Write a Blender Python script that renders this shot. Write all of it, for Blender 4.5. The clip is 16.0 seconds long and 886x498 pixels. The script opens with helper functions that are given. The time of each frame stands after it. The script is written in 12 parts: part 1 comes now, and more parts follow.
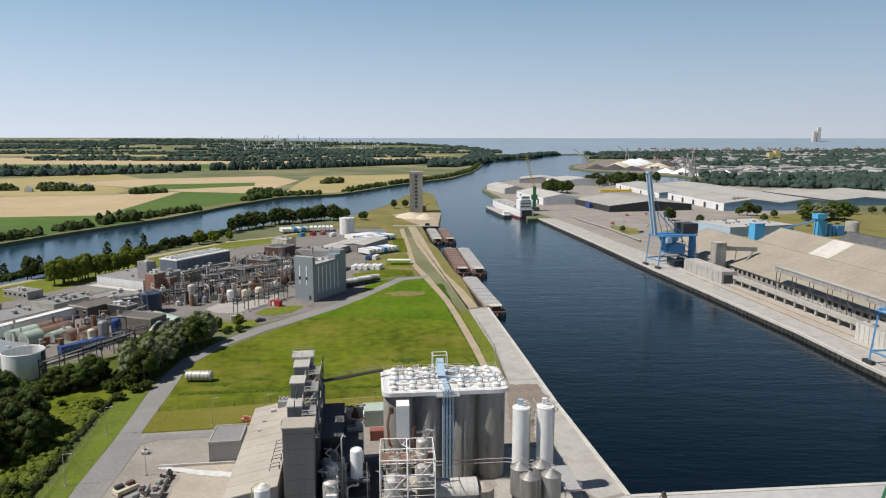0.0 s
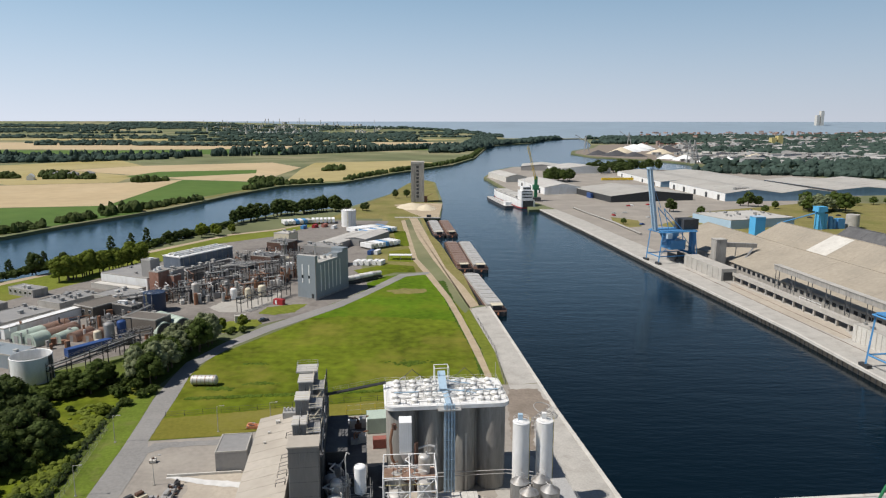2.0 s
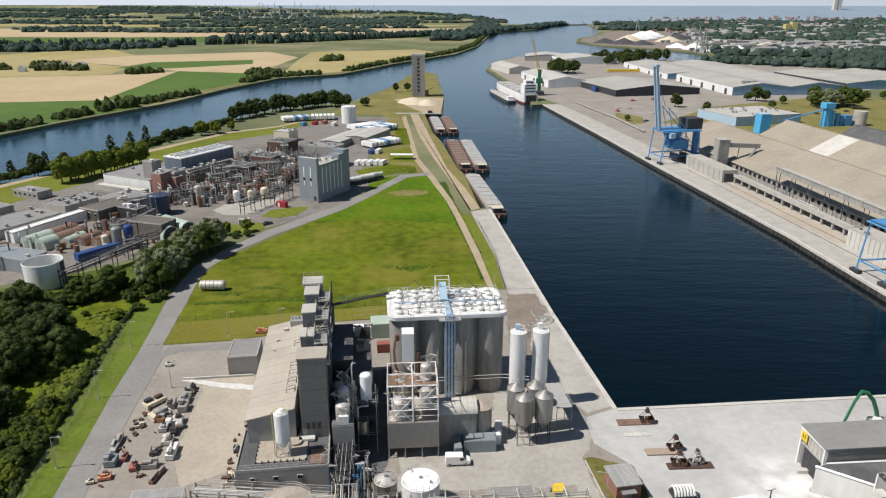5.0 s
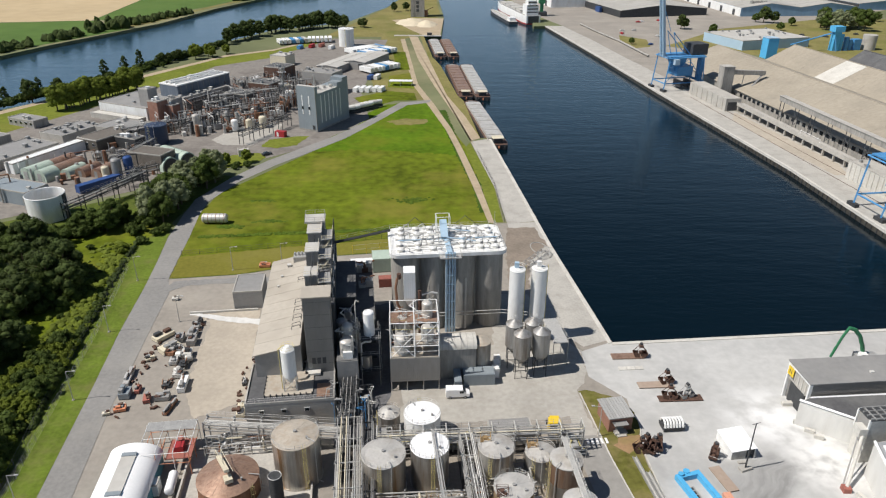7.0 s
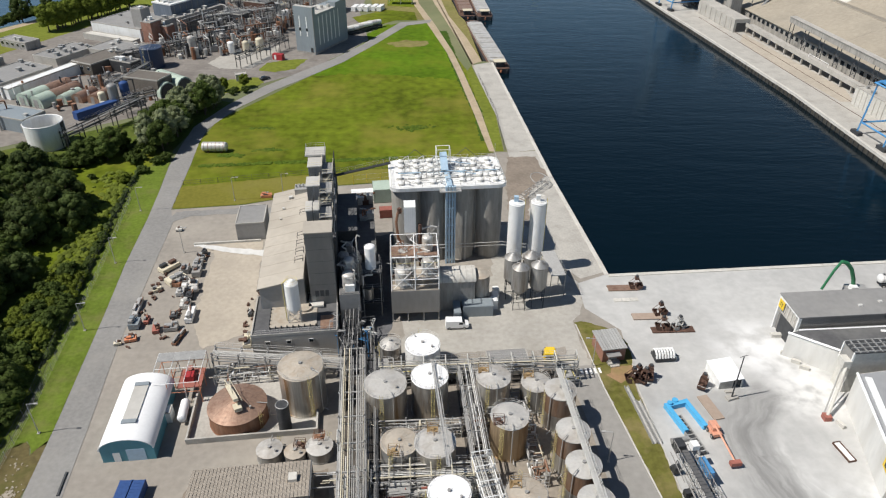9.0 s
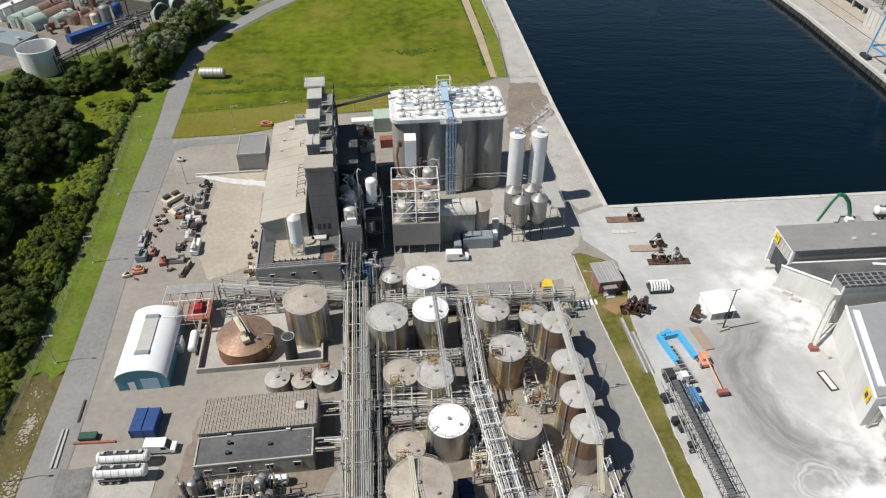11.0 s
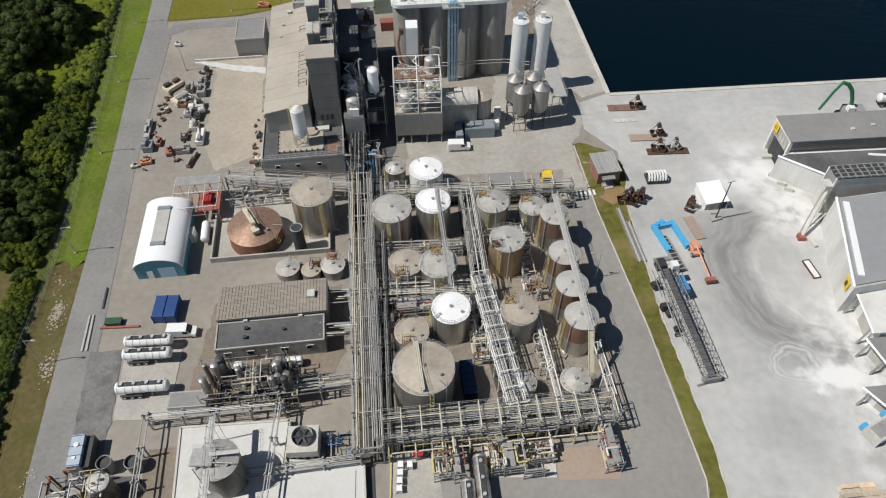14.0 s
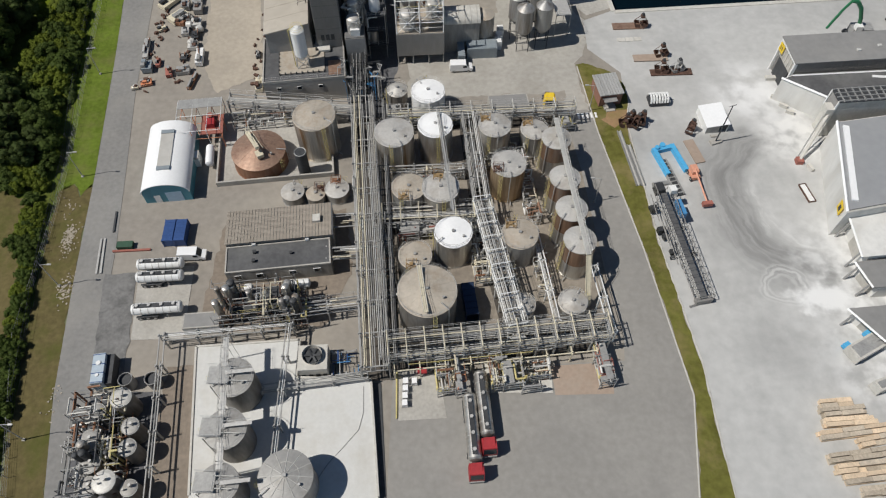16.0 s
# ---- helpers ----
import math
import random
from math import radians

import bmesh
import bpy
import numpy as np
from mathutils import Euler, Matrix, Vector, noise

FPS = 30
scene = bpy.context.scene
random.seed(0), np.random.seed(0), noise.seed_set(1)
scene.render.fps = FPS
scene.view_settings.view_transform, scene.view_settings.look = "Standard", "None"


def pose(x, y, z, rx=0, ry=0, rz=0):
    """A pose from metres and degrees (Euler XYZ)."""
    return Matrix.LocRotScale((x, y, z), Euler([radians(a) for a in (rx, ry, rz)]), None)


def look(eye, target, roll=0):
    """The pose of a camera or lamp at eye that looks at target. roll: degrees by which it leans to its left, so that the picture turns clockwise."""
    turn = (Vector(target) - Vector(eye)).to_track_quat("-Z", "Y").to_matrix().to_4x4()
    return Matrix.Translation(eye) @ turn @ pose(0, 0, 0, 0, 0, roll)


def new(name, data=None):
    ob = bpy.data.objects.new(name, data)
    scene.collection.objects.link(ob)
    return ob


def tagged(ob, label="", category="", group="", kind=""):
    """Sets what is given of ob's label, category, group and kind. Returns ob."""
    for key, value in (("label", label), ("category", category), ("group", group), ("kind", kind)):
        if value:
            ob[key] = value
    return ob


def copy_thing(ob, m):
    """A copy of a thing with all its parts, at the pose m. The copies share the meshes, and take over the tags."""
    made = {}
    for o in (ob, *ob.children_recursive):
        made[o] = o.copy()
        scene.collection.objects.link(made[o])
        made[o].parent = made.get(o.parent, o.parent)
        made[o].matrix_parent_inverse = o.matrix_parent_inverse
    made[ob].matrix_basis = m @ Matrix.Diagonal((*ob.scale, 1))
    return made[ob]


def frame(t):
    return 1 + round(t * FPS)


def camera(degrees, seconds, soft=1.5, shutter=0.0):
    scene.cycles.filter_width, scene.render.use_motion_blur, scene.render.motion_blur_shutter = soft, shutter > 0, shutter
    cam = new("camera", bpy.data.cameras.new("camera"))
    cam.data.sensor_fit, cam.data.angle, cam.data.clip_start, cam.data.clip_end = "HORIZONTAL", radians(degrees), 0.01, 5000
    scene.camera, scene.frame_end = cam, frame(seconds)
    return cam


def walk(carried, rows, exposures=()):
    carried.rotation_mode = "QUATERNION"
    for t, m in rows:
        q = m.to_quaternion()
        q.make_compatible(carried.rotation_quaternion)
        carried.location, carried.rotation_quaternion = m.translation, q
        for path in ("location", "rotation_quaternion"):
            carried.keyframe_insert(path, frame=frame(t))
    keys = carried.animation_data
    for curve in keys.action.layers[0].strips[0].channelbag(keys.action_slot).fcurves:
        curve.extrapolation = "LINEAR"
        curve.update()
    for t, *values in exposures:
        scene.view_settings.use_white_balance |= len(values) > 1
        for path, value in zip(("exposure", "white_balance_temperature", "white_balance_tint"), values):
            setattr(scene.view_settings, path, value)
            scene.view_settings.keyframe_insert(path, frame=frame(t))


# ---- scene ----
EXPOSURES = ((0, -0.06, 6400, 12), (8, 0.04, 6350, 11), (12.5, -0.09, 6300, 10), (16, -0.38, 6300, 10))
cam = camera(65.10, 16.0, soft=1.2)
PATH = [
    (0, (0.01, 0.00, 77.01), (0.29, 98.74, 61.15), 0.03),
    (0.5, (-0.16, -0.41, 79.65), (0.13, 98.32, 63.78), -0.02),
    (1, (-0.18, -0.49, 82.21), (0.01, 98.26, 66.42), -0.02),
    (1.5, (-0.17, -0.66, 83.84), (-0.05, 98.04, 67.77), 0.03),
    (2, (-0.08, -0.90, 84.86), (0.01, 97.42, 66.57), 0.05),
    (2.5, (-0.07, -1.23, 85.85), (-0.04, 96.55, 64.91), 0.05),
    (3, (0.00, -1.30, 86.80), (-0.00, 95.89, 63.28), 0.06),
    (3.5, (0.03, -1.49, 87.80), (-0.00, 95.10, 61.90), 0.06),
    (4, (0.05, -1.82, 88.93), (-0.03, 94.05, 60.51), 0.05),
    (5.25, (0.06, -2.06, 91.47), (-0.06, 91.69, 56.67), 0.05),
    (6.5, (0.06, -2.29, 93.99), (-0.10, 88.84, 52.81), 0.07),
    (7, (-0.35, -2.38, 95.28), (-0.30, 87.52, 51.50), 0.18),
    (7.5, (-0.47, -2.47, 96.27), (-0.33, 86.16, 49.96), 0.24),
    (8, (-0.47, -2.53, 97.26), (-0.33, 84.73, 48.42), 0.28),
    (8.5, (-0.42, -2.47, 98.20), (-0.30, 83.32, 46.83), 0.26),
    (9, (-0.08, -2.29, 99.27), (-0.16, 81.88, 45.27), 0.22),
    (10.25, (0.08, -2.01, 101.88), (-0.13, 77.90, 41.75), 0.14),
    (11.5, (0.26, -1.74, 104.42), (-0.09, 73.40, 38.43), 0.06),
    (12, (0.26, -1.77, 105.38), (-0.10, 71.37, 37.18), 0.02),
    (12.5, (0.17, -1.76, 106.21), (-0.18, 69.29, 35.84), -0.00),
    (13, (0.20, -1.88, 107.11), (-0.18, 67.01, 34.63), 0.03),
    (13.5, (0.11, -2.03, 108.05), (-0.26, 64.61, 33.49), -0.02),
    (14, (0.09, -2.10, 108.94), (-0.36, 62.20, 32.36), -0.09),
    (14.5, (-0.00, -2.09, 109.96), (-0.44, 59.74, 31.36), -0.13),
    (15, (-0.15, -1.93, 110.93), (-0.55, 57.38, 30.42), -0.10),
    (15.5, (-0.29, -1.85, 111.93), (-0.64, 54.80, 29.53), -0.06),
    (16, (-0.45, -1.76, 112.84), (-0.78, 52.20, 28.66), -0.06),
]
walk(cam, [(t, look(eye, target, roll)) for t, eye, target, roll in PATH], EXPOSURES)

# ---- world, sun ----
SUN_EL, SUN_TO = radians(55), Vector((0.970, 0.243, 0)).normalized()
world = bpy.data.worlds.new("sky")
scene.world = world
world.use_nodes = True
wn = world.node_tree.nodes
sky = wn.new("ShaderNodeTexSky")
sky.sky_type, sky.sun_disc = "NISHITA", False
sky.sun_elevation, sky.sun_rotation = SUN_EL, radians(256)
sky.air_density, sky.dust_density, sky.ozone_density, sky.altitude = 0.8, 0.35, 3.2, 0
wn["Background"].inputs["Strength"].default_value = 0.088
# summer haze: milky at the horizon, pale blue above it, thinning out overhead
nl = world.node_tree.links
aim, up_ = wn.new("ShaderNodeTexCoord"), wn.new("ShaderNodeSeparateXYZ")
nl.new(aim.outputs["Generated"], up_.inputs[0])
tone, thick, veil = wn.new("ShaderNodeMix"), wn.new("ShaderNodeMapRange"), wn.new("ShaderNodeMix")
rise_ = wn.new("ShaderNodeMapRange")
for node_, top_, a_, b_ in ((rise_, 0.2, 0.0, 1.0), (thick, 0.42, 0.95, 0.0)):
    nl.new(up_.outputs["Z"], node_.inputs["Value"])
    node_.inputs["From Max"].default_value = top_
    node_.inputs["To Min"].default_value, node_.inputs["To Max"].default_value = a_, b_
tone.data_type = veil.data_type = "RGBA"
tone.inputs["A"].default_value, tone.inputs["B"].default_value = (7.2, 7.8, 8.7, 1), (4.5, 7.3, 9.6, 1)
nl.new(rise_.outputs["Result"], tone.inputs["Factor"])
nl.new(thick.outputs["Result"], veil.inputs["Factor"])
clear_ = wn.new("ShaderNodeVectorMath")
clear_.operation = "SCALE"
clear_.inputs["Scale"].default_value = 0.62
nl.new(sky.outputs["Color"], clear_.inputs[0])
nl.new(clear_.outputs["Vector"], veil.inputs["A"])
side_, glow_, lift_ = wn.new("ShaderNodeVectorMath"), wn.new("ShaderNodeMath"), wn.new("ShaderNodeVectorMath")
side_.operation, glow_.operation, lift_.operation = "DOT_PRODUCT", "MULTIPLY_ADD", "SCALE"
nl.new(aim.outputs["Generated"], side_.inputs[0])
side_.inputs[1].default_value = (-SUN_TO.x, -SUN_TO.y, 0)
nl.new(side_.outputs["Value"], glow_.inputs[0])
glow_.inputs[1].default_value, glow_.inputs[2].default_value = 0.26, 1.10
nl.new(tone.outputs["Result"], lift_.inputs[0])
nl.new(glow_.outputs[0], lift_.inputs["Scale"])
nl.new(lift_.outputs["Vector"], veil.inputs["B"])
nl.new(veil.outputs["Result"], wn["Background"].inputs["Color"])
sun = new("sun", bpy.data.lights.new("sun", "SUN"))
sun.data.energy, sun.data.angle, sun.data.color = 5.0, radians(0.53), (1.0, 0.95, 0.87)
ray_way = Vector((SUN_TO.x * math.cos(SUN_EL), SUN_TO.y * math.cos(SUN_EL), -math.sin(SUN_EL)))
sun.matrix_world = Matrix.Translation((-60, 0, 200)) @ ray_way.to_track_quat("-Z", "Y").to_matrix().to_4x4()

# ---- materials ----
MATS = {}


def mat(name, base, rough=0.85, metal=0.0, var=0.22, s1=0.12, s2=1.6, stain=None, amount=0.0, sscale=0.25, bump=0.0,
        streak=1.0, spread=0.0, spec=0.4, rib=None, thin=0.0):
    """A node material in world metres: coarse and fine variation, stains, relief, vertical streaks (streak < 1), ribs."""
    m = bpy.data.materials.new(name)
    m.use_nodes = True
    n, l = m.node_tree.nodes, m.node_tree.links
    p = n["Principled BSDF"]
    p.inputs["Roughness"].default_value, p.inputs["Metallic"].default_value = rough, metal
    p.inputs["Specular IOR Level"].default_value = spec
    geo, mp = n.new("ShaderNodeNewGeometry"), n.new("ShaderNodeMapping")
    l.new(geo.outputs["Position"], mp.inputs["Vector"])
    mp.inputs["Scale"].default_value = (1, 1, streak)

    def noise_at(scale, detail):
        t = n.new("ShaderNodeTexNoise")
        t.inputs["Scale"].default_value, t.inputs["Detail"].default_value = scale, detail
        l.new(mp.outputs["Vector"], t.inputs["Vector"])
        return t

    a, b = noise_at(s1, 5), noise_at(s2, 6)
    add = n.new("ShaderNodeMath")
    add.operation = "MULTIPLY_ADD"
    l.new(b.outputs["Fac"], add.inputs[0])
    add.inputs[1].default_value = 0.55
    half = n.new("ShaderNodeMath")
    half.operation = "MULTIPLY"
    half.inputs[1].default_value = 0.45
    l.new(a.outputs["Fac"], half.inputs[0])
    l.new(half.outputs[0], add.inputs[2])
    ramp = n.new("ShaderNodeValToRGB")
    lo, hi = [max(c * (1 - var), 0) for c in base], [min(c * (1 + var), 0.95) for c in base]
    ramp.color_ramp.elements[0].position, ramp.color_ramp.elements[1].position = 0.33, 0.67
    ramp.color_ramp.elements[0].color, ramp.color_ramp.elements[1].color = (*lo, 1), (*hi, 1)
    l.new(add.outputs[0], ramp.inputs["Fac"])
    out = ramp.outputs["Color"]
    if stain:
        s = noise_at(sscale, 8)
        s.inputs["Roughness"].default_value = 0.65
        sr = n.new("ShaderNodeValToRGB")
        sr.color_ramp.elements[0].position, sr.color_ramp.elements[1].position = 0.48, 0.68
        l.new(s.outputs["Fac"], sr.inputs["Fac"])
        mul = n.new("ShaderNodeMath")
        mul.operation, mul.inputs[1].default_value = "MULTIPLY", amount
        l.new(sr.outputs["Color"], mul.inputs[0])
        mix = n.new("ShaderNodeMix")
        mix.data_type = "RGBA"
        l.new(mul.outputs[0], mix.inputs["Factor"])
        l.new(out, mix.inputs["A"])
        mix.inputs["B"].default_value = (*stain, 1)
        out = mix.outputs["Result"]
    if spread:
        info, hsv = n.new("ShaderNodeObjectInfo"), n.new("ShaderNodeHueSaturation")
        isl = n.new("ShaderNodeNewGeometry")
        sm = n.new("ShaderNodeMath")
        sm.operation = "ADD"
        l.new(info.outputs["Random"], sm.inputs[0])
        l.new(isl.outputs["Random Per Island"], sm.inputs[1])
        mr = n.new("ShaderNodeMapRange")
        mr.inputs["From Max"].default_value = 2.0
        mr.inputs["To Min"].default_value, mr.inputs["To Max"].default_value = 1 - spread, 1 + spread
        l.new(sm.outputs[0], mr.inputs["Value"])
        l.new(mr.outputs["Result"], hsv.inputs["Value"])
        l.new(out, hsv.inputs["Color"])
        out = hsv.outputs["Color"]
    l.new(out, p.inputs["Base Color"])
    if bump or rib:
        bp = n.new("ShaderNodeBump")
        if rib:
            w = n.new("ShaderNodeTexWave")
            w.bands_direction = rib[0]
            w.inputs["Scale"].default_value = rib[1]
            l.new(geo.outputs["Position"], w.inputs["Vector"])
            l.new(w.outputs["Fac"], bp.inputs["Height"])
            bp.inputs["Strength"].default_value, bp.inputs["Distance"].default_value = rib[2], 0.08
        else:
            l.new(b.outputs["Fac"], bp.inputs["Height"])
            bp.inputs["Strength"].default_value, bp.inputs["Distance"].default_value = bump, 0.15
        l.new(bp.outputs["Normal"], p.inputs["Normal"])
    if thin:  # light that comes through leaves
        tr, ms = n.new("ShaderNodeBsdfTranslucent"), n.new("ShaderNodeMixShader")
        l.new(out, tr.inputs["Color"])
        ms.inputs["Fac"].default_value = thin
        l.new(p.outputs["BSDF"], ms.inputs[1])
        l.new(tr.outputs["BSDF"], ms.inputs[2])
        l.new(ms.outputs["Shader"], n["Material Output"].inputs["Surface"])
    MATS[name] = m
    return m


ASPHALT = mat("asphalt", (0.235, 0.228, 0.215), 0.9, var=0.16, s1=0.08, s2=1.2, stain=(0.31, 0.295, 0.265), amount=0.6, sscale=0.06, bump=0.1)
ASPHALT_DARK = mat("old_asphalt", (0.12, 0.12, 0.125), 0.9, var=0.25, s1=0.2, stain=(0.05, 0.05, 0.05), amount=0.6, sscale=0.3)
PAVING = mat("yard_paving", (0.285, 0.258, 0.222), 0.9, var=0.16, s1=0.05, s2=0.7, stain=(0.39, 0.355, 0.30), amount=0.55, sscale=0.045, bump=0.1)
PAVING_BROWN = mat("brown_paving", (0.235, 0.195, 0.155), 0.9, var=0.22, s1=0.11, s2=1.3, stain=(0.165, 0.135, 0.105), amount=0.6, sscale=0.16, bump=0.1)
TANK_FLOOR = mat("tank_farm_floor", (0.28, 0.245, 0.20), 0.9, var=0.2, s1=0.12, s2=1.3, stain=(0.15, 0.125, 0.10), amount=0.75, sscale=0.12, bump=0.1)
OIL_MARKS = mat("oil_marked_asphalt", (0.20, 0.196, 0.188), 0.9, var=0.2, s1=0.2, stain=(0.085, 0.083, 0.08), amount=0.85, sscale=0.28)
PAVING_RED = mat("pinkish_slab", (0.36, 0.28, 0.22), 0.9, var=0.12, stain=(0.4, 0.36, 0.3), amount=0.4)
DUSTY = mat("dusty_concrete", (0.48, 0.475, 0.455), 0.95, var=0.12, s1=0.035, s2=0.5, stain=(0.29, 0.287, 0.278), amount=0.62, sscale=0.032, bump=0.08)


def swept_dust(m):
    """White mineral dust on the port yard: tyre-swept arc, turning rings and a spill, in metres of the plan."""
    n, l = m.node_tree.nodes, m.node_tree.links
    base_in = n["Principled BSDF"].inputs["Base Color"]
    col = base_in.links[0].from_socket
    geo, sep = n.new("ShaderNodeNewGeometry"), n.new("ShaderNodeSeparateXYZ")
    l.new(geo.outputs["Position"], sep.inputs[0])

    def calc(op, *args):
        q = n.new("ShaderNodeMath")
        q.operation = op
        for i, a in enumerate(args):
            if isinstance(a, (int, float)):
                q.inputs[i].default_value = a
            else:
                l.new(a, q.inputs[i])
        return q.outputs[0]

    def step(v, lo, hi, a=0.0, b=1.0):
        q = n.new("ShaderNodeMapRange")
        q.interpolation_type = "SMOOTHSTEP"
        l.new(v, q.inputs["Value"])
        q.inputs["From Min"].default_value, q.inputs["From Max"].default_value = lo, hi
        q.inputs["To Min"].default_value, q.inputs["To Max"].default_value = a, b
        return q.outputs["Result"]

    def noise_of(vec, scale, detail=5):
        t = n.new("ShaderNodeTexNoise")
        t.inputs["Scale"].default_value, t.inputs["Detail"].default_value = scale, detail
        if vec:
            l.new(vec, t.inputs["Vector"])
        return t.outputs["Fac"]

    x, y = sep.outputs["X"], sep.outputs["Y"]
    warp = calc("SUBTRACT", noise_of(geo.outputs["Position"], 0.12), 0.5)

    def polar(cx, cy, sway):
        dx, dy = calc("SUBTRACT", x, cx), calc("SUBTRACT", y, cy)
        r = calc("SQRT", calc("ADD", calc("MULTIPLY", dx, dx), calc("MULTIPLY", dy, dy)))
        return calc("ADD", r, calc("MULTIPLY", warp, sway)), calc("ARCTAN2", dy, dx)

    def lay_on(under, fac, tint):
        mx = n.new("ShaderNodeMix")
        mx.data_type = "RGBA"
        l.new(fac, mx.inputs["Factor"])
        l.new(under, mx.inputs["A"])
        mx.inputs["B"].default_value = (*tint, 1)
        return mx.outputs["Result"]

    r, a = polar(75, 83.5, 5)
    vec = n.new("ShaderNodeCombineXYZ")
    l.new(calc("MULTIPLY", r, 0.9), vec.inputs[0])
    l.new(calc("MULTIPLY", a, 2.2), vec.inputs[1])
    lines = noise_of(vec.outputs[0], 1.0, 6)
    reach = calc("MULTIPLY", step(x, 74, 86, 1, 0), step(y, 92, 124, 1, 0))
    band = calc("MULTIPLY", calc("MULTIPLY", step(r, 12.5, 16), step(r, 18, 29, 1, 0)), reach)
    col = lay_on(col, calc("MULTIPLY", band, step(lines, 0.25, 0.7, 0.5, 1.0)), (0.225, 0.222, 0.213))
    edge = calc("MULTIPLY", calc("MULTIPLY", step(r, 10.5, 13), step(r, 13.5, 17, 1, 0)), calc("MULTIPLY", reach, step(y, 78, 92, 1, 0.15)))
    col = lay_on(col, calc("MULTIPLY", edge, step(lines, 0.44, 0.68, 0.05, 0.6)), (0.66, 0.655, 0.63))
    r2, a2 = polar(62.8, 62.8, 7.0)
    ring = calc("ABSOLUTE", calc("SINE", calc("MULTIPLY", r2, 3.1)))
    rings = calc("MULTIPLY", calc("MULTIPLY", step(r2, 1.8, 3.2), step(r2, 3.9, 5.0, 1, 0)), step(ring, 0.3, 1.0, 0.0, 0.5))
    col = lay_on(col, rings, (0.64, 0.635, 0.61))
    # the spill: a long soft fan with torn edges
    ex, ey = calc("MULTIPLY", calc("SUBTRACT", x, 70.5), 0.115), calc("MULTIPLY", calc("SUBTRACT", calc("ADD", y, calc("MULTIPLY", warp, 4.0)), 59.8), 0.27)
    er = calc("ADD", calc("SQRT", calc("ADD", calc("MULTIPLY", ex, ex), calc("MULTIPLY", ey, ey))), calc("MULTIPLY", calc("SUBTRACT", noise_of(geo.outputs["Position"], 0.45, 8), 0.5), 1.3))
    col = lay_on(col, step(er, 0.35, 1.05, 0.92, 0.0), (0.80, 0.795, 0.775))
    # thin dust blown out from the hall's doors
    veil = calc("MULTIPLY", calc("MULTIPLY", step(calc("ADD", x, calc("MULTIPLY", warp, 14.0)), 60, 74), step(y, 34, 44)), step(y, 70, 84, 1, 0))
    col = lay_on(col, calc("MULTIPLY", veil, step(noise_of(geo.outputs["Position"], 0.3, 7), 0.34, 0.66, 0.1, 0.75)), (0.76, 0.755, 0.735))
    # pale dust carried out of the portal and along the shed
    rp_, ap_ = polar(69, 112, 9)
    col = lay_on(col, calc("MULTIPLY", step(rp_, 3, 15, 1, 0), step(noise_of(geo.outputs["Position"], 0.2, 7), 0.3, 0.62, 0.1, 0.85)), (0.78, 0.775, 0.76))
    rq_, aq_ = polar(74, 100, 6)
    col = lay_on(col, calc("MULTIPLY", step(rq_, 3, 11, 1, 0), step(noise_of(geo.outputs["Position"], 0.25, 7), 0.3, 0.6, 0.2, 0.9)), (0.74, 0.73, 0.70))
    l.new(col, base_in)


swept_dust(DUSTY)
CONCRETE = mat("concrete", (0.42, 0.40, 0.36), 0.9, var=0.16, s1=0.15, s2=1.8, stain=(0.27, 0.25, 0.22), amount=0.5, sscale=0.2, bump=0.15)
CONCRETE_LIGHT = mat("light_concrete", (0.55, 0.53, 0.48), 0.9, var=0.14, stain=(0.40, 0.37, 0.32), amount=0.45, sscale=0.25, bump=0.1)
CONCRETE_WALL = mat("weathered_concrete_wall", (0.33, 0.315, 0.285), 0.9, var=0.2, streak=0.18, s1=0.35, s2=1.5, stain=(0.17, 0.16, 0.15), amount=0.6, sscale=0.5, bump=0.1)
LINER = mat("white_liner", (0.61, 0.605, 0.575), 0.7, var=0.06, stain=(0.46, 0.43, 0.37), amount=0.6, sscale=0.12)
GRASS = mat("grass", (0.145, 0.17, 0.025), 0.95, var=0.3, s1=0.035, s2=0.5, stain=(0.20, 0.19, 0.045), amount=0.6, sscale=0.02, bump=0.5, spec=0.1)
GRASS_LUSH = mat("lush_grass", (0.108, 0.138, 0.009), 0.95, var=0.5, s1=0.022, s2=0.25, stain=(0.19, 0.175, 0.03), amount=0.85, sscale=0.03, bump=0.5, spec=0.1)
GRASS_RICH = mat("rich_wet_grass", (0.085, 0.15, 0.006), 0.95, var=0.35, s1=0.03, s2=0.3, stain=(0.15, 0.165, 0.015), amount=0.7, sscale=0.04, bump=0.5, spec=0.1)
REEDS = mat("dark_reeds", (0.045, 0.085, 0.012), 0.95, var=0.4, s1=0.1, s2=0.7, stain=(0.09, 0.12, 0.015), amount=0.6, sscale=0.12, bump=0.8, spec=0.1)
GRASS_TALL = mat("tall_dark_grass", (0.07, 0.11, 0.012), 0.95, var=0.4, s1=0.1, s2=0.8, stain=(0.12, 0.14, 0.02), amount=0.6, sscale=0.2, bump=0.5, spec=0.1)
GRASS_MOWN = mat("mown_grass", (0.17, 0.16, 0.028), 0.95, var=0.16, s1=0.06, s2=0.9, stain=(0.20, 0.175, 0.06), amount=0.5, sscale=0.06, bump=0.3, spec=0.1)
VERGE_WORN = mat("worn_verge_grass", (0.125, 0.122, 0.03), 0.95, var=0.35, s1=0.08, s2=0.8, stain=(0.235, 0.19, 0.085), amount=0.85, sscale=0.14, bump=0.5, spec=0.1)
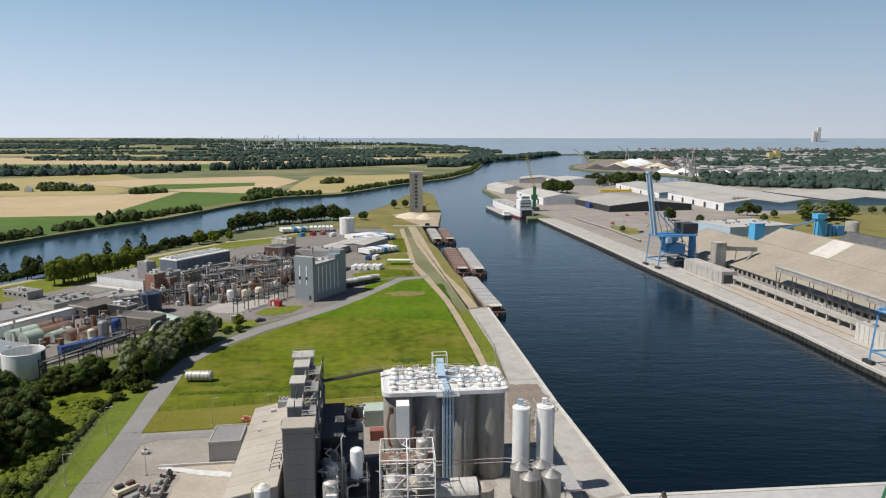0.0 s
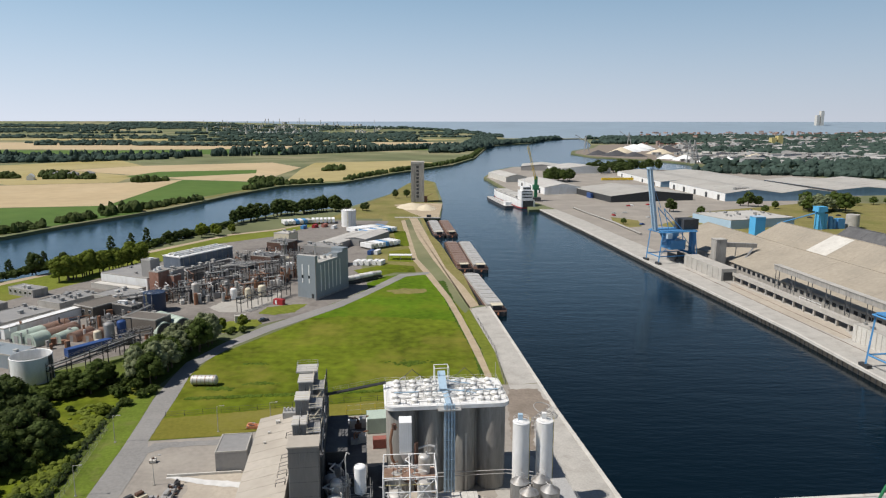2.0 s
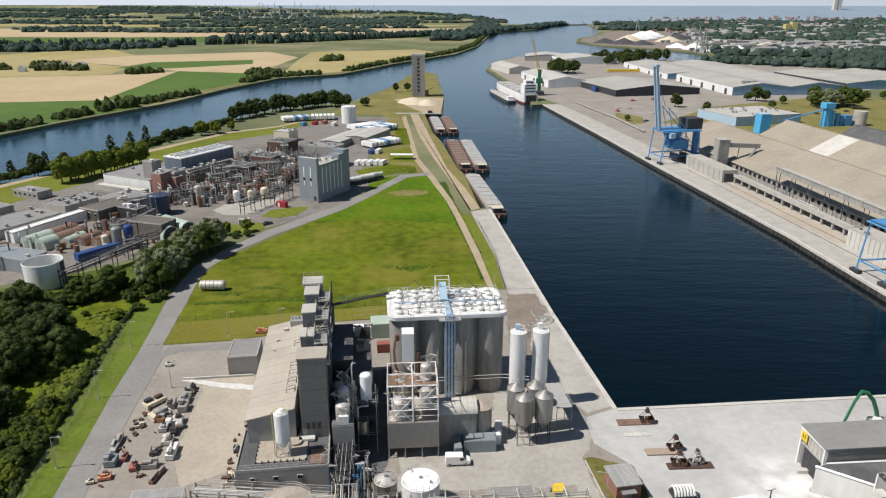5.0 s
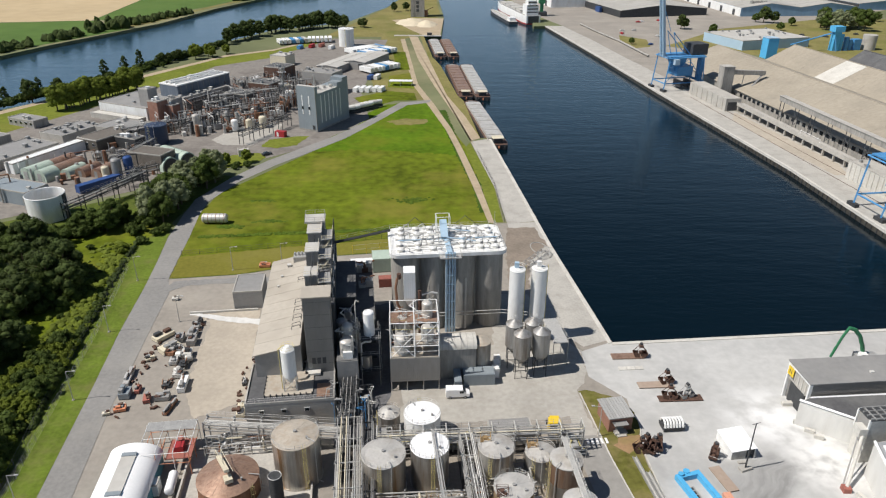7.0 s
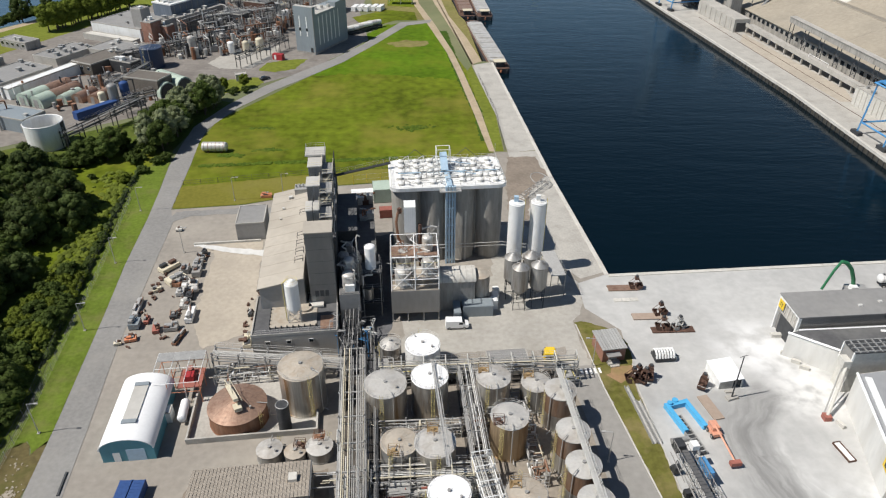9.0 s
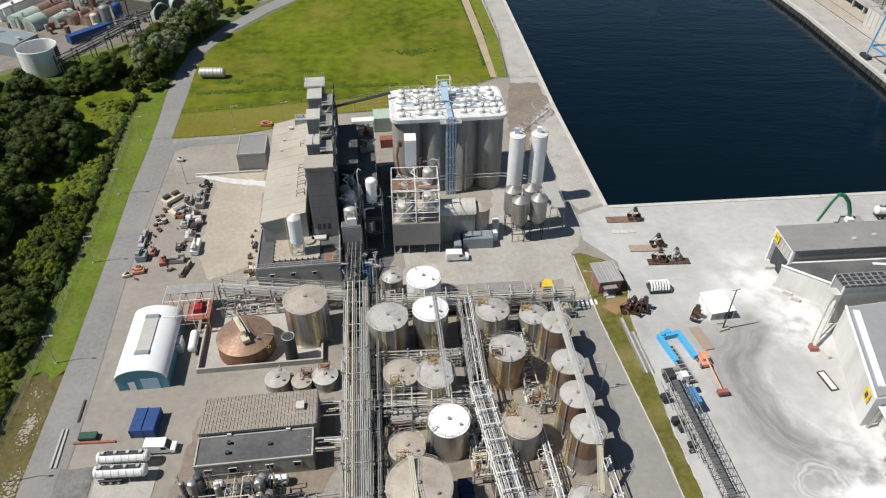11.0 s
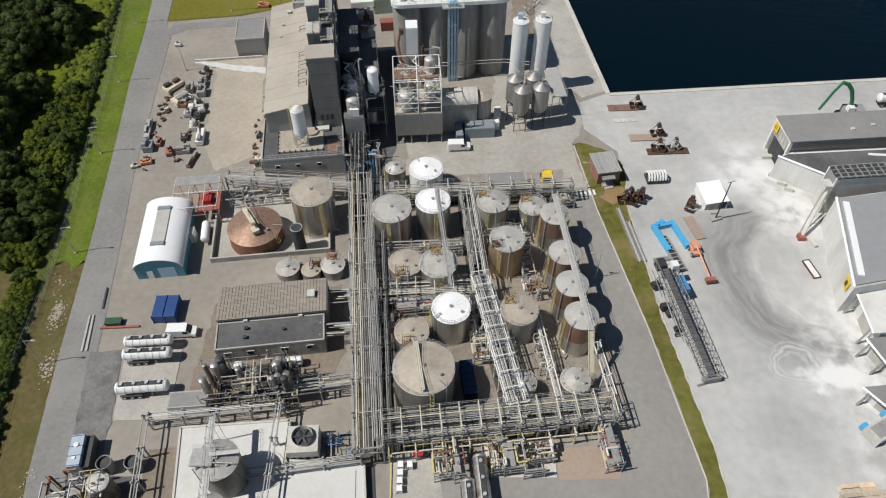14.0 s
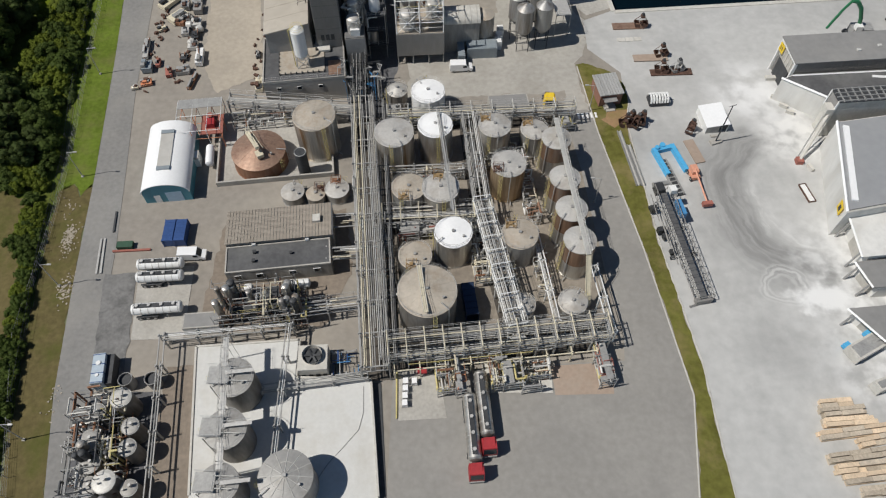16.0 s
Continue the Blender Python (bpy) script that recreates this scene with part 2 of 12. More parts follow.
GRASS_DRY = mat("dry_grass", (0.21, 0.185, 0.07), 0.95, var=0.25, s1=0.05, s2=0.5, stain=(0.12, 0.14, 0.03), amount=0.7, sscale=0.03, bump=0.4, spec=0.1)
SCRUB = mat("rough_scrub", (0.085, 0.115, 0.02), 0.95, var=0.4, s1=0.1, s2=0.8, stain=(0.15, 0.13, 0.045), amount=0.5, sscale=0.12, bump=0.8, spec=0.1)
# wheat and stubble are desaturated here: distance haze mixed into their colours
WHEAT = mat("ripe_wheat", (0.46, 0.36, 0.22), 0.95, var=0.1, s1=0.01, s2=0.06, stain=(0.50, 0.41, 0.27), amount=0.5, sscale=0.006, spec=0.1)
STUBBLE = mat("yellow_stubble", (0.37, 0.31, 0.15), 0.95, var=0.12, s1=0.01, s2=0.05, stain=(0.30, 0.26, 0.08), amount=0.6, sscale=0.006, spec=0.1)
CROP = mat("green_crop", (0.085, 0.145, 0.035), 0.95, var=0.14, s1=0.01, s2=0.06, stain=(0.13, 0.18, 0.05), amount=0.5, sscale=0.008, spec=0.1)
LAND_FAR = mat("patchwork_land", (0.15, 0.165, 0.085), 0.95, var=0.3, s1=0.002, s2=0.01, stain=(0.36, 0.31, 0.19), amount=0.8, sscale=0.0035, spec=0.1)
TRACK = mat("sandy_track", (0.40, 0.32, 0.22), 0.95, var=0.18, s1=0.1, s2=0.9, stain=(0.22, 0.2, 0.1), amount=0.35, sscale=0.15, bump=0.2)
DIRT = mat("reddish_dirt", (0.30, 0.19, 0.10), 0.95, var=0.2, stain=(0.16, 0.16, 0.04), amount=0.4, sscale=0.2)
WET_WALL = mat("wet_quay_wall", (0.055, 0.05, 0.042), 0.6, var=0.4, s1=0.3, s2=1.6, streak=0.3, stain=(0.11, 0.10, 0.08), amount=0.5, sscale=0.3)
MOUND_WHITE = mat("white_mineral", (0.8, 0.8, 0.78), 0.95, var=0.06)
MOUND_SAND = mat("pale_sand", (0.60, 0.52, 0.38), 0.95, var=0.12, bump=0.3)
MOUND_DARK = mat("dark_bulk", (0.07, 0.07, 0.075), 0.95, var=0.3, bump=0.3)

STEEL = mat("brushed_tank_steel", (0.50, 0.485, 0.45), 0.38, 0.75, var=0.16, s1=0.5, s2=2.2, streak=0.12, stain=(0.20, 0.135, 0.085), amount=0.75, sscale=0.35)
OCHRE = mat("rust_ochre_steel", (0.30, 0.205, 0.10), 0.8, var=0.35, s1=0.5, s2=3)
STEEL_GOLD = mat("golden_rusted_steel", (0.40, 0.30, 0.19), 0.45, 0.55, var=0.25, s1=0.6, s2=2.4, streak=0.07, stain=(0.27, 0.13, 0.03), amount=1.0, sscale=0.35)
STEEL_RUN = mat("rust_streaked_steel", (0.50, 0.48, 0.44), 0.4, 0.7, var=0.2, s1=0.6, s2=2.4, streak=0.07, stain=(0.24, 0.135, 0.045), amount=0.95, sscale=0.5)
BROWNED = mat("browned_cladding", (0.25, 0.155, 0.10), 0.5, 0.45, var=0.25, s1=0.5, s2=2.2, streak=0.1, stain=(0.42, 0.37, 0.32), amount=0.6, sscale=0.4)
STEEL_DULL = mat("dull_tank_steel", (0.355, 0.35, 0.335), 0.5, 0.5, var=0.22, s1=0.45, s2=2.0, streak=0.12, stain=(0.16, 0.115, 0.075), amount=0.75, sscale=0.4)
STEEL_ROOF = mat("steel_tank_roof", (0.58, 0.56, 0.52), 0.5, 0.35, var=0.1, s1=0.3, s2=2.0, stain=(0.34, 0.29, 0.23), amount=0.55, sscale=0.28)
WEATHERED_ROOF = mat("weathered_tank_roof", (0.36, 0.35, 0.33), 0.6, 0.3, var=0.16, s1=0.4, s2=2.2, streak=0.15, stain=(0.20, 0.185, 0.16), amount=0.6, sscale=0.4)
STEEL_SOOT = mat("sooty_tank_steel", (0.24, 0.225, 0.205), 0.55, 0.4, var=0.24, s1=0.45, s2=2.0, streak=0.2, stain=(0.10, 0.075, 0.05), amount=0.75, sscale=0.4)
ROOF_TAN = mat("dusty_tank_roof", (0.46, 0.41, 0.34), 0.6, 0.2, var=0.12, s1=0.4, s2=2.0, stain=(0.34, 0.24, 0.15), amount=0.5, sscale=0.3)
RUST = mat("rusty_steel", (0.26, 0.13, 0.075), 0.7, 0.3, var=0.25, s1=0.5, s2=2.5, streak=0.2, stain=(0.36, 0.25, 0.18), amount=0.6, sscale=0.4)
RUST_ROOF = mat("copper_brown_roof", (0.38, 0.25, 0.18), 0.45, 0.45, var=0.26, s1=0.35, s2=1.8, stain=(0.19, 0.10, 0.065), amount=0.75, sscale=0.35)
RUST_DARK = mat("rusted_grab_steel", (0.13, 0.075, 0.055), 0.75, 0.3, var=0.35, s1=1.0, s2=4)
GALV = mat("galvanised_steel", (0.50, 0.49, 0.465), 0.5, 0.3, var=0.18, s1=0.6, s2=3, stain=(0.3, 0.28, 0.25), amount=0.4, sscale=0.6, spread=0.25)
GALV_PALE = mat("pale_pipe_lagging", (0.56, 0.545, 0.505), 0.5, 0.15, var=0.14, s1=0.6, s2=3, spread=0.3)
FRAME_GREY = mat("grey_frame_steel", (0.36, 0.355, 0.34), 0.6, 0.3, var=0.2, s1=0.7, s2=3, spread=0.2)
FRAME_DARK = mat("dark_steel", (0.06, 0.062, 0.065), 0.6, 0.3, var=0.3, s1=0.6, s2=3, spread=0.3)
WHITE = mat("white_paint", (0.78, 0.78, 0.76), 0.5, var=0.06, s1=0.3, s2=2, streak=0.3, stain=(0.55, 0.52, 0.46), amount=0.4, sscale=0.4)
WHITE_CLEAN = mat("bright_white_paint", (0.84, 0.84, 0.83), 0.5, var=0.04, s1=0.3, s2=2)
CREAM = mat("cream_paint", (0.62, 0.56, 0.42), 0.6, var=0.12)
YELLOW = mat("yellow_paint", (0.75, 0.52, 0.03), 0.5, var=0.1)
YELLOW_RAIL = mat("worn_yellow_rail", (0.55, 0.47, 0.20), 0.6, var=0.2)
RED = mat("red_paint", (0.36, 0.03, 0.035), 0.5, var=0.18)
RED_BROWN = mat("faded_red_paint", (0.33, 0.12, 0.09), 0.7, var=0.2)
SALMON = mat("faded_orange_paint", (0.62, 0.30, 0.20), 0.6, var=0.2)
ORANGE = mat("orange_paint", (0.62, 0.25, 0.13), 0.5, var=0.15)
BLUE = mat("crane_blue", (0.07, 0.25, 0.50), 0.45, var=0.12, stain=(0.2, 0.36, 0.5), amount=0.3)
BLUE_PALE = mat("pale_crane_blue", (0.38, 0.51, 0.62), 0.5, var=0.1)
BLUE_DEEP = mat("deep_blue_paint", (0.03, 0.075, 0.22), 0.5, var=0.15, s1=0.5, s2=2.5)
BLUE_SKY = mat("sky_blue_paint", (0.09, 0.40, 0.68), 0.5, var=0.1)
NAVY = mat("navy_tank", (0.022, 0.04, 0.085), 0.4, var=0.15)
TEAL = mat("teal_cladding", (0.09, 0.27, 0.33), 0.55, var=0.1, streak=0.2, stain=(0.05, 0.14, 0.17), amount=0.4)
GREEN_PALE = mat("pale_green_sheet", (0.42, 0.50, 0.42), 0.6, var=0.1, streak=0.5, stain=(0.3, 0.36, 0.3), amount=0.4)
GREEN = mat("handler_green", (0.03, 0.17, 0.075), 0.5, var=0.12)
GLASS_DARK = mat("dark_glazing", (0.02, 0.025, 0.03), 0.12, var=0.1, spec=0.6)
CLAD_GREY = mat("grey_cladding", (0.25, 0.24, 0.225), 0.6, 0.1, var=0.1, s1=0.2, s2=1.2, streak=0.3, stain=(0.25, 0.24, 0.22), amount=0.3, sscale=0.2, rib=("X", 2.2, 0.5))
CLAD_PANEL = mat("grey_panel_wall", (0.29, 0.28, 0.265), 0.7, var=0.1, s1=0.2, s2=1.2, stain=(0.3, 0.29, 0.27), amount=0.35, sscale=0.3)
PANEL_PALE = mat("pale_panel_wall", (0.38, 0.365, 0.335), 0.7, var=0.12, s1=0.2, s2=1.2, streak=0.3, stain=(0.27, 0.255, 0.23), amount=0.45, sscale=0.3)
CLAD_BLUEGREY = mat("blue_grey_cladding", (0.25, 0.285, 0.305), 0.55, 0.1, var=0.09, streak=0.25, stain=(0.3, 0.33, 0.34), amount=0.3)
ROOF_DARK = mat("dark_roofing_felt", (0.10, 0.10, 0.102), 0.9, var=0.2, s1=0.15, s2=1.2, stain=(0.2, 0.2, 0.19), amount=0.5, sscale=0.12)
ROOF_GREY = mat("grey_sheet_roof", (0.265, 0.26, 0.25), 0.7, 0.1, var=0.1, s1=0.1, s2=0.8, stain=(0.36, 0.345, 0.32), amount=0.45, sscale=0.08)
ROOF_SAND = mat("sandy_fibre_cement_roof", (0.335, 0.295, 0.232), 0.9, var=0.14, s1=0.05, s2=0.6, stain=(0.255, 0.23, 0.185), amount=0.5, sscale=0.06, rib=("Y", 0.6, 0.25))
GABLE_BLUE = mat("pale_blue_gable", (0.20, 0.32, 0.43), 0.6, var=0.12, s1=0.03, s2=0.3, streak=0.3)
ROOF_MID = mat("smooth_grey_roof", (0.30, 0.305, 0.31), 0.7, var=0.07, s1=0.05, s2=0.6, stain=(0.38, 0.38, 0.375), amount=0.3, sscale=0.1)
ROOF_SHED = mat("dusty_shed_roof", (0.40, 0.385, 0.35), 0.85, var=0.12, s1=0.03, s2=0.4, stain=(0.31, 0.29, 0.255), amount=0.6, sscale=0.05)
ROOF_PALE = mat("pale_sheet_roof", (0.47, 0.455, 0.42), 0.8, var=0.1, s1=0.06, s2=0.6, stain=(0.36, 0.33, 0.29), amount=0.5, sscale=0.07)
ROOF_RIB = mat("ribbed_grey_brown_roof", (0.35, 0.305, 0.25), 0.75, var=0.12, s1=0.1, s2=0.9, stain=(0.23, 0.205, 0.17), amount=0.4, sscale=0.12, rib=("X", 1.6, 0.6))
HALL_ROOF = mat("dusty_tan_sheet_roof", (0.42, 0.38, 0.32), 0.85, var=0.1, s1=0.08, s2=0.8, stain=(0.31, 0.275, 0.225), amount=0.55, sscale=0.1)
PAD_SAND = mat("sandy_pad", (0.42, 0.37, 0.30), 0.95, var=0.14, s1=0.08, s2=0.9, stain=(0.33, 0.29, 0.235), amount=0.5, sscale=0.12)
VERGE = mat("worn_verge", (0.115, 0.16, 0.022), 0.95, var=0.3, s1=0.12, s2=1.1, stain=(0.17, 0.155, 0.06), amount=0.5, sscale=0.16, bump=0.5, spec=0.1)
DIRT_GRASS = mat("trampled_dry_grass", (0.13, 0.107, 0.047), 0.95, var=0.3, s1=0.1, s2=1.0, stain=(0.085, 0.095, 0.022), amount=0.8, sscale=0.13, bump=0.5, spec=0.1)
DUST = mat("white_dust", (0.62, 0.615, 0.59), 0.95, var=0.1, s1=0.1, s2=0.6, stain=(0.46, 0.45, 0.42), amount=0.6, sscale=0.2)
DUST_WALL = mat("dusted_wall", (0.66, 0.65, 0.615), 0.95, var=0.1, s1=0.15, s2=1.0, streak=0.3, stain=(0.43, 0.405, 0.36), amount=0.6, sscale=0.25)
COURT = mat("pale_court_paving", (0.39, 0.37, 0.33), 0.95, var=0.14, s1=0.09, s2=0.9, stain=(0.27, 0.25, 0.215), amount=0.6, sscale=0.13, bump=0.1)
ROAD_PALE = mat("worn_pale_road", (0.29, 0.277, 0.254), 0.95, var=0.12, s1=0.06, s2=0.9, stain=(0.22, 0.212, 0.197), amount=0.6, sscale=0.07, bump=0.1)
# paving tone lowered to carry the shadowed gaps of the far plant
FAR_YARD = mat("far_plant_paving", (0.225, 0.205, 0.182), 0.95, var=0.22, s1=0.06, s2=0.5, stain=(0.115, 0.10, 0.088), amount=0.8, sscale=0.06)
GREEN_DARK = mat("dark_green_paint", (0.035, 0.085, 0.05), 0.6, var=0.2)
BLUE_GREY = mat("pale_blue_grey_paint", (0.40, 0.47, 0.53), 0.6, var=0.12, stain=(0.5, 0.52, 0.53), amount=0.5, sscale=0.5)
BLUE_SHADE = mat("blue_panel_wall", (0.125, 0.15, 0.185), 0.6, var=0.2, s1=0.15, s2=1.0, streak=0.3, stain=(0.2, 0.22, 0.24), amount=0.5, sscale=0.2)
WORKSHOP = mat("dark_brown_panel_wall", (0.10, 0.088, 0.072), 0.7, var=0.2, s1=0.2, s2=1.2)
RIBBED = mat("ribbed_brown_sheet", (0.15, 0.132, 0.11), 0.7, 0.1, var=0.2, s1=0.2, s2=1.2, rib=("Z", 1.2, 0.8))
BRICK = mat("red_brown_brick", (0.27, 0.14, 0.10), 0.9, var=0.2, s1=0.5, s2=4, stain=(0.36, 0.27, 0.22), amount=0.4, sscale=0.3)
TIMBER_GREY = mat("weathered_grey_timber", (0.47, 0.40, 0.31), 0.9, var=0.25, s1=0.5, s2=3, spread=0.4)
TIMBER = mat("cut_timber", (0.64, 0.50, 0.35), 0.85, var=0.2, s1=0.5, s2=3, spread=0.35)
BARK = mat("bark", (0.10, 0.075, 0.055), 0.95, var=0.3, s1=1, s2=5)
LEAF = [mat("dark_leaves", (0.078, 0.108, 0.030), 0.8, var=0.4, s1=0.12, s2=0.5, spread=0.14, spec=0.2, thin=0.4),
        mat("green_leaves", (0.086, 0.122, 0.026), 0.8, var=0.35, s1=0.12, s2=0.5, spread=0.14, spec=0.2, thin=0.4),
        mat("bright_leaves", (0.165, 0.205, 0.028), 0.8, var=0.3, s1=0.15, s2=0.5, spread=0.14, spec=0.2, thin=0.4),
        mat("silver_leaves", (0.25, 0.28, 0.15), 0.8, var=0.3, s1=0.15, s2=0.5, spread=0.15, spec=0.2, thin=0.4)]
# bluish cast of the far woods is distance haze put into the colour
LEAF_HAZE = mat("distant_woods", (0.052, 0.078, 0.064), 0.95, var=0.3, s1=0.01, s2=0.05, spread=0.3, spec=0.05)
TOWN_FAR = mat("distant_town_walls", (0.30, 0.24, 0.21), 0.9, var=0.2, s1=0.01, spread=0.4, spec=0.1)

# water: dark, glossy, with long and short ripples
WATER = bpy.data.materials.new("harbour_water")
WATER.use_nodes = True
n_, l_ = WATER.node_tree.nodes, WATER.node_tree.links
p_ = n_["Principled BSDF"]
p_.inputs["Roughness"].default_value, p_.inputs["IOR"].default_value = 0.15, 1.33
g_, m1_, m2_ = n_.new("ShaderNodeNewGeometry"), n_.new("ShaderNodeMapping"), n_.new("ShaderNodeMapping")
m1_.inputs["Scale"].default_value, m2_.inputs["Scale"].default_value = (0.03, 0.11, 1), (0.25, 0.6, 1)
m1_.inputs["Rotation"].default_value = (0, 0, 0.25)
bump_in = None
for mp_, sc_, st_ in ((m1_, 1.0, 0.34), (m2_, 1.0, 0.2)):
    l_.new(g_.outputs["Position"], mp_.inputs["Vector"])
    t_ = n_.new("ShaderNodeTexNoise")
    t_.inputs["Scale"].default_value, t_.inputs["Detail"].default_value = sc_, 4
    l_.new(mp_.outputs["Vector"], t_.inputs["Vector"])
    b_ = n_.new("ShaderNodeBump")
    b_.inputs["Strength"].default_value, b_.inputs["Distance"].default_value = st_, 0.5
    l_.new(t_.outputs["Fac"], b_.inputs["Height"])
    if bump_in:
        l_.new(bump_in, b_.inputs["Normal"])
    bump_in = b_.outputs["Normal"]
l_.new(bump_in, p_.inputs["Normal"])
# dark in the dock; paler, bluer canal and channel: sky reflection painted in
apart_, sky_tint_ = n_.new("ShaderNodeSeparateXYZ"), n_.new("ShaderNodeMix")
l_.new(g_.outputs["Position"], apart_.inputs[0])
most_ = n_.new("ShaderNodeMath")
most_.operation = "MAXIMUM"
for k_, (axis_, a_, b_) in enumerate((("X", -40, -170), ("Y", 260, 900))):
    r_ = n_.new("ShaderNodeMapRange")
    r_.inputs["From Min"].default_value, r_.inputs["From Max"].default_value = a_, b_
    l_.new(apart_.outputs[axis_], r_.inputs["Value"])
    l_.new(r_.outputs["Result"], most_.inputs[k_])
sky_tint_.data_type = "RGBA"
sky_tint_.inputs["A"].default_value, sky_tint_.inputs["B"].default_value = (0.001, 0.006, 0.0095, 1), (0.016, 0.042, 0.068, 1)
l_.new(most_.outputs[0], sky_tint_.inputs["Factor"])
l_.new(sky_tint_.outputs["Result"], p_.inputs["Base Color"])
# backdrop sea, paled to blue-grey with horizon haze in its base colour
SEA_HAZE = mat("distant_sea", (0.25, 0.32, 0.38), 0.6, var=0.08, s1=0.002, s2=0.01)

# ---- mesh tools ----
class Geo:
    """Vertices and faces of one mesh, in the local metres of its thing."""

    def __init__(self):
        self.v, self.f = [], []

    def add(self, verts, faces):
        k = len(self.v)
        self.v.extend(tuple(p) for p in verts)
        self.f.extend(tuple(i + k for i in f) for f in faces)
        return self

    def box(self, x0, y0, z0, x1, y1, z1):
        return self.add([(x0, y0, z0), (x1, y0, z0), (x1, y1, z0), (x0, y1, z0), (x0, y0, z1), (x1, y0, z1), (x1, y1, z1), (x0, y1, z1)],
                        [(3, 2, 1, 0), (4, 5, 6, 7), (0, 1, 5, 4), (1, 2, 6, 5), (2, 3, 7, 6), (3, 0, 4, 7)])

    def obox(self, c, s, rz=0.0, rx=0.0, ry=0.0):
        m = Euler((radians(rx), radians(ry), radians(rz))).to_matrix()
        c = Vector(c)
        pts = [c + m @ Vector((sx * s[0] / 2, sy * s[1] / 2, sz * s[2] / 2)) for sz in (-1, 1) for sx, sy in ((-1, -1), (1, -1), (1, 1), (-1, 1))]
        return self.add(pts, [(3, 2, 1, 0), (4, 5, 6, 7), (0, 1, 5, 4), (1, 2, 6, 5), (2, 3, 7, 6), (3, 0, 4, 7)])

    def prism(self, poly, z0, z1, top=True):
        n = len(poly)
        fs = [(i, (i + 1) % n, n + (i + 1) % n, n + i) for i in range(n)]
        return self.add([(x, y, z0) for x, y in poly] + [(x, y, z1) for x, y in poly], fs + ([tuple(range(n, 2 * n))] if top else []))

    def sweep(self, sect, a, b):
        """A cross-section of (across, up) swept along +y from a to b, with ends."""
        n = len(sect)
        fs = [(i, i + n, (i + 1) % n + n, (i + 1) % n) for i in range(n)]
        return self.add([(u, a, w) for u, w in sect] + [(u, b, w) for u, w in sect], fs + [tuple(range(n)), tuple(range(2 * n - 1, n - 1, -1))])

    def cyl(self, x, y, z0, z1, r, r2=None, n=20, cap=True):
        r2 = r if r2 is None else r2
        a = [(math.cos(2 * math.pi * i / n), math.sin(2 * math.pi * i / n)) for i in range(n)]
        fs = [(i, (i + 1) % n, n + (i + 1) % n, n + i) for i in range(n)]
        if cap:
            fs += [tuple(range(n, 2 * n)), tuple(range(n - 1, -1, -1))]
        return self.add([(x + r * c, y + r * s, z0) for c, s in a] + [(x + r2 * c, y + r2 * s, z1) for c, s in a], fs)

    def tube(self, p, q, r, n=6):
        p, q = Vector(p), Vector(q)
        d = q - p
        if d.length < 1e-4:
            return self
        m = d.to_track_quat("Z", "Y").to_matrix()
        a = [m @ Vector((r * math.cos(2 * math.pi * i / n), r * math.sin(2 * math.pi * i / n), 0)) for i in range(n)]
        return self.add([p + w for w in a] + [q + w for w in a],
                        [(i, (i + 1) % n, n + (i + 1) % n, n + i) for i in range(n)] + [tuple(range(n, 2 * n)), tuple(range(n - 1, -1, -1))])

    def path(self, pts, r, n=6):
        for p, q in zip(pts, pts[1:]):
            self.tube(p, q, r, n)
        return self

    def beam(self, p, q, w):
        return self.tube(p, q, w * 0.7, 4)

    def ring(self, x, y, z, r, t, n=24):
        return self.path([(x + r * math.cos(2 * math.pi * i / n), y + r * math.sin(2 * math.pi * i / n), z) for i in range(n + 1)], t, 4)

    def cone_roof(self, x, y, z, r, rise, n=24, over=0.06):
        k = [(x + (r + over) * math.cos(2 * math.pi * i / n), y + (r + over) * math.sin(2 * math.pi * i / n)) for i in range(n)]
        v = [(a, b, z) for a, b in k] + [(a, b, z + 0.08) for a, b in k]
        v += [(x + (a - x) * 0.12, y + (b - y) * 0.12, z + 0.08 + rise * 0.9) for a, b in k] + [(x, y, z + 0.08 + rise)]
        f = [(i, (i + 1) % n, n + (i + 1) % n, n + i) for i in range(n)]
        f += [(n + i, n + (i + 1) % n, 2 * n + (i + 1) % n, 2 * n + i) for i in range(n)]
        f += [(2 * n + i, 2 * n + (i + 1) % n, 3 * n) for i in range(n)]
        return self.add(v, f)

    def dome(self, x, y, z, r, h, n=16, rings=5):
        prev = None
        for k in range(rings + 1):
            a = k / rings * math.pi / 2
            rr, zz = max(r * math.cos(a), 0.01), z + h * math.sin(a)
            if prev:
                self.cyl(x, y, prev[1], zz, prev[0], rr, n, cap=False)
            prev = (rr, zz)
        return self

    def capsule(self, p, q, r, n=12):
        """A lying or standing vessel with dished ends."""
        p, q = Vector(p), Vector(q)
        d = (q - p).normalized()
        self.tube(p, q, r, n)
        for end, s in ((p, -1), (q, 1)):
            m = (d * s).to_track_quat("Z", "Y").to_matrix()
            prev = None
            for k in range(4):
                a = k / 3 * math.pi / 2
                rr, zz = max(r * math.cos(a), 0.02), 0.45 * r * math.sin(a)
                row = [end + m @ Vector((rr * math.cos(2 * math.pi * i / n), rr * math.sin(2 * math.pi * i / n), zz)) for i in range(n)]
                if prev:
                    self.add(prev + row, [(i, (i + 1) % n, n + (i + 1) % n, n + i) for i in range(n)])
                prev = row
        return self

    def sheet(self, poly, z):
        return self.add([(x, y, z) for x, y in poly], [tuple(range(len(poly)))])

    def mesh(self, name, material, smooth=False):
        me = bpy.data.meshes.new(name)
        me.from_pydata(self.v, [], self.f)
        me.materials.append(material)
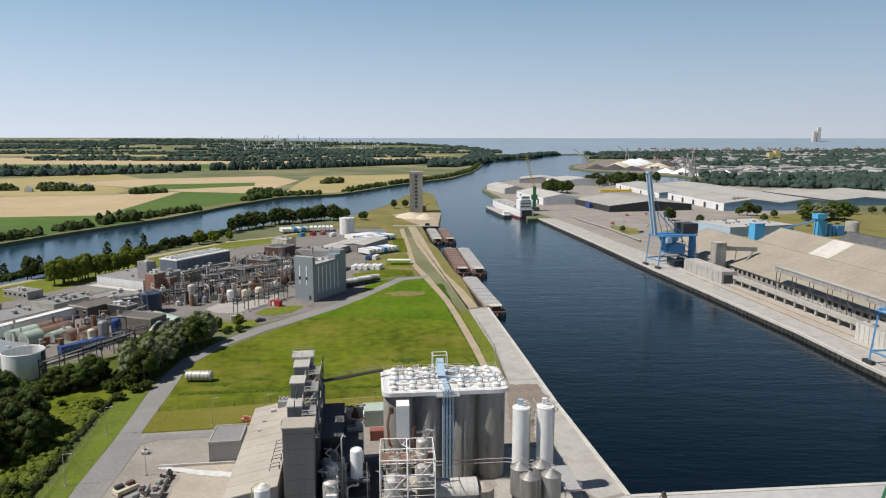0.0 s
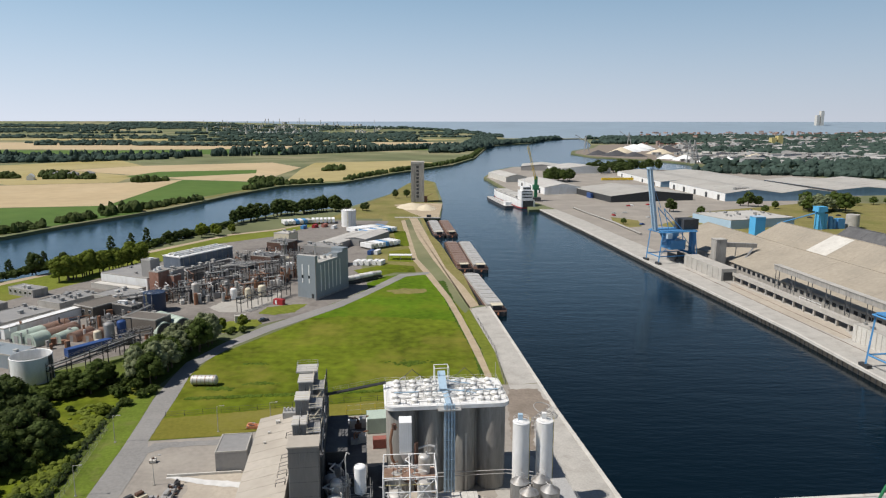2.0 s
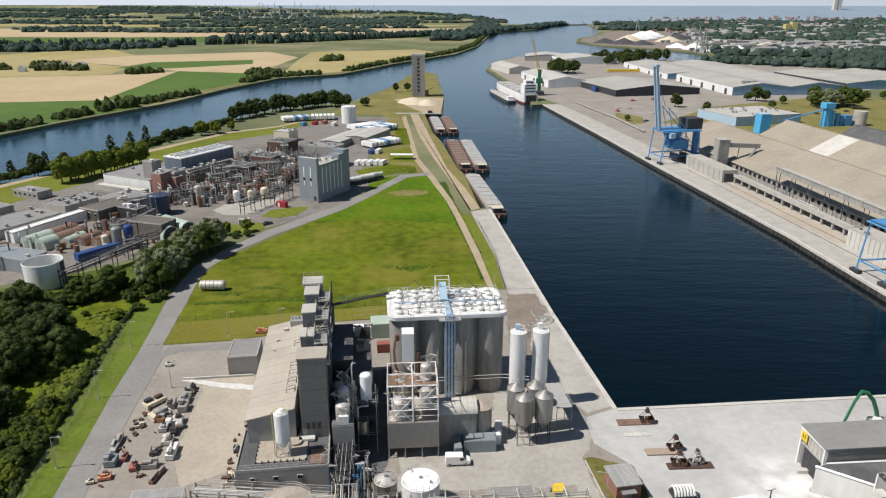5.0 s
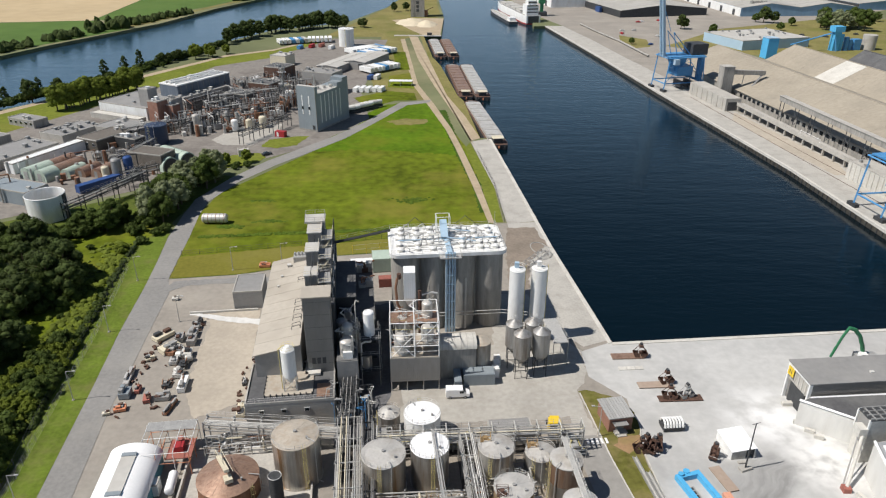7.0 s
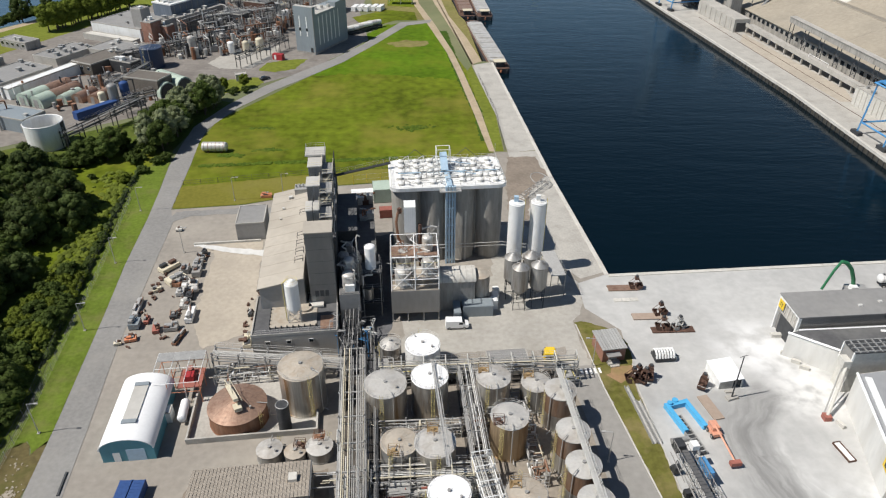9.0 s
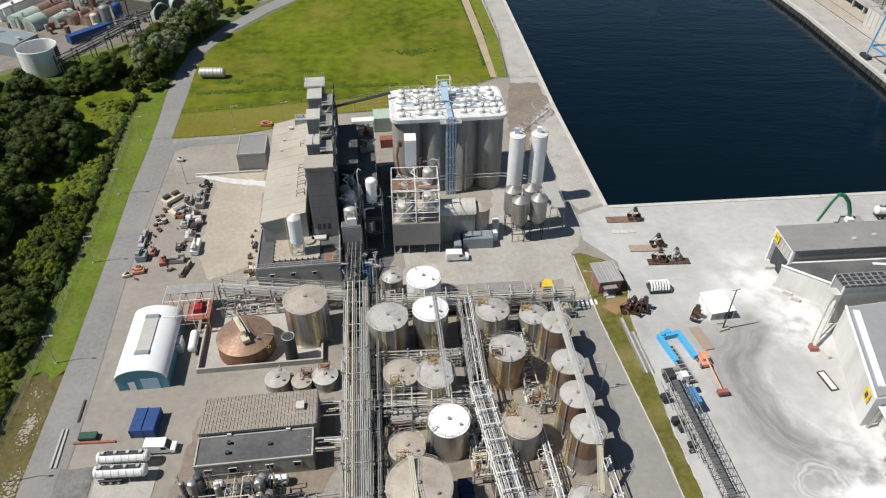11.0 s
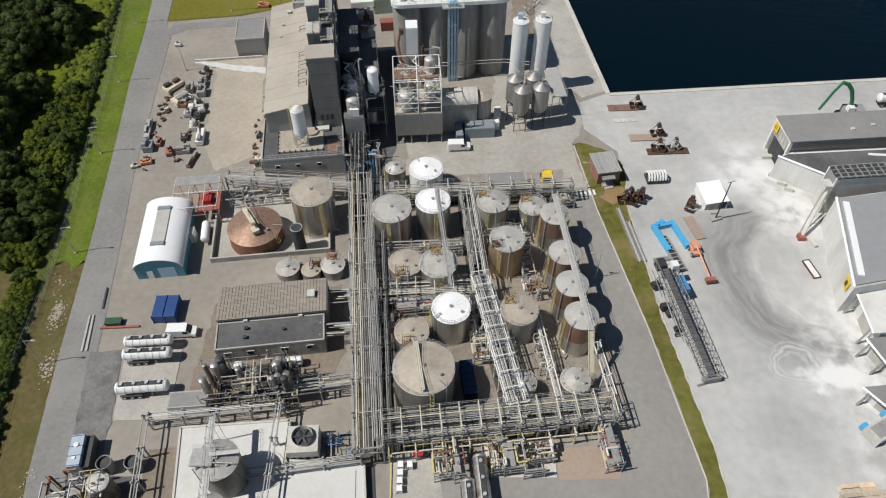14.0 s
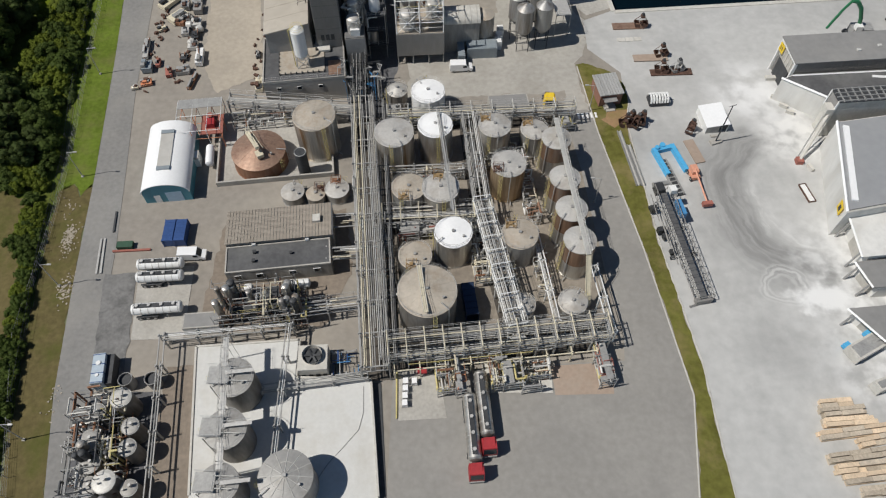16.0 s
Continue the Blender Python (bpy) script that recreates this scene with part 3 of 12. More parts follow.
        if smooth:
            me.polygons.foreach_set("use_smooth", [True] * len(me.polygons))
            me.set_sharp_from_angle(angle=radians(35))
        me.update()
        return me


def part(name, geo, material, parent, label="", smooth=False, m=None):
    ob = new(name, geo.mesh(name, material, smooth))
    ob.parent = parent
    if m is not None:
        ob.matrix_basis = m
    return tagged(ob, label)


def thing(name, label, category, x=0.0, y=0.0, z=0.0, rz=0.0, group="", kind=""):
    ob = new(name)
    ob.empty_display_size = 0.5
    ob.matrix_basis = pose(x, y, z, 0, 0, rz)
    return tagged(ob, label, category, group, kind)


def solo(name, geo, material, label, category, x=0.0, y=0.0, z=0.0, rz=0.0, group="", kind="", smooth=False):
    ob = new(name, geo.mesh(name, material, smooth))
    ob.matrix_basis = pose(x, y, z, 0, 0, rz)
    return tagged(ob, label, category, group, kind)


def setting(name, geo, material, label, category, smooth=False):
    return solo(name, geo, material, label, category, kind="structure", smooth=smooth)


SITE = 7.0  # degrees by which the plant stands turned

# ---- land and water ----
WEST_SHORE = [(-700, -800), (-520, -300), (-420, 0), (-330, 200), (-236, 358), (-220, 380), (-205, 430), (-190, 500), (-178, 565), (-152, 633), (-120, 660), (-92, 682),
             (-62, 800), (-46, 946), (-25, 996), (-10, 960), (0, 727), (-2, 609), (-17, 606), (-8, 510), (-2, 480), (8, 394), (11, 383), (17, 312), (21.8, 311),
             (27.2, 261), (34.2, 194)]
EAST_SHORE = [(41.2, 140.7), (153, 151), (147, 207), (143, 270), (134, 342), (126, 402), (113, 516), (94, 665), (83, 662), (88, 745),
             (62, 1045), (86, 1183), (130, 1285), (220, 1285), (300, 1250), (400, 1198), (470, 1212), (492, 1300), (486, 1385), (492, 1402), (461, 1475), (353, 1640), (330, 1800), (362, 1960), (450, 2150), (520, 2450), (600, 2900), (640, 3300), (4900, 3300), (4900, -800)]
LAND_SITE = WEST_SHORE + EAST_SHORE
LAND_WEST = [(-900, -800), (-4900, -800), (-4900, 3300), (190, 3300), (150, 2300), (75, 1600), (21, 1350), (-74, 1139), (-139, 960), (-210, 905), (-244, 787),
             (-265, 674), (-289, 608), (-309, 554), (-323, 503), (-410, 340), (-500, 150), (-620, -100)]


def flat(name, poly, z, material, label, category):
    """A level sheet of any outline, cut into triangles."""
    bm = bmesh.new()
    f = bm.faces.new([bm.verts.new((x, y, z)) for x, y in poly])
    if f.calc_area() and f.normal.z < 0:
        f.normal_flip()
    bm.normal_update()
    if f.normal.z < 0:
        bmesh.ops.reverse_faces(bm, faces=[f])
    bmesh.ops.triangulate(bm, faces=bm.faces[:], ngon_method="EAR_CLIP")
    me = bpy.data.meshes.new(name)
    bm.to_mesh(me)
    bm.free()
    me.materials.append(material)
    return tagged(new(name, me), label, category, kind="structure")


def ragged(poly, amp, seed, step=1.4):
    """The same outline with a torn edge."""
    rn, out = random.Random(seed), []
    for (x0, y0), (x1, y1) in zip(poly, poly[1:] + poly[:1]):
        n = max(1, min(60, round(math.hypot(x1 - x0, y1 - y0) / step)))
        for i in range(n):
            f = i / n
            out.append((x0 + (x1 - x0) * f + rn.uniform(-amp, amp), y0 + (y1 - y0) * f + rn.uniform(-amp, amp)))
    return out


bm = bmesh.new()
for outline in (LAND_SITE, LAND_WEST):
    top = [bm.verts.new((x, y, 0)) for x, y in outline]
    low = [bm.verts.new((x, y, -6)) for x, y in outline]
    f = bm.faces.new(top)
    for i in range(len(top)):
        j = (i + 1) % len(top)
        bm.faces.new((low[i], low[j], top[j], top[i]))
    f.normal_update()
    if f.normal.z < 0:
        f.normal_flip()
bmesh.ops.triangulate(bm, faces=[f for f in bm.faces if len(f.verts) > 4], ngon_method="EAR_CLIP")
# the land goes on to the horizon and rises gently there
rows = [[bm.verts.new((x, y, z)) for x in np.linspace(-4900, x1, 12)] for y, z, x1 in ((3300, 0, 300), (3900, 16, 180), (4400, 40, -260), (4850, 74, -1700))]
for a, b in zip(rows, rows[1:]):
    for i in range(11):
        bm.faces.new((a[i], a[i + 1], b[i + 1], b[i]))
me = bpy.data.meshes.new("ground")
bm.to_mesh(me)
bm.free()
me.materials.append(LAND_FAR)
tagged(new("ground", me), "flat green polder land between harbour basin and canal", "ground", kind="structure")
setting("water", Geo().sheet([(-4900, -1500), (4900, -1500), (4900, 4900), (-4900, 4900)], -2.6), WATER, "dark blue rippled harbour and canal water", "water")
g = Geo()
rows = ((3300, -1.5), (3900, 14), (4400, 38), (4850, 73))
for (y0, z0), (y1, z1) in zip(rows, rows[1:]):
    g.add([(-2200, y0, z0), (4900, y0, z0), (4900, y1, z1), (-2200, y1, z1)], [(0, 1, 2, 3)])
setting("backdrop", g, SEA_HAZE, "pale blue-grey estuary at the horizon with haze painted in", "sea")

MOUTH = Geo()
for bank in ([(150, 2320), (330, 2620), (420, 2950), (520, 3180), (700, 3290), (190, 3290)], [(760, 2900), (980, 2840), (1200, 3000), (1250, 3290), (800, 3290)], [(1150, 3200), (1500, 3050), (2400, 3000), (3000, 3050), (3100, 3330), (1150, 3330)]):
    MOUTH.prism(bank, -3, 0.4)
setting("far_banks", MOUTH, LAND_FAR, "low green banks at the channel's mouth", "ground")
PAVED = [(-61, -60), (-63.3, 23.8), (-67, 40.7), (-70.1, 62.8), (-73.3, 90), (-78.1, 124), (-81.3, 144.5), (-84, 168), (-79, 172.8), (-58.8, 175.8), (-40, 183),
         (-33, 188), (-14, 191), (17, 213), (31.6, 214.5), (34.0, 194), (40.9, 141), (152.5, 151.2), (200, 156), (330, 160), (330, -60)]
flat("plant_yard", PAVED, 0.03, PAVING, "worn beige-grey concrete yard of the plant", "yard")
flat("port_yard", [(39.8, 119), (33, 127), (33, 137), (40.9, 141), (152.5, 151.2), (200, 156), (330, 160), (330, -60), (46, -60), (45.1, 24.3), (44.3, 47.4), (40.9, 72.2), (39.3, 104)],
     0.06, DUSTY, "dusty white-grey concrete quay yard with tyre tracks", "yard")
def road(nm, poly, z, m_, lb):
    flat(nm, poly, z, m_, lb, "road")


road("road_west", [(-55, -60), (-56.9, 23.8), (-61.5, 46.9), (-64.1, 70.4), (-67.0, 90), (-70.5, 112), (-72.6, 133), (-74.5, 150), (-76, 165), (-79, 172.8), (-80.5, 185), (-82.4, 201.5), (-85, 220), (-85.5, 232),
                   (-80, 252), (-70, 272), (-57, 292), (-46, 310), (-35, 335), (-20, 372), (-8, 378), (-7, 384), (-24, 378), (-40, 338), (-52, 313), (-63, 296), (-75, 277), (-84.5, 256), (-91, 234), (-90.5, 218),
                   (-89, 200), (-86.5, 185), (-84, 168), (-81.3, 144.5), (-78.1, 124), (-73.3, 90), (-70.1, 62.8), (-67, 40.7), (-63.3, 23.8), (-61, -60)],
     0.09, ASPHALT, "grey asphalt service road along the grass verge")
road("road_apron", ragged([(-78.2, 158), (-76.6, 165), (-72.3, 169), (-66, 170), (-59, 170.4), (-46, 170.8), (-46, 174), (-57, 174.4), (-77, 171.4), (-79.4, 164)], 0.3, 77), 0.075, ASPHALT, "worn grey asphalt apron between road and yard")
road("bleached_strip", ragged([(-66.8, 154.6), (-57, 152.6), (-47.4, 151.4), (-47.2, 148.6), (-57, 150.4), (-66.2, 153.2)], 0.25, 78), 0.11, DUST, "bleached white concrete strip across the yard")
road("road_east", [(26.2, 107), (31.6, 107.4), (32.7, 100.6), (38, 70.9), (42.1, 41.2), (39.8, 24.3), (37, -60), (-5, -60), (-9.5, 24), (-9.4, 44.5), (14, 46.5), (31, 47.5), (31.5, 52), (30.5, 62), (29, 75), (27.8, 90), (26.0, 104)],
     0.09, ROAD_PALE, "worn pale-grey road past the tank farm")
road("track", [(17.2, 213.5), (15.2, 213.8), (11.0, 250), (5.5, 294), (1, 325), (-9, 374), (-19, 422), (-35.5, 588), (-32, 590), (-15.6, 422.4), (-5.5, 376), (4.1, 325.2), (8.5, 294), (14, 250)], 0.08, TRACK, "sandy track through the grass")
road("quay_track", [(13.9, 300), (12.2, 307), (17, 311.5), (11, 350), (2, 394), (-8, 480), (-22, 602), (-29, 602), (-18, 500), (-6, 420), (6, 350)], 0.08, TRACK, "pale sandy strip beside the moored barges")
road("river_path", [(-236, 350), (-213, 400), (-196, 440), (-160, 515), (-130, 540), (-104, 588), (-100, 586), (-128, 535), (-157, 510), (-192, 434), (-209, 395), (-231, 347)], 0.08, TRACK, "pale path along the canal bank")
road("dike_road", [(-420, 338), (-330, 505), (-317, 556), (-297, 612), (-273, 678), (-252, 790), (-217, 915), (-145, 968), (-80, 1145), (-86, 1147), (-152, 972), (-223, 920), (-259, 792), (-280, 680), (-304, 615), (-324, 560), (-337, 508), (-428, 342)],
     0.12, GRASS_DRY, "dry grass dike along the canal")
TORN = {"meadow_bright": 1.2, "meadow_bare": 0.9, "ditch": 0.5, "hut_lawn": 0.5, "plant_isle": 0.4, "verge_east": 0.24, "verge_dry": 0.35, "verge_west": 0.3, "lawn": 0.3, "brown_field": 0.6, "scrub_glade": 0.8}


def green(nm, poly, z, m_, lb):
    flat(nm, ragged(poly, TORN[nm], len(poly)) if nm in TORN else poly, z, m_, lb, "field" if "field" in nm else "grass")


green("meadow", [(-81, 190), (-78.3, 173.3), (-58.8, 176.2), (-40, 183.5), (-33, 188.5), (-14, 191.5), (17, 213.6), (11, 294), (4, 325), (-6, 374), (-20, 372), (-57, 292), (-84, 240), (-85.5, 215)],
     0.05, GRASS_LUSH, "lush green meadow with faint yellow patches")
green("meadow_bright", [(-53, 328), (-42, 352), (-30, 374), (-8, 376), (-1, 352), (5, 318), (8, 286), (-4, 288), (-22, 292), (-40, 294), (-58, 290), (-56, 306)], 0.055, GRASS_RICH, "bright green wet part of the meadow")
green("meadow_bare", [(-29, 339), (-20, 345), (-8, 343), (-9, 335), (-22, 333)], 0.065, GRASS_DRY, "dry bare patch in the meadow")
green("ditch", [(-3, 362), (1, 362), (5.5, 320), (10, 282), (14.5, 250), (16, 222), (12.5, 222), (11, 250), (6, 282), (1.5, 320)], 0.075, REEDS, "dark green reedy ditch beside the track")
green("lawn", [(-80.5, 187), (-79, 173.4), (-58.8, 176.4), (-40, 183.8), (-33, 188.7), (-14, 191.8), (4, 203), (-20, 200), (-50, 194)], 0.09, GRASS_MOWN, "mown olive lawn beside the yard")
green("quay_verge", [(20.2, 214), (16.5, 214), (14.5, 250), (9.5, 296), (12, 305), (19.3, 248.6)], 0.07, GRASS, "grass verge along the quay")
green("barge_verge", [(17, 312), (14, 312), (2, 394), (-8, 480), (-20, 604), (-17, 606), (-8, 510), (-2, 480), (8, 394), (11, 383)], 0.06, GRASS_DRY, "dry grass strip above the barges")
green("peninsula_grass", [(-33, 590), (-19, 425), (-8, 384), (-24, 385), (-40, 400), (-50, 470), (-52, 600), (-100, 600), (-88, 665), (-60, 800), (-46, 940), (-25, 990), (-12, 955), (-3, 735), (-18, 640), (-20, 608)],
     0.05, GRASS_DRY, "dry yellow-green grass of the headland")
green("plant_isle", [(-82, 297), (-80.5, 308), (-70, 313), (-63, 313.5), (-66.5, 299.5), (-74.3, 295)], 0.11, GRASS, "grass island by the plant road")
green("plant_lawn", [(-51, 388), (-33, 405), (-17, 400), (-15, 383), (-27, 382), (-41, 366)], 0.09, GRASS_LUSH, "green lawn beside the far plant")
green("trailer_lawn", [(-35, 446), (-22, 456), (-17.5, 411), (-33.5, 415)], 0.09, GRASS_LUSH, "green plot behind the parked trailers")
green("north_lawn", [(-38, 530), (-29, 532), (-22.5, 466), (-31, 464)], 0.09, GRASS_LUSH, "green plot beside the sandy track")
green("hut_lawn", [(-94, 266), (-84, 270), (-76, 281), (-80, 288.5), (-90, 286), (-98, 280)], 0.1, GRASS, "rough grass behind the concrete hut")
green("verge_west", [(-79.4, 84), (-80.2, 94), (-83.6, 110), (-86.1, 125), (-88, 140), (-91.3, 162), (-95.6, 191), (-96, 205), (-92, 214), (-89, 200), (-86.5, 185), (-84, 168), (-81.3, 144.5), (-78.1, 124), (-73.3, 90), (-72.8, 86), (-74.6, 83), (-76.6, 86)],
     0.06, VERGE, "mown grass verge along the road")
green("verge_dry", [(-66, -60), (-68.5, 10), (-72.3, 35), (-75, 51), (-77.5, 66.7), (-79.4, 84), (-76.6, 86), (-74.6, 83), (-72.8, 86), (-70.1, 62.8), (-67, 40.7), (-63.3, 23.8), (-61, -60)],
     0.06, DIRT_GRASS, "trampled dry brown verge along the road")
green("brown_field", [(-70, -60), (-73, 20), (-76.4, 45), (-79.9, 63), (-83.6, 81), (-96, 86), (-150, 84), (-150, -60)], 0.07, DIRT_GRASS, "brown rough field behind the hedge")
green("scrub_west", [(-66, -60), (-72.3, 35), (-75, 51), (-77.5, 66.7), (-79.4, 84), (-83.6, 110), (-86.1, 125), (-88, 140), (-91.3, 162), (-95.6, 191), (-96, 205), (-92, 214), (-90, 235), (-83, 258), (-92, 262), (-120, 235), (-160, 205), (-330, 190), (-420, 0), (-440, -60)],
     0.05, SCRUB, "rough green scrub with bushes")
green("scrub_glade", [(-86, 108), (-88, 124), (-90, 140), (-93.5, 162), (-97, 190), (-95, 203), (-94, 211), (-104, 214), (-118, 203), (-123, 196), (-112, 182), (-101, 176), (-99, 168), (-100, 158), (-106, 153), (-120, 150), (-104, 146), (-99, 131), (-97, 114)], 0.08, GRASS_LUSH, "bright rough grass between fence and wood")
green("verge_east", [(29.6, 121.4), (30.4, 116), (32.7, 100.6), (38, 70.9), (42.1, 41.2), (39.8, 24.3), (36, -60), (42, -60), (45.1, 24.3), (44.3, 47.4), (40.9, 72.2), (38.9, 104), (40.3, 110), (40.2, 114.5), (38.6, 118.2), (34.5, 120.8), (31.2, 122.2)],
     0.12, VERGE_WORN, "worn olive grass verge with dry brown patches")
green("river_meadow", [(-330, 205), (-236, 350), (-213, 400), (-196, 440), (-160, 515), (-130, 540), (-104, 588), (-100, 560), (-120, 510), (-150, 480), (-170, 400), (-200, 330), (-230, 270)], 0.05, GRASS, "green strip along the canal")
green("field_wheat", [(-337, 690), (-429, 674), (-900, 640), (-1100, 900), (-571, 905), (-446, 945), (-372, 994)], 0.15, WHEAT, "ripe wheat field")
green("field_green", [(-337, 695), (-300, 690), (-258, 800), (-232, 905), (-255, 960), (-372, 996)], 0.15, CROP, "green crop field")
green("field_low", [(-429, 670), (-337, 690), (-280, 640), (-330, 520), (-700, 480), (-900, 630)], 0.15, CROP, "green field beside the canal")
green("field_tan", [(-372, 998), (-255, 966), (-256, 1259), (-343, 1407), (-560, 1300), (-640, 1180), (-446, 1060)], 0.15, WHEAT, "tan grain field")
green("field_olive", [(-640, 1190), (-560, 1305), (-700, 1500), (-900, 1200), (-571, 910), (-446, 950), (-470, 1060)], 0.15, STUBBLE, "olive stubble field")
green("field_patch", [(-400, 1040), (-300, 1120), (-320, 1200), (-470, 1150), (-480, 1040)], 0.2, CROP, "small green crop plot")
green("field_yellow", [(-215, 930), (-145, 985), (-85, 1160), (10, 1360), (-60, 1480), (-256, 1400), (-245, 1200)], 0.15, STUBBLE, "yellow harvested field")
green("field_band", [(-2600, 2100), (-900, 2000), (-300, 2100), (60, 2300), (40, 2700), (-2600, 2600)], 0.25, WHEAT, "pale field band far off")
green("field_far_green", [(-2200, 1500), (-800, 1650), (-300, 1850), (30, 2050), (30, 2250), (-900, 1950), (-2400, 2000)], 0.25, CROP, "green far field")
green("field_far_tan", [(-1900, 2900), (-300, 2850), (60, 3000), (60, 3150), (-2000, 3200)], 0.3, STUBBLE, "tan far field")
green("east_grass", [(175, 560), (235, 520), (300, 450), (460, 430), (700, 480), (640, 700), (380, 720), (330, 690), (250, 650)], 0.05, GRASS_DRY, "dry yellow grass between the sheds")
green("east_green", [(146, 548), (162, 556), (168, 590), (150, 612), (144, 580)], 0.08, GRASS_DRY, "green plot behind the quay road")
TORN_PADS = {"pad_silo_yard": 0.5, "pad_lane": 0.3, "pad_stands": 0.5, "pad_dark": 0.22, "pad_bleached": 0.5, "pad_dirt": 0.5, "pad_court": 0.5, "pad_process": 0.5, "pad_reactors": 0.4, "pad_alley": 0.4}


def pad(nm, poly, z, m_, lb):
    flat(nm, ragged(poly, TORN_PADS[nm], len(poly) + 7) if nm in TORN_PADS else poly, z, m_, lb, "paving")


pad("pad_tanks", [(-12.5, 103), (25, 107), (28, 90), (30, 62), (30.5, 52), (-10.5, 48)], 0.06, TANK_FLOOR, "stained brown-grey floor of the tank farm")
pad("pad_process", [(-45, 52), (-22, 54), (-18, 66), (-20, 80), (-44, 76)], 0.06, PAVING_BROWN, "oily brown paving under the process unit")
pad("pad_white_ibc", [(-8.2, 36.5), (-0.1, 37), (-1.6, 46.1), (-8.6, 45.6)], 0.12, CONCRETE, "pale concrete slab")
pad("pad_red", [(18.4, 41.1), (28.4, 41.4), (28.8, 47.2), (18, 46.4)], 0.12, PAVING_RED, "pinkish concrete slab")
pad("pad_loading", [(6, 41.5), (18, 41.5), (18, 47), (6, 47)], 0.12, CONCRETE_LIGHT, "pale loading slab")
pad("pad_dark", [(-64.6, 64.5), (-58.6, 64.9), (-56.6, 50.5), (-56.2, 45.2), (-61.6, 44.5)], 0.105, OIL_MARKS, "dark oil-stained asphalt patch")
pad("pad_stands", [(-107, 307), (-101, 331), (-80, 335), (-78.5, 314), (-86.8, 299), (-100, 300)], 0.1, COURT, "pale concrete apron below the pipe stands")
pad("pad_trucks", [(-58.5, 66.5), (-48.1, 66.5), (-47.1, 51.3), (-56.4, 51.0)], 0.11, CONCRETE, "concrete parking slab for tank trailers")
pad("pad_court", [(-9, 110), (26, 113), (27, 106), (31.4, 107.4), (29.3, 121), (33, 128), (33, 137), (26, 150), (23, 165), (14, 165), (12, 140), (-9, 122)], 0.05, COURT, "pale dusty court paving before the silos")
# the alley's shade is put into this floor's dark colour
pad("pad_alley", [(-22, 103.5), (-13.5, 104), (-11.5, 122), (-12, 160), (-24, 158)], 0.055, ASPHALT_DARK, "black dirty floor of the alley with its shade painted in")
pad("pad_dirt", [(33.6, 104.2), (35.5, 106.6), (40.0, 107.4), (39.4, 103.6), (36.4, 102.0)], 0.14, DIRT, "bare brown dirt beside the brick hut")
pad("pad_reactors", [(-60.5, 20), (-47.5, 19), (-48.8, 41.5), (-60.5, 41)], 0.1, ASPHALT_DARK, "dark slab under the reactors")
pad("pad_silo_yard", [(21.1, 209), (30.4, 210), (32.6, 196), (26, 185), (24, 168), (18.8, 168), (18.8, 186)], 0.11, PAVING_BROWN, "brown dusty ground between silos and quay")
# brown paving whose darker tone also stands for shadow on the lane
pad("pad_lane", [(-47.3, 19), (-40.0, 19), (-41.5, 46.5), (-48.6, 46)], 0.07, PAVING_BROWN, "brown lane beside the white bund, darkened for shadow")
pad("pad_quay", [(21.5, 213), (31.2, 214.5), (40.6, 142), (34, 139), (26, 150), (23.5, 185)], 0.07, CONCRETE, "grey concrete quay apron")
pad("pad_apron_north", [(12.4, 306), (21.6, 310.8), (27, 261), (31.2, 215), (21.5, 213), (19.8, 244)], 0.07, CONCRETE, "concrete quay apron")
pad("pad_bleached", [(-66.9, 153.7), (-48.6, 156), (-42.5, 118), (-52, 112), (-57, 122), (-60, 150)], 0.06, PAD_SAND, "pale sandy concrete")
pad("far_plant_yard", [(-230, 262), (-165, 205), (-120, 240), (-88, 268), (-60, 298), (-44, 330), (-38, 345), (-48, 400), (-46, 585), (-90, 590), (-105, 555), (-125, 505), (-155, 475), (-175, 395), (-205, 325)], 0.07, FAR_YARD, "grey-brown yard of the far chemical plant")
pad("quay_east", [(153, 151), (147, 207), (143, 270), (134, 342), (126, 402), (113, 516), (94, 665), (110, 665), (122, 590), (131, 516), (148, 402), (160, 330), (168, 270), (174, 207), (182, 156)], 0.07, CONCRETE, "pale concrete quay on the far side")
pad("quay_sand", [(153.6, 358.7), (159.2, 324), (166.0, 275.7), (163, 262), (157.5, 262), (156.3, 268.9), (150.5, 305), (147.1, 344.9)], 0.1, PAD_SAND, "sandy worn concrete along the bulk store's wall")
pad("east_yard", [(174, 207), (168, 270), (160, 330), (148, 402), (131, 516), (122, 590), (110, 665), (92, 745), (66, 1045), (90, 1180), (132, 1280), (220, 1280), (300, 1245), (400, 1193), (520, 1150), (640, 900), (380, 720), (250, 650), (175, 560), (300, 440), (420, 300), (330, 160), (182, 156)],
     0.03, PAVING, "dusty grey yards of the east port")
pad("headland_sand", [(-50, 700), (-18, 716), (0, 712), (-3, 612), (-18, 610), (-30, 640)], 0.1, TRACK, "pale trampled ground below the tower")
pad("harbour_far_yard", [(362, 1650), (470, 1490), (520, 1350), (800, 1400), (1000, 2300), (620, 2500), (535, 2400), (460, 2140), (372, 1955), (342, 1800)], 0.1, PAVING_BROWN, "grey-brown yards of the far port")


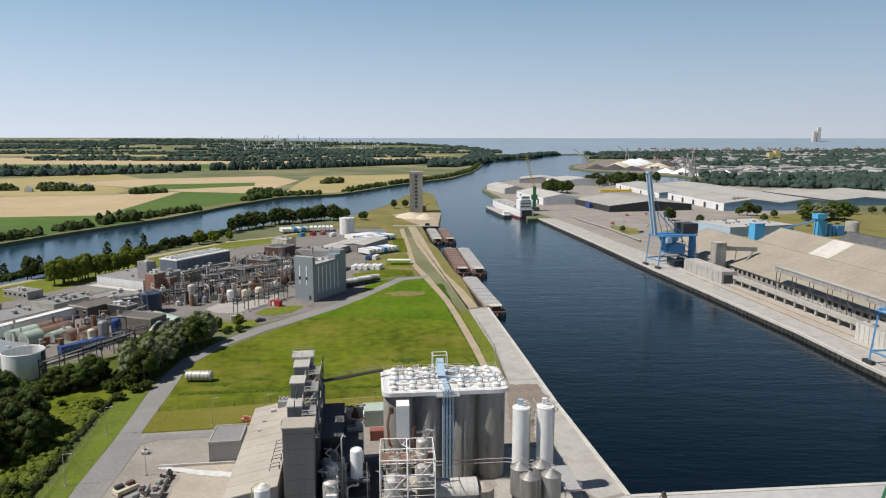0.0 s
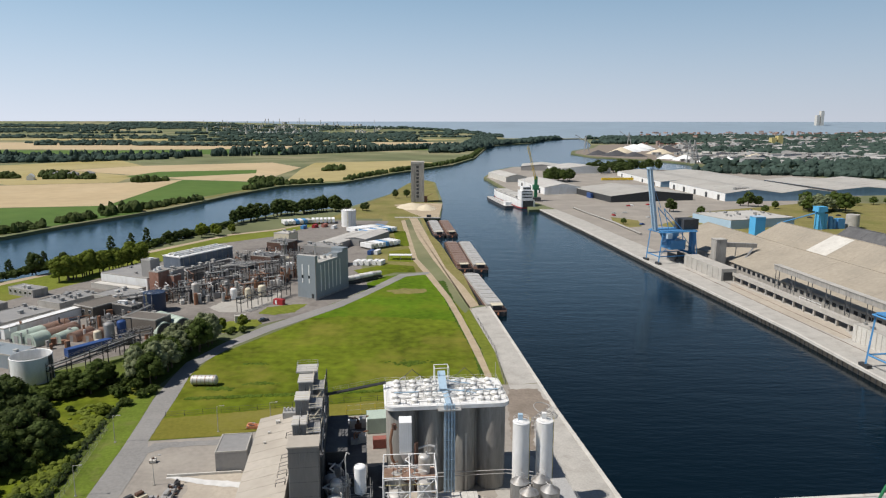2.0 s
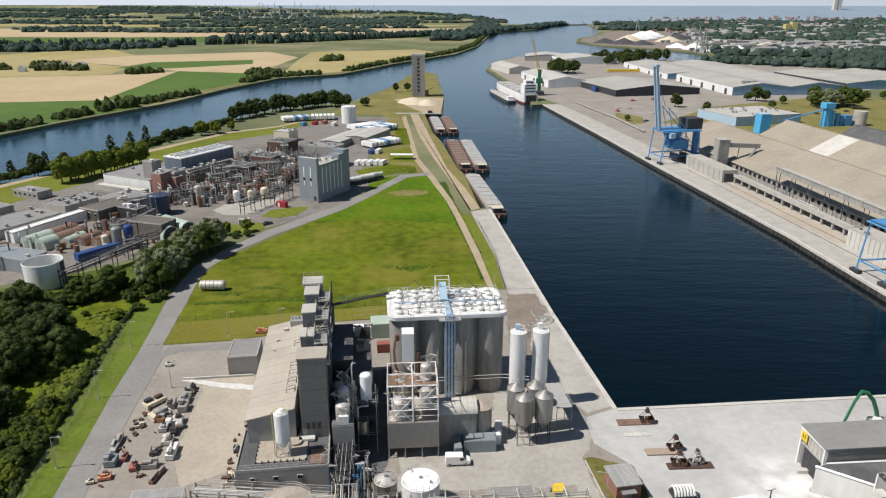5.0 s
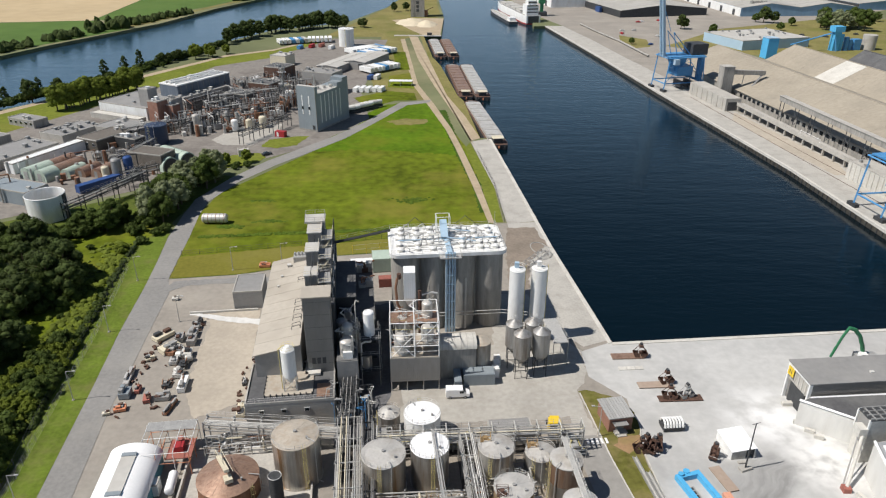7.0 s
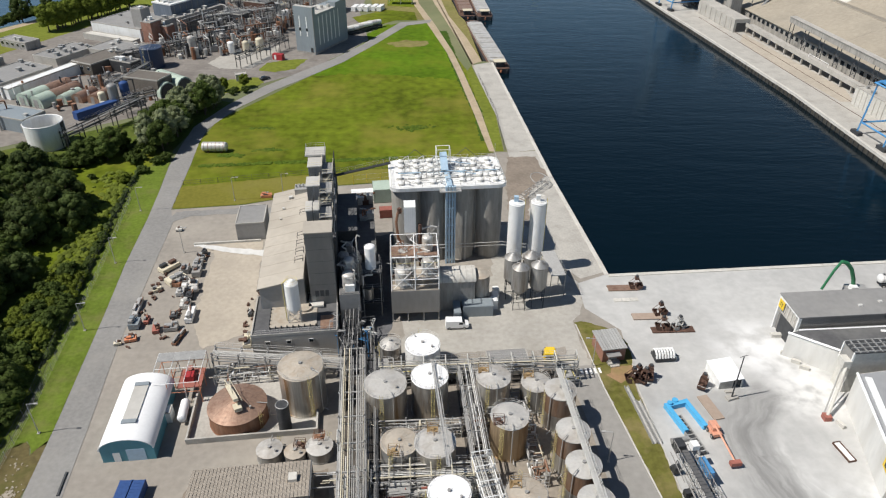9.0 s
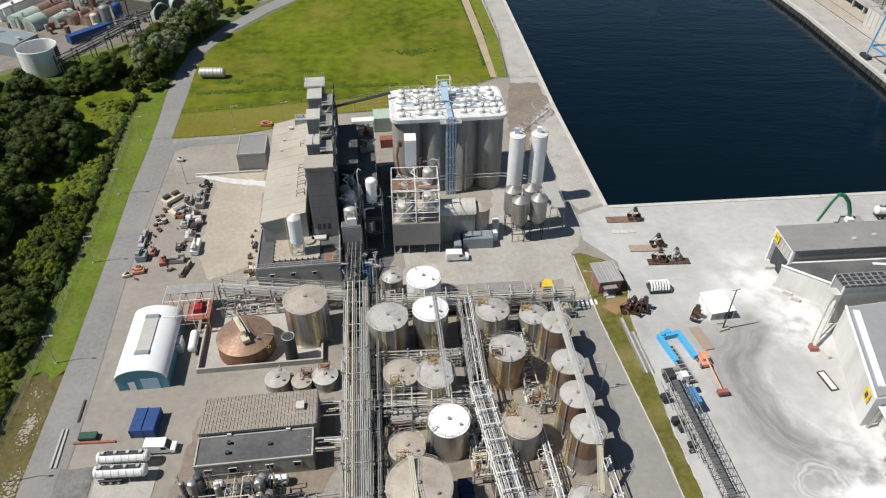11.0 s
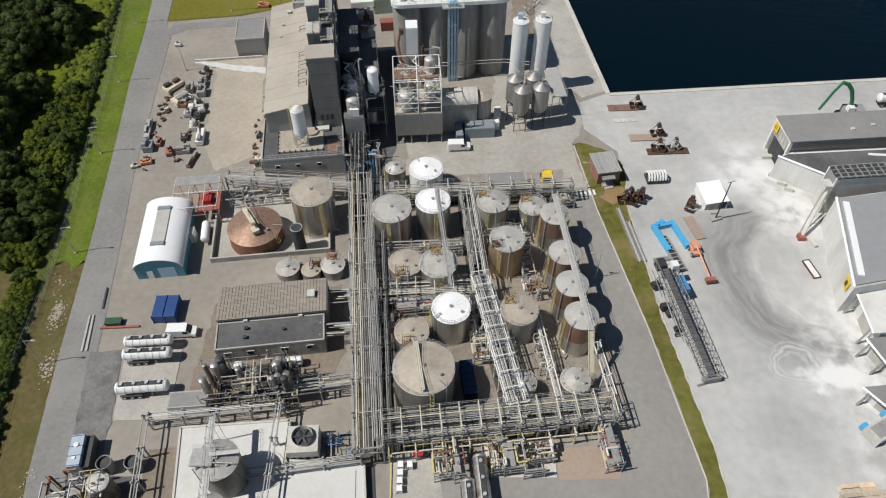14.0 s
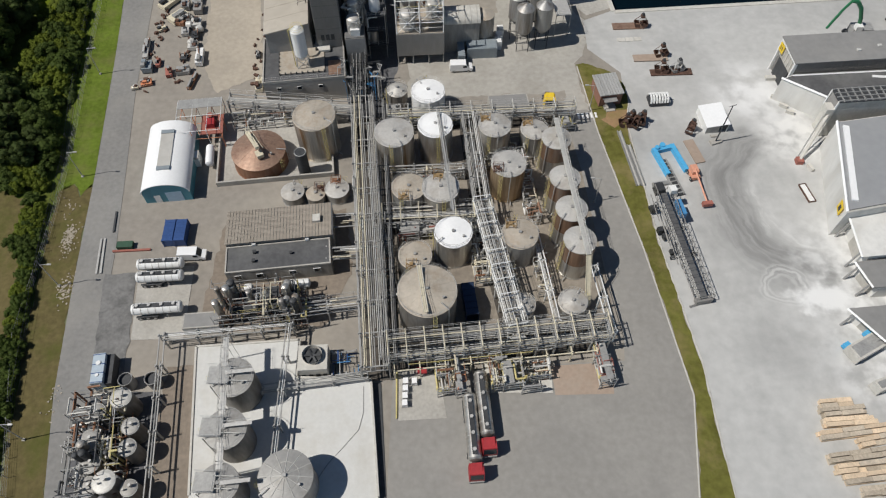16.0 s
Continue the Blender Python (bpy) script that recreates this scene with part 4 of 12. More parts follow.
def quay(name, pts, label, w=1.1):
    """A concrete coping along the water, with timber-dark fender strip below."""
    g, d, wl = Geo(), Geo(), Geo()
    for (x0, y0), (x1, y1) in zip(pts, pts[1:]):
        a, b = Vector((x0, y0, 0)), Vector((x1, y1, 0))
        t = (b - a).normalized()
        n = Vector((t.y, -t.x, 0))
        c = (a + b) / 2
        ang = math.degrees(math.atan2(t.y, t.x))
        g.obox((c - n * (w / 2 - 0.15)) + Vector((0, 0, -0.28)), ((b - a).length + 0.2, w, 1.0), ang)
        wl.obox((c - n * 0.2) + Vector((0, 0, -3.4)), ((b - a).length + 0.1, 0.6, 5.2), ang)
        k = int((b - a).length / 3)
        for i in range(k):
            p = a + t * (i + 0.5) * 3 + n * 0.22
            d.obox((p.x, p.y, -1.9), (0.35, 0.3, 2.2), ang)
    ob = setting(name, g, CONCRETE_LIGHT, label, "quay")
    part("fender", d, FRAME_DARK, ob, "dark fender piles")
    part("quay_wall", wl, WET_WALL, ob, "dark wet quay wall")


quay("quay_edge_south", [(41.2, 140.7), (97, 145.8), (153, 151)][::-1], "pale concrete quay coping at the basin's end")
quay("quay_edge_west", [(21.8, 311), (27.2, 261), (34.2, 194), (41.2, 140.7)][::-1], "pale concrete quay coping")
quay("quay_edge_east", [(153, 151), (147, 207), (143, 270), (134, 342), (126, 402), (113, 516), (94, 665)][::-1], "pale concrete coping of the far quay")



def kerb(name, pts, label):
    g = Geo()
    for (x0, y0), (x1, y1) in zip(pts, pts[1:]):
        n = max(1, round(math.hypot(x1 - x0, y1 - y0) / 3))
        for i in range(n):
            f0, f1 = i / n, (i + 0.985) / n
            xa, ya, xb, yb = x0 + (x1 - x0) * f0, y0 + (y1 - y0) * f0, x0 + (x1 - x0) * f1, y0 + (y1 - y0) * f1
            g.obox(((xa + xb) / 2, (ya + yb) / 2, 0.1), (math.hypot(xb - xa, yb - ya), 0.22, 0.22), math.degrees(math.atan2(yb - ya, xb - xa)))
    setting(name, g, CONCRETE_LIGHT, label, "kerb")


kerb("kerb_west", [(29.9, 121), (32.5, 100.6), (37.8, 70.9), (41.9, 41.2), (39.6, 24.3), (36.5, -20)], "pale concrete kerb between road and verge")
kerb("kerb_east", [(40.4, 110), (39.1, 104), (41.1, 72.2), (44.5, 47.4), (45.3, 24.3), (43.6, -20)], "pale concrete kerb between verge and port yard")

# ---- tanks ----
def tank(x, y, r, h, roof_mat, shell_mat, label, rise=0.6, rail=True, seams=16, stair=0.0, rings=3, group="storage tanks", skirt=None, ribs=None, th_gear=None):
    """An upright steel tank: shell with weld rings, coned roof with seams, guard rail, ladder, hatch."""
    t = thing("storage_tank", label, "tank", x, y, 0.06, group=group)
    n = 36
    part("shell", Geo().cyl(0, 0, 0, h, r, n=n), shell_mat, t, smooth=True)
    for k in range(rings):
        z = h * (k + 1) / (rings + 0.5)
        part("weld_ring", Geo().cyl(0, 0, z - 0.05, z + 0.05, r + 0.03, n=n, cap=False), shell_mat, t)
    part("top_curb", Geo().cyl(0, 0, h - 0.12, h, r + 0.07, n=n, cap=False), shell_mat, t)
    part("base_ring", Geo().cyl(0, 0, 0, 0.2, r + 0.12, n=n), shell_mat, t)
    part("roof", Geo().cone_roof(0, 0, h, r, rise, n=n), roof_mat, t, smooth=True)
    g = Geo()
    for k in range(seams):
        a = 2 * math.pi * k / seams
        g.beam((r * math.cos(a), r * math.sin(a), h + 0.09), (0.12 * r * math.cos(a), 0.12 * r * math.sin(a), h + 0.09 + rise * 0.9), 0.1 if ribs else 0.03)
    if ribs:
        g.ring(0, 0, h + 0.12 + rise * 0.45, r * 0.52, 0.06, 28)
    part("roof_seams", g, ribs or roof_mat, t)
    part("centre_vent", Geo().cyl(0, 0, h + rise, h + rise + 0.35, 0.3, n=10), FRAME_GREY, t, "grey centre vent")
    part("manhole", Geo().cyl(r * 0.55, -r * 0.3, h + rise * 0.3, h + rise * 0.5 + 0.45, 0.22, n=10), FRAME_GREY, t, "grey manhole")
    a0 = radians(stair)
    if rail:
        g = Geo()
        for zz in (0.55, 1.05):
            g.ring(0, 0, h + zz, r - 0.05, 0.03, 28)
        for k in range(18):
            a = 2 * math.pi * k / 18
            g.tube((math.cos(a) * (r - 0.05), math.sin(a) * (r - 0.05), h), (math.cos(a) * (r - 0.05), math.sin(a) * (r - 0.05), h + 1.05), 0.028, 4)
        part("guard_rail", g, GALV, t, "galvanised guard rail")
    g = Geo()
    c, s = math.cos(a0), math.sin(a0)
    for side in (-0.28, 0.28):
        g.tube((c * (r + 0.25) - s * side, s * (r + 0.25) + c * side, 0), (c * (r + 0.25) - s * side, s * (r + 0.25) + c * side, h + 1.0), 0.035, 4)
    for k in range(int(h / 0.4)):
        z = 0.3 + 0.4 * k
        g.tube((c * (r + 0.25) + s * 0.28, s * (r + 0.25) - c * 0.28, z), (c * (r + 0.25) - s * 0.28, s * (r + 0.25) + c * 0.28, z), 0.02, 4)
    for k in range(int(h / 1.2)):
        z = 2.4 + 1.2 * k
        if z < h + 0.8:
            g.path([(c * (r + 0.25 + 0.38 * (1 - math.cos(q))) - s * 0.36 * math.sin(q), s * (r + 0.25 + 0.38 * (1 - math.cos(q))) + c * 0.36 * math.sin(q), z) for q in np.linspace(0, 2 * math.pi, 9)], 0.02, 4)
    part("ladder", g, YELLOW_RAIL, t, "caged access ladder")
    g = Geo()
    b0 = a0 + 0.5
    c, s = math.cos(b0), math.sin(b0)
    g.path([(c * (r + 0.3), s * (r + 0.3), 0.3), (c * (r + 0.3), s * (r + 0.3), h + 0.6), (c * r * 0.7, s * r * 0.7, h + 0.7), (c * r * 0.7, s * r * 0.7, h + 0.1)], 0.09)
    g.path([(c * r - s * 0.5, s * r + c * 0.5, 0.5), (c * (r + 1.2) - s * 0.5, s * (r + 1.2) + c * 0.5, 0.5)], 0.12)
    part("fill_pipe", g, GALV, t, "grey fill pipe")
    if th_gear:
        tone_, way_ = th_gear
        q0 = radians(way_)
        gx, gy, gz = r * 0.74 * math.cos(q0), r * 0.74 * math.sin(q0), h + rise * 0.26
        g = Geo().box(gx - 0.35, gy - 0.3, gz, gx + 0.3, gy + 0.35, gz + 0.7)
        g.cyl(gx + 0.55, gy - 0.4, gz, gz + 0.5, 0.2, n=8).path([(gx, gy, gz + 0.6), (gx * 0.5, gy * 0.5, gz + rise * 0.5 + 0.3), (gx * 0.42, gy * 0.42, gz + 0.1)], 0.06, 5)
        part("roof_gear", g, tone_, t, "rusty valve box at the roof's edge")
        g = Geo().box(gx - 0.95, gy - 0.85, gz + 0.02, gx + 0.95, gy + 0.85, gz + 0.1)
        for u, v in ((-0.95, -0.85), (0.95, -0.85), (0.95, 0.85), (-0.95, 0.85)):
            g.tube((gx + u, gy + v, gz), (gx + u, gy + v, gz + 1.1), 0.04, 4)
        for zz in (0.6, 1.1):
            g.path([(gx + u, gy + v, gz + zz) for u, v in ((-0.95, -0.85), (0.95, -0.85), (0.95, 0.85), (-0.95, 0.85), (-0.95, -0.85))], 0.04, 4)
        part("roof_cage", g, tone_, t, "rusty railed platform at the roof's edge")
    if skirt:
        part("lagging_band", Geo().cyl(0, 0, h * 0.5, h - 0.15, r + 0.05, n=n, cap=False), skirt, t, "browned upper cladding", smooth=True)
    return t


GEAR = {(10, 96): (OCHRE, 140), (18, 96): (OCHRE, 130), (12, 85): (RUST_DARK, 215), (13, 70): (OCHRE, 130), (-8, 81): (OCHRE, 250), (-1, 80): (OCHRE, 100), (-26, 82): (RUST_DARK, 60), (-22, 83): (RUST, 100), (-6, 66): (OCHRE, 255)}


def yard_tank(tx, ty, tr_, th, rm, sm_, lb, rise, st):
    tank(tx, ty, tr_, th, rm, sm_, lb, rise=rise, stair=st, rail=th > 3, th_gear=GEAR.get((round(tx), round(ty))))


def bund_tank(x, y, r, label):
    """A tall grey tank with a grating platform and cross pipes on its roof."""
    t = tank(x, y, r, 8.5, WEATHERED_ROOF, STEEL_SOOT, label, rise=0.5, stair=180, rail=False)
    part("roof_platform", Geo().box(-r - 0.4, -1.5, 9.3, -0.3, 1.5, 9.38), FRAME_GREY, t, "grating roof platform")
    for zz in (0.55, 1.1):
        part("platform_rail", Geo().path([(-r - 0.4, -1.5, 9.3 + zz), (-0.3, -1.5, 9.3 + zz), (-0.3, 1.5, 9.3 + zz), (-r - 0.4, 1.5, 9.3 + zz)], 0.035, 4), GALV, t)
    part("cross_pipe", Geo().path([(-0.3, 0.9, 9.6), (r * 0.8, 0.9, 9.4)], 0.08).path([(-0.3, -0.9, 9.6), (r * 0.8, -0.9, 9.4)], 0.08), GALV_PALE, t)
    part("edge_rail", Geo().path([((r - 0.05) * math.cos(a), (r - 0.05) * math.sin(a), 9.5) for a in np.linspace(-1.6, 1.6, 15)], 0.035, 4), GALV, t)


yard_tank(-4.3, 106.8, 3.6, 6.0, WHITE_CLEAN, WHITE, "white painted tank with a coned roof", 0.5, 100)
yard_tank(-11.0, 108.1, 2.2, 5.0, STEEL_ROOF, STEEL_DULL, "small dull steel tank with a flat cone", 0.9, 200)
yard_tank(-10.9, 93.4, 4.0, 7.75, STEEL_ROOF, STEEL_RUN, "brushed steel tank with yellowed streaks", 0.5, 265)
yard_tank(-2.6, 94.8, 3.5, 8.5, WHITE_CLEAN, STEEL, "steel tank with a white roof", 0.5, 280)
yard_tank(-7.6, 80.9, 3.3, 6.0, ROOF_TAN, STEEL_DULL, "dull steel tank with a dusty roof", 0.5, 250)
yard_tank(-1.4, 80.4, 3.6, 6.5, STEEL_ROOF, STEEL, "steel tank with a patched grey roof", 0.5, 280)
yard_tank(1.0, 69.7, 3.5, 7.0, WHITE_CLEAN, STEEL, "steel tank with a clean white roof", 0.4, 190)
yard_tank(-6.0, 66.2, 3.1, 4.5, ROOF_TAN, STEEL_DULL, "low tank with a dusty brown roof", 0.5, 250)
yard_tank(-3.5, 56.1, 5.1, 9.25, ROOF_TAN, STEEL_SOOT, "large dull steel tank with a dusty roof and gangway", 0.9, 285)
yard_tank(-27.1, 96.3, 4.3, 9.5, ROOF_TAN, STEEL_RUN, "tall steel tank with a dusty beige roof", 0.7, 300)
yard_tank(9.5, 95.7, 3.3, 7.5, STEEL_ROOF, STEEL_RUN, "streaked steel tank with rust runs", 0.6, 250)
yard_tank(17.8, 96.4, 2.8, 5.5, STEEL_ROOF, STEEL_DULL, "short steel tank with a grey cone", 0.6, 240)
yard_tank(11.8, 85.2, 3.4, 8.0, STEEL_ROOF, STEEL_GOLD, "tall steel tank with golden-brown rust runs", 0.4, 245)
yard_tank(13.3, 69.7, 3.4, 6.5, ROOF_TAN, STEEL_DULL, "steel tank with a grey-brown roof", 0.6, 100)
yard_tank(13.5, 56.4, 2.1, 3.75, STEEL_ROOF, STEEL, "small coned steel tank with struts", 0.9, 210)
yard_tank(22.3, 57.2, 2.6, 3.5, STEEL_ROOF, STEEL_DULL, "low tank with a pale steel cone roof", 0.7, 30)
bund_tank(-34.3, 40.6, 3.3, "tall grey tank inside the white bund")
bund_tank(-34.0, 32.2, 3.2, "tall grey tank with a crossed roof truss")
bund_tank(-33.6, 24.0, 3.0, "tall grey tank beside the walkway")
tank(-24.1, 25.3, 4.1, 7.5, WEATHERED_ROOF, STEEL_DULL, "wide steel tank with a pale-ribbed cone roof", rise=0.9, stair=190, seams=12, rail=False, ribs=GALV_PALE)
yard_tank(-31.0, 82.6, 2.3, 2.2, STEEL_ROOF, STEEL_DULL, "low round steel tank", 0.4, 60)
yard_tank(-26.4, 82.3, 1.9, 2.0, ROOF_TAN, STEEL_DULL, "low brown round tank", 0.3, 60)
yard_tank(-22.2, 83.4, 2.4, 2.2, STEEL_ROOF, STEEL_DULL, "low round steel tank with pipes", 0.4, 60)
for tx, ty, th in ((21.6, 91.4, 8.5), (22.3, 81.2, 8.8), (22.9, 73.9, 8.8), (23.7, 66.8, 9.0)):
    tank(tx, ty, 2.95, th, STEEL_ROOF, STEEL, "tall half-browned steel tank in the road-side row", rise=0.5, stair=200, skirt=BROWNED, rail=False, group="road-side tank row")


# ---- buildings of the plant ----
def windows(parent, spots, w, h, label="dark window"):
    """Small framed openings: spots of (x, y, z, rz)."""
    for x, y, z, rz in spots:
        fr = part("window", Geo().obox((0, 0, 0), (w + 0.16, 0.14, h + 0.16)), WHITE, parent, label, m=pose(x, y, z, 0, 0, rz))
        part("pane", Geo().obox((0, -0.06, 0), (w, 0.1, h)), GLASS_DARK, fr)


def flat_block(name, x, y, w, d, h, wall, roof, label, rz=SITE, parapet=0.4, category="building", group="", z=0.02):
    t = thing(name, label, category, x, y, z, rz, group=group)
    part("wall", Geo().box(0, 0, 0, w, d, h), wall, t)
    part("roof", Geo().box(0.2, 0.2, h, w - 0.2, d - 0.2, h + 0.06), roof, t)
    if parapet:
        for a in ((0, 0, w, 0.2), (0, d - 0.2, w, d), (0, 0.2, 0.2, d - 0.2), (w - 0.2, 0.2, w, d - 0.2)):
            part("parapet", Geo().box(a[0] - 0.03, a[1] - 0.03, h - 0.2, a[2] + 0.03, a[3] + 0.03, h + parapet), CONCRETE, t)
    return t


def rail(parent, pts, h=1.05, mat_=None, step=1.8):
    """A guard rail on posts along the points."""
    mat_ = mat_ or GALV
    g = Geo()
    for p, q in zip(pts, pts[1:]):
        p, q = Vector(p), Vector(q)
        n = max(1, int((q - p).length / step))
        for i in range(n + 1):
            a = p.lerp(q, i / n)
            g.tube(a, a + Vector((0, 0, h)), 0.03, 4)
        for z in (h * 0.5, h):
            g.tube(p + Vector((0, 0, z)), q + Vector((0, 0, z)), 0.03, 4)
    return part("guard_rail", g, mat_, parent, "thin guard rail")


def vents(parent, spots, mat_=None):
    for x, y, z, w, h in spots:
        v = part("roof_vent", Geo().box(x - w / 2, y - w / 2, z, x + w / 2, y + w / 2, z + h), mat_ or GALV_PALE, parent, "small roof vent box")
        part("vent_cap", Geo().box(x - w * 0.62, y - w * 0.62, z + h, x + w * 0.62, y + w * 0.62, z + h + 0.12), mat_ or GALV_PALE, v)


blk = flat_block("grey_process_block", -39.9, 108.6, 17.8, 14, 6.2, PANEL_PALE, ROOF_DARK, "grey panel-walled block with a dark flat roof and raised beige deck")
windows(blk, [(3.2, -0.02, 4.3, 0), (7.6, -0.02, 4.3, 0), (12.2, -0.02, 4.3, 0)], 0.9, 0.7)
part("roof_deck", Geo().box(3.6, 2.2, 6.26, 13.4, 11.0, 6.5), ROOF_TAN, blk, "raised beige roof deck")
for i in range(9):
    for y in (2.1, 11.0):
        part("deck_post", Geo().box(3.6 + i * 1.2, y - 0.12, 6.26, 3.85 + i * 1.2, y + 0.12, 6.9), FRAME_DARK, blk)
for i in range(6):
    part("deck_post", Geo().box(3.45, 3.2 + i * 1.3, 6.26, 3.7, 3.45 + i * 1.3, 6.9), FRAME_DARK, blk)
part("rust_patch_tray", Geo().box(14.2, 1.0, 6.26, 16.9, 5.5, 6.34), RUST_ROOF, blk, "rusty metal tray")
part("pale_lid", Geo().box(11.6, 8.2, 6.5, 14.8, 12.6, 7.0), CONCRETE_LIGHT, blk, "pale concrete lid")
part("round_hatch", Geo().cyl(10.8, 8.2, 6.5, 7.0, 1.5, n=20), ROOF_TAN, blk, smooth=True)
rail(blk, [(0.1, 0.1, 6.6), (17.7, 0.1, 6.6), (17.7, 13.5, 6.6)])
vessel = thing("white_roof_silo", "white upright vessel on a lattice stand", "silo", -31.6, 114.3, 6.5, SITE)
part("shell", Geo().cyl(0, 0, 3.2, 9.4, 1.45, n=24), WHITE, vessel, smooth=True)
part("top", Geo().cyl(0, 0, 9.4, 10.2, 1.45, 0.5, n=24), WHITE, vessel, smooth=True)
part("cone", Geo().cyl(0, 0, 1.4, 3.2, 0.35, 1.45, n=24), WHITE, vessel, smooth=True)
for sx in (-1, 1):
    for sy in (-1, 1):
        part("leg", Geo().beam((sx * 1.3, sy * 1.3, 0), (sx * 1.2, sy * 1.2, 3.8), 0.13), GALV_PALE, vessel)
for sx in (-1, 1):
    part("brace", Geo().beam((sx * 1.3, -1.3, 0.1), (sx * 1.2, 1.3, 3.0), 0.08).beam((sx * 1.3, 1.3, 0.1), (sx * 1.2, -1.3, 3.0), 0.08), GALV_PALE, vessel)
    part("brace", Geo().beam((-1.3, sx * 1.3, 0.1), (1.3, sx * 1.3, 3.0), 0.08).beam((1.3, sx * 1.3, 0.1), (-1.3, sx * 1.3, 3.0), 0.08), GALV_PALE, vessel)
part("top_rail", Geo().ring(0, 0, 10.4, 1.3, 0.035, 16).ring(0, 0, 9.9, 1.4, 0.035, 16), YELLOW_RAIL, vessel)
part("down_pipe", Geo().path([(-1.7, -0.4, 0), (-1.75, -0.4, 9.8), (-0.5, 0, 10.5)], 0.1), YELLOW_RAIL, vessel)

hall = thing("main_process_hall", "long grey hall with a dusty sloping sheet roof", "building", -39.6, 118, 0, SITE)
part("wall", Geo().sweep([(0, 0), (9.6, 0), (9.6, 13.6), (0, 11.6)], 0, 43), CLAD_PANEL, hall)
part("roof", Geo().sweep([(-0.3, 11.6), (9.6, 13.66), (9.6, 13.9), (-0.3, 11.85)], -0.3, 43.3), HALL_ROOF, hall)
for k in range(10):
    part("roof_seam", Geo().beam((-0.3, 4 + k * 4.1, 11.87), (9.6, 4 + k * 4.1, 13.93), 0.05), HALL_ROOF, hall)
for y in (6.5, 10, 13.4, 17, 28):
    part("ladder_frame", Geo().path([(7.4, y, 13.5), (7.4, y, 14.2), (9.2, y, 14.6), (9.2, y, 13.9), (9.2, y + 1.4, 13.9), (9.2, y + 1.4, 14.6), (7.4, y + 1.4, 14.2), (7.4, y + 1.4, 13.5)], 0.06, 4), FRAME_DARK, hall, "dark roof frame")
vents(hall, [(3.0, 33, 12.4, 0.5, 0.5), (2.6, 28, 12.3, 0.4, 0.5), (4.5, 38, 12.7, 0.8, 0.7)])
part("roof_unit", Geo().box(5.5, 39.5, 13.0, 9.2, 42.5, 14.6), FRAME_GREY, hall, "grey roof fan unit")
for i in range(4):
    part("roof_duct", Geo().cyl(5.9 + i * 0.9, 40.9, 14.6, 15.5, 0.25, n=10), GALV, hall)
part("gutter", Geo().box(-0.45, -0.2, 11.4, -0.2, 43.2, 11.6), CONCRETE, hall)
windows(hall, [(-0.03, y, 3.0, 90) for y in (5, 12, 24, 33)], 1.6, 1.6)

tw = thing("elevator_tower", "dark ribbed sheet-metal elevator tower with three dark sign bars", "building", -30.6, 119.6, 0, SITE)
part("wall", Geo().box(1.6, 0, 0, 7.2, 4.5, 24.5), CLAD_GREY, tw)
for k in range(12):
    part("sheet_rib", Geo().box(1.7 + k * 0.48, -0.05, 0.1, 1.82 + k * 0.48, 0.0, 24.4), CLAD_GREY, tw)
for k in range(9):
    part("sheet_rib", Geo().box(7.2, 0.1 + k * 0.48, 0.1, 7.25, 0.22 + k * 0.48, 24.4), CLAD_GREY, tw)
part("roof", Geo().box(1.4, -0.25, 24.5, 7.45, 4.75, 24.75), HALL_ROOF, tw)
for x0 in (2.6, 3.7, 4.8):
    part("sign_bar", Geo().box(x0, -0.08, 8.4, x0 + 0.75, -0.01, 9.9), FRAME_DARK, tw, "dark sign bar")
for i in range(8):
    part("cladding_joint", Geo().box(1.56, -0.04, 3 * i + 2.4, 7.24, 4.54, 3 * i + 2.46), ROOF_DARK, tw)
part("door", Geo().box(1.8, -0.06, 6.3, 2.6, 0.0, 8.6), FRAME_GREY, tw, "grey door onto the roof")
core = thing("stair_core", "dark steel-framed stair and conveyor core behind the tower", "structure", -30.6, 124.2, 0, SITE)
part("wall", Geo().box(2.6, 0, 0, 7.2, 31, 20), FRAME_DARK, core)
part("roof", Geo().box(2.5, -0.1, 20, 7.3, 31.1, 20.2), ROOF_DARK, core)
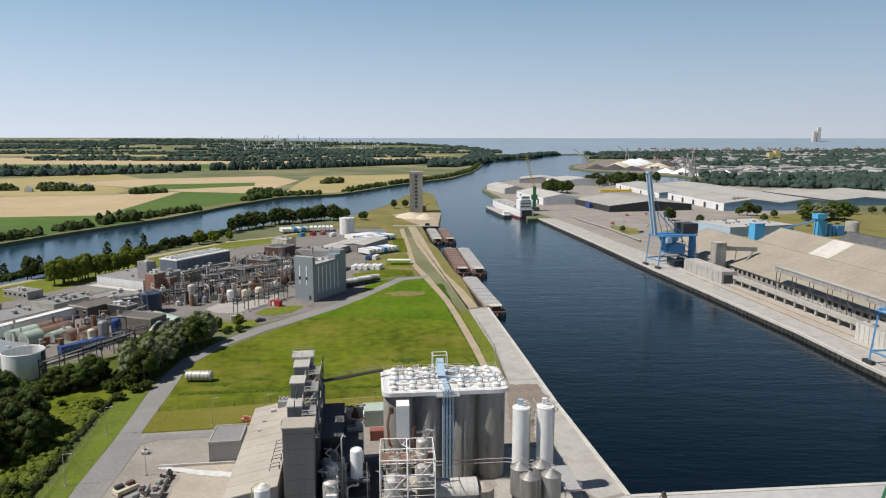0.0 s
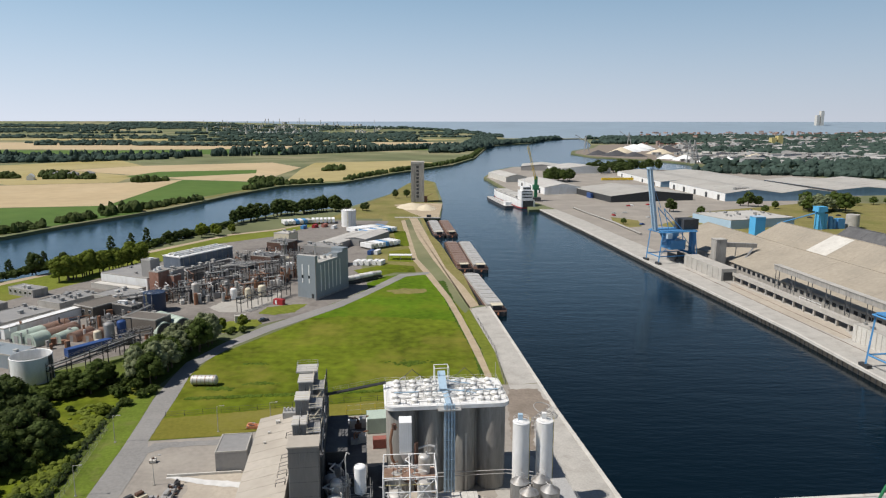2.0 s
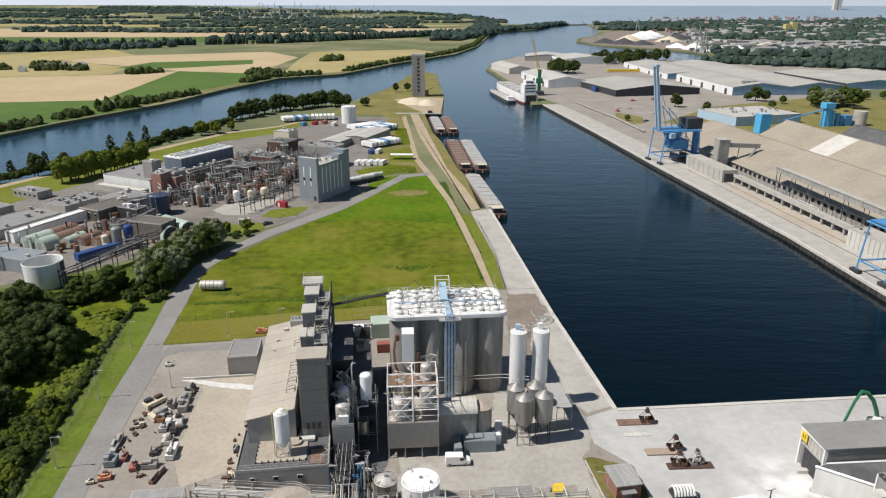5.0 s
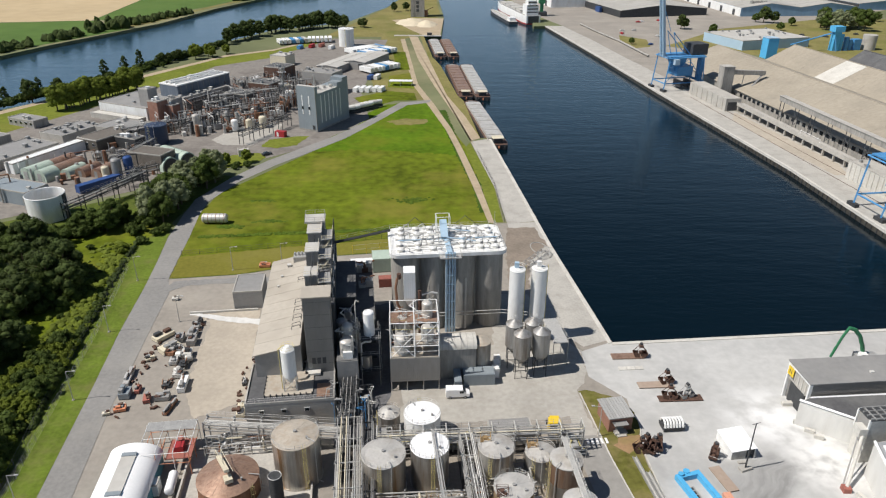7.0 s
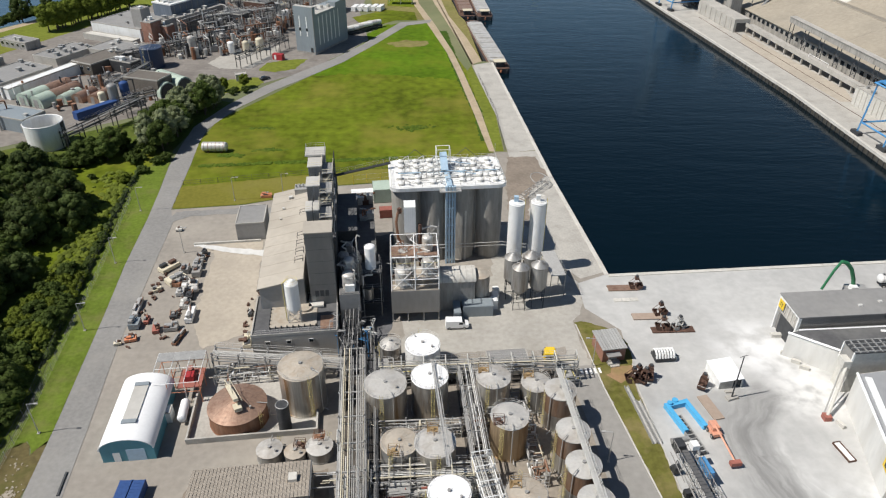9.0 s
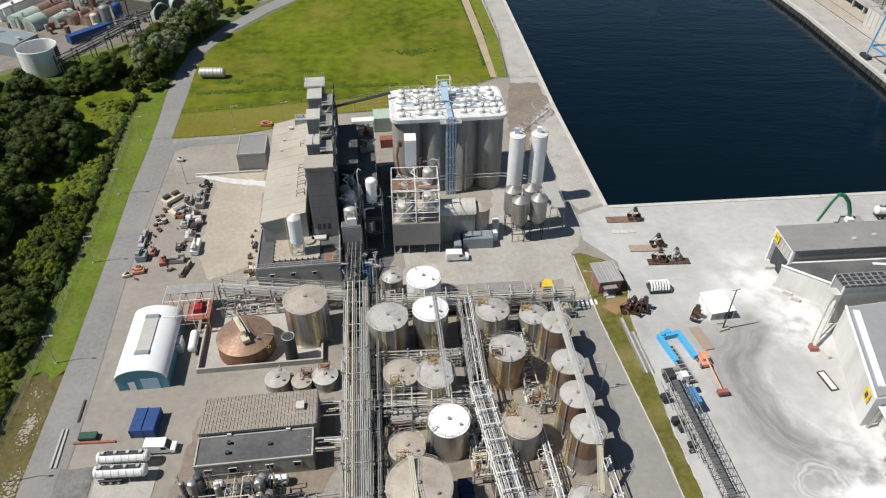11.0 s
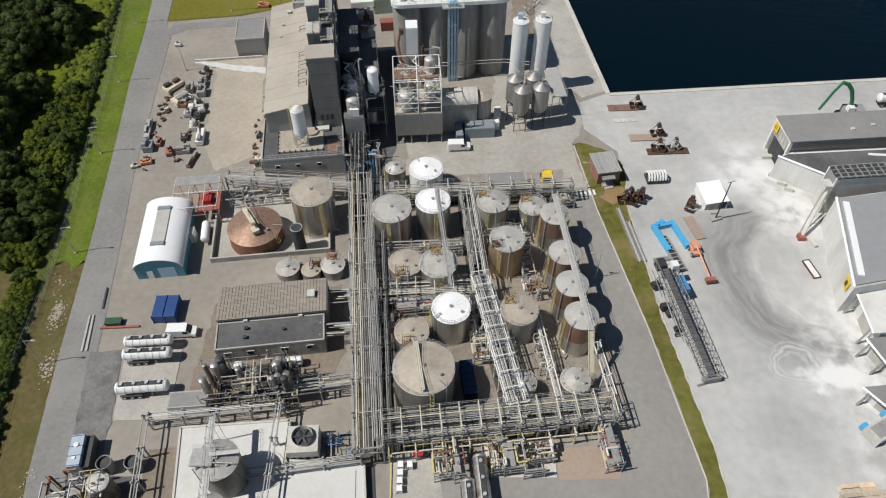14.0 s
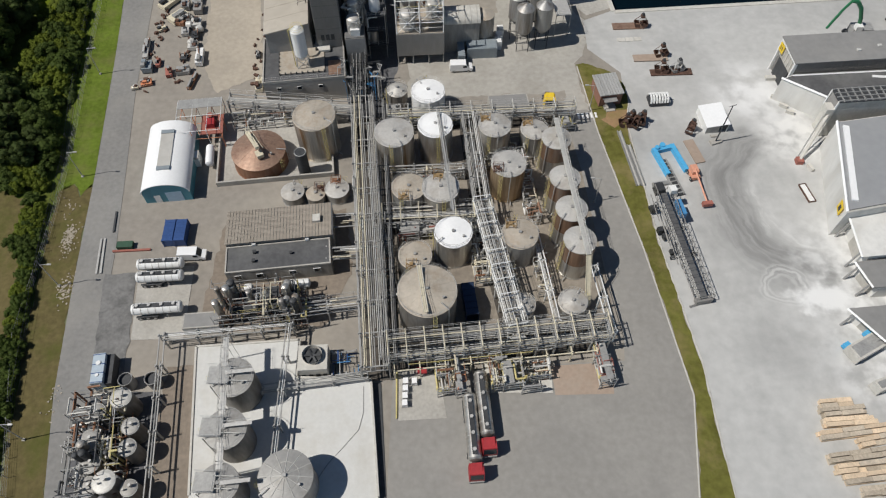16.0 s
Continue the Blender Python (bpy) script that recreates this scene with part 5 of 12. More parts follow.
for y, z, w, dp in ((3.0, 25.6, 2.7, 4.0), (10.5, 27.6, 2.7, 4.4), (19.5, 28.0, 3.0, 5.0)):
    b = part("head_house", Geo().box(1.3, y, z - 5.5, 1.3 + w, y + dp, z).box(1.5, y + 0.2, 13, 1.3 + w - 0.2, y + dp - 0.2, z - 5.5), CLAD_PANEL, core, "grey sheet-clad head house")
    part("head_roof", Geo().box(1.1, y - 0.2, z, 1.5 + w, y + dp + 0.2, z + 0.2), ROOF_PALE, b)
    for q in range(6):
        part("head_rib", Geo().box(1.4 + q * 0.44, y - 0.06, z - 5.5, 1.48 + q * 0.44, y, z), CLAD_GREY, b)
    part("head_rail", Geo().path([(3.9, y - 0.4, z - 4), (6.6, y - 0.4, z - 4), (6.6, y + dp, z - 4)], 0.05, 4).path([(3.9, y - 0.4, z - 3), (6.6, y - 0.4, z - 3), (6.6, y + dp, z - 3)], 0.05, 4), GALV, b)
    for zz in (z - 4.2, z - 1.6):
        part("deck", Geo().box(1.3 + w, y - 0.6, zz, 6.9, y + dp + 0.3, zz + 0.12), FRAME_GREY, b, "grey grating deck")
        g = Geo()
        for up in (0.55, 1.1):
            g.path([(1.5 + w, y - 0.6, zz + up), (6.9, y - 0.6, zz + up), (6.9, y + dp + 0.3, zz + up)], 0.055, 4)
        for xx in (1.5 + w, 5.4, 6.9):
            g.tube((xx, y - 0.6, zz), (xx, y - 0.6, zz + 1.1), 0.055, 4)
        part("deck_rail", g, CREAM, b, "cream guard rail")
    part("deck_stair", Geo().beam((4.6, y - 0.5, z - 4.1), (6.6, y - 0.5, z - 1.5), 0.14).beam((4.6, y + 0.3, z - 4.1), (6.6, y + 0.3, z - 1.5), 0.14), CREAM, b)
    g = Geo()
    for up in (0.5, 1.0):
        g.path([(1.2, y - 0.1, z + 0.2 + up), (1.4 + w, y - 0.1, z + 0.2 + up), (1.4 + w, y + dp + 0.1, z + 0.2 + up)], 0.045, 4)
    part("roof_rail", g, CREAM, b, "cream roof rail")
    part("drive_unit", Geo().box(4.2, y + 0.6, z - 4.6, 5.6, y + 2.4, z - 3.0).cyl(5.8, y + 1.5, z - 4.6, z - 2.4, 0.5, n=10), FRAME_GREY, b)
part("cap_slab", Geo().box(0.4, 24.4, 28.4, 5.2, 29.2, 28.8), ROOF_PALE, core, "top slab of the head house")
part("head_wall", Geo().box(1.2, 24.6, 20, 5.0, 29.0, 28.4), CLAD_PANEL, core)
for k in range(6):
    for x in (2.9, 7.0):
        part("column", Geo().beam((x, 1 + k * 5.6, 18), (x, 1 + k * 5.6, 27.5), 0.14), FRAME_DARK, core)
for k in range(5):
    z0, z1 = 20.2 + (k % 2) * 3.2, 23.4 - (k % 2) * 3.2
    part("stair_flight", Geo().beam((6.3, 1 + k * 5.6, 20.2), (6.3, 6.0 + k * 5.6, 23.4), 0.16).beam((7.0, 1 + k * 5.6, 20.2), (7.0, 6.0 + k * 5.6, 23.4), 0.16), FRAME_GREY, core)
for z in (22.5, 25.0, 27.5):
    part("floor_beam", Geo().beam((2.9, 1, z), (2.9, 29, z), 0.1).beam((7.0, 1, z), (7.0, 29, z), 0.1), FRAME_DARK, core)
rail(core, [(0.5, 24.5, 28.8), (5.1, 24.5, 28.8), (5.1, 29.1, 28.8), (0.5, 29.1, 28.8), (0.5, 24.5, 28.8)], mat_=FRAME_GREY)
part("conveyor_bridge", Geo().beam((6.8, 25.4, 22.6), (20.8, 30.5, 22.9), 0.55), FRAME_DARK, core, "thin dark conveyor gallery to the silos")
rail(core, [(6.8, 25.0, 23.1), (20.8, 30.1, 23.4)], mat_=FRAME_GREY)
part("upper_wall", Geo().box(7.2, 9, 0, 11.6, 27, 16.4), FRAME_DARK, core, "black upper hall")
part("upper_roof", Geo().box(7.1, 8.9, 16.4, 11.8, 27.1, 16.6), ROOF_DARK, core)

silo = thing("grain_silo_block", "weathered grey concrete silo cluster with a white roof deck", "silo", -12.7, 145.6, 0, SITE - 1)
for i in range(4):
    for j in range(3):
        part("silo_cell", Geo().cyl(3.5 + i * 7, 3.3 + j * 4.7, 0, 20.6, 3.28, n=32), CONCRETE_WALL, silo, smooth=True)
for i in range(3):
    part("infill_wall", Geo().box(6.2 + i * 7, 3.0, 0, 7.8 + i * 7, 3.6, 20.6), CONCRETE_WALL, silo)
dk = []
for cx, cy, a0 in ((26.2, 1.8, -90), (26.2, 13.7, 0), (1.8, 13.7, 90), (1.8, 1.8, 180)):
    dk += [(cx + 2.1 * math.cos(radians(a0 + k * 18)), cy + 2.1 * math.sin(radians(a0 + k * 18))) for k in range(6)]
part("roof_deck", Geo().prism(dk, 20.6, 21.5), WHITE, silo, "white rounded roof deck")
rs = random.Random(4)
for i in range(7):
    for j in range(5):
        x, y = 2.6 + i * 3.8 + rs.uniform(-0.4, 0.4), 2.0 + j * 2.9 + rs.uniform(-0.3, 0.3)
        if abs(x - 14) < 1.5:
            continue
        h = part("filling_hatch", Geo().cyl(x, y, 21.5, 22.2, 0.72, n=12), GALV_PALE, silo, smooth=True)
        part("hatch_lid", Geo().cyl(x, y, 22.2, 22.55, 0.78, 0.25, n=12), WHITE, h)
        if rs.random() < 0.7:
            part("dust_pipe", Geo().path([(x + 0.9, y, 21.5), (x + 0.9, y, 22.8), (x + 2.2, y + rs.choice((-1, 1)) * 1.3, 22.8), (x + 2.2, y, 21.5)], 0.13, 6), rs.choice((GALV, GALV_PALE, FRAME_GREY)), silo)
for j in range(5):
    part("chute", Geo().beam((14, 2.6 + j * 2.7, 23.2), (rs.choice((5, 22)), 2 + j * 2.8, 22.0), 0.2), BLUE_PALE if j in (1, 3) else GALV_PALE, silo)
part("gallery", Geo().box(13.5, -1.0, 21.5, 14.7, 14.8, 22.2), BLUE_PALE, silo, "pale blue conveyor gallery")
for k in range(4):
    part("blue_walk", Geo().box(2.0 + k * 6.4, 6.6, 22.0, 7.8 + k * 6.4, 6.9, 22.2), BLUE_PALE, silo)
el = part("bucket_elevator", Geo().box(13.0, -1.5, 0, 13.5, -0.6, 22.0).box(13.75, -1.5, 0, 14.2, -0.6, 22.0).box(14.45, -1.5, 0, 14.9, -0.6, 22.0).box(15.1, -1.45, 0, 15.5, -0.7, 22.0), BLUE_PALE, silo, "pale blue bucket elevator legs")
for k in range(9):
    part("elevator_tie", Geo().box(13.28, -1.52, 1.5 + k * 2.4, 15.32, -0.58, 1.6 + k * 2.4), BLUE_PALE, el)

for k in range(16):
    x, y = rs.uniform(2, 26), rs.uniform(1.5, 14)
    part("spout_pipe", Geo().path([(14, y, 22.6), (x, y + rs.uniform(-1, 1), 22.0), (x, y, 21.5)], 0.07, 5), rs.choice((GALV, FRAME_GREY, WHITE)), silo)
for y in (4.2, 8.0, 11.6):
    part("roof_walk", Geo().box(1.4, y, 21.62, 26.6, y + 0.5, 21.7), GALV, silo, "grey grating walkway")
g = Geo()
for x in (11.9, 15.3):
    for y in (9.8, 12.4):
        g.beam((x, y, 21.5), (x, y, 26.6), 0.12)
for z in (23.6, 26.6):
    g.path([(11.9, 9.8, z), (15.3, 9.8, z), (15.3, 12.4, z), (11.9, 12.4, z), (11.9, 9.8, z)], 0.08, 4)
part("head_frame", g, WHITE, silo, "white elevator head frame")
part("head_drive", Geo().obox((13.6, 9.0, 23.8), (1.8, 5.6, 0.7), rx=28), BLUE_PALE, silo, "pale blue sloping head chute")
for x in (6.8, 19.8):
    part("a_frame", Geo().beam((x - 3.6, 15.0, 21.5), (x, 15.0, 24.6), 0.1).beam((x + 3.6, 15.0, 21.5), (x, 15.0, 24.6), 0.1), FRAME_DARK, silo, "dark A-frame stay")
rail(silo, [(0.2, 0.2, 21.5), (27.8, 0.2, 21.5), (27.8, 15.4, 21.5), (0.2, 15.4, 21.5), (0.2, 0.2, 21.5)])
part("front_platform", Geo().box(11.6, -1.9, 20.7, 16.8, 0.4, 20.95), GALV, silo)
rail(silo, [(11.6, 0.2, 20.95), (11.6, -1.9, 20.95), (16.8, -1.9, 20.95), (16.8, 0.2, 20.95)])
part("aerial", Geo().tube((27.4, 14, 21.5), (27.4, 14, 26), 0.05, 5), GALV, silo)
part("stained_strip", Geo().box(17.9, -0.22, 0, 18.4, -0.1, 14.5), CONCRETE_LIGHT, silo)
for z in (4.4, 5.3):
    part("wall_pipe", Geo().path([(11.5, -0.7, z), (27.5, -0.7, z), (33.5, -2.5, z)], 0.09), GALV, silo)

for cx, cy in ((17.3, 142.2), (22.6, 142.8)):
    t = thing("white_silo", "tall white painted steel silo on a braced stand", "silo", cx, cy, 0, group="white silos")
    part("shell", Geo().cyl(0, 0, 4.4, 19.6, 1.85, n=28), WHITE, t, smooth=True)
    part("cone", Geo().cyl(0, 0, 2.0, 4.4, 0.4, 1.85, n=28), WHITE, t, smooth=True)
    part("roof", Geo().cone_roof(0, 0, 19.6, 1.85, 0.5), WHITE, t, smooth=True)
    for k in range(4):
        a = math.pi / 4 + k * math.pi / 2
        part("leg", Geo().beam((1.85 * math.cos(a), 1.85 * math.sin(a), 0), (1.75 * math.cos(a), 1.75 * math.sin(a), 5.0), 0.14), WHITE, t)
    part("top_rail", Geo().ring(0, 0, 20.7, 1.7, 0.035, 18).ring(0, 0, 20.3, 1.7, 0.035, 18), GALV, t)
    part("filter_box", Geo().box(-0.7, -0.3, 20.0, 0.3, 0.6, 21.4), BLUE_PALE if cx < 20 else WHITE, t, "small filter box on the silo roof")
    part("ladder", Geo().tube((1.95, 0.2, 1), (1.95, 0.2, 20.6), 0.04, 4).tube((1.95, -0.3, 1), (1.95, -0.3, 20.6), 0.04, 4), YELLOW_RAIL, t)
for cx, cy in ((17.4, 127.4), (21.8, 128.4), (16.0, 131.6), (20.4, 132.4)):
    t = thing("hopper_silo", "dull grey steel hopper silo on legs", "silo", cx, cy, 0, group="grey hopper silos")
    part("shell", Geo().cyl(0, 0, 5.6, 11.2, 1.95, n=26), STEEL_DULL, t, smooth=True)
    part("roof", Geo().cone_roof(0, 0, 11.2, 1.95, 1.3), STEEL_DULL, t, smooth=True)
    part("hopper", Geo().cyl(0, 0, 3.4, 5.6, 0.3, 1.95, n=26), STEEL_DULL, t, smooth=True)
    for k in range(4):
        a = math.pi / 4 + k * math.pi / 2
        part("leg", Geo().beam((1.9 * math.cos(a), 1.9 * math.sin(a), 0), (1.9 * math.cos(a), 1.9 * math.sin(a), 6.0), 0.13), FRAME_DARK, t)
    for z in (2.4, 4.6):
        part("leg_tie", Geo().path([(1.9 * math.cos(math.pi / 4 + k * math.pi / 2), 1.9 * math.sin(math.pi / 4 + k * math.pi / 2), z) for k in range(5)], 0.06, 4), FRAME_DARK, t)
    part("top_rail", Geo().path([(0.9 * math.cos(q), 0.9 * math.sin(q), 12.9) for q in np.linspace(0, 2 * math.pi, 13)], 0.03, 4), GALV, t)
    for sx in (-0.9, 0.9):
        part("rail_post", Geo().tube((sx, 0, 11.8), (sx, 0, 12.9), 0.03, 4), GALV, t)
st = thing("silo_gantry", "galvanised walkway gantry beside the silos", "gantry", 25.2, 131, 0, SITE)
for x in (0, 3.4):
    for y in (0, 5, 10):
        part("post", Geo().beam((x, y, 0), (x, y, 6.5), 0.12), FRAME_GREY, st)
for x in (0, 3.4):
    part("walk_beam", Geo().beam((x, -0.3, 6.5), (x, 10.3, 6.5), 0.12), FRAME_GREY, st)
part("walk_deck", Geo().box(0, -0.3, 6.5, 3.4, 10.3, 6.62), GALV, st)
rail(st, [(0, -0.3, 6.62), (3.4, -0.3, 6.62), (3.4, 10.3, 6.62)])
shed = thing("conveyor_boom", "grey truss loading conveyor lying on the quay", "conveyor", 22.0, 176.5, 0, -36)
for k in range(7):
    part("truss_bay", Geo().path([(-0.7, k * 2.4, 1.2), (0.7, k * 2.4, 1.2), (0.7, k * 2.4, 2.6), (-0.7, k * 2.4, 2.6), (-0.7, k * 2.4, 1.2), (-0.7, k * 2.4 + 2.4, 2.6)], 0.07, 4), FRAME_GREY, shed)
for x in (-0.7, 0.7):
    for z in (1.2, 2.6):
        part("chord", Geo().beam((x, 0, z), (x, 16.8, z), 0.09), FRAME_GREY, shed)
for y in (1, 8, 16):
    part("trestle", Geo().beam((-1.2, y, 0), (0, y, 1.3), 0.1).beam((1.2, y, 0), (0, y, 1.3), 0.1), FRAME_DARK, shed)
part("curved_pipe", Geo().path([(-1 + 3.0 * math.cos(a), 14 + 3.0 * math.sin(a), 0.5 + 3.0 * math.sin(a * 0.5)) for a in np.linspace(0, 5, 14)], 0.12), GALV, shed)

flat_block("grey_annex", -55.4, 156, 7.5, 10, 5.2, CLAD_PANEL, ROOF_GREY, "small grey annex with a flat roof", parapet=0.2)

# ---- process tower and hoppers in front of the silos ----
pf = thing("process_tower_rig", "white-painted steel process rig over a grey clad bunker", "process rig", -11.6, 121.4, 0, SITE - 3)
part("bunker", Geo().box(0, 0, 2.6, 10.8, 5.2, 8.6), CLAD_GREY, pf, "grey sheet-clad bunker")
part("bunker_roof", Geo().box(0.1, 0.1, 8.6, 10.7, 5.1, 8.8), ROOF_TAN, pf)
for x in (0.2, 3.6, 7.2, 10.6):
    for y in (0.2, 5.0):
        part("leg", Geo().beam((x, y, 0), (x, y, 2.7), 0.16), FRAME_GREY, pf)
for x in (0.2, 5.4, 10.6):
    for y in (0.2, 5.0, 9.8):
        part("column", Geo().beam((x, y, 8.6 if y < 6 else 0), (x, y, 17.4), 0.17), WHITE, pf)
for z in (11.6, 14.4, 17.4):
    for y in (0.2, 5.0, 9.8):
        part("beam", Geo().beam((0.2, y, z), (10.6, y, z), 0.15), WHITE, pf)
    for x in (0.2, 5.4, 10.6):
        part("beam", Geo().beam((x, 0.2, z), (x, 9.8, z), 0.15), WHITE, pf)
for x0, x1, z0, z1 in ((0.2, 5.4, 8.8, 14.4), (5.4, 0.2, 8.8, 14.4)):
    part("diagonal", Geo().beam((x0, 0.2, z0), (x1, 0.2, z1), 0.11), WHITE, pf)
part("deck", Geo().box(0, 5.2, 14.3, 10.8, 10, 14.45), RUST_ROOF, pf, "rusty grating deck")
part("deck", Geo().box(5.6, 0.3, 11.5, 10.5, 5.0, 11.62), ROOF_TAN, pf, "dusty grating deck")
rail(pf, [(0.1, 10, 14.5), (0.1, 5.2, 14.5), (3.6, 5.2, 14.5)], mat_=YELLOW_RAIL)
rail(pf, [(5.6, 0.2, 11.6), (10.6, 0.2, 11.6), (10.6, 5, 11.6)])
for cx, cy, z0, z1, r in ((2.7, 2.6, 8.8, 12.6, 1.8), (8.2, 2.8, 11.6, 14.6, 1.4), (2.9, 7.6, 10, 14, 1.7), (8.4, 7.6, 14.4, 17.8, 1.2)):
    v = part("vessel", Geo().cyl(cx, cy, z0, z1, r, n=22), STEEL_ROOF, pf, "dusty round process vessel", smooth=True)
    part("vessel_head", Geo().dome(cx, cy, z1, r, 0.6, 22, 4), STEEL_ROOF, v, smooth=True)
    part("nozzle", Geo().cyl(cx + r * 0.4, cy, z1 + 0.3, z1 + 1.1, 0.2, n=8), GALV, v)
for z in (10.2, 13.0, 15.9):
    part("mid_rail", Geo().beam((0.2, 0.2, z), (10.6, 0.2, z), 0.07), YELLOW_RAIL if z > 15 else WHITE, pf)
for x0, x1, z0, z1 in ((5.4, 10.6, 11.6, 17.4), (10.6, 5.4, 11.6, 17.4)):
    part("diagonal", Geo().beam((x0, 0.2, z0), (x1, 0.2, z1), 0.09), WHITE, pf)
rp_ = random.Random(71)
for k in range(26):
    x, y, z = rp_.uniform(0.5, 10.4), rp_.uniform(0.6, 12), rp_.uniform(9, 16)
    part("pipe", Geo().path([(x, y, z), (x, y, z + rp_.uniform(1, 3)), (x + rp_.uniform(-3, 3), y, z + 1.5), (x + rp_.uniform(-1, 1), y + rp_.uniform(-3, 3), z + 1.5)], rp_.choice((0.06, 0.09, 0.15)), 6), rp_.choice((GALV, RUST, GALV_PALE, WHITE, FRAME_GREY)), pf)
hp = part("filter_hopper", Geo().box(3.4, 10.4, 17.4, 6.0, 13.6, 24.0), WHITE_CLEAN, pf, "white ribbed bag-filter hopper")
for k in range(6):
    part("hopper_rib", Geo().box(3.45 + k * 0.46, 10.28, 17.4, 3.53 + k * 0.46, 10.4, 24.0), WHITE, hp)
part("hopper_cone", Geo().add([(3.4, 10.4, 17.4), (6, 10.4, 17.4), (6, 13.6, 17.4), (3.4, 13.6, 17.4), (4.5, 11.8, 14.4), (4.9, 11.8, 14.4), (4.9, 12.2, 14.4), (4.5, 12.2, 14.4)], [(4, 5, 1, 0), (5, 6, 2, 1), (6, 7, 3, 2), (7, 4, 0, 3), (7, 6, 5, 4)]), WHITE, hp)
part("stack", Geo().cyl(6.9, 10.6, 8, 19.5, 0.42, n=14), RUST_DARK, pf, "dark rusty stack", smooth=True)
part("bent_duct", Geo().path([(7.4, 11, 18.0), (9.6, 11, 18.6), (10.8, 11, 18.3), (11.2, 11, 16.2)], 0.22, 8), GALV, pf)
part("cyclone_pipe", Geo().path([(2.9, 10.8, 23.0), (2.0, 10.8, 22.4), (1.6, 10.8, 20), (1.9, 10.8, 16), (2.6, 10.8, 14.5)], 0.3, 8), RUST, pf, "brown cyclone duct")
part("cyclone_fan", Geo().cyl(2.4, 10.8, 22.4, 23.6, 0.5, n=12), RUST_DARK, pf)
for x, y in ((9.2, 10.4), (11.2, 10.4), (9.2, 12.6), (11.2, 12.6)):
    part("lattice_post", Geo().beam((x, y, 6), (x, y, 19.5), 0.09), FRAME_GREY, pf)
for k in range(7):
    part("lattice_brace", Geo().beam((9.2, 10.4, 6.5 + k * 1.8), (11.2, 10.4, 8.3 + k * 1.8), 0.06), FRAME_GREY, pf)
# shaded equipment between tower and frame
sv = thing("shaded_process_group", "cluster of dusty vessels and pipes in the shaded alley", "process unit", -22.6, 118.6, 0, SITE)
part("front_wall", Geo().box(0, 0, 0, 4.4, 7, 9.8), CLAD_PANEL, sv, "plain grey bunker wall")
part("front_roof", Geo().box(0.1, 0.1, 9.8, 4.3, 6.9, 10.0), ROOF_DARK, sv)
for cx, cy, z0, z1, r, m_ in ((2.2, 2.6, 9.8, 13.2, 1.5, STEEL_ROOF), (2.4, 5.6, 9.8, 15.0, 1.2, STEEL_ROOF), (1.2, 8.4, 8, 14.5, 1.3, STEEL_DULL), (3.6, 9.4, 6, 13.2, 1.4, STEEL_DULL)):
    v = part("vessel", Geo().cyl(cx, cy, z0, z1, r, n=20), m_, sv, "dusty upright vessel", smooth=True)
    part("vessel_head", Geo().dome(cx, cy, z1, r, 0.7, 20, 4), m_, v, smooth=True)
part("control_box", Geo().box(1.4, 0.6, 10, 3.4, 1.6, 11.6), WHITE, sv)
rq = random.Random(8)
for k in range(26):
    x, y, z = rq.uniform(0, 5), rq.uniform(1, 11), rq.uniform(9.8, 14)
    part("pipe", Geo().path([(x, y, z), (x, y, z + rq.uniform(0.5, 3)), (x + rq.uniform(-2, 2), y, z + 2), (x + rq.uniform(-1, 1), y + rq.uniform(-3, 3), z + 2)], rq.choice((0.07, 0.1, 0.16)), 6), rq.choice((GALV, FRAME_GREY, GALV_PALE)), sv)
for k in range(30):
    x, y, z = rq.uniform(-1.5, 7), rq.uniform(-10, 0), rq.uniform(2, 8)
    part("alley_pipe", Geo().path([(x, y, 0.2), (x, y, z), (x + rq.uniform(-2, 2), y, z), (x + rq.uniform(-1, 1), y + rq.uniform(-3, 3), z)], rq.choice((0.07, 0.1, 0.18)), 6), rq.choice((GALV, FRAME_GREY, FRAME_DARK, GALV_PALE, BLUE)), sv)
for k in range(9):
    x, y = rq.uniform(0.4, 8.0), rq.uniform(13, 38)
    part("roof_machine", Geo().box(x - 0.8, y - 1, 12.25, x + 0.8, y + 1, 12.25 + rq.uniform(0.6, 2.4)), rq.choice((FRAME_DARK, FRAME_GREY, RUST_DARK, GALV)), sv)
    part("roof_duct", Geo().path([(x, y, 12.3), (x, y, 14.4), (x + rq.uniform(-3, 3), y + 1, 14.4)], 0.2, 6), rq.choice((FRAME_GREY, RUST, GALV)), sv)
part("dark_hall", Geo().box(0.3, 12, 0, 8.6, 40, 12), FRAME_DARK, sv, "black rear hall wall")
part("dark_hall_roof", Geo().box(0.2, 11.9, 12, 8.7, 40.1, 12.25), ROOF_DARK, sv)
rail(sv, [(0.3, 12, 12.2), (8.6, 12, 12.2), (8.6, 40, 12.2)], mat_=FRAME_GREY)
wt = thing("white_receiver_tank", "white upright receiver tank on a steel platform", "tank", -16.3, 125.8, 0, SITE)
part("shell", Geo().cyl(0, 0, 12.2, 17.6, 1.2, n=24), WHITE_CLEAN, wt, smooth=True)
part("head", Geo().dome(0, 0, 17.6, 1.2, 0.5, 24, 4), WHITE_CLEAN, wt, smooth=True)
for sx in (-2, 2):
    for sy in (-2.2, 2.2):
        part("column", Geo().beam((sx, sy, 0), (sx, sy, 14), 0.14), FRAME_GREY, wt)
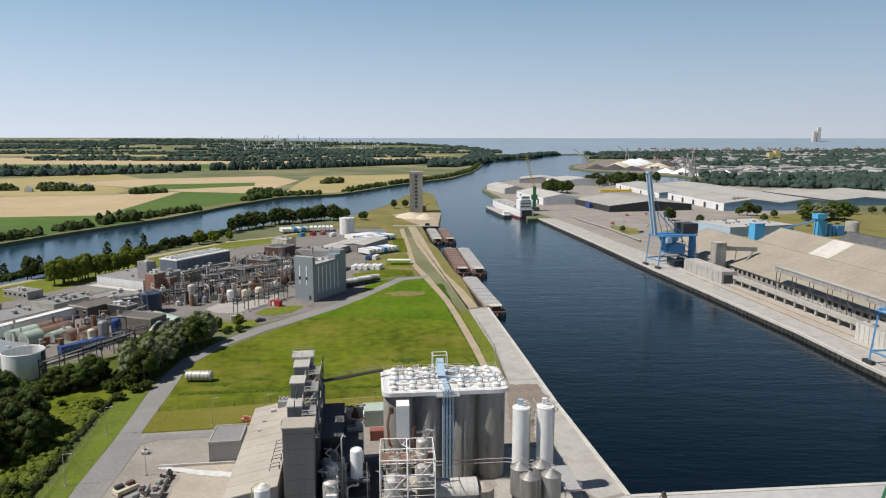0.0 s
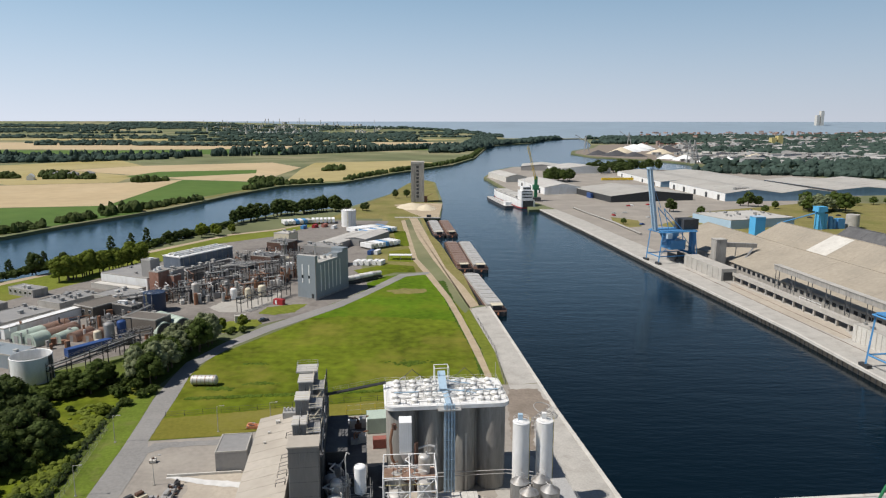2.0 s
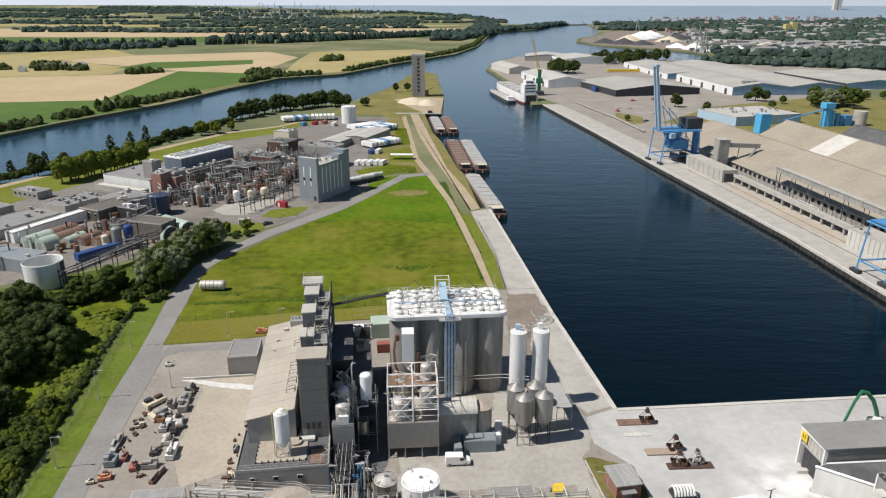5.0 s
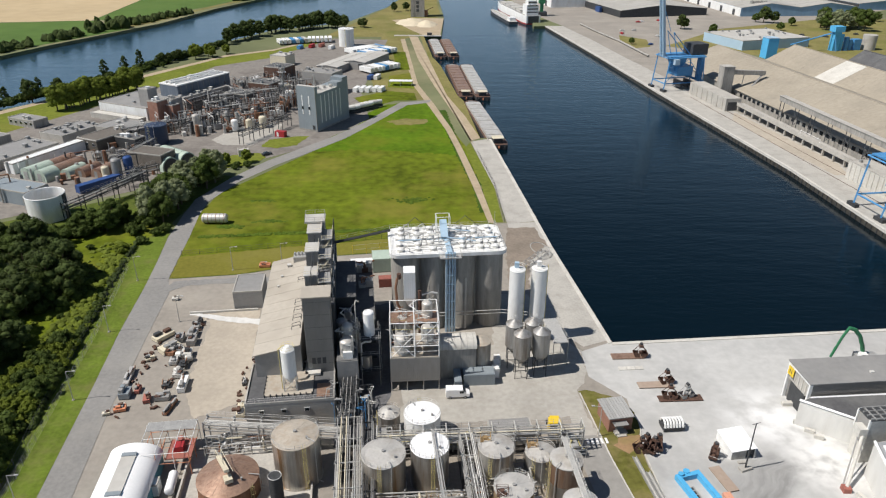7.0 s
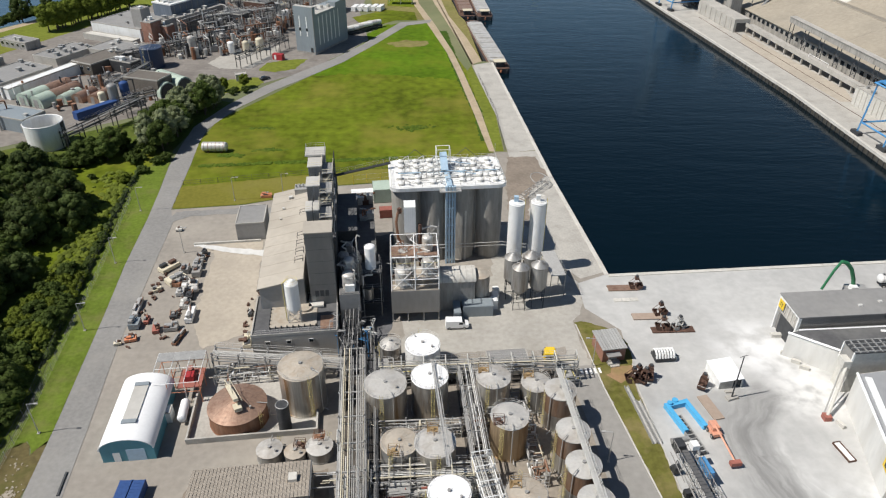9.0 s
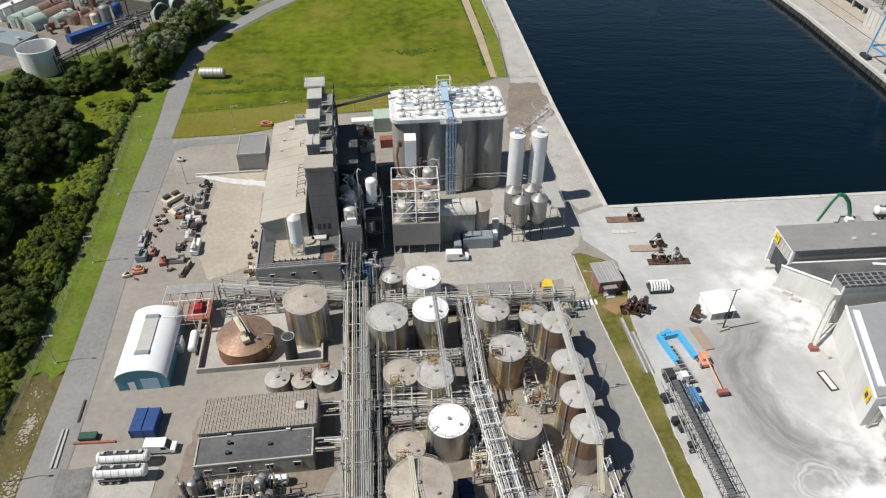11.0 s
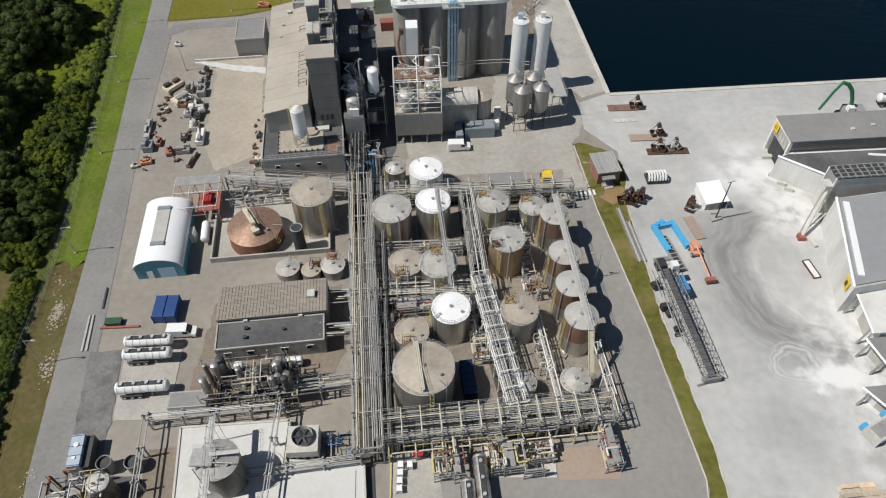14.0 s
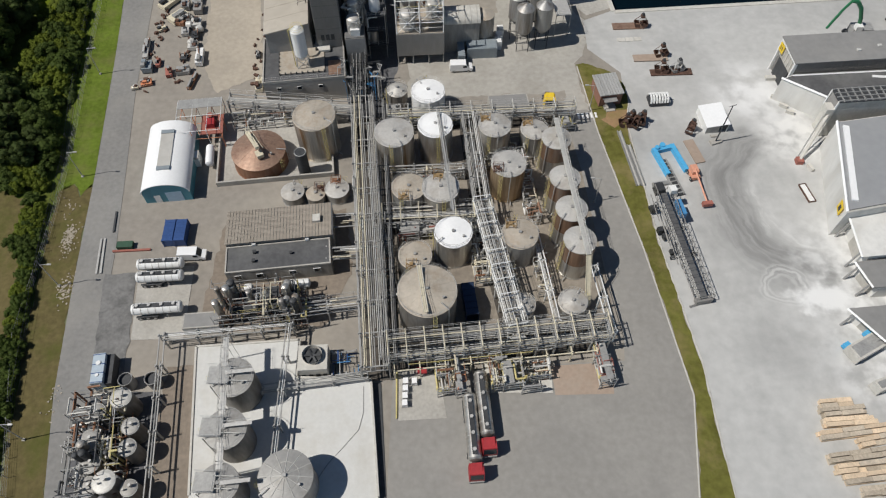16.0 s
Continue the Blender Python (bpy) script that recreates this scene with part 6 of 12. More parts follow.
for z in (4.0, 8.0, 12.0):
    part("platform", Geo().box(-2.2, -2.4, z, 2.4, 2.4, z + 0.12), FRAME_DARK, wt)
    rail(wt, [(-2.2, 2.4, z + 0.1), (-2.2, -2.4, z + 0.1), (2.4, -2.4, z + 0.1), (2.4, 2.4, z + 0.1)])
part("loop_pipe", Geo().path([(-1.9, -1.0, 5), (-1.9, -1.0, 10.4), (-1.0, -1.2, 11), (0.2, -1.3, 11), (0.2, -1.3, 13)], 0.2, 8), WHITE, wt, "white looped pipe")
part("tall_vent", Geo().path([(-2.8, 0, 8), (-2.8, 0, 20), (-2.5, 0, 20.8), (-2.0, 0, 20.4)], 0.14, 8), GALV_PALE, wt, "tall bent vent pipe")
part("lower_vessel", Geo().cyl(-0.8, -0.6, 4.2, 7.2, 1.1, n=20), STEEL, wt, smooth=True)
bin_ = thing("tan_bin_house", "tan sheet-roofed bin house with rounded end", "shed", -0.8, 125.8, 0, SITE - 2)
part("wall", Geo().box(0, 0, 0, 8.0, 5.2, 8.0), CONCRETE_WALL, bin_)
part("roof", Geo().sweep([(-5.4 + 5.6 * (1 - math.cos(q)) / 2, 8.0 + 2.0 * math.sin(q)) for q in np.linspace(0, math.pi, 11)], -0.2, 8.2), CONCRETE_LIGHT, bin_, "faded tan curved roof", m=pose(0, 0, 0, 0, 0, -90), smooth=True)
for k in range(6):
    part("roof_rib", Geo().sweep([(-5.45 + 5.7 * (1 - math.cos(q)) / 2, 8.0 + 2.06 * math.sin(q)) for q in np.linspace(0, math.pi, 9)], 0.4 + k * 1.4, 0.52 + k * 1.4), CONCRETE, bin_, m=pose(0, 0, 0, 0, 0, -90))
part("end_drum", Geo().cyl(9.4, 2.6, 0, 8.2, 2.3, n=22), STEEL_DULL, bin_, smooth=True)
part("drum_roof", Geo().cone_roof(9.4, 2.6, 8.2, 2.3, 0.9), ROOF_TAN, bin_, smooth=True)
for nm, bx, by, bw, bd, bh in (("blue_grey_container", 2.4, 121.4, 1.6, 7.2, 2.7), ("blue_grey_container", 4.4, 126.6 - 3.2, 7.0, 3.2, 2.9)):
    flat_block(nm, bx, by, bw, bd, bh, CLAD_BLUEGREY, CLAD_BLUEGREY, "blue-grey steel service container in the court", rz=SITE - 3, parapet=0, category="container", group="service containers")
for k in range(3):
    flat_block("white_plant_cabinet", 11.2 + 0.35 * k, 126.4 + k * 2.4, 1.4, 2.0, 2.4 - 0.3 * k, WHITE, WHITE, "white plant cabinet beside the court", parapet=0, category="cabinet", group="white cabinets")

# ---- blue and white barrel hall, tank bund, low buildings ----
bh = thing("barrel_hall", "white barrel-roofed hall with teal end walls", "hall", -60.6, 81.2, 0.03, 6.5)
arc = [(4.6 - 4.8 * math.cos(a), 3.0 + 2.6 * math.sin(a)) for a in np.linspace(0, math.pi, 15)]
part("end_wall", Geo().sweep([(0, 0)] + [(4.6 - 4.6 * math.cos(a), 3.0 + 2.4 * math.sin(a)) for a in np.linspace(0, math.pi, 15)] + [(9.2, 0)], 0, 16.6), TEAL, bh, "teal sheet walls")
part("roof", Geo().sweep(arc + [(4.6 + 4.6 * math.cos(a), 3.0 + 2.45 * math.sin(a)) for a in np.linspace(0, math.pi, 15)], -0.25, 16.9), WHITE_CLEAN, bh, "white barrel roof", smooth=True)
part("skylight", Geo().add([(3.3, 4, 5.56), (5.9, 4, 5.56), (5.9, 13.6, 5.56), (3.3, 13.6, 5.56), (3.3, 4, 5.68), (5.9, 4, 5.68), (5.9, 13.6, 5.68), (3.3, 13.6, 5.68)], [(4, 5, 6, 7), (0, 1, 5, 4), (1, 2, 6, 5), (2, 3, 7, 6), (3, 0, 4, 7)]), ROOF_PALE, bh, "pale ridge skylight")
for y in (3.6, 13.2):
    part("ridge_vent", Geo().box(3.3, y, 5.5, 5.9, y + 0.9, 5.85), CLAD_BLUEGREY, bh)
part("door", Geo().box(2.0, -0.06, 0, 3.2, 0.0, 2.2), WHITE, bh, "white side door")
part("roller_door", Geo().box(4.4, -0.05, 0, 7.6, 0.0, 2.9), BLUE_PALE, bh)
bund = thing("tank_bund", "concrete bund wall round the copper-brown tank", "bund", -47.2, 85.4, 0.03, SITE)
for a in ((0, 0, 24, 0.35), (0, 0.35, 0.35, 18), (23.65, 0.35, 24, 14)):
    part("bund_wall", Geo().box(a[0], a[1], 0, a[2], a[3], 1.3), CONCRETE, bund)
part("bund_floor", Geo().box(0.35, 0.35, 0.0, 23.65, 17, 0.06), CONCRETE, bund)
rt = tank(-39.0, 92.3, 5.5, 3.4, RUST_ROOF, RUST, "wide copper-brown tank with a pleated cone roof", rise=1.7, rail=False, seams=24, stair=330)
part("roof_truss", Geo().obox((-1.0, 1.0, 5.4), (0.9, 7.5, 0.5), 30, -18).obox((0.9, -2.4, 5.0), (1.4, 1.6, 0.8), 30), CREAM, rt, "cream agitator gangway")
part("roof_truss_rail", Geo().path([(-3.0, 3.6, 4.8), (-3.0, 3.8, 6.0), (1.0, -2.2, 6.2), (1.0, -2.2, 5.4)], 0.06, 4).path([(-2.2, 4.0, 4.8), (-2.2, 4.2, 6.0), (1.8, -1.8, 6.2)], 0.06, 4), CREAM, rt)
bt = thing("black_column_tank", "slim black column tank in the bund", "tank", -29.6, 89.3, 0.1)
part("shell", Geo().cyl(0, 0, 0, 6.4, 1.2, n=22), FRAME_DARK, bt, smooth=True)
part("top_ring", Geo().ring(0, 0, 6.45, 1.15, 0.09, 22), GALV, bt)
rr = thing("red_steel_rack", "red and white steel equipment rack beside the barrel hall", "rack", -56.4, 95.2, 0.03, SITE)
for x in (0, 3.2, 6.4, 9.2):
    for y in (0, 4.4, 9.2):
        part("column", Geo().beam((x, y, 0), (x, y, 5.4), 0.11), WHITE if (x + y) % 2 < 1 else ORANGE, rr)
for z in (3.0, 5.4):
    for y in (0, 4.4, 9.2):
        part("beam", Geo().beam((0, y, z), (9.2, y, z), 0.1), WHITE if z > 4 else ORANGE, rr)
    for x in (0, 3.2, 6.4, 9.2):
        part("beam", Geo().beam((x, 0, z), (x, 9.2, z), 0.1), WHITE if z > 4 else ORANGE, rr)
part("red_deck", Geo().box(4.6, 1.0, 3.0, 9.2, 6.4, 3.2), RED_BROWN, rr, "faded red deck")
part("red_skid", Geo().box(5.8, 2.6, 3.2, 7.6, 4.4, 4.4), RED, rr, "red pump skid")
part("red_drum", Geo().cyl(6.6, 5.3, 3.2, 4.4, 0.7, n=16), RED_BROWN, rr, smooth=True)
part("grating", Geo().box(0.1, 6.6, 5.4, 9.1, 9.2, 5.46), FRAME_GREY, rr)
vt = thing("lying_white_vessel", "white lying pressure vessel on saddles", "tank", -49.2, 90.2, 0.1, 98)
part("shell", Geo().capsule((0, 0, 1.7), (4.4, 0, 1.7), 0.85, 18), WHITE_CLEAN, vt, smooth=True)
for x in (0.8, 4.2):
    part("saddle", Geo().box(x - 0.2, -0.7, 0, x + 0.2, 0.7, 1.1), FRAME_GREY, vt)
flat_block("white_pump_house", -54.6, 90.4, 3.2, 2.2, 2.6, WHITE, WHITE, "small white pump house", parapet=0.1)
lo = flat_block("low_flat_building", -40.5, 62.3, 19.2, 5.6, 4.2, CONCRETE_WALL, ROOF_DARK, "low long concrete building with a dark stained flat roof", parapet=0.25)
windows(lo, [(x, -0.02, 2.6, 0) for x in (2, 6, 12, 16.5)], 1.2, 0.9)
vents(lo, [(5.2, 2.0, 4.25, 0.5, 0.5), (5.3, 3.9, 4.25, 0.5, 0.5), (12, 3.0, 4.25, 0.4, 0.4)], FRAME_DARK)
lr = thing("ribbed_roof_building", "long building with a ribbed grey-brown mono-pitch roof", "building", -41.2, 68.1, 0.02, SITE)
part("wall", Geo().add([(0, 0, 0), (19.8, 0, 0), (19.8, 7.6, 0), (0, 7.6, 0), (0, 0, 5.3), (19.8, 0, 5.3), (19.8, 7.6, 4.4), (0, 7.6, 4.4)], [(0, 1, 5, 4), (1, 2, 6, 5), (2, 3, 7, 6), (3, 0, 4, 7)]), CONCRETE_WALL, lr)
for k in range(33):
    part("roof_sheet", Geo().add([(k * 0.6 - 0.1, -0.3, 5.36), (k * 0.6 + 0.42, -0.3, 5.36), (k * 0.6 + 0.42, 7.9, 4.4), (k * 0.6 - 0.1, 7.9, 4.4), (k * 0.6 - 0.1, -0.3, 5.46), (k * 0.6 + 0.42, -0.3, 5.46), (k * 0.6 + 0.42, 7.9, 4.5), (k * 0.6 - 0.1, 7.9, 4.5)],
                                [(4, 5, 6, 7), (0, 1, 5, 4), (1, 2, 6, 5), (2, 3, 7, 6), (3, 0, 4, 7)]), ROOF_RIB, lr)
part("roof_underlay", Geo().add([(-0.1, -0.3, 5.3), (19.9, -0.3, 5.3), (19.9, 7.9, 4.36), (-0.1, 7.9, 4.36), (-0.1, -0.3, 5.40), (19.9, -0.3, 5.40), (19.9, 7.9, 4.44), (-0.1, 7.9, 4.44)], [(4, 5, 6, 7), (0, 1, 5, 4), (1, 2, 6, 5), (2, 3, 7, 6), (3, 0, 4, 7), (3, 2, 1, 0)]), ROOF_DARK, lr)
part("skylight_box", Geo().box(16.2, 3.0, 4.7, 17.6, 4.6, 5.7), CONCRETE_LIGHT, lr, "square roof hatch")
for x in (4.8, 14.6):
    part("wall_box", Geo().box(x, -0.5, 4.4, x + 0.7, 0, 4.9), WHITE, lr)


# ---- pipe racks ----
# near-black floor colour that paints the shade under the pipes
RACK_SHADE = mat("oily_dark_floor", (0.075, 0.066, 0.056), 0.85, var=0.3, s1=0.3, s2=1.5, stain=(0.16, 0.14, 0.115), amount=0.5, sscale=0.3)


def rack(x0, y0, x1, y1, width, levels, pipes, label, bay=6.0, seed=1, frame=None, mats=None, side=True, dense=0.85, portal=None, under_shade=False):
    """A pipe rack from one ground point to another: bents of two posts, cross beams, and runs of pipe on each level."""
    rn = random.Random(seed)
    frame = frame or FRAME_GREY
    length = math.hypot(x1 - x0, y1 - y0)
    t = thing("pipe_rack", label, "pipe rack", x0, y0, 0.08, math.degrees(math.atan2(y1 - y0, x1 - x0)) - 90)
    n = max(1, round(length / bay))
    top = max(levels)
    for i in range(n + 1):
        y = length * i / n
        for x in (-width / 2, width / 2):
            part("post", Geo().box(x - 0.12, y - 0.12, 0, x + 0.12, y + 0.12, top + 0.5), frame, t)
        for z in levels:
            part("cross_beam", Geo().box(-width / 2 - 0.3, y - 0.1, z - 0.25, width / 2 + 0.3, y + 0.1, z), frame, t)
    for z in levels:
        for x in (-width / 2, width / 2):
            part("side_beam", Geo().box(x - 0.09, 0, z - 0.22, x + 0.09, length, z - 0.02), frame, t)
        x = -width / 2 + 0.3
        while x < width / 2 - 0.2:
            r = rn.choice((0.045, 0.06, 0.075, 0.11))
            if rn.random() < dense:
                a, b = (0, length) if rn.random() < 0.6 else sorted((rn.uniform(0, length * 0.6), rn.uniform(length * 0.4, length)))
                pts = [(x, a, z + r), (x, b, z + r)]
                if rn.random() < 0.35:
                    pts.append((x, b, z + r + rn.uniform(0.6, 1.2)))
                if rn.random() < 0.3:
                    m_ = (a + b) / 2
                    pts[1:1] = [(x, m_, z + r), (x + 0.5, m_, z + 0.8), (x + 0.5, m_ + 2.5, z + 0.8), (x, m_ + 2.5, z + r)]
                part("pipe", Geo().path(pts, r, 7), rn.choice(mats or (GALV_PALE, WHITE, CREAM, FRAME_GREY, GALV_PALE, GALV)), t)
            x += 2 * r + rn.uniform(0.08, 0.24)
    if portal:
        for i in range(n + 1):
            y = length * i / n
            g = Geo().beam((-width / 2, y, top + 0.4), (-width / 2, y, top + 1.2), 0.12).beam((width / 2, y, top + 0.4), (width / 2, y, top + 1.2), 0.12)
            part("portal", g.beam((-width / 2 - 0.2, y, top + 1.2), (width / 2 + 0.2, y, top + 1.2), 0.15), portal, t, "pale portal frame over the pipes")
    # dark strip standing in for the rack's shade on the ground
    if under_shade:
        part("drip_floor", Geo().box(-width / 2 - 0.2, 0, -0.02, width / 2 + 0.2, length, 0.02 + 0.004 * seed), RACK_SHADE, t, "dark floor strip painted as shade under the pipes")
    if side:
        rail(t, [(-width / 2 - 0.3, 0, top), (-width / 2 - 0.3, length, top)], mat_=GALV)
    return t


rack(-18.4, 105, -12.0, 43.5, 4.6, (4.6, 6.4), 14, "long twin-level rack packed with pale pipes", seed=2, under_shade=True)
rack(-14.6, 105, -9.4, 45, 2.2, (3.4, 5.2), 6, "dark narrow rack beside the main rack", seed=3, frame=FRAME_DARK, mats=(FRAME_DARK, FRAME_GREY, GALV), side=False, under_shade=True)
rack(-10.0, 47.2, 27.5, 51.4, 4.2, (4.6, 6.4), 14, "rack with railings across the tank farm's south edge", seed=4, bay=3.2, portal=CREAM, under_shade=True, mats=(GALV, FRAME_GREY, GALV_PALE, CREAM, FRAME_DARK))
rack(-9.0, 44.6, 25.5, 48.6, 1.6, (3.6,), 5, "low yellowed pipe rack by the loading bays", seed=5, bay=4.2, frame=CREAM, mats=(YELLOW_RAIL, CREAM, CREAM, GALV), side=False)
rack(4.2, 101, 6.4, 78, 2.8, (4.2, 5.8), 8, "pipe rack between tank rows", seed=6, under_shade=True)
rack(6.4, 78, 12.0, 51, 3.0, (4.4, 6.0), 8, "pipe rack with pale pipes beside the white-roofed tank", seed=7, frame=WHITE, bay=3.2, portal=WHITE, under_shade=True)
rack(-12.5, 75.2, 8.5, 76.6, 3.6, (3.0, 4.6), 10, "cross rack between tank rows", seed=8, bay=3.4, portal=CREAM, under_shade=True)
rack(-12.5, 87.6, 4.5, 88.6, 1.6, (3.2,), 5, "narrow cross rack with pale pipes", seed=9, side=False)
rack(-47, 105.6, -19.5, 103.4, 2.4, (3.6, 5.0), 7, "rack of thin pipes in front of the grey block", seed=10)
rack(-12.8, 101.6, 27, 104.0, 2.4, (3.4, 4.8), 7, "rack along the north side of the tank farm", seed=11, bay=4.5, portal=GALV_PALE, under_shade=True)
rack(-22.5, 67.0, -15.2, 67.6, 2.6, (3.8,), 7, "short link rack with pale pipes", seed=12, side=False)
rack(-22.6, 74.4, -16.2, 75.0, 3.0, (3.8,), 8, "short link rack by the ribbed-roof building", seed=13, side=False)
rack(-20.6, 122, -19.2, 104, 3.0, (3.4, 5.6), 8, "shaded pipe rack beside the grey block", seed=14, frame=FRAME_DARK, mats=(FRAME_GREY, FRAME_DARK, GALV))
rack(-28, 55.0, -14.6, 57.0, 2.0, (3.2, 4.4), 6, "rack from the process unit to the main rack", seed=15)
rack(-49, 50.0, -27, 52.4, 1.3, (3.4,), 4, "low pipe run above the bund", seed=16, side=False, mats=(GALV_PALE, WHITE))
rack(-49.4, 50.2, -45.6, 22, 0.9, (3.6,), 3, "single-file pipe run along the west bund", seed=17, side=False, mats=(FRAME_GREY, GALV))
rack(-27.6, 52.2, -27.0, 22, 0.8, (4.2,), 3, "thin pipe run over the white bund", seed=18, side=False)
rack(-31.0, 41.0, -13.5, 43.6, 1.4, (2.6,), 5, "pipe run along the white bund's edge", seed=19, side=False)
rack(16.6, 72.0, 19.2, 53.0, 1.0, (4.0,), 3, "white pipe bridge beside the low tanks", seed=20, side=False, frame=WHITE, mats=(WHITE, GALV_PALE))
rack(26.8, 64.5, 28.6, 51.0, 1.2, (4.2,), 3, "end rack by the road", seed=21, frame=WHITE, side=False)
# walkway over the road-side tanks
wk = thing("tank_gangway", "pale steel gangway across the road-side tank roofs", "gangway", 21.8, 93.6, 9.2, math.degrees(math.atan2(64.5 - 93.6, 24.6 - 21.8)) + 90)
part("deck", Geo().box(-0.5, -30.5, 0.6, 0.5, 2, 0.72), GALV_PALE, wk)
for k in range(9):
    part("support", Geo().beam((-0.5, -30 + k * 3.9, -0.4), (-0.5, -30 + k * 3.9, 1.6), 0.06).beam((0.5, -30 + k * 3.9, -0.4), (0.5, -30 + k * 3.9, 1.6), 0.06), GALV, wk)
for x in (-0.5, 0.5):
    for z in (1.15, 1.65):
        part("handrail", Geo().tube((x, -30.5, z), (x, 2, z), 0.04, 4), GALV_PALE, wk)
part("stair", Geo().obox((0.0, -33.5, -3.6), (0.9, 10, 0.15), 0, 55).beam((-0.5, -30.5, 1.2), (-0.5, -36.4, -7.2), 0.06).beam((0.5, -30.5, 1.2), (0.5, -36.4, -7.2), 0.06), CREAM, wk, "cream access stair")
# gangways over the central tank roofs
for x0, y0, z0, x1, y1, z1 in ((-2.0, 98, 9.2, 1.0, 73, 8.2), (-5.0, 60.5, 10.4, -3.6, 51.4, 10.3)):
    t = thing("roof_gangway", "narrow steel gangway on tank roofs", "gangway", x0, y0, z0, math.degrees(math.atan2(y1 - y0, x1 - x0)) - 90, group="roof gangways")
    ln = math.hypot(x1 - x0, y1 - y0)
    part("deck", Geo().box(-0.4 if ln < 12 else -0.2, 0, 0, 0.4 if ln < 12 else 0.2, ln, 0.1), CREAM if ln < 12 else GALV, t)
    for x in (-0.4, 0.4):
        part("handrail", Geo().tube((x, 0, 1.0), (x, ln, 1.0), 0.035, 4).tube((x, 0, 0.5), (x, ln, 0.5), 0.035, 4), GALV, t)
    for k in range(int(ln / 1.5) + 1):
        part("stanchion", Geo().tube((-0.4, k * 1.5, 0), (-0.4, k * 1.5, 1.0), 0.03, 4).tube((0.4, k * 1.5, 0), (0.4, k * 1.5, 1.0), 0.03, 4), GALV, t)
    for yy in (1.0, ln - 1.0):
        part("support", Geo().box(-0.3, yy - 0.1, -0.9, 0.3, yy + 0.1, 0), FRAME_GREY, t)


def pipe_tangle(name, x, y, w, d, h, n, label, seed, rz=SITE, mats=None, vessels=4, columns=2, z=0.06, deck=True, far=False):
    """A process unit: steel frame, decks, vessels, columns and many bent pipes."""
    rn = random.Random(seed)
    t = thing(name, label, "process unit", x, y, z, rz)
    frame_, lines = [], {}
    for cx in np.linspace(0, w, max(2, round(w / 4.5) + 1)):
        for cy in np.linspace(0, d, max(2, round(d / 4.5) + 1)):
            frame_.append(((cx, cy, 0), (cx, cy, h * rn.uniform(0.75, 1.0)), 0.1, "column"))
    for zz in np.linspace(h * 0.33, h * 0.8, 3):
        for cy in np.linspace(0, d, max(2, round(d / 4.5) + 1)):
            frame_.append(((0, cy, zz), (w, cy, zz), 0.09, "beam"))
        if deck:
            a = rn.uniform(0, w * 0.5)
            part("deck", Geo().box(a, 0.2, zz, a + w * 0.45, d - 0.2, zz + 0.06), FRAME_GREY, t)
    for k in range(vessels):
        a, b, r = rn.uniform(0.8, w - 0.8), rn.uniform(0.8, d - 0.8), rn.uniform(0.5, 1.1)
        z0 = rn.uniform(0.3, h * 0.4)
        if rn.random() < 0.5:
            part("vessel", Geo().capsule((a, b, z0 + r), (min(a + 2.6, w), b, z0 + r), r, 12), rn.choice((STEEL, GALV_PALE, STEEL_ROOF)), t, smooth=True)
        else:
            part("vessel", Geo().capsule((a, b, z0 + 0.5), (a, b, z0 + 3.2), r, 12), rn.choice((STEEL, STEEL_DULL, GALV_PALE)), t, smooth=True)
    for k in range(columns):
        a, b, r = rn.uniform(1, w - 1), rn.uniform(1, d - 1), rn.uniform(0.4, 0.75)
        part("distillation_column", Geo().capsule((a, b, 0.4), (a, b, h * rn.uniform(0.85, 1.15)), r, 14), rn.choice((STEEL_DULL, STEEL, FRAME_DARK)), t, "upright process column", smooth=True)
    for k in range(n):
        p = [(rn.uniform(0, w), rn.uniform(0, d), rn.uniform(0.3, h * 0.8))]
        for s in range(rn.randint(2, 4)):
            q = list(p[-1])
            ax = rn.randint(0, 2)
            q[ax] = min(max(q[ax] + rn.choice((-1, 1)) * rn.uniform(0.8, 4.0), 0.2), (w, d, h)[ax])
            p.append(tuple(q))
        r_, m_ = rn.choice((0.05, 0.07, 0.1, 0.14)), rn.choice(mats or (GALV, GALV_PALE, FRAME_GREY, YELLOW_RAIL, FRAME_DARK))
        if far:
            lines.setdefault(m_.name, Geo()).path(p, r_ * 1.4, 5)
        else:
            part("pipe", Geo().path(p, r_, 5), m_, t)
    for nm, g in lines.items():
        part("pipework", g, MATS[nm], t)["kind"] = "stuff"
    if far:
        g = Geo()
        for p, q, b, _ in frame_:
            g.beam(p, q, b * 1.3)
        part("steel_frame", g, FRAME_GREY, t)["kind"] = "stuff"
    else:
        for p, q, b, nm in frame_:
            part(nm, Geo().beam(p, q, b), FRAME_GREY, t)
    return t


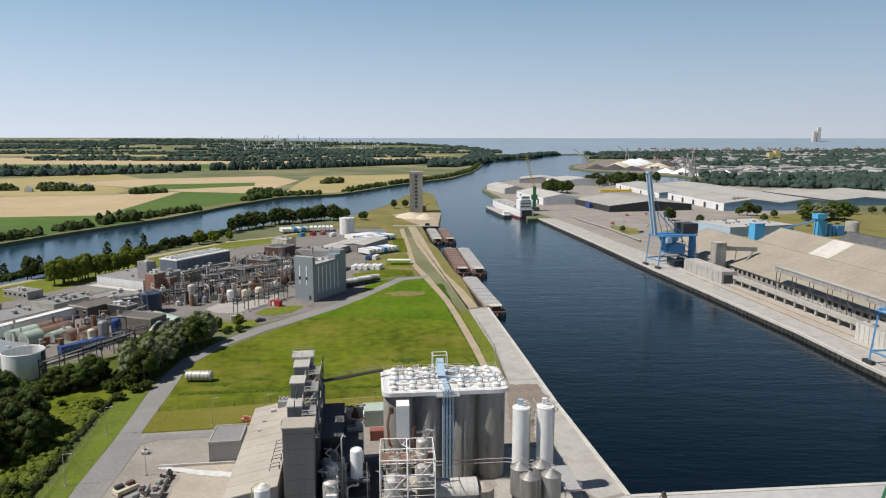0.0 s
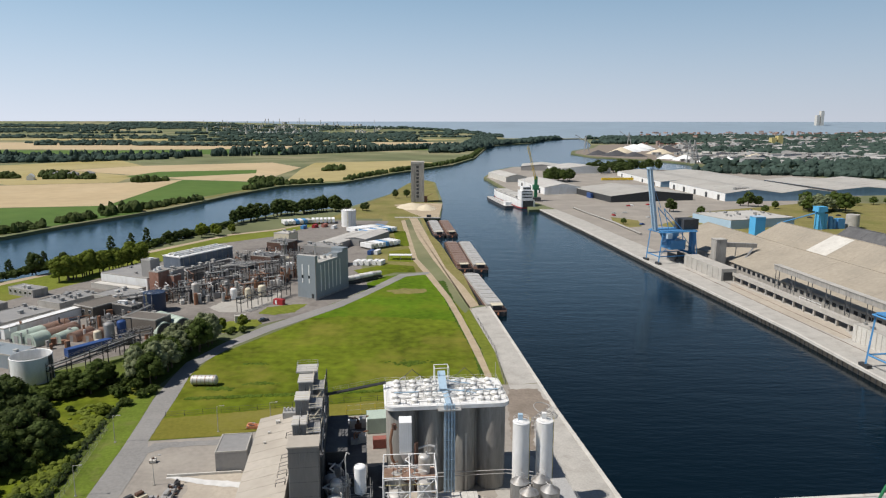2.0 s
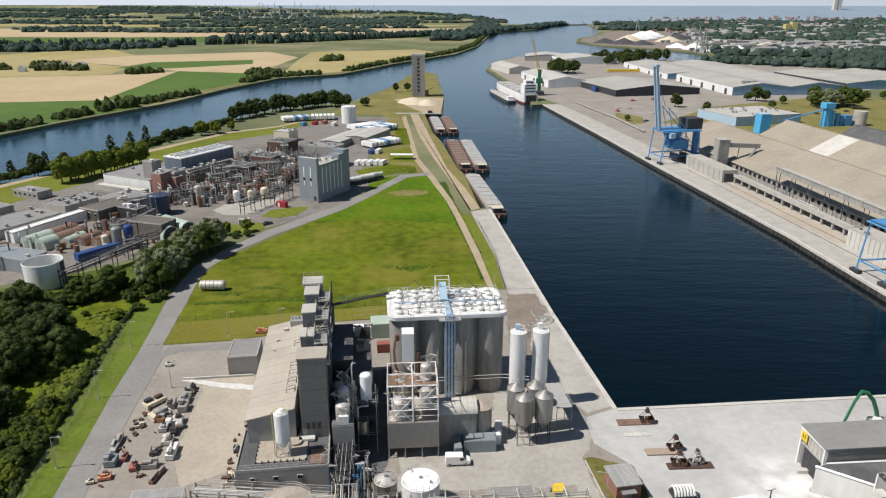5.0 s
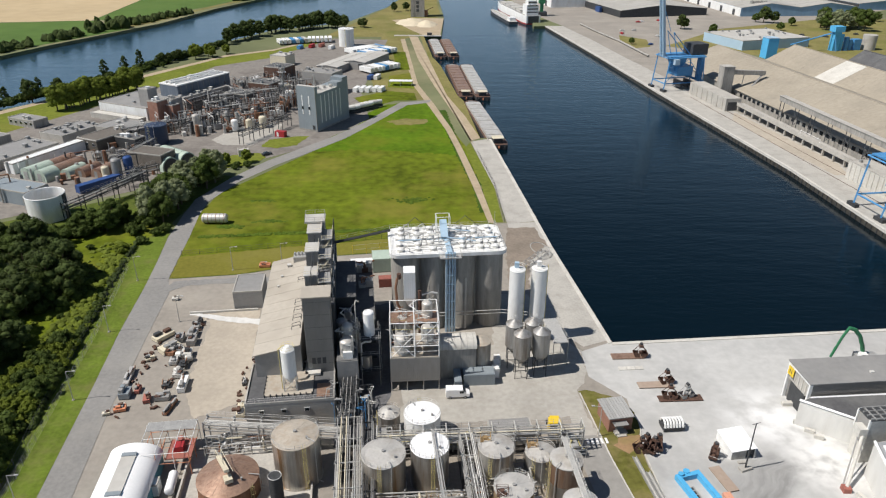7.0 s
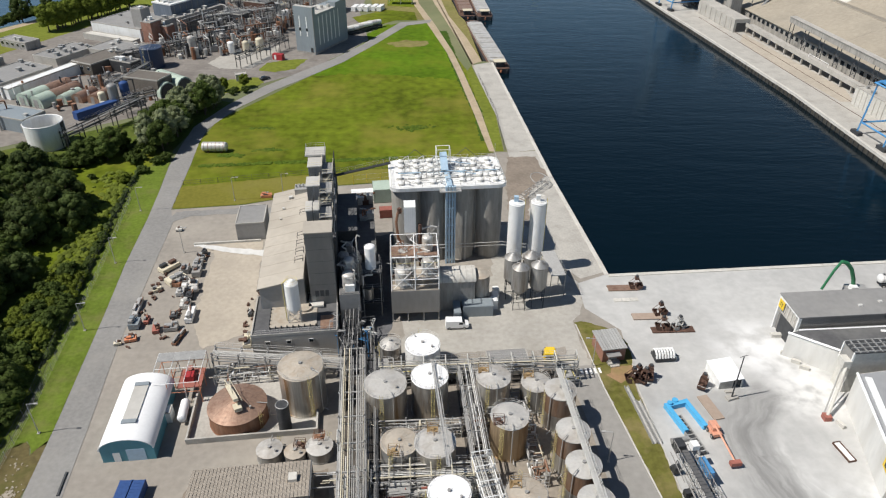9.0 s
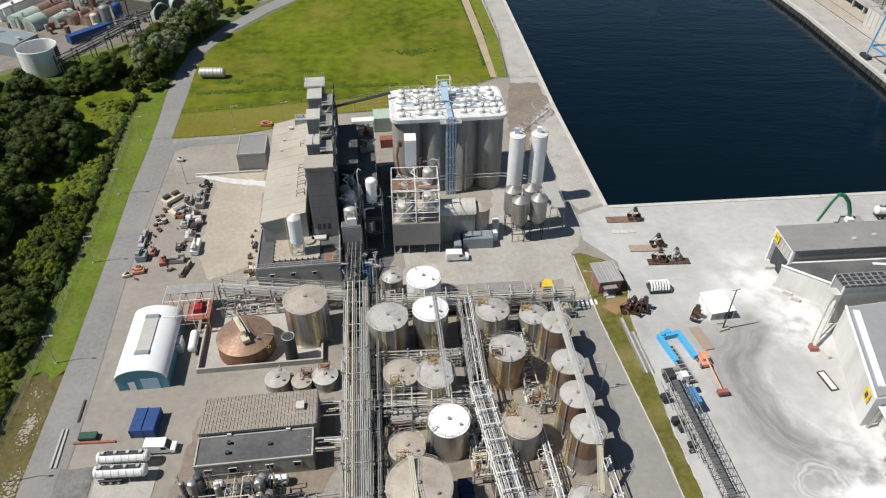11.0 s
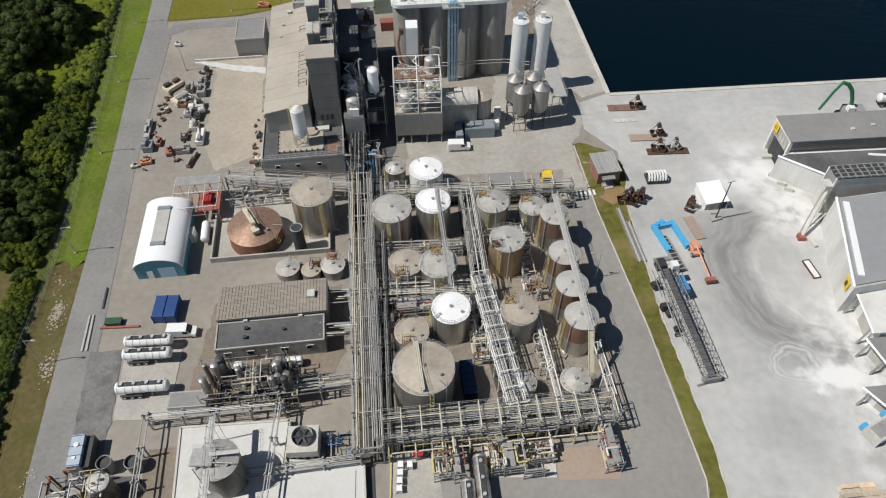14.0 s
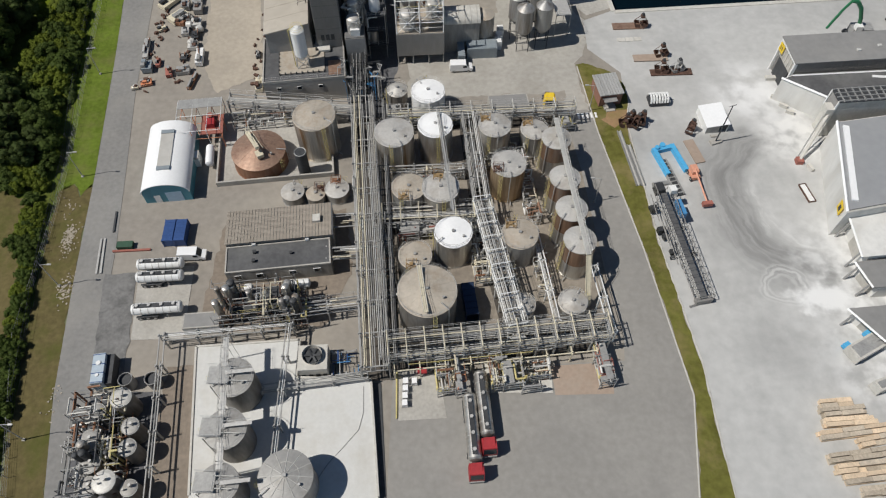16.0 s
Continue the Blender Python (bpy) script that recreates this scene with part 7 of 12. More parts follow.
pipe_tangle("distillation_unit", -41.0, 52.8, 14.5, 6.6, 7.0, 110, "dense distillation unit with columns and yellow railings", 21, vessels=1, columns=11, deck=False, mats=(FRAME_GREY, FRAME_DARK, YELLOW_RAIL, RUST, GALV, FRAME_DARK, RUST_DARK))
pipe_tangle("distillation_unit", -34.0, 52.0, 9.5, 6.0, 8.0, 60, "tall brown-railed end of the distillation unit", 33, vessels=0, columns=5, deck=False, mats=(CREAM, YELLOW_RAIL, FRAME_DARK, RUST, FRAME_GREY, RUST_DARK))
for x, y, w, d, z in ((-38, 54.5, 8, 4.5, 3.2), (-31.5, 54.5, 5.5, 4.5, 5.2)):
    dk_ = thing("grating_deck", "dark open grating deck in the distillation unit", "deck", x, y, 0.06, SITE, group="grating decks")
    part("grating", Geo().box(0, 0, z, w, d, z + 0.08), FRAME_DARK, dk_)
    for cx in (0.1, w - 0.1):
        for cy in (0.1, d - 0.1):
            part("post", Geo().box(cx - 0.08, cy - 0.08, 0, cx + 0.08, cy + 0.08, z), FRAME_DARK, dk_)
    rail(dk_, [(0, 0, z + 0.08), (w, 0, z + 0.08), (w, d, z + 0.08)], mat_=YELLOW_RAIL)
pipe_tangle("reactor_row", -58.6, 22.5, 5.0, 17, 6.4, 120, "row of small reactors with rusty pipework", 22, vessels=0, columns=3, rz=9, deck=False, far=True, mats=(GALV_PALE, GALV, FRAME_GREY, RUST, FRAME_DARK))
pipe_tangle("pipe_manifold", -52.6, 20.5, 3.4, 19, 6.8, 110, "yellow-brown pipe manifold beside the reactors", 23, vessels=0, columns=2, rz=9, deck=False, far=True, mats=(YELLOW_RAIL, RUST, CREAM, GALV, FRAME_DARK))
pipe_tangle("pump_station", 9.5, 41.6, 3.6, 4.6, 4.2, 26, "truck loading pump station", 24, vessels=0, columns=0, mats=(GALV, GALV_PALE, YELLOW_RAIL), far=True)
pipe_tangle("pump_station", 1.6, 40.4, 1.8, 6.8, 4.6, 22, "orange-brown loading stair and pipes", 25, vessels=0, columns=0, mats=(ORANGE, RUST, GALV, CREAM), far=True)
pipe_tangle("pump_station", 25.8, 42.2, 2.6, 9.2, 4.6, 30, "red-decked valve station by the road", 26, vessels=0, columns=0, mats=(RED_BROWN, GALV, YELLOW_RAIL, GALV_PALE), far=True)
pipe_tangle("pump_station", 12.6, 41.2, 3.4, 5.0, 3.2, 20, "open valve frame on the loading slab", 27, vessels=0, columns=0, deck=False, far=True)
pipe_tangle("pump_station", -12.6, 99, 3, 6, 4.5, 20, "valve group behind the steel tank", 28, vessels=0, columns=0, far=True)
pipe_tangle("pump_station", 5.5, 84, 2.2, 12, 4.6, 30, "valve group between tanks", 29, vessels=0, columns=0, mats=(GALV, RUST, GALV_PALE, FRAME_GREY), far=True)
pipe_tangle("pump_station", -9, 100.5, 14, 3.2, 3.4, 34, "pump row north of the tank farm", 30, vessels=0, columns=0, far=True)
pipe_tangle("pump_station", -9.5, 72, 8, 2.6, 3.8, 26, "pump row between tank rows", 31, vessels=0, columns=0, mats=(GALV, RED_BROWN, GALV_PALE), far=True)
pipe_tangle("pump_station", 24.5, 100.5, 3.0, 4.0, 3.6, 16, "pale pump group by the road", 32, vessels=0, columns=0, far=True)

for x, y, w, d, h, n, sd, lb_ in ((-12.2, 58, 3.2, 16, 3.6, 44, 201, "dense pipe and valve group beside the main rack"), (5.2, 62, 3.4, 14, 4.4, 50, 202, "dense pale pipework between the tanks"), (15.6, 76, 2.6, 22, 4.0, 52, 203, "brown valve pipework between tank rows"),
                                  (-8.5, 86, 12, 1.8, 3.4, 34, 204, "pale pipe manifold between tank rows"), (7.4, 90, 9, 1.8, 3.2, 26, 205, "rusty valve manifold between tanks"), (10.4, 62, 2.6, 12, 3.2, 30, 206, "thin pipework beside the low tanks"), (16.8, 60, 3.0, 10, 3.0, 26, 207, "thin pipework beside the low tanks"), (-46, 100.5, 22, 2.4, 3.6, 40, 208, "pipes and valves north of the tank bund")):
    pipe_tangle("pump_station", x, y, w, d, h, n, lb_, sd, vessels=0, columns=0, deck=False, far=True, mats=(GALV_PALE, WHITE, GALV, CREAM, RUST, FRAME_GREY))

for x, y, w, d, h, n, sd in ((-1.6, 40.6, 3.0, 5.6, 4.2, 42, 221), (7.4, 41.4, 2.4, 5.4, 4.4, 44, 222), (13.6, 43.4, 4.0, 3.0, 3.2, 24, 223), (1.2, 46.2, 8.0, 1.6, 4.2, 36, 225)):
    pipe_tangle("pump_station", x, y, w, d, h, n, "dense loading pipework with cream and rusty valves", sd, vessels=0, columns=0, deck=False, far=True, mats=(CREAM, YELLOW_RAIL, GALV, RUST, FRAME_GREY, GALV_PALE))


# ---- white bund in the south-west ----
wb = thing("white_lined_bund", "raised white-lined basin cover with concrete edge", "bund", 0, 0, 0.05)
part("cover", Geo().prism([(-44, 49.2), (-26, 50.6), (-25.8, 43.6), (-13.0, 43.2), (-10.7, 24), (-8.5, 0), (-38, 0), (-40.2, 24)][::-1], 0, 1.25), LINER, wb, "white liner sheet")
for p, q in (((-44, 49.2), (-26, 50.6)), ((-44, 49.2), (-40.2, 24)), ((-13.0, 43.2), (-10.7, 24)), ((-26, 50.6), (-25.8, 43.6)), ((-25.8, 43.6), (-13, 43.2))):
    a, b = Vector((*p, 0)), Vector((*q, 0))
    c = (a + b) / 2
    part("edge", Geo().obox((c.x, c.y, 0.7), ((b - a).length, 0.35, 1.5), math.degrees(math.atan2(b.y - a.y, b.x - a.x))), CONCRETE_LIGHT, wb)
part("hose", Geo().path([(-22, 24, 1.3), (-19, 29, 1.3), (-16.5, 32, 1.3), (-14.5, 34.5, 1.3), (-13.9, 37.5, 1.3), (-14.2, 42, 1.3)], 0.05, 5), FRAME_GREY, wb, "grey hose")
part("gutter", Geo().prism([(-12.7, 43.2), (-11.4, 43.2), (-7.2, 0), (-8.5, 0)][::-1], 0, 0.12), FRAME_DARK, wb, "black drain gutter")
part("trench", Geo().box(-12.4, 24, 0, -11.2, 25, 0.05), FRAME_DARK, wb)
cw = thing("bund_catwalk", "galvanised catwalk beside the bund tanks", "catwalk", -36.9, 47, 1.2, 7)
for k in range(8):
    for x in (0, 1.0):
        part("post", Geo().beam((x, -k * 4, 0), (x, -k * 4, 8.4), 0.07), GALV, cw)
part("deck", Geo().box(0, -30, 7.5, 1.0, 0.5, 7.6), GALV, cw)
rail(cw, [(0, 0.5, 7.6), (0, -30, 7.6)])
rail(cw, [(1, 0.5, 7.6), (1, -30, 7.6)])
for k in range(4):
    part("roof_bridge", Geo().box(1.0, -6.6 - k * 8.6, 8.6, 5.4, -6.0 - k * 8.6, 8.7).beam((1, -6.0 - k * 8.6, 9.6), (5.4, -6.0 - k * 8.6, 9.6), 0.05), GALV, cw)

ct = thing("cooling_tower", "pale cooling tower cell with a round fan opening", "cooling tower", -25.3, 43.9, 0.06, 4)
part("casing", Geo().box(0, 0, 0.3, 5.0, 4.6, 3.4), CONCRETE_LIGHT, ct, "pale casing")
part("fan_ring", Geo().cyl(2.5, 2.5, 3.4, 4.2, 1.55, 1.7, n=24, cap=False), CONCRETE, ct)
part("fan_mouth", Geo().cyl(2.5, 2.5, 3.42, 3.5, 1.5, n=24), FRAME_DARK, ct)
for k in range(6):
    a = k * math.pi / 3
    part("fan_blade", Geo().obox((2.5 + 0.75 * math.cos(a), 2.5 + 0.75 * math.sin(a), 3.8), (1.3, 0.35, 0.06), math.degrees(a), 12), FRAME_DARK, ct)
for x in (0.8, 2.0, 3.2, 4.4):
    part("louvre", Geo().box(x - 0.35, -0.05, 0.6, x + 0.35, 0.0, 1.5), FRAME_DARK, ct)
pipe_tangle("chiller_skid", -19.8, 43.6, 4.6, 4.4, 2.2, 22, "chiller skid with blue pipes beside the cooling tower", 41, vessels=0, columns=0, deck=False, mats=(BLUE, BLUE_DEEP, GALV, FRAME_DARK))
bs = thing("blue_vent_box", "pale blue-white container tank with dark side", "container", -59.6, 41.4, 0.1, 8)
part("body", Geo().box(0, 0, 0.2, 2.0, 5.4, 3.4), BLUE_GREY, bs)
for y in (0.15, 1.8, 3.4, 5.2):
    part("rib", Geo().box(-0.04, y - 0.06, 0.2, 2.04, y + 0.06, 3.44), BLUE_DEEP, bs)
part("lid", Geo().cyl(1.0, 3.6, 3.4, 3.6, 0.4, n=14).cyl(1.0, 1.4, 3.4, 3.55, 0.3, n=12), WHITE, bs)
part("side_panel", Geo().box(2.04, 0, 0.2, 3.2, 5.4, 2.6), FRAME_DARK, bs)
part("side_stair", Geo().beam((0.2, -0.2, 3.2), (1.6, -1.8, 0.1), 0.08).beam((0.8, -0.2, 3.2), (2.2, -1.8, 0.1), 0.08), GALV, bs)
for x, y in ((-54.3, 42.6), (-49.9, 42.8)):
    t = thing("open_top_tank", "small open-topped dark tank", "tank", x, y, 0.06, group="open dark tanks")
    part("shell", Geo().cyl(0, 0, 0, 2.6, 1.2, n=20, cap=False).cyl(0, 0, 0, 2.6, 1.12, n=20, cap=False), STEEL_DULL, t, smooth=True)
    part("liquid", Geo().cyl(0, 0, 1.9, 2.1, 1.12, n=20), FRAME_DARK, t)
    part("rim", Geo().ring(0, 0, 2.62, 1.16, 0.07, 20), GALV, t)
for x, y, r, h in ((-52.8, 38.3, 1.7, 5.4), (-56.6, 36.0, 1.6, 4.6), (-56.4, 31.6, 1.7, 4.6), (-55.4, 28.0, 1.6, 4.4), (-54.8, 24.5, 1.6, 4.2), (-52.0, 25.0, 1.8, 5.5), (-48.5, 24.4, 1.3, 4.2), (-50.4, 33.8, 1.4, 4.8), (-50.0, 30.4, 1.4, 4.8)):
    t = thing("reactor_vessel", "small weathered grey domed reactor vessel", "vessel", x, y, 0.06, group="reactor row")
    part("shell", Geo().cyl(0, 0, 0, h, r, n=22), STEEL_SOOT, t, smooth=True)
    part("dome", Geo().dome(0, 0, h, r, 0.22, 22, 4), GALV_PALE if h > 5 else WEATHERED_ROOF, t, smooth=True)
    part("rim", Geo().ring(0, 0, h, r, 0.07, 22), GALV_PALE, t)
    part("nozzle", Geo().cyl(0.3, 0.2, h + 0.4, h + 1.0, 0.25, n=10), GALV, t)
    part("nozzle", Geo().cyl(-0.6, -0.4, h + 0.3, h + 0.8, 0.15, n=8), GALV, t)


# ---- vehicles ----
def wheel(parent, x, y, r=0.5, w=0.35):
    wh = part("wheel", Geo().tube((x, y - w / 2, r), (x, y + w / 2, r), r, 14), FRAME_DARK, parent, "black tyre")
    part("rim", Geo().tube((x, y - w / 2 - 0.02, r), (x, y + w / 2 + 0.02, r), r * 0.5, 10), GALV, wh)


def tractor(parent, x, colour):
    """A truck's front end from x forwards."""
    cab = part("cab", Geo().add([(x, -1.22, 0.9), (x + 2.2, -1.22, 0.9), (x + 2.2, 1.22, 0.9), (x, 1.22, 0.9), (x, -1.15, 3.5), (x + 1.8, -1.15, 3.5), (x + 1.8, 1.15, 3.5), (x, 1.15, 3.5), (x + 2.25, -1.2, 2.0), (x + 2.25, 1.2, 2.0)],
                                [(4, 5, 6, 7), (0, 1, 8, 5, 4), (2, 3, 7, 6, 9), (3, 0, 4, 7), (1, 2, 9, 8), (8, 9, 6, 5), (3, 2, 1, 0)]), colour, parent, "painted cab")
    part("windscreen", Geo().add([(x + 2.27, -1.05, 2.1), (x + 2.27, 1.05, 2.1), (x + 1.9, 1.0, 3.3), (x + 1.9, -1.0, 3.3)], [(0, 1, 2, 3)]), GLASS_DARK, cab)
    part("roof_fairing", Geo().add([(x + 0.1, -1.0, 3.5), (x + 1.5, -0.9, 3.5), (x + 1.5, 0.9, 3.5), (x + 0.1, 1.0, 3.5), (x + 0.1, -0.9, 4.0), (x + 0.1, 0.9, 4.0)], [(0, 1, 4), (1, 2, 5, 4), (2, 3, 5), (3, 0, 4, 5)]), colour, cab)
    part("bumper", Geo().box(x + 2.1, -1.2, 0.4, x + 2.35, 1.2, 1.0), FRAME_GREY, cab)
    part("chassis", Geo().box(x - 3.2, -0.5, 0.7, x + 2.0, 0.5, 1.0), FRAME_DARK, parent)
    for wx in (x + 1.3, x - 2.0):
        for wy in (-1.0, 1.0):
            wheel(parent, wx, wy)


def tank_trailer(parent, x0, x1, shell, r=1.12, wheels=True):
    body = part("tank_body", Geo().capsule((x0 + 0.4, 0, 2.2), (x1 - 0.4, 0, 2.2), r, 20), shell, parent, "polished tank body", smooth=True)
    n = 6
    for k in range(n + 1):
        xx = x0 + 0.6 + (x1 - x0 - 1.2) * k / n
        part("band", Geo().tube((xx - 0.05, 0, 2.2), (xx + 0.05, 0, 2.2), r + 0.04, 20), GALV, body)
    part("top_walk", Geo().box(x0 + 0.8, -0.4, 2.2 + r, x1 - 0.8, 0.4, 2.28 + r), FRAME_DARK, body, "dark roof walkway")
    for k in range(4):
        xx = x0 + (x1 - x0) * (k + 0.6) / 4.2
        part("manlid", Geo().cyl(xx, 0, 2.2 + r, 2.55 + r, 0.3, n=12), GALV, body)
    part("frame", Geo().box(x0 + 0.3, -0.5, 0.95, x1 - 0.3, 0.5, 1.25), FRAME_DARK, parent)
    if wheels:
        for wx in (x0 + 1.2, x0 + 2.5, x0 + 3.8):
            for wy in (-1.0, 1.0):
                wheel(parent, wx, wy)
    part("mudguard", Geo().box(x0 + 0.6, -1.2, 1.05, x0 + 4.4, -0.8, 1.12).box(x0 + 0.6, 0.8, 1.05, x0 + 4.4, 1.2, 1.12), FRAME_DARK, parent)
    for y in (-0.7, 0.7):
        part("landing_leg", Geo().box(x1 - 3.2, y - 0.08, 0.0, x1 - 3.0, y + 0.08, 1.0), FRAME_GREY, parent)


for x, y, a in ((3.6, 40.4, -85.6), (5.5, 44.4, -84.6)):
    t = thing("tanker_truck", "red-cabbed road tanker with a polished silver tank at the loading bay", "truck", x, y, 0.12, a, group="tanker trucks")
    tank_trailer(t, 0, 11.2, STEEL)
    tractor(t, 11.8, RED)
for x, y, a, s in ((-57.9, 65.3, 4, 8.6), (-57.4, 62.6, 4, 8.6), (-56.6, 55.9, 5, 9.0)):
    t = thing("tank_trailer", "parked white tank trailer without a tractor", "trailer", x, y, 0.12, a, group="parked tank trailers")
    tank_trailer(t, 0, s, WHITE, 1.05)
yt = thing("yellow_tractor_unit", "bright yellow truck tractor unit on the road", "truck", 33.0 - 6, 107.4, 0.1, -95, group="")
yt.matrix_basis = pose(22.2, 112.0, 0.1, 0, 0, -90)
tractor(yt, 3.4, YELLOW)


def van(x, y, a, label):
    t = thing("delivery_van", label, "van", x, y, 0.08, a, group="white vans")
    sec = [(0, 0.45), (5.1, 0.45), (5.2, 1.1), (4.4, 1.3), (3.7, 2.25), (0.1, 2.35)]
    g = Geo()
    n = len(sec)
    g.add([(u, -0.95, w) for u, w in sec] + [(u, 0.95, w) for u, w in sec], [(i, (i + 1) % n, (i + 1) % n + n, i + n) for i in range(n)] + [tuple(range(n - 1, -1, -1)), tuple(range(n, 2 * n))])
    part("body", g, WHITE_CLEAN, t, "white body")
    part("windscreen", Geo().add([(4.42, -0.85, 1.33), (4.42, 0.85, 1.33), (3.76, 0.8, 2.2), (3.76, -0.8, 2.2)], [(0, 1, 2, 3)]), GLASS_DARK, t)
    part("side_glass", Geo().box(3.0, -0.97, 1.4, 3.9, 0.97, 2.0), GLASS_DARK, t)
    for wx in (0.9, 4.2):
        for wy in (-0.85, 0.85):
            wheel(t, wx, wy, 0.36, 0.22)


van(0.4, 119.6, 4, "white delivery van parked before the bunker")
van(-51.2, 68.3, 3, "white van parked beside the tank trailers")


def container(x, y, a, w, l, h, m_, label, z=0.06, group="", ribs=True):
    t = thing("shipping_container", label, "container", x, y, z, a, group=group)
    part("body", Geo().box(0, 0, 0.12, w, l, h), m_, t)
    if not ribs:
        return t
    for k in range(int(l / 0.6)):
        part("rib", Geo().box(-0.04, 0.2 + k * 0.6, 0.25, w + 0.04, 0.42 + k * 0.6, h - 0.12), m_, t)
    for cx in (0, w):
        for cy in (0, l):
            part("corner_post", Geo().box(cx - 0.08, cy - 0.08, 0, cx + 0.08, cy + 0.08, h + 0.03), m_, t)
    for k in range(1, int(l / 0.6)):
        part("roof_rib", Geo().box(0.1, k * 0.6 - 0.08, h, w - 0.1, k * 0.6 + 0.08, h + 0.04), m_, t)
    return t


container(-54.7, 70.8, 3, 2.0, 4.9, 2.1, BLUE_DEEP, "dark blue shipping container with ribbed roof", group="blue containers")
container(-52.5, 70.9, 3, 2.0, 4.9, 2.1, BLUE_DEEP, "dark blue shipping container with ribbed roof", group="blue containers")

bx = thing("blue_heat_exchanger", "dark blue skid unit beside the large tank", "skid", 3.4, 54.6, 0.08, 8)
part("body", Geo().box(0, 0, 0.2, 2.2, 6.6, 3.2), NAVY, bx)
for k in range(6):
    part("frame", Geo().box(-0.08, k * 1.28, 0, 2.28, k * 1.28 + 0.12, 3.3), NAVY, bx)
rp = thing("round_pit", "round black pit cover with rim", "cover", 3.9, 51.6, 0.08)
part("drum", Geo().cyl(0, 0, 0, 1.6, 1.15, n=20), FRAME_DARK, rp, smooth=True)
part("rim", Geo().ring(0, 0, 1.62, 1.15, 0.07, 20), GALV, rp)
for k in range(5):
    ib = thing("liquid_container", "white plastic liquid container in a cage", "container", -7.6 + (k // 4) * 1.5, 42.6 - (k % 4) * 1.3, 0.13, 4, group="liquid containers")
    part("bottle", Geo().box(0.06, 0.06, 0.2, 0.94, 1.04, 1.1), WHITE_CLEAN, ib)
    part("pallet", Geo().box(0, 0, 0, 1.0, 1.1, 0.16), FRAME_GREY, ib)
    part("cage", Geo().path([(0, 0, 0.2), (0, 0, 1.15), (1, 0, 1.15), (1, 0, 0.2), (1, 1.1, 0.2), (1, 1.1, 1.15), (0, 1.1, 1.15), (0, 1.1, 0.2)], 0.03, 4), GALV, ib)
yp = thing("yellow_barrier", "thin yellow barrier beam by the slab", "barrier", -8.6, 36.8, 0.12, 2)
part("beam", Geo().box(0, 0, 0, 0.25, 8.6, 0.3), YELLOW_RAIL, yp)
pt = thing("small_red_pump", "small red pump with a black drum", "pump", -5.2, 44.8, 0.12, 0)
part("base", Geo().box(0, 0, 0, 1.6, 1.0, 0.5), RED, pt)
part("drum", Geo().cyl(2.2, 0.6, 0, 1.2, 0.6, n=14), FRAME_DARK, pt)

# ---- brick hut, port yard ----
hut = thing("brick_substation", "small brick substation with a ribbed grey roof", "hut", 33.4, 108.2, 0.1, 10)
part("wall", Geo().box(0, 0, 0, 5.0, 6.0, 3.4), BRICK, hut)
for k in range(9):
    part("roof_sheet", Geo().box(-0.25 + k * 0.61, -0.3, 3.42, 0.28 + k * 0.61, 6.3, 3.6), GALV, hut)
part("roof_slab", Geo().box(-0.25, -0.3, 3.36, 5.25, 6.3, 3.44), ROOF_GREY, hut)
part("door", Geo().box(1.4, -0.07, 0, 3.2, 0, 2.4), FRAME_GREY, hut, "grey double door")
part("steps", Geo().box(1.0, -1.3, 0, 3.6, -0.1, 0.5).box(1.3, -1.9, 0, 3.3, -1.3, 0.25), CONCRETE, hut)
part("lean_to", Geo().box(0.6, -1.4, 2.4, 3.6, 0, 2.55), ROOF_GREY, hut)


def grab(x, y, a, m_, label):
    """A clamshell grab standing on its jaws, with its rods and head."""
    t = thing("clamshell_grab", label, "grab", x, y, 0.09, a, group="crane grabs")
    for s in (-1, 1):
        arc = [(s * (0.15 + 1.5 * math.sin(q)), 1.35 * (1 - math.cos(q)) * 0.9) for q in np.linspace(0.05, 1.7, 7)]
        n = len(arc)
        part("jaw", Geo().add([(u, -0.8, w) for u, w in arc] + [(u, 0.8, w) for u, w in arc] + [(s * 0.3, -0.8, 1.3), (s * 0.3, 0.8, 1.3)],
                              [(i, i + 1, i + 1 + n, i + n) for i in range(n - 1)] + [tuple(range(n)) + (2 * n,), tuple(range(2 * n - 1, n - 1, -1)) + (2 * n + 1,)]), m_, t)
        for yy in (-0.7, 0.7):
            part("rod", Geo().beam((s * 1.5, yy, 1.4), (s * 0.3, yy * 0.5, 3.0), 0.1), m_, t)
    part("head", Geo().box(-0.45, -0.5, 2.8, 0.45, 0.5, 3.4), m_, t)
    part("pulley", Geo().tube((0, -0.3, 3.6), (0, 0.3, 3.6), 0.35, 12), FRAME_DARK, t)
    part("beam", Geo().box(-0.3, -0.4, 1.1, 0.3, 0.4, 1.5), m_, t)


def skid(x, y, a, l, w, m_, label):
    t = thing("steel_deck_plate", label, "platform", x, y, 0.07, a, group="deck plates")
    part("plate", Geo().box(0, 0, 0.12, l, w, 0.3), m_, t)
    for yy in (0.1, w - 0.3):
        part("runner", Geo().box(0, yy, 0, l, yy + 0.2, 0.12), FRAME_DARK, t)


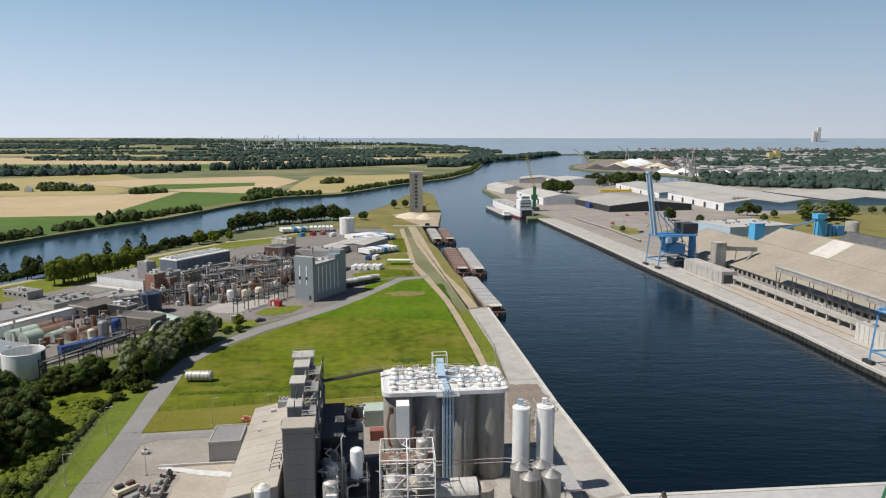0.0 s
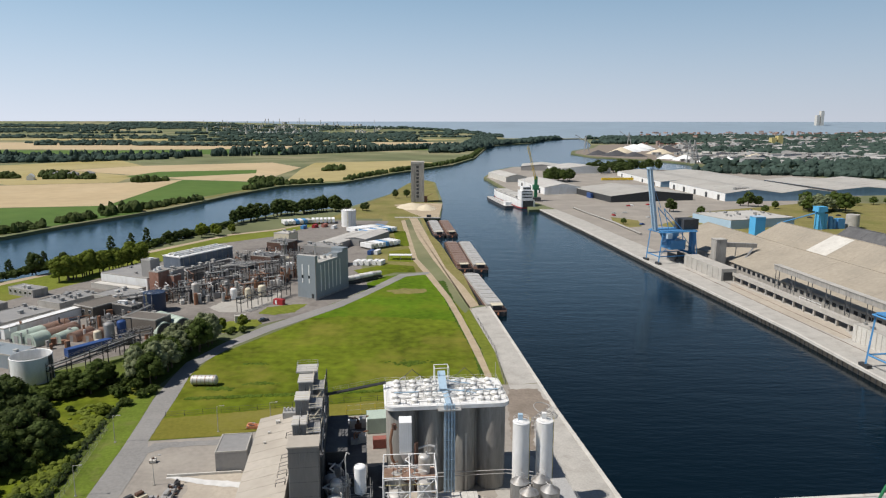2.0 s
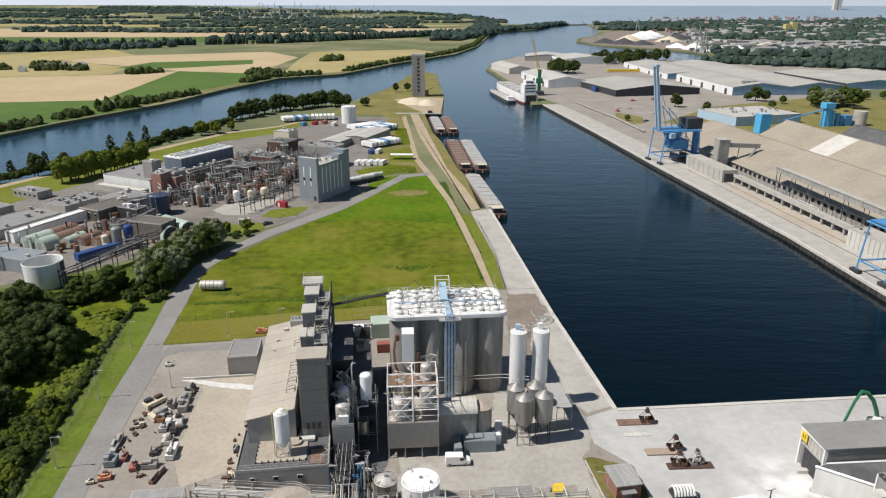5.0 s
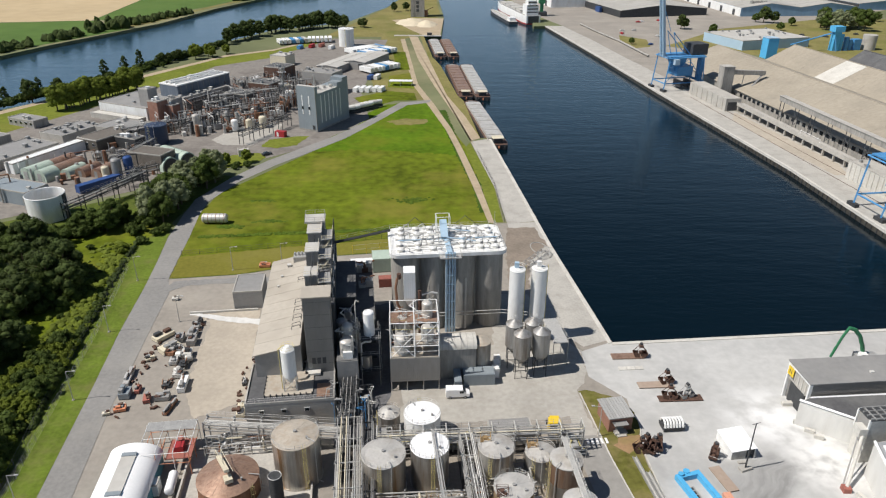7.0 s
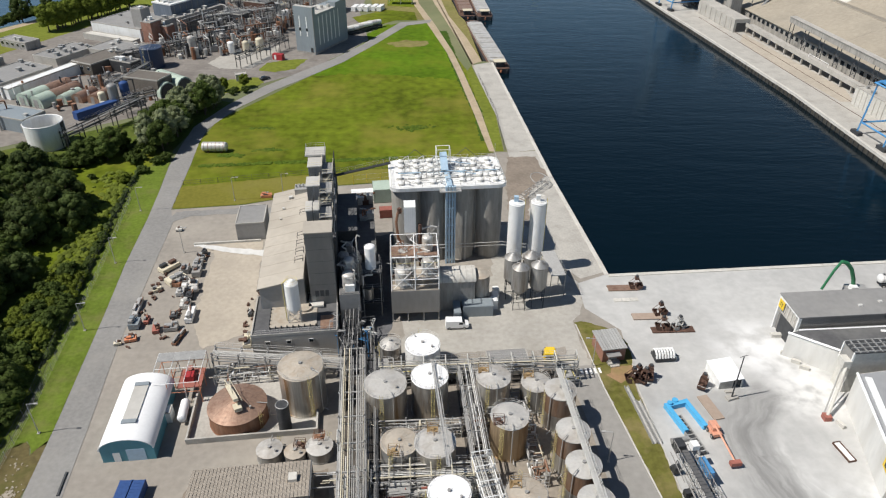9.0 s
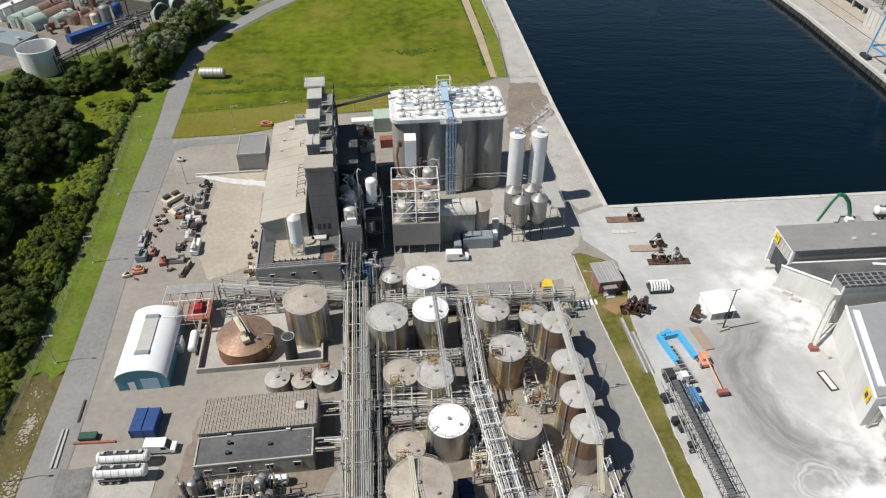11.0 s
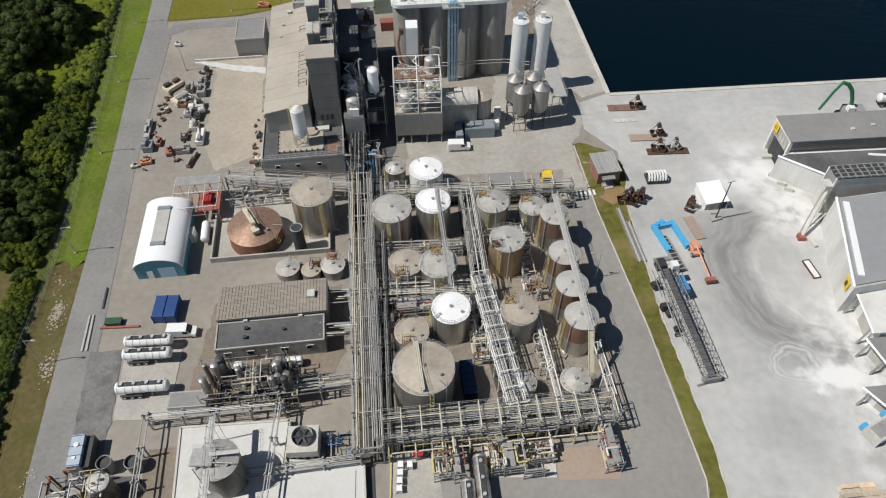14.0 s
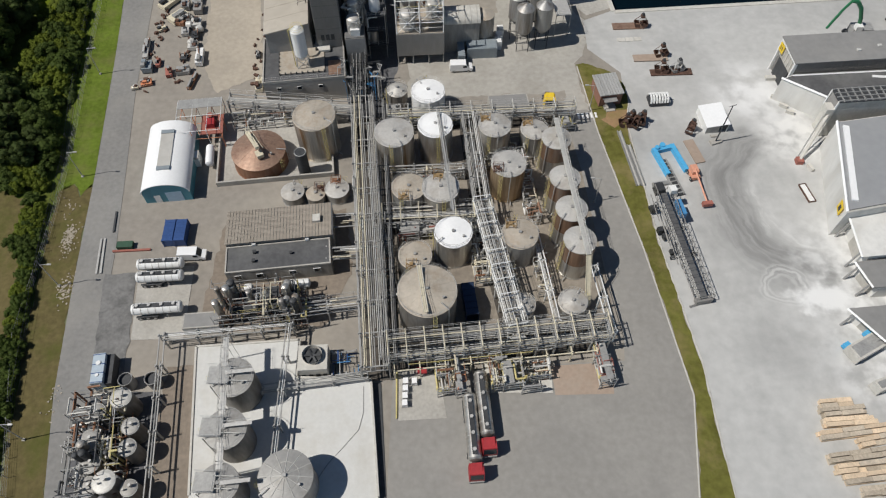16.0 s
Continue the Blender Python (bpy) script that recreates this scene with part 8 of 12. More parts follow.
skid(39.9, 133.6, 3, 7.4, 2.2, RUST_ROOF, "rusty flat deck plate on the quay")
skid(43.4, 122.5, 3, 8.0, 2.2, PAVING_RED, "pinkish rusted deck plate")
skid(46.6, 117.8, 3, 9.6, 2.0, RUST_DARK, "dark rusted deck plate")
skid(54.0, 92.4, 104, 6.4, 2.2, PAVING_RED, "rusty flat deck with timber")
grab(46.6, 134.9, 0, RUST_DARK, "dark steel clamshell grab on a plate")
grab(49.8, 124.6, 10, RUST_DARK, "dark steel clamshell grab on a plate")
grab(49.0, 119.2, -5, RUST_DARK, "brown rusted clamshell grab")
grab(52.7, 119.5, 20, FRAME_GREY, "grey steel clamshell grab on a plate")
grab(52.3, 101.0, 60, RUST_DARK, "brown rusted clamshell grab")
for k in range(4):
    grab(38.6 + k * 1.2, 102.6 + (k % 2) * 0.9, 25 * k, RUST_DARK, "rust-brown small grab in a heap")
sb = thing("white_slatted_bin", "white curved-slat bin on a black frame", "bin", 44.6, 108.2, 0.07, 5)
for k in range(7):
    part("slat", Geo().path([(0.3 + k * 0.62, 1.3 - 1.3 * math.cos(q), 1.1 + 1.2 * math.sin(q)) for q in np.linspace(0, math.pi, 7)], 0.24, 6), WHITE, sb)
part("frame", Geo().box(0, -0.1, 0.3, 4.4, 2.7, 1.1), FRAME_DARK, sb)
for x in (0.6, 3.8):
    for y in (0.3, 2.3):
        wheel(sb, x, y, 0.45, 0.3)
part("hitch", Geo().beam((4.4, 1.3, 0.6), (5.8, 1.3, 0.5), 0.12), FRAME_DARK, sb)
for k in range(3):
    slab = thing("pale_plank_mat", "pale concrete road plate on the yard", "plate", 40.5 + k * 2.0, 129.4 + 0.15 * k, 0.07, 4, group="road plates")
    part("plate", Geo().box(0, 0, 0, 1.8, 1.3, 0.12), CONCRETE_LIGHT, slab)
wbx = thing("white_tent_shelter", "low white sheet shelter with a dark open end", "shelter", 55.4, 100.4, 0.07, 6)
part("roof", Geo().sweep([(-0.1, 1.9), (4.9, 2.5), (4.9, 2.6), (-0.1, 2.0)], -0.15, 6.4), WHITE_CLEAN, wbx)
part("side_wall", Geo().box(0, 0, 0, 0.1, 6.2, 1.92), WHITE, wbx)
part("side_wall", Geo().sweep([(4.7, 0), (4.8, 0), (4.8, 2.5), (4.7, 2.48)], 0, 6.2), WHITE, wbx)
part("back_wall", Geo().box(0.1, 6.1, 0, 4.7, 6.2, 1.9), WHITE, wbx)
part("end_wall", Geo().sweep([(0.1, 0), (2.9, 0), (2.9, 2.24), (0.1, 1.9)], 0.0, 0.1), FRAME_GREY, wbx, "grey end sheet")
part("end_curtain", Geo().sweep([(2.9, 2.2), (4.7, 0.0), (4.7, 2.4)], 0.3, 0.36), FRAME_DARK, wbx, "dark triangle at the shelter's end")
part("ballast", Geo().box(1.0, -1.3, 0, 2.6, -0.7, 0.35), CONCRETE, wbx)
ub = thing("blue_hopper_frame", "sky-blue U-shaped steel frame lying on the yard", "steel frame", 45.0, 88.4, 0.07, 16)
for a in ((0, 0, 0.85, 7.2), (4.15, 0, 5.0, 7.2), (0.85, 6.2, 4.15, 7.1)):
    part("beam", Geo().box(a[0], a[1], 0, a[2], a[3], 1.1), BLUE_SKY, ub)
part("joint", Geo().cyl(1.0, 6.9, 1.1, 1.5, 0.5, n=14).cyl(2.5, 7.4, 0, 1.3, 0.6, n=14), BLUE_SKY, ub)
cb = thing("belt_section", "grey conveyor belt section lying inside the blue frame", "conveyor", 46.3, 83.3, 0.07, 14)
for x in (0, 1.5):
    part("side_beam", Geo().box(x, 0, 0, x + 0.2, 9.4, 0.7), FRAME_GREY, cb)
part("belt", Geo().box(0.2, 0, 0.4, 1.5, 9.4, 0.5), FRAME_DARK, cb)
for k in range(9):
    part("roller", Geo().tube((0, 0.5 + k, 0.6), (1.7, 0.5 + k, 0.6), 0.12, 8), GALV, cb)
lf = thing("boom_lift", "orange boom lift with its boom lying low", "lift", 50.7, 88.6, 0.07, -82)
part("chassis", Geo().box(-1.2, -0.9, 0.4, 1.2, 0.9, 1.1), SALMON, lf)
part("turret", Geo().box(-1.6, -0.7, 1.1, 0.4, 0.7, 2.0), SALMON, lf)
part("boom", Geo().beam((-0.4, 0, 2.0), (7.4, 0, 1.3), 0.3), SALMON, lf)
part("basket", Geo().box(7.4, -1.0, 0.7, 8.3, 1.0, 1.5), RED_BROWN, lf)
for x in (-0.9, 0.9):
    for y in (-0.9, 0.9):
        wheel(lf, x, y, 0.45, 0.3)
for x0, y0, l, a in ((38.6, 86.0, 15, 8), (39.6, 86.0, 11, 8)):
    t = thing("steel_gutter_beam", "grey steel channel beam lying by the grass", "beam", x0, y0, 0.07, a, group="channel beams")
    for x in (0, 0.7):
        part("flange", Geo().box(x, 0, 0, x + 0.1, l, 0.5), FRAME_GREY, t)
    part("web", Geo().box(0.1, 0, 0.05, 0.7, l, 0.12), GALV, t)
cv = thing("mobile_ship_conveyor", "long grey lattice loading conveyor on wheels", "conveyor", 46.8, 59.0, 0.07, 11.0)
L = 24.4
for x in (-1.5, 1.5):
    for z0, z1 in ((0.9, 3.2), (2.7, 5.0)):
        part("chord", Geo().beam((x, 0, z0), (x, L, z1), 0.12), CLAD_GREY, cv)
for k in range(17):
    y0, y1 = L * k / 17, L * (k + 1) / 17
    za, zb = 0.9 + 2.3 * k / 17, 2.7 + 2.3 * (k + 1) / 17
    for x in (-1.5, 1.5):
        part("lattice", Geo().beam((x, y0, za), (x, y1, zb), 0.07).beam((x, y0, za), (x, y0, za + 1.8), 0.07), CLAD_GREY, cv)
    part("cross_tie", Geo().beam((-1.5, y0, za), (1.5, y0, za), 0.07).beam((-1.5, y0, za + 1.8), (1.5, y0, za + 1.8), 0.07), FRAME_DARK, cv)
part("belt", Geo().add([(-0.6, 0, 1.5), (0.6, 0, 1.5), (0.6, L, 3.8), (-0.6, L, 3.8), (-0.6, 0, 1.65), (0.6, 0, 1.65), (0.6, L, 3.95), (-0.6, L, 3.95)], [(4, 5, 6, 7), (0, 1, 5, 4), (1, 2, 6, 5), (2, 3, 7, 6), (3, 0, 4, 7), (3, 2, 1, 0)]), ROOF_DARK, cv, "dark dusty belt")
part("tail_box", Geo().box(-1.6, -0.4, 0.4, 1.6, 0.5, 1.5), CLAD_GREY, cv)
part("drive_box", Geo().box(-1.5, L - 1.6, 3.2, 0.2, L + 0.4, 4.8), FRAME_DARK, cv)
part("drive_drum", Geo().tube((-1.6, L + 0.4, 4.2), (1.6, L + 0.4, 4.2), 0.5, 10), FRAME_GREY, cv)
part("white_cab", Geo().box(0.6, L - 2.8, 4.6, 1.9, L - 1.4, 5.8), WHITE, cv)
part("blue_motor", Geo().box(1.7, L - 7, 2.2, 2.9, L - 3.4, 3.6), BLUE, cv)
for k, (y, w) in enumerate(((20.5, 1.6), (15.5, 2.2), (14.0, 1.4), (10.5, 1.2))):
    part("side_gear", Geo().box(-1.5 - w * 0.7, y, 0.6, -1.55, y + 1.0, 2.2 - 0.3 * k), FRAME_DARK, cv, "dark side gear")
    part("side_pipe", Geo().beam((-2.4, y - 3, 2.2), (-2.2, y + 3, 3.0), 0.14), CLAD_GREY, cv)
part("front_foot", Geo().beam((-2.6, -0.4, 0.1), (2.4, 0.2, 0.5), 0.3), CLAD_GREY, cv)
for y in (10, 16, 22):
    for x in (-2.0, 2.0):
        part("strut", Geo().beam((x, y, 0.5), (x * 0.75, y, 2.4), 0.12), FRAME_DARK, cv)
        wheel(cv, x, y, 0.6, 0.4)


def lamp_post(x, y, h, label="slim grey street lamp post", arm=1.6, a=0):
    t = thing("lamp_post", label, "lamp post", x, y, 0.06, a, group="lamp posts")
    part("pole", Geo().cyl(0, 0, 0, h, 0.11, 0.06, n=8), GALV, t)
    part("arm", Geo().tube((0, 0, h), (arm, 0, h + 0.2), 0.05, 6), GALV, t)
    part("lamp_head", Geo().box(arm - 0.2, -0.15, h + 0.1, arm + 0.5, 0.15, h + 0.28), GALV, t)
    part("footing", Geo().box(-0.25, -0.25, 0, 0.25, 0.25, 0.2), CONCRETE, t)


for x, y in ((-69.5, 33), (-72.5, 62), (-75.5, 88), (-80, 118), (-84, 145), (-87.5, 172), (-62, 178.5), (31.2, 107), (29.6, 82), (-68, 150), (-48, 181)):
    lamp_post(x, y, 7.5, a=0 if x < 0 else 180)
pm = thing("yard_mast", "tall slim light mast on a concrete block", "mast", 57.2, 97.9, 0.07, 20)
part("pole", Geo().cyl(0, 0, 0, 11, 0.16, 0.1, n=8), FRAME_DARK, pm)
part("cross_arm", Geo().beam((-0.9, 0, 11), (0.9, 0, 11), 0.1), FRAME_DARK, pm)
part("block", Geo().box(-1.2, -0.6, 0, 1.2, 0.6, 0.5), CONCRETE, pm)
bl = thing("block_row", "low concrete barrier block on the port yard", "barrier", 72.5, 116.6, 0.07, 0)
part("block", Geo().box(0, 0, 0, 2.2, 1.0, 0.8), CONCRETE_LIGHT, bl)
for x, y, a in ((72.2, 111, -20), (73.4, 108.6, -30), (74.4, 106.6, -25), (74.8, 91.5, -70)):
    t = thing("barrier_block", "low concrete barrier block on the port yard", "barrier", x, y, 0.07, a, group="barrier blocks")
    part("block", Geo().box(0, 0, 0, 1.8, 0.6, 0.8), CONCRETE_LIGHT, t)
fr = thing("red_white_tray", "white tray with a dark rim on the yard", "tray", 72.8, 82.0, 0.07, 12)
part("tray", Geo().box(0, 0, 0, 1.3, 4.4, 0.2), WHITE, fr)
for a in ((-0.1, 0, 0, 4.4), (1.3, 0, 1.4, 4.4), (-0.1, -0.1, 1.4, 0), (-0.1, 4.4, 1.4, 4.5)):
    part("rim", Geo().box(a[0], a[1], 0, a[2], a[3], 0.45), RUST_DARK, fr)

# ---- scrap and machines in the west yard ----
ry = random.Random(12)


def machine(x, y, a, w, l, h, m_, label, seed):
    rn = random.Random(seed)
    t = thing("scrap_machine", label, "machine", x, y, 0.06, a, group="stored machines")
    part("body", Geo().box(0, 0, 0.2, w, l, h * 0.7), m_, t)
    for k in range(rn.randint(2, 4)):
        a0, b0 = rn.uniform(0, w * 0.6), rn.uniform(0, l * 0.6)
        part("block", Geo().box(a0, b0, h * 0.7, a0 + w * 0.4, b0 + l * 0.35, h * rn.uniform(0.85, 1.2)), rn.choice((m_, FRAME_GREY, FRAME_DARK, RUST_DARK)), t)
    for k in range(2):
        part("pipe", Geo().tube((rn.uniform(0, w), 0, h * 0.5), (rn.uniform(0, w), l, h * rn.uniform(0.5, 1.1)), 0.12, 6), rn.choice((GALV, RUST, GALV_PALE)), t)
    for cx in (0.1, w - 0.2):
        part("skid", Geo().box(cx, 0, 0, cx + 0.15, l, 0.2), FRAME_DARK, t)


LAB = {0: "grey stored machine part in the yard", 1: "pale dismantled machine in the yard", 2: "cream skip full of scrap", 3: "orange machine in the yard", 4: "dark dismantled machine in the yard"}


def store(x, y, a, w, l, h, m_, k):
    machine(x, y, a, w, l, h, m_, LAB[k], ry.randint(0, 999))


store(-71.8, 141.2, -35, 2.4, 5.0, 1.6, CREAM, 2)
store(-68.4, 136.2, -40, 2.8, 4.6, 2.0, CREAM, 2)
store(-66.2, 134.6, -10, 2.2, 2.2, 1.6, RUST, 4)
store(-69.6, 132.0, 30, 2.0, 1.8, 1.0, CREAM, 2)
store(-71.2, 122.6, 8, 1.2, 6.6, 1.3, GALV, 0)
store(-70.2, 118.0, 6, 2.2, 2.8, 2.2, CLAD_BLUEGREY, 0)
store(-67.6, 120.0, 6, 1.0, 2.4, 1.3, RED_BROWN, 3)
store(-69.4, 113.6, 15, 2.4, 1.8, 1.2, ORANGE, 3)
store(-71.4, 112.6, 15, 1.6, 0.8, 1.0, CREAM, 2)
store(-63.0, 148.6, 5, 1.2, 1.6, 1.4, FRAME_DARK, 4)
store(-63.4, 145.6, 5, 1.8, 2.0, 1.6, FRAME_GREY, 0)
store(-63.4, 142.0, 5, 2.2, 3.0, 1.8, FRAME_GREY, 0)
store(-65.8, 140.0, 5, 2.0, 2.8, 2.0, FRAME_GREY, 0)
store(-62.4, 138.6, 5, 2.0, 3.0, 2.2, CLAD_PANEL, 4)
store(-64.6, 135.6, 8, 1.8, 2.4, 1.6, GALV_PALE, 1)
store(-62.0, 133.4, 8, 2.4, 2.6, 1.8, GALV_PALE, 1)
store(-63.8, 130.6, 8, 1.8, 2.4, 1.5, GALV, 0)
store(-61.0, 129.0, 8, 1.6, 2.6, 1.6, FRAME_DARK, 4)
store(-61.2, 125.6, 8, 2.2, 2.6, 1.6, GALV_PALE, 1)
store(-58.4, 120.4, 6, 1.6, 5.0, 1.9, WHITE, 1)
store(-62.4, 122.0, 8, 1.6, 2.0, 1.2, FRAME_DARK, 4)
store(-62.2, 117.4, 8, 3.0, 2.0, 1.6, FRAME_GREY, 0)
store(-59.0, 113.0, -8, 1.0, 5.0, 1.0, RUST, 4)
store(-64.4, 116.6, 15, 1.4, 2.6, 1.4, RED_BROWN, 3)
store(-73.6, 160.4, 5, 1.6, 1.2, 1.1, CONCRETE_LIGHT, 0)
store(-54.6, 179.8, 5, 3.2, 1.6, 1.4, ORANGE, 3)
store(-43.6, 131, 8, 1.4, 3.0, 1.4, WHITE, 1)
store(-44.8, 123, 8, 1.0, 2.0, 1.2, FRAME_DARK, 4)
store(-43.2, 112, 8, 1.6, 4.0, 1.6, CREAM, 1)
for k, (x, y) in enumerate(((-63.0, 134.0), (-60.2, 132.4), (-61.0, 127.4))):
    t = thing("round_vessel_scrap", "pale round vessel lying among machines", "vessel", x, y, 0.06, 30 * k, group="stored machines")
    part("shell", Geo().capsule((0, 0, 0.9), (1.0, 0, 0.9), 0.85, 12), GALV_PALE, t, smooth=True)
for y0, x0, x1 in ((153.6, -66.5, -49), ):
    lw = thing("low_kerb_wall", "low pale concrete kerb wall in the yard", "wall", x0, y0, 0.04, 7)
    part("wall", Geo().box(0, 0, 0, x1 - x0, 0.4, 0.6), CONCRETE_LIGHT, lw)
for x, y, l, a, m_ in ((-65.6, 74, 5, 8, FRAME_DARK), (-66.4, 64.5, 8, 8, GALV), (-65.6, 64.6, 8, 9, GALV)):
    t = thing("steel_bar_stack", "thin steel lengths lying on the yard", "steel bars", x, y, 0.04, a, group="steel bars")
    part("bar", Geo().box(0, 0, 0, 0.35, l, 0.3), m_, t)
gs = thing("green_skip", "low green skip with a red frame", "skip", -63.6, 69.4, 0.06, 4)
part("tub", Geo().box(0, 0.6, 0.1, 3.0, 2.0, 0.9), GREEN_DARK, gs)
part("red_beam", Geo().box(-0.8, 0, 0, 6.4, 0.4, 0.35), RED_BROWN, gs)
for x, y, a, l in ((-37.6, 60.9, 5, 2.0), (-30.2, 61.8, 5, 5.0)):
    t = thing("white_service_tank", "white lying service tank on feet", "tank", x, y, 0.06, a, group="service tanks")
    part("shell", Geo().capsule((0.5, 0, 1.3), (l - 0.5, 0, 1.3), 0.85, 14), WHITE, t, smooth=True)
    for fx in (0.6, l - 0.6):
        part("foot", Geo().box(fx - 0.15, -0.6, 0, fx + 0.15, 0.6, 0.7), CONCRETE, t)
gc = flat_block("grey_switch_container", -46.6, 51.9, 6.4, 3.0, 2.8, WHITE, ROOF_GREY, "grey-roofed white switchgear container", rz=5, parapet=0.05, category="container")
wc = flat_block("white_top_canopy", 9.2, 103.9, 8.6, 4.6, 3.0, CONCRETE, ROOF_GREY, "grey flat roofed pump shelter with stains", rz=6, parapet=0.1)
tank_l = thing("lying_steel_tank", "rusted lying steel tank resting in the meadow", "tank", -81.6, 212.8, 0.1, 0)
part("shell", Geo().capsule((0.6, 0, 1.75), (8.0, 0, 1.75), 1.6, 20), STEEL_ROOF, tank_l, smooth=True)
for k in range(6):
    part("band", Geo().tube((1.0 + k * 1.3, 0, 1.75), (1.15 + k * 1.3, 0, 1.75), 1.66, 20), RUST if k % 2 else STEEL_DULL, tank_l)
for x in (2, 6.5):
    part("cradle", Geo().box(x - 0.2, -1.3, 0, x + 0.2, 1.3, 0.5), RUST_DARK, tank_l)

# ---- goods beyond the silos ----
container(-27.6, 180.8, -82, 2.5, 11.5, 2.7, WHITE, "long white site container behind the silos")
container(-21.4, 183.0, -82, 6.0, 6.4, 4.4, GREEN_PALE, "pale green ribbed sheet store behind the silos")
container(-18.4, 170.6, -82, 2.4, 4.0, 2.6, RED_BROWN, "faded red container behind the silos")
fp = thing("yellow_fence_posts", "row of thin yellow posts on the lawn", "fence", -28, 189, 0.1, 12)
for k in range(9):
    part("post", Geo().cyl(k * 4.2, 0, 0, 3.2, 0.06, n=6), YELLOW, fp)
part("wire", Geo().tube((0, 0, 3.1), (33.6, 0, 3.1), 0.03, 4).tube((0, 0, 1.6), (33.6, 0, 1.6), 0.03, 4), GALV, fp)
ls = thing("lattice_fence", "dark mesh fence along the scrub", "fence", 0, 0, 0)
FENCE = [(-69.2, 23.8), (-76.8, 51.2), (-77.8, 75.6), (-79.6, 95), (-82.6, 115), (-86, 140), (-93.0, 179.4)]
for (x0, y0), (x1, y1) in zip(FENCE, FENCE[1:]):
    n = int(math.hypot(x1 - x0, y1 - y0) / 3)
    for k in range(n):
        x, y = x0 + (x1 - x0) * k / n, y0 + (y1 - y0) * k / n
        part("post", Geo().cyl(x, y, 0, 1.9, 0.05, n=6), FRAME_GREY, ls)
    for z in (0.3, 0.8, 1.3, 1.85):
        part("wire", Geo().tube((x0, y0, z), (x1, y1, z), 0.025, 4), FRAME_GREY, ls)
cross = thing("road_marking", "worn white crossing bars on the road", "marking", 28.6, 104.6, 0.115, 5, kind="structure")
for k in range(5):
    part("bar", Geo().box(k * 0.95, 0, 0, k * 0.95 + 0.5, 1.6, 0.012), WHITE, cross)


def post_fence(name, pts, h, step, label):
    """Steel posts with three wires along the points."""
    t = thing(name, label, "fence", 0, 0, 0.06)
    for (xa, ya), (xb, yb) in zip(pts, pts[1:]):
        n = max(1, round(math.hypot(xb - xa, yb - ya) / step))
        for i in range(n):
            f = i / n
            part("post", Geo().cyl(xa + (xb - xa) * f, ya + (yb - ya) * f, 0, h, 0.06, n=5), FRAME_DARK, t)
        g = Geo()
        for z in (0.3, h * 0.5, h * 0.95):
            g.tube((xa, ya, z), (xb, yb, z), 0.03, 4)
        part("wire_mesh", g, FRAME_DARK, t)["kind"] = "stuff"


post_fence("wire_fence", [(-80.2, 188), (-50, 194.3), (-20, 200.3), (4, 203.4), (16, 212.5)], 1.7, 5.0, "thin dark wire fence between lawn and meadow")
post_fence("wire_fence", [(-73, 38), (-78.2, 70), (-80.4, 92), (-84, 110), (-86.6, 125), (-88.5, 140), (-91.8, 162), (-96, 191)], 1.9, 6.0, "dark wire fence along the grass verge")
post_fence("wire_fence", [(20.6, 214), (19.6, 248), (14.5, 292)], 1.6, 6.0, "wire fence beside the quay apron")

scr, rsc = Geo(), random.Random(303)
for k in range(90):
    x, y = rsc.choice(((rsc.gauss(-62.2, 1.0), rsc.uniform(113, 150)), (rsc.gauss(-69.6, 0.8), rsc.uniform(112, 142)), (rsc.gauss(-44.5, 0.6), rsc.uniform(112, 140))))
    scr.obox((x, y, 0.06 + 0.2), (rsc.uniform(0.2, 1.3), rsc.uniform(0.15, 0.7), rsc.uniform(0.25, 0.6)), rsc.uniform(0, 180), rsc.uniform(-8, 8))
solo("scrap_pieces", scr, RUST_DARK, "loose rusty scrap pieces strewn on the yard", "scrap", kind="stuff")


# ---- port sheds on the south-east yard ----
def shed(name, x, y, w, d, eave, ridge, rz, wall, roof, label, along="y", group="", dirt=0):
    """A gabled hall, ridge along its depth."""
    t = thing(name, label, "shed", x, y, 0.05, rz, group=group)
    part("wall", Geo().sweep([(0, 0), (w, 0), (w, eave), (w / 2, ridge), (0, eave)], 0, d), wall, t)
    th = 0.22
    for s in (0, 1):
        u0, u1 = (-0.3, w / 2) if s == 0 else (w + 0.3, w / 2)
        z0 = eave - 0.3 * (ridge - eave) / (w / 2)
        v = [(u0, -0.3, z0 + 0.02), (u1, -0.3, ridge + 0.02), (u1, d + 0.3, ridge + 0.02), (u0, d + 0.3, z0 + 0.02)]
        v += [(a, b, c + th) for a, b, c in v]
        part("roof", Geo().add(v, [(4, 5, 6, 7), (3, 2, 1, 0), (0, 1, 5, 4), (1, 2, 6, 5), (2, 3, 7, 6), (3, 0, 4, 7)]), roof, t)
    part("ridge_cap", Geo().box(w / 2 - 0.25, -0.3, ridge + 0.15, w / 2 + 0.25, d + 0.3, ridge + 0.32), CONCRETE_LIGHT, t)
    return t


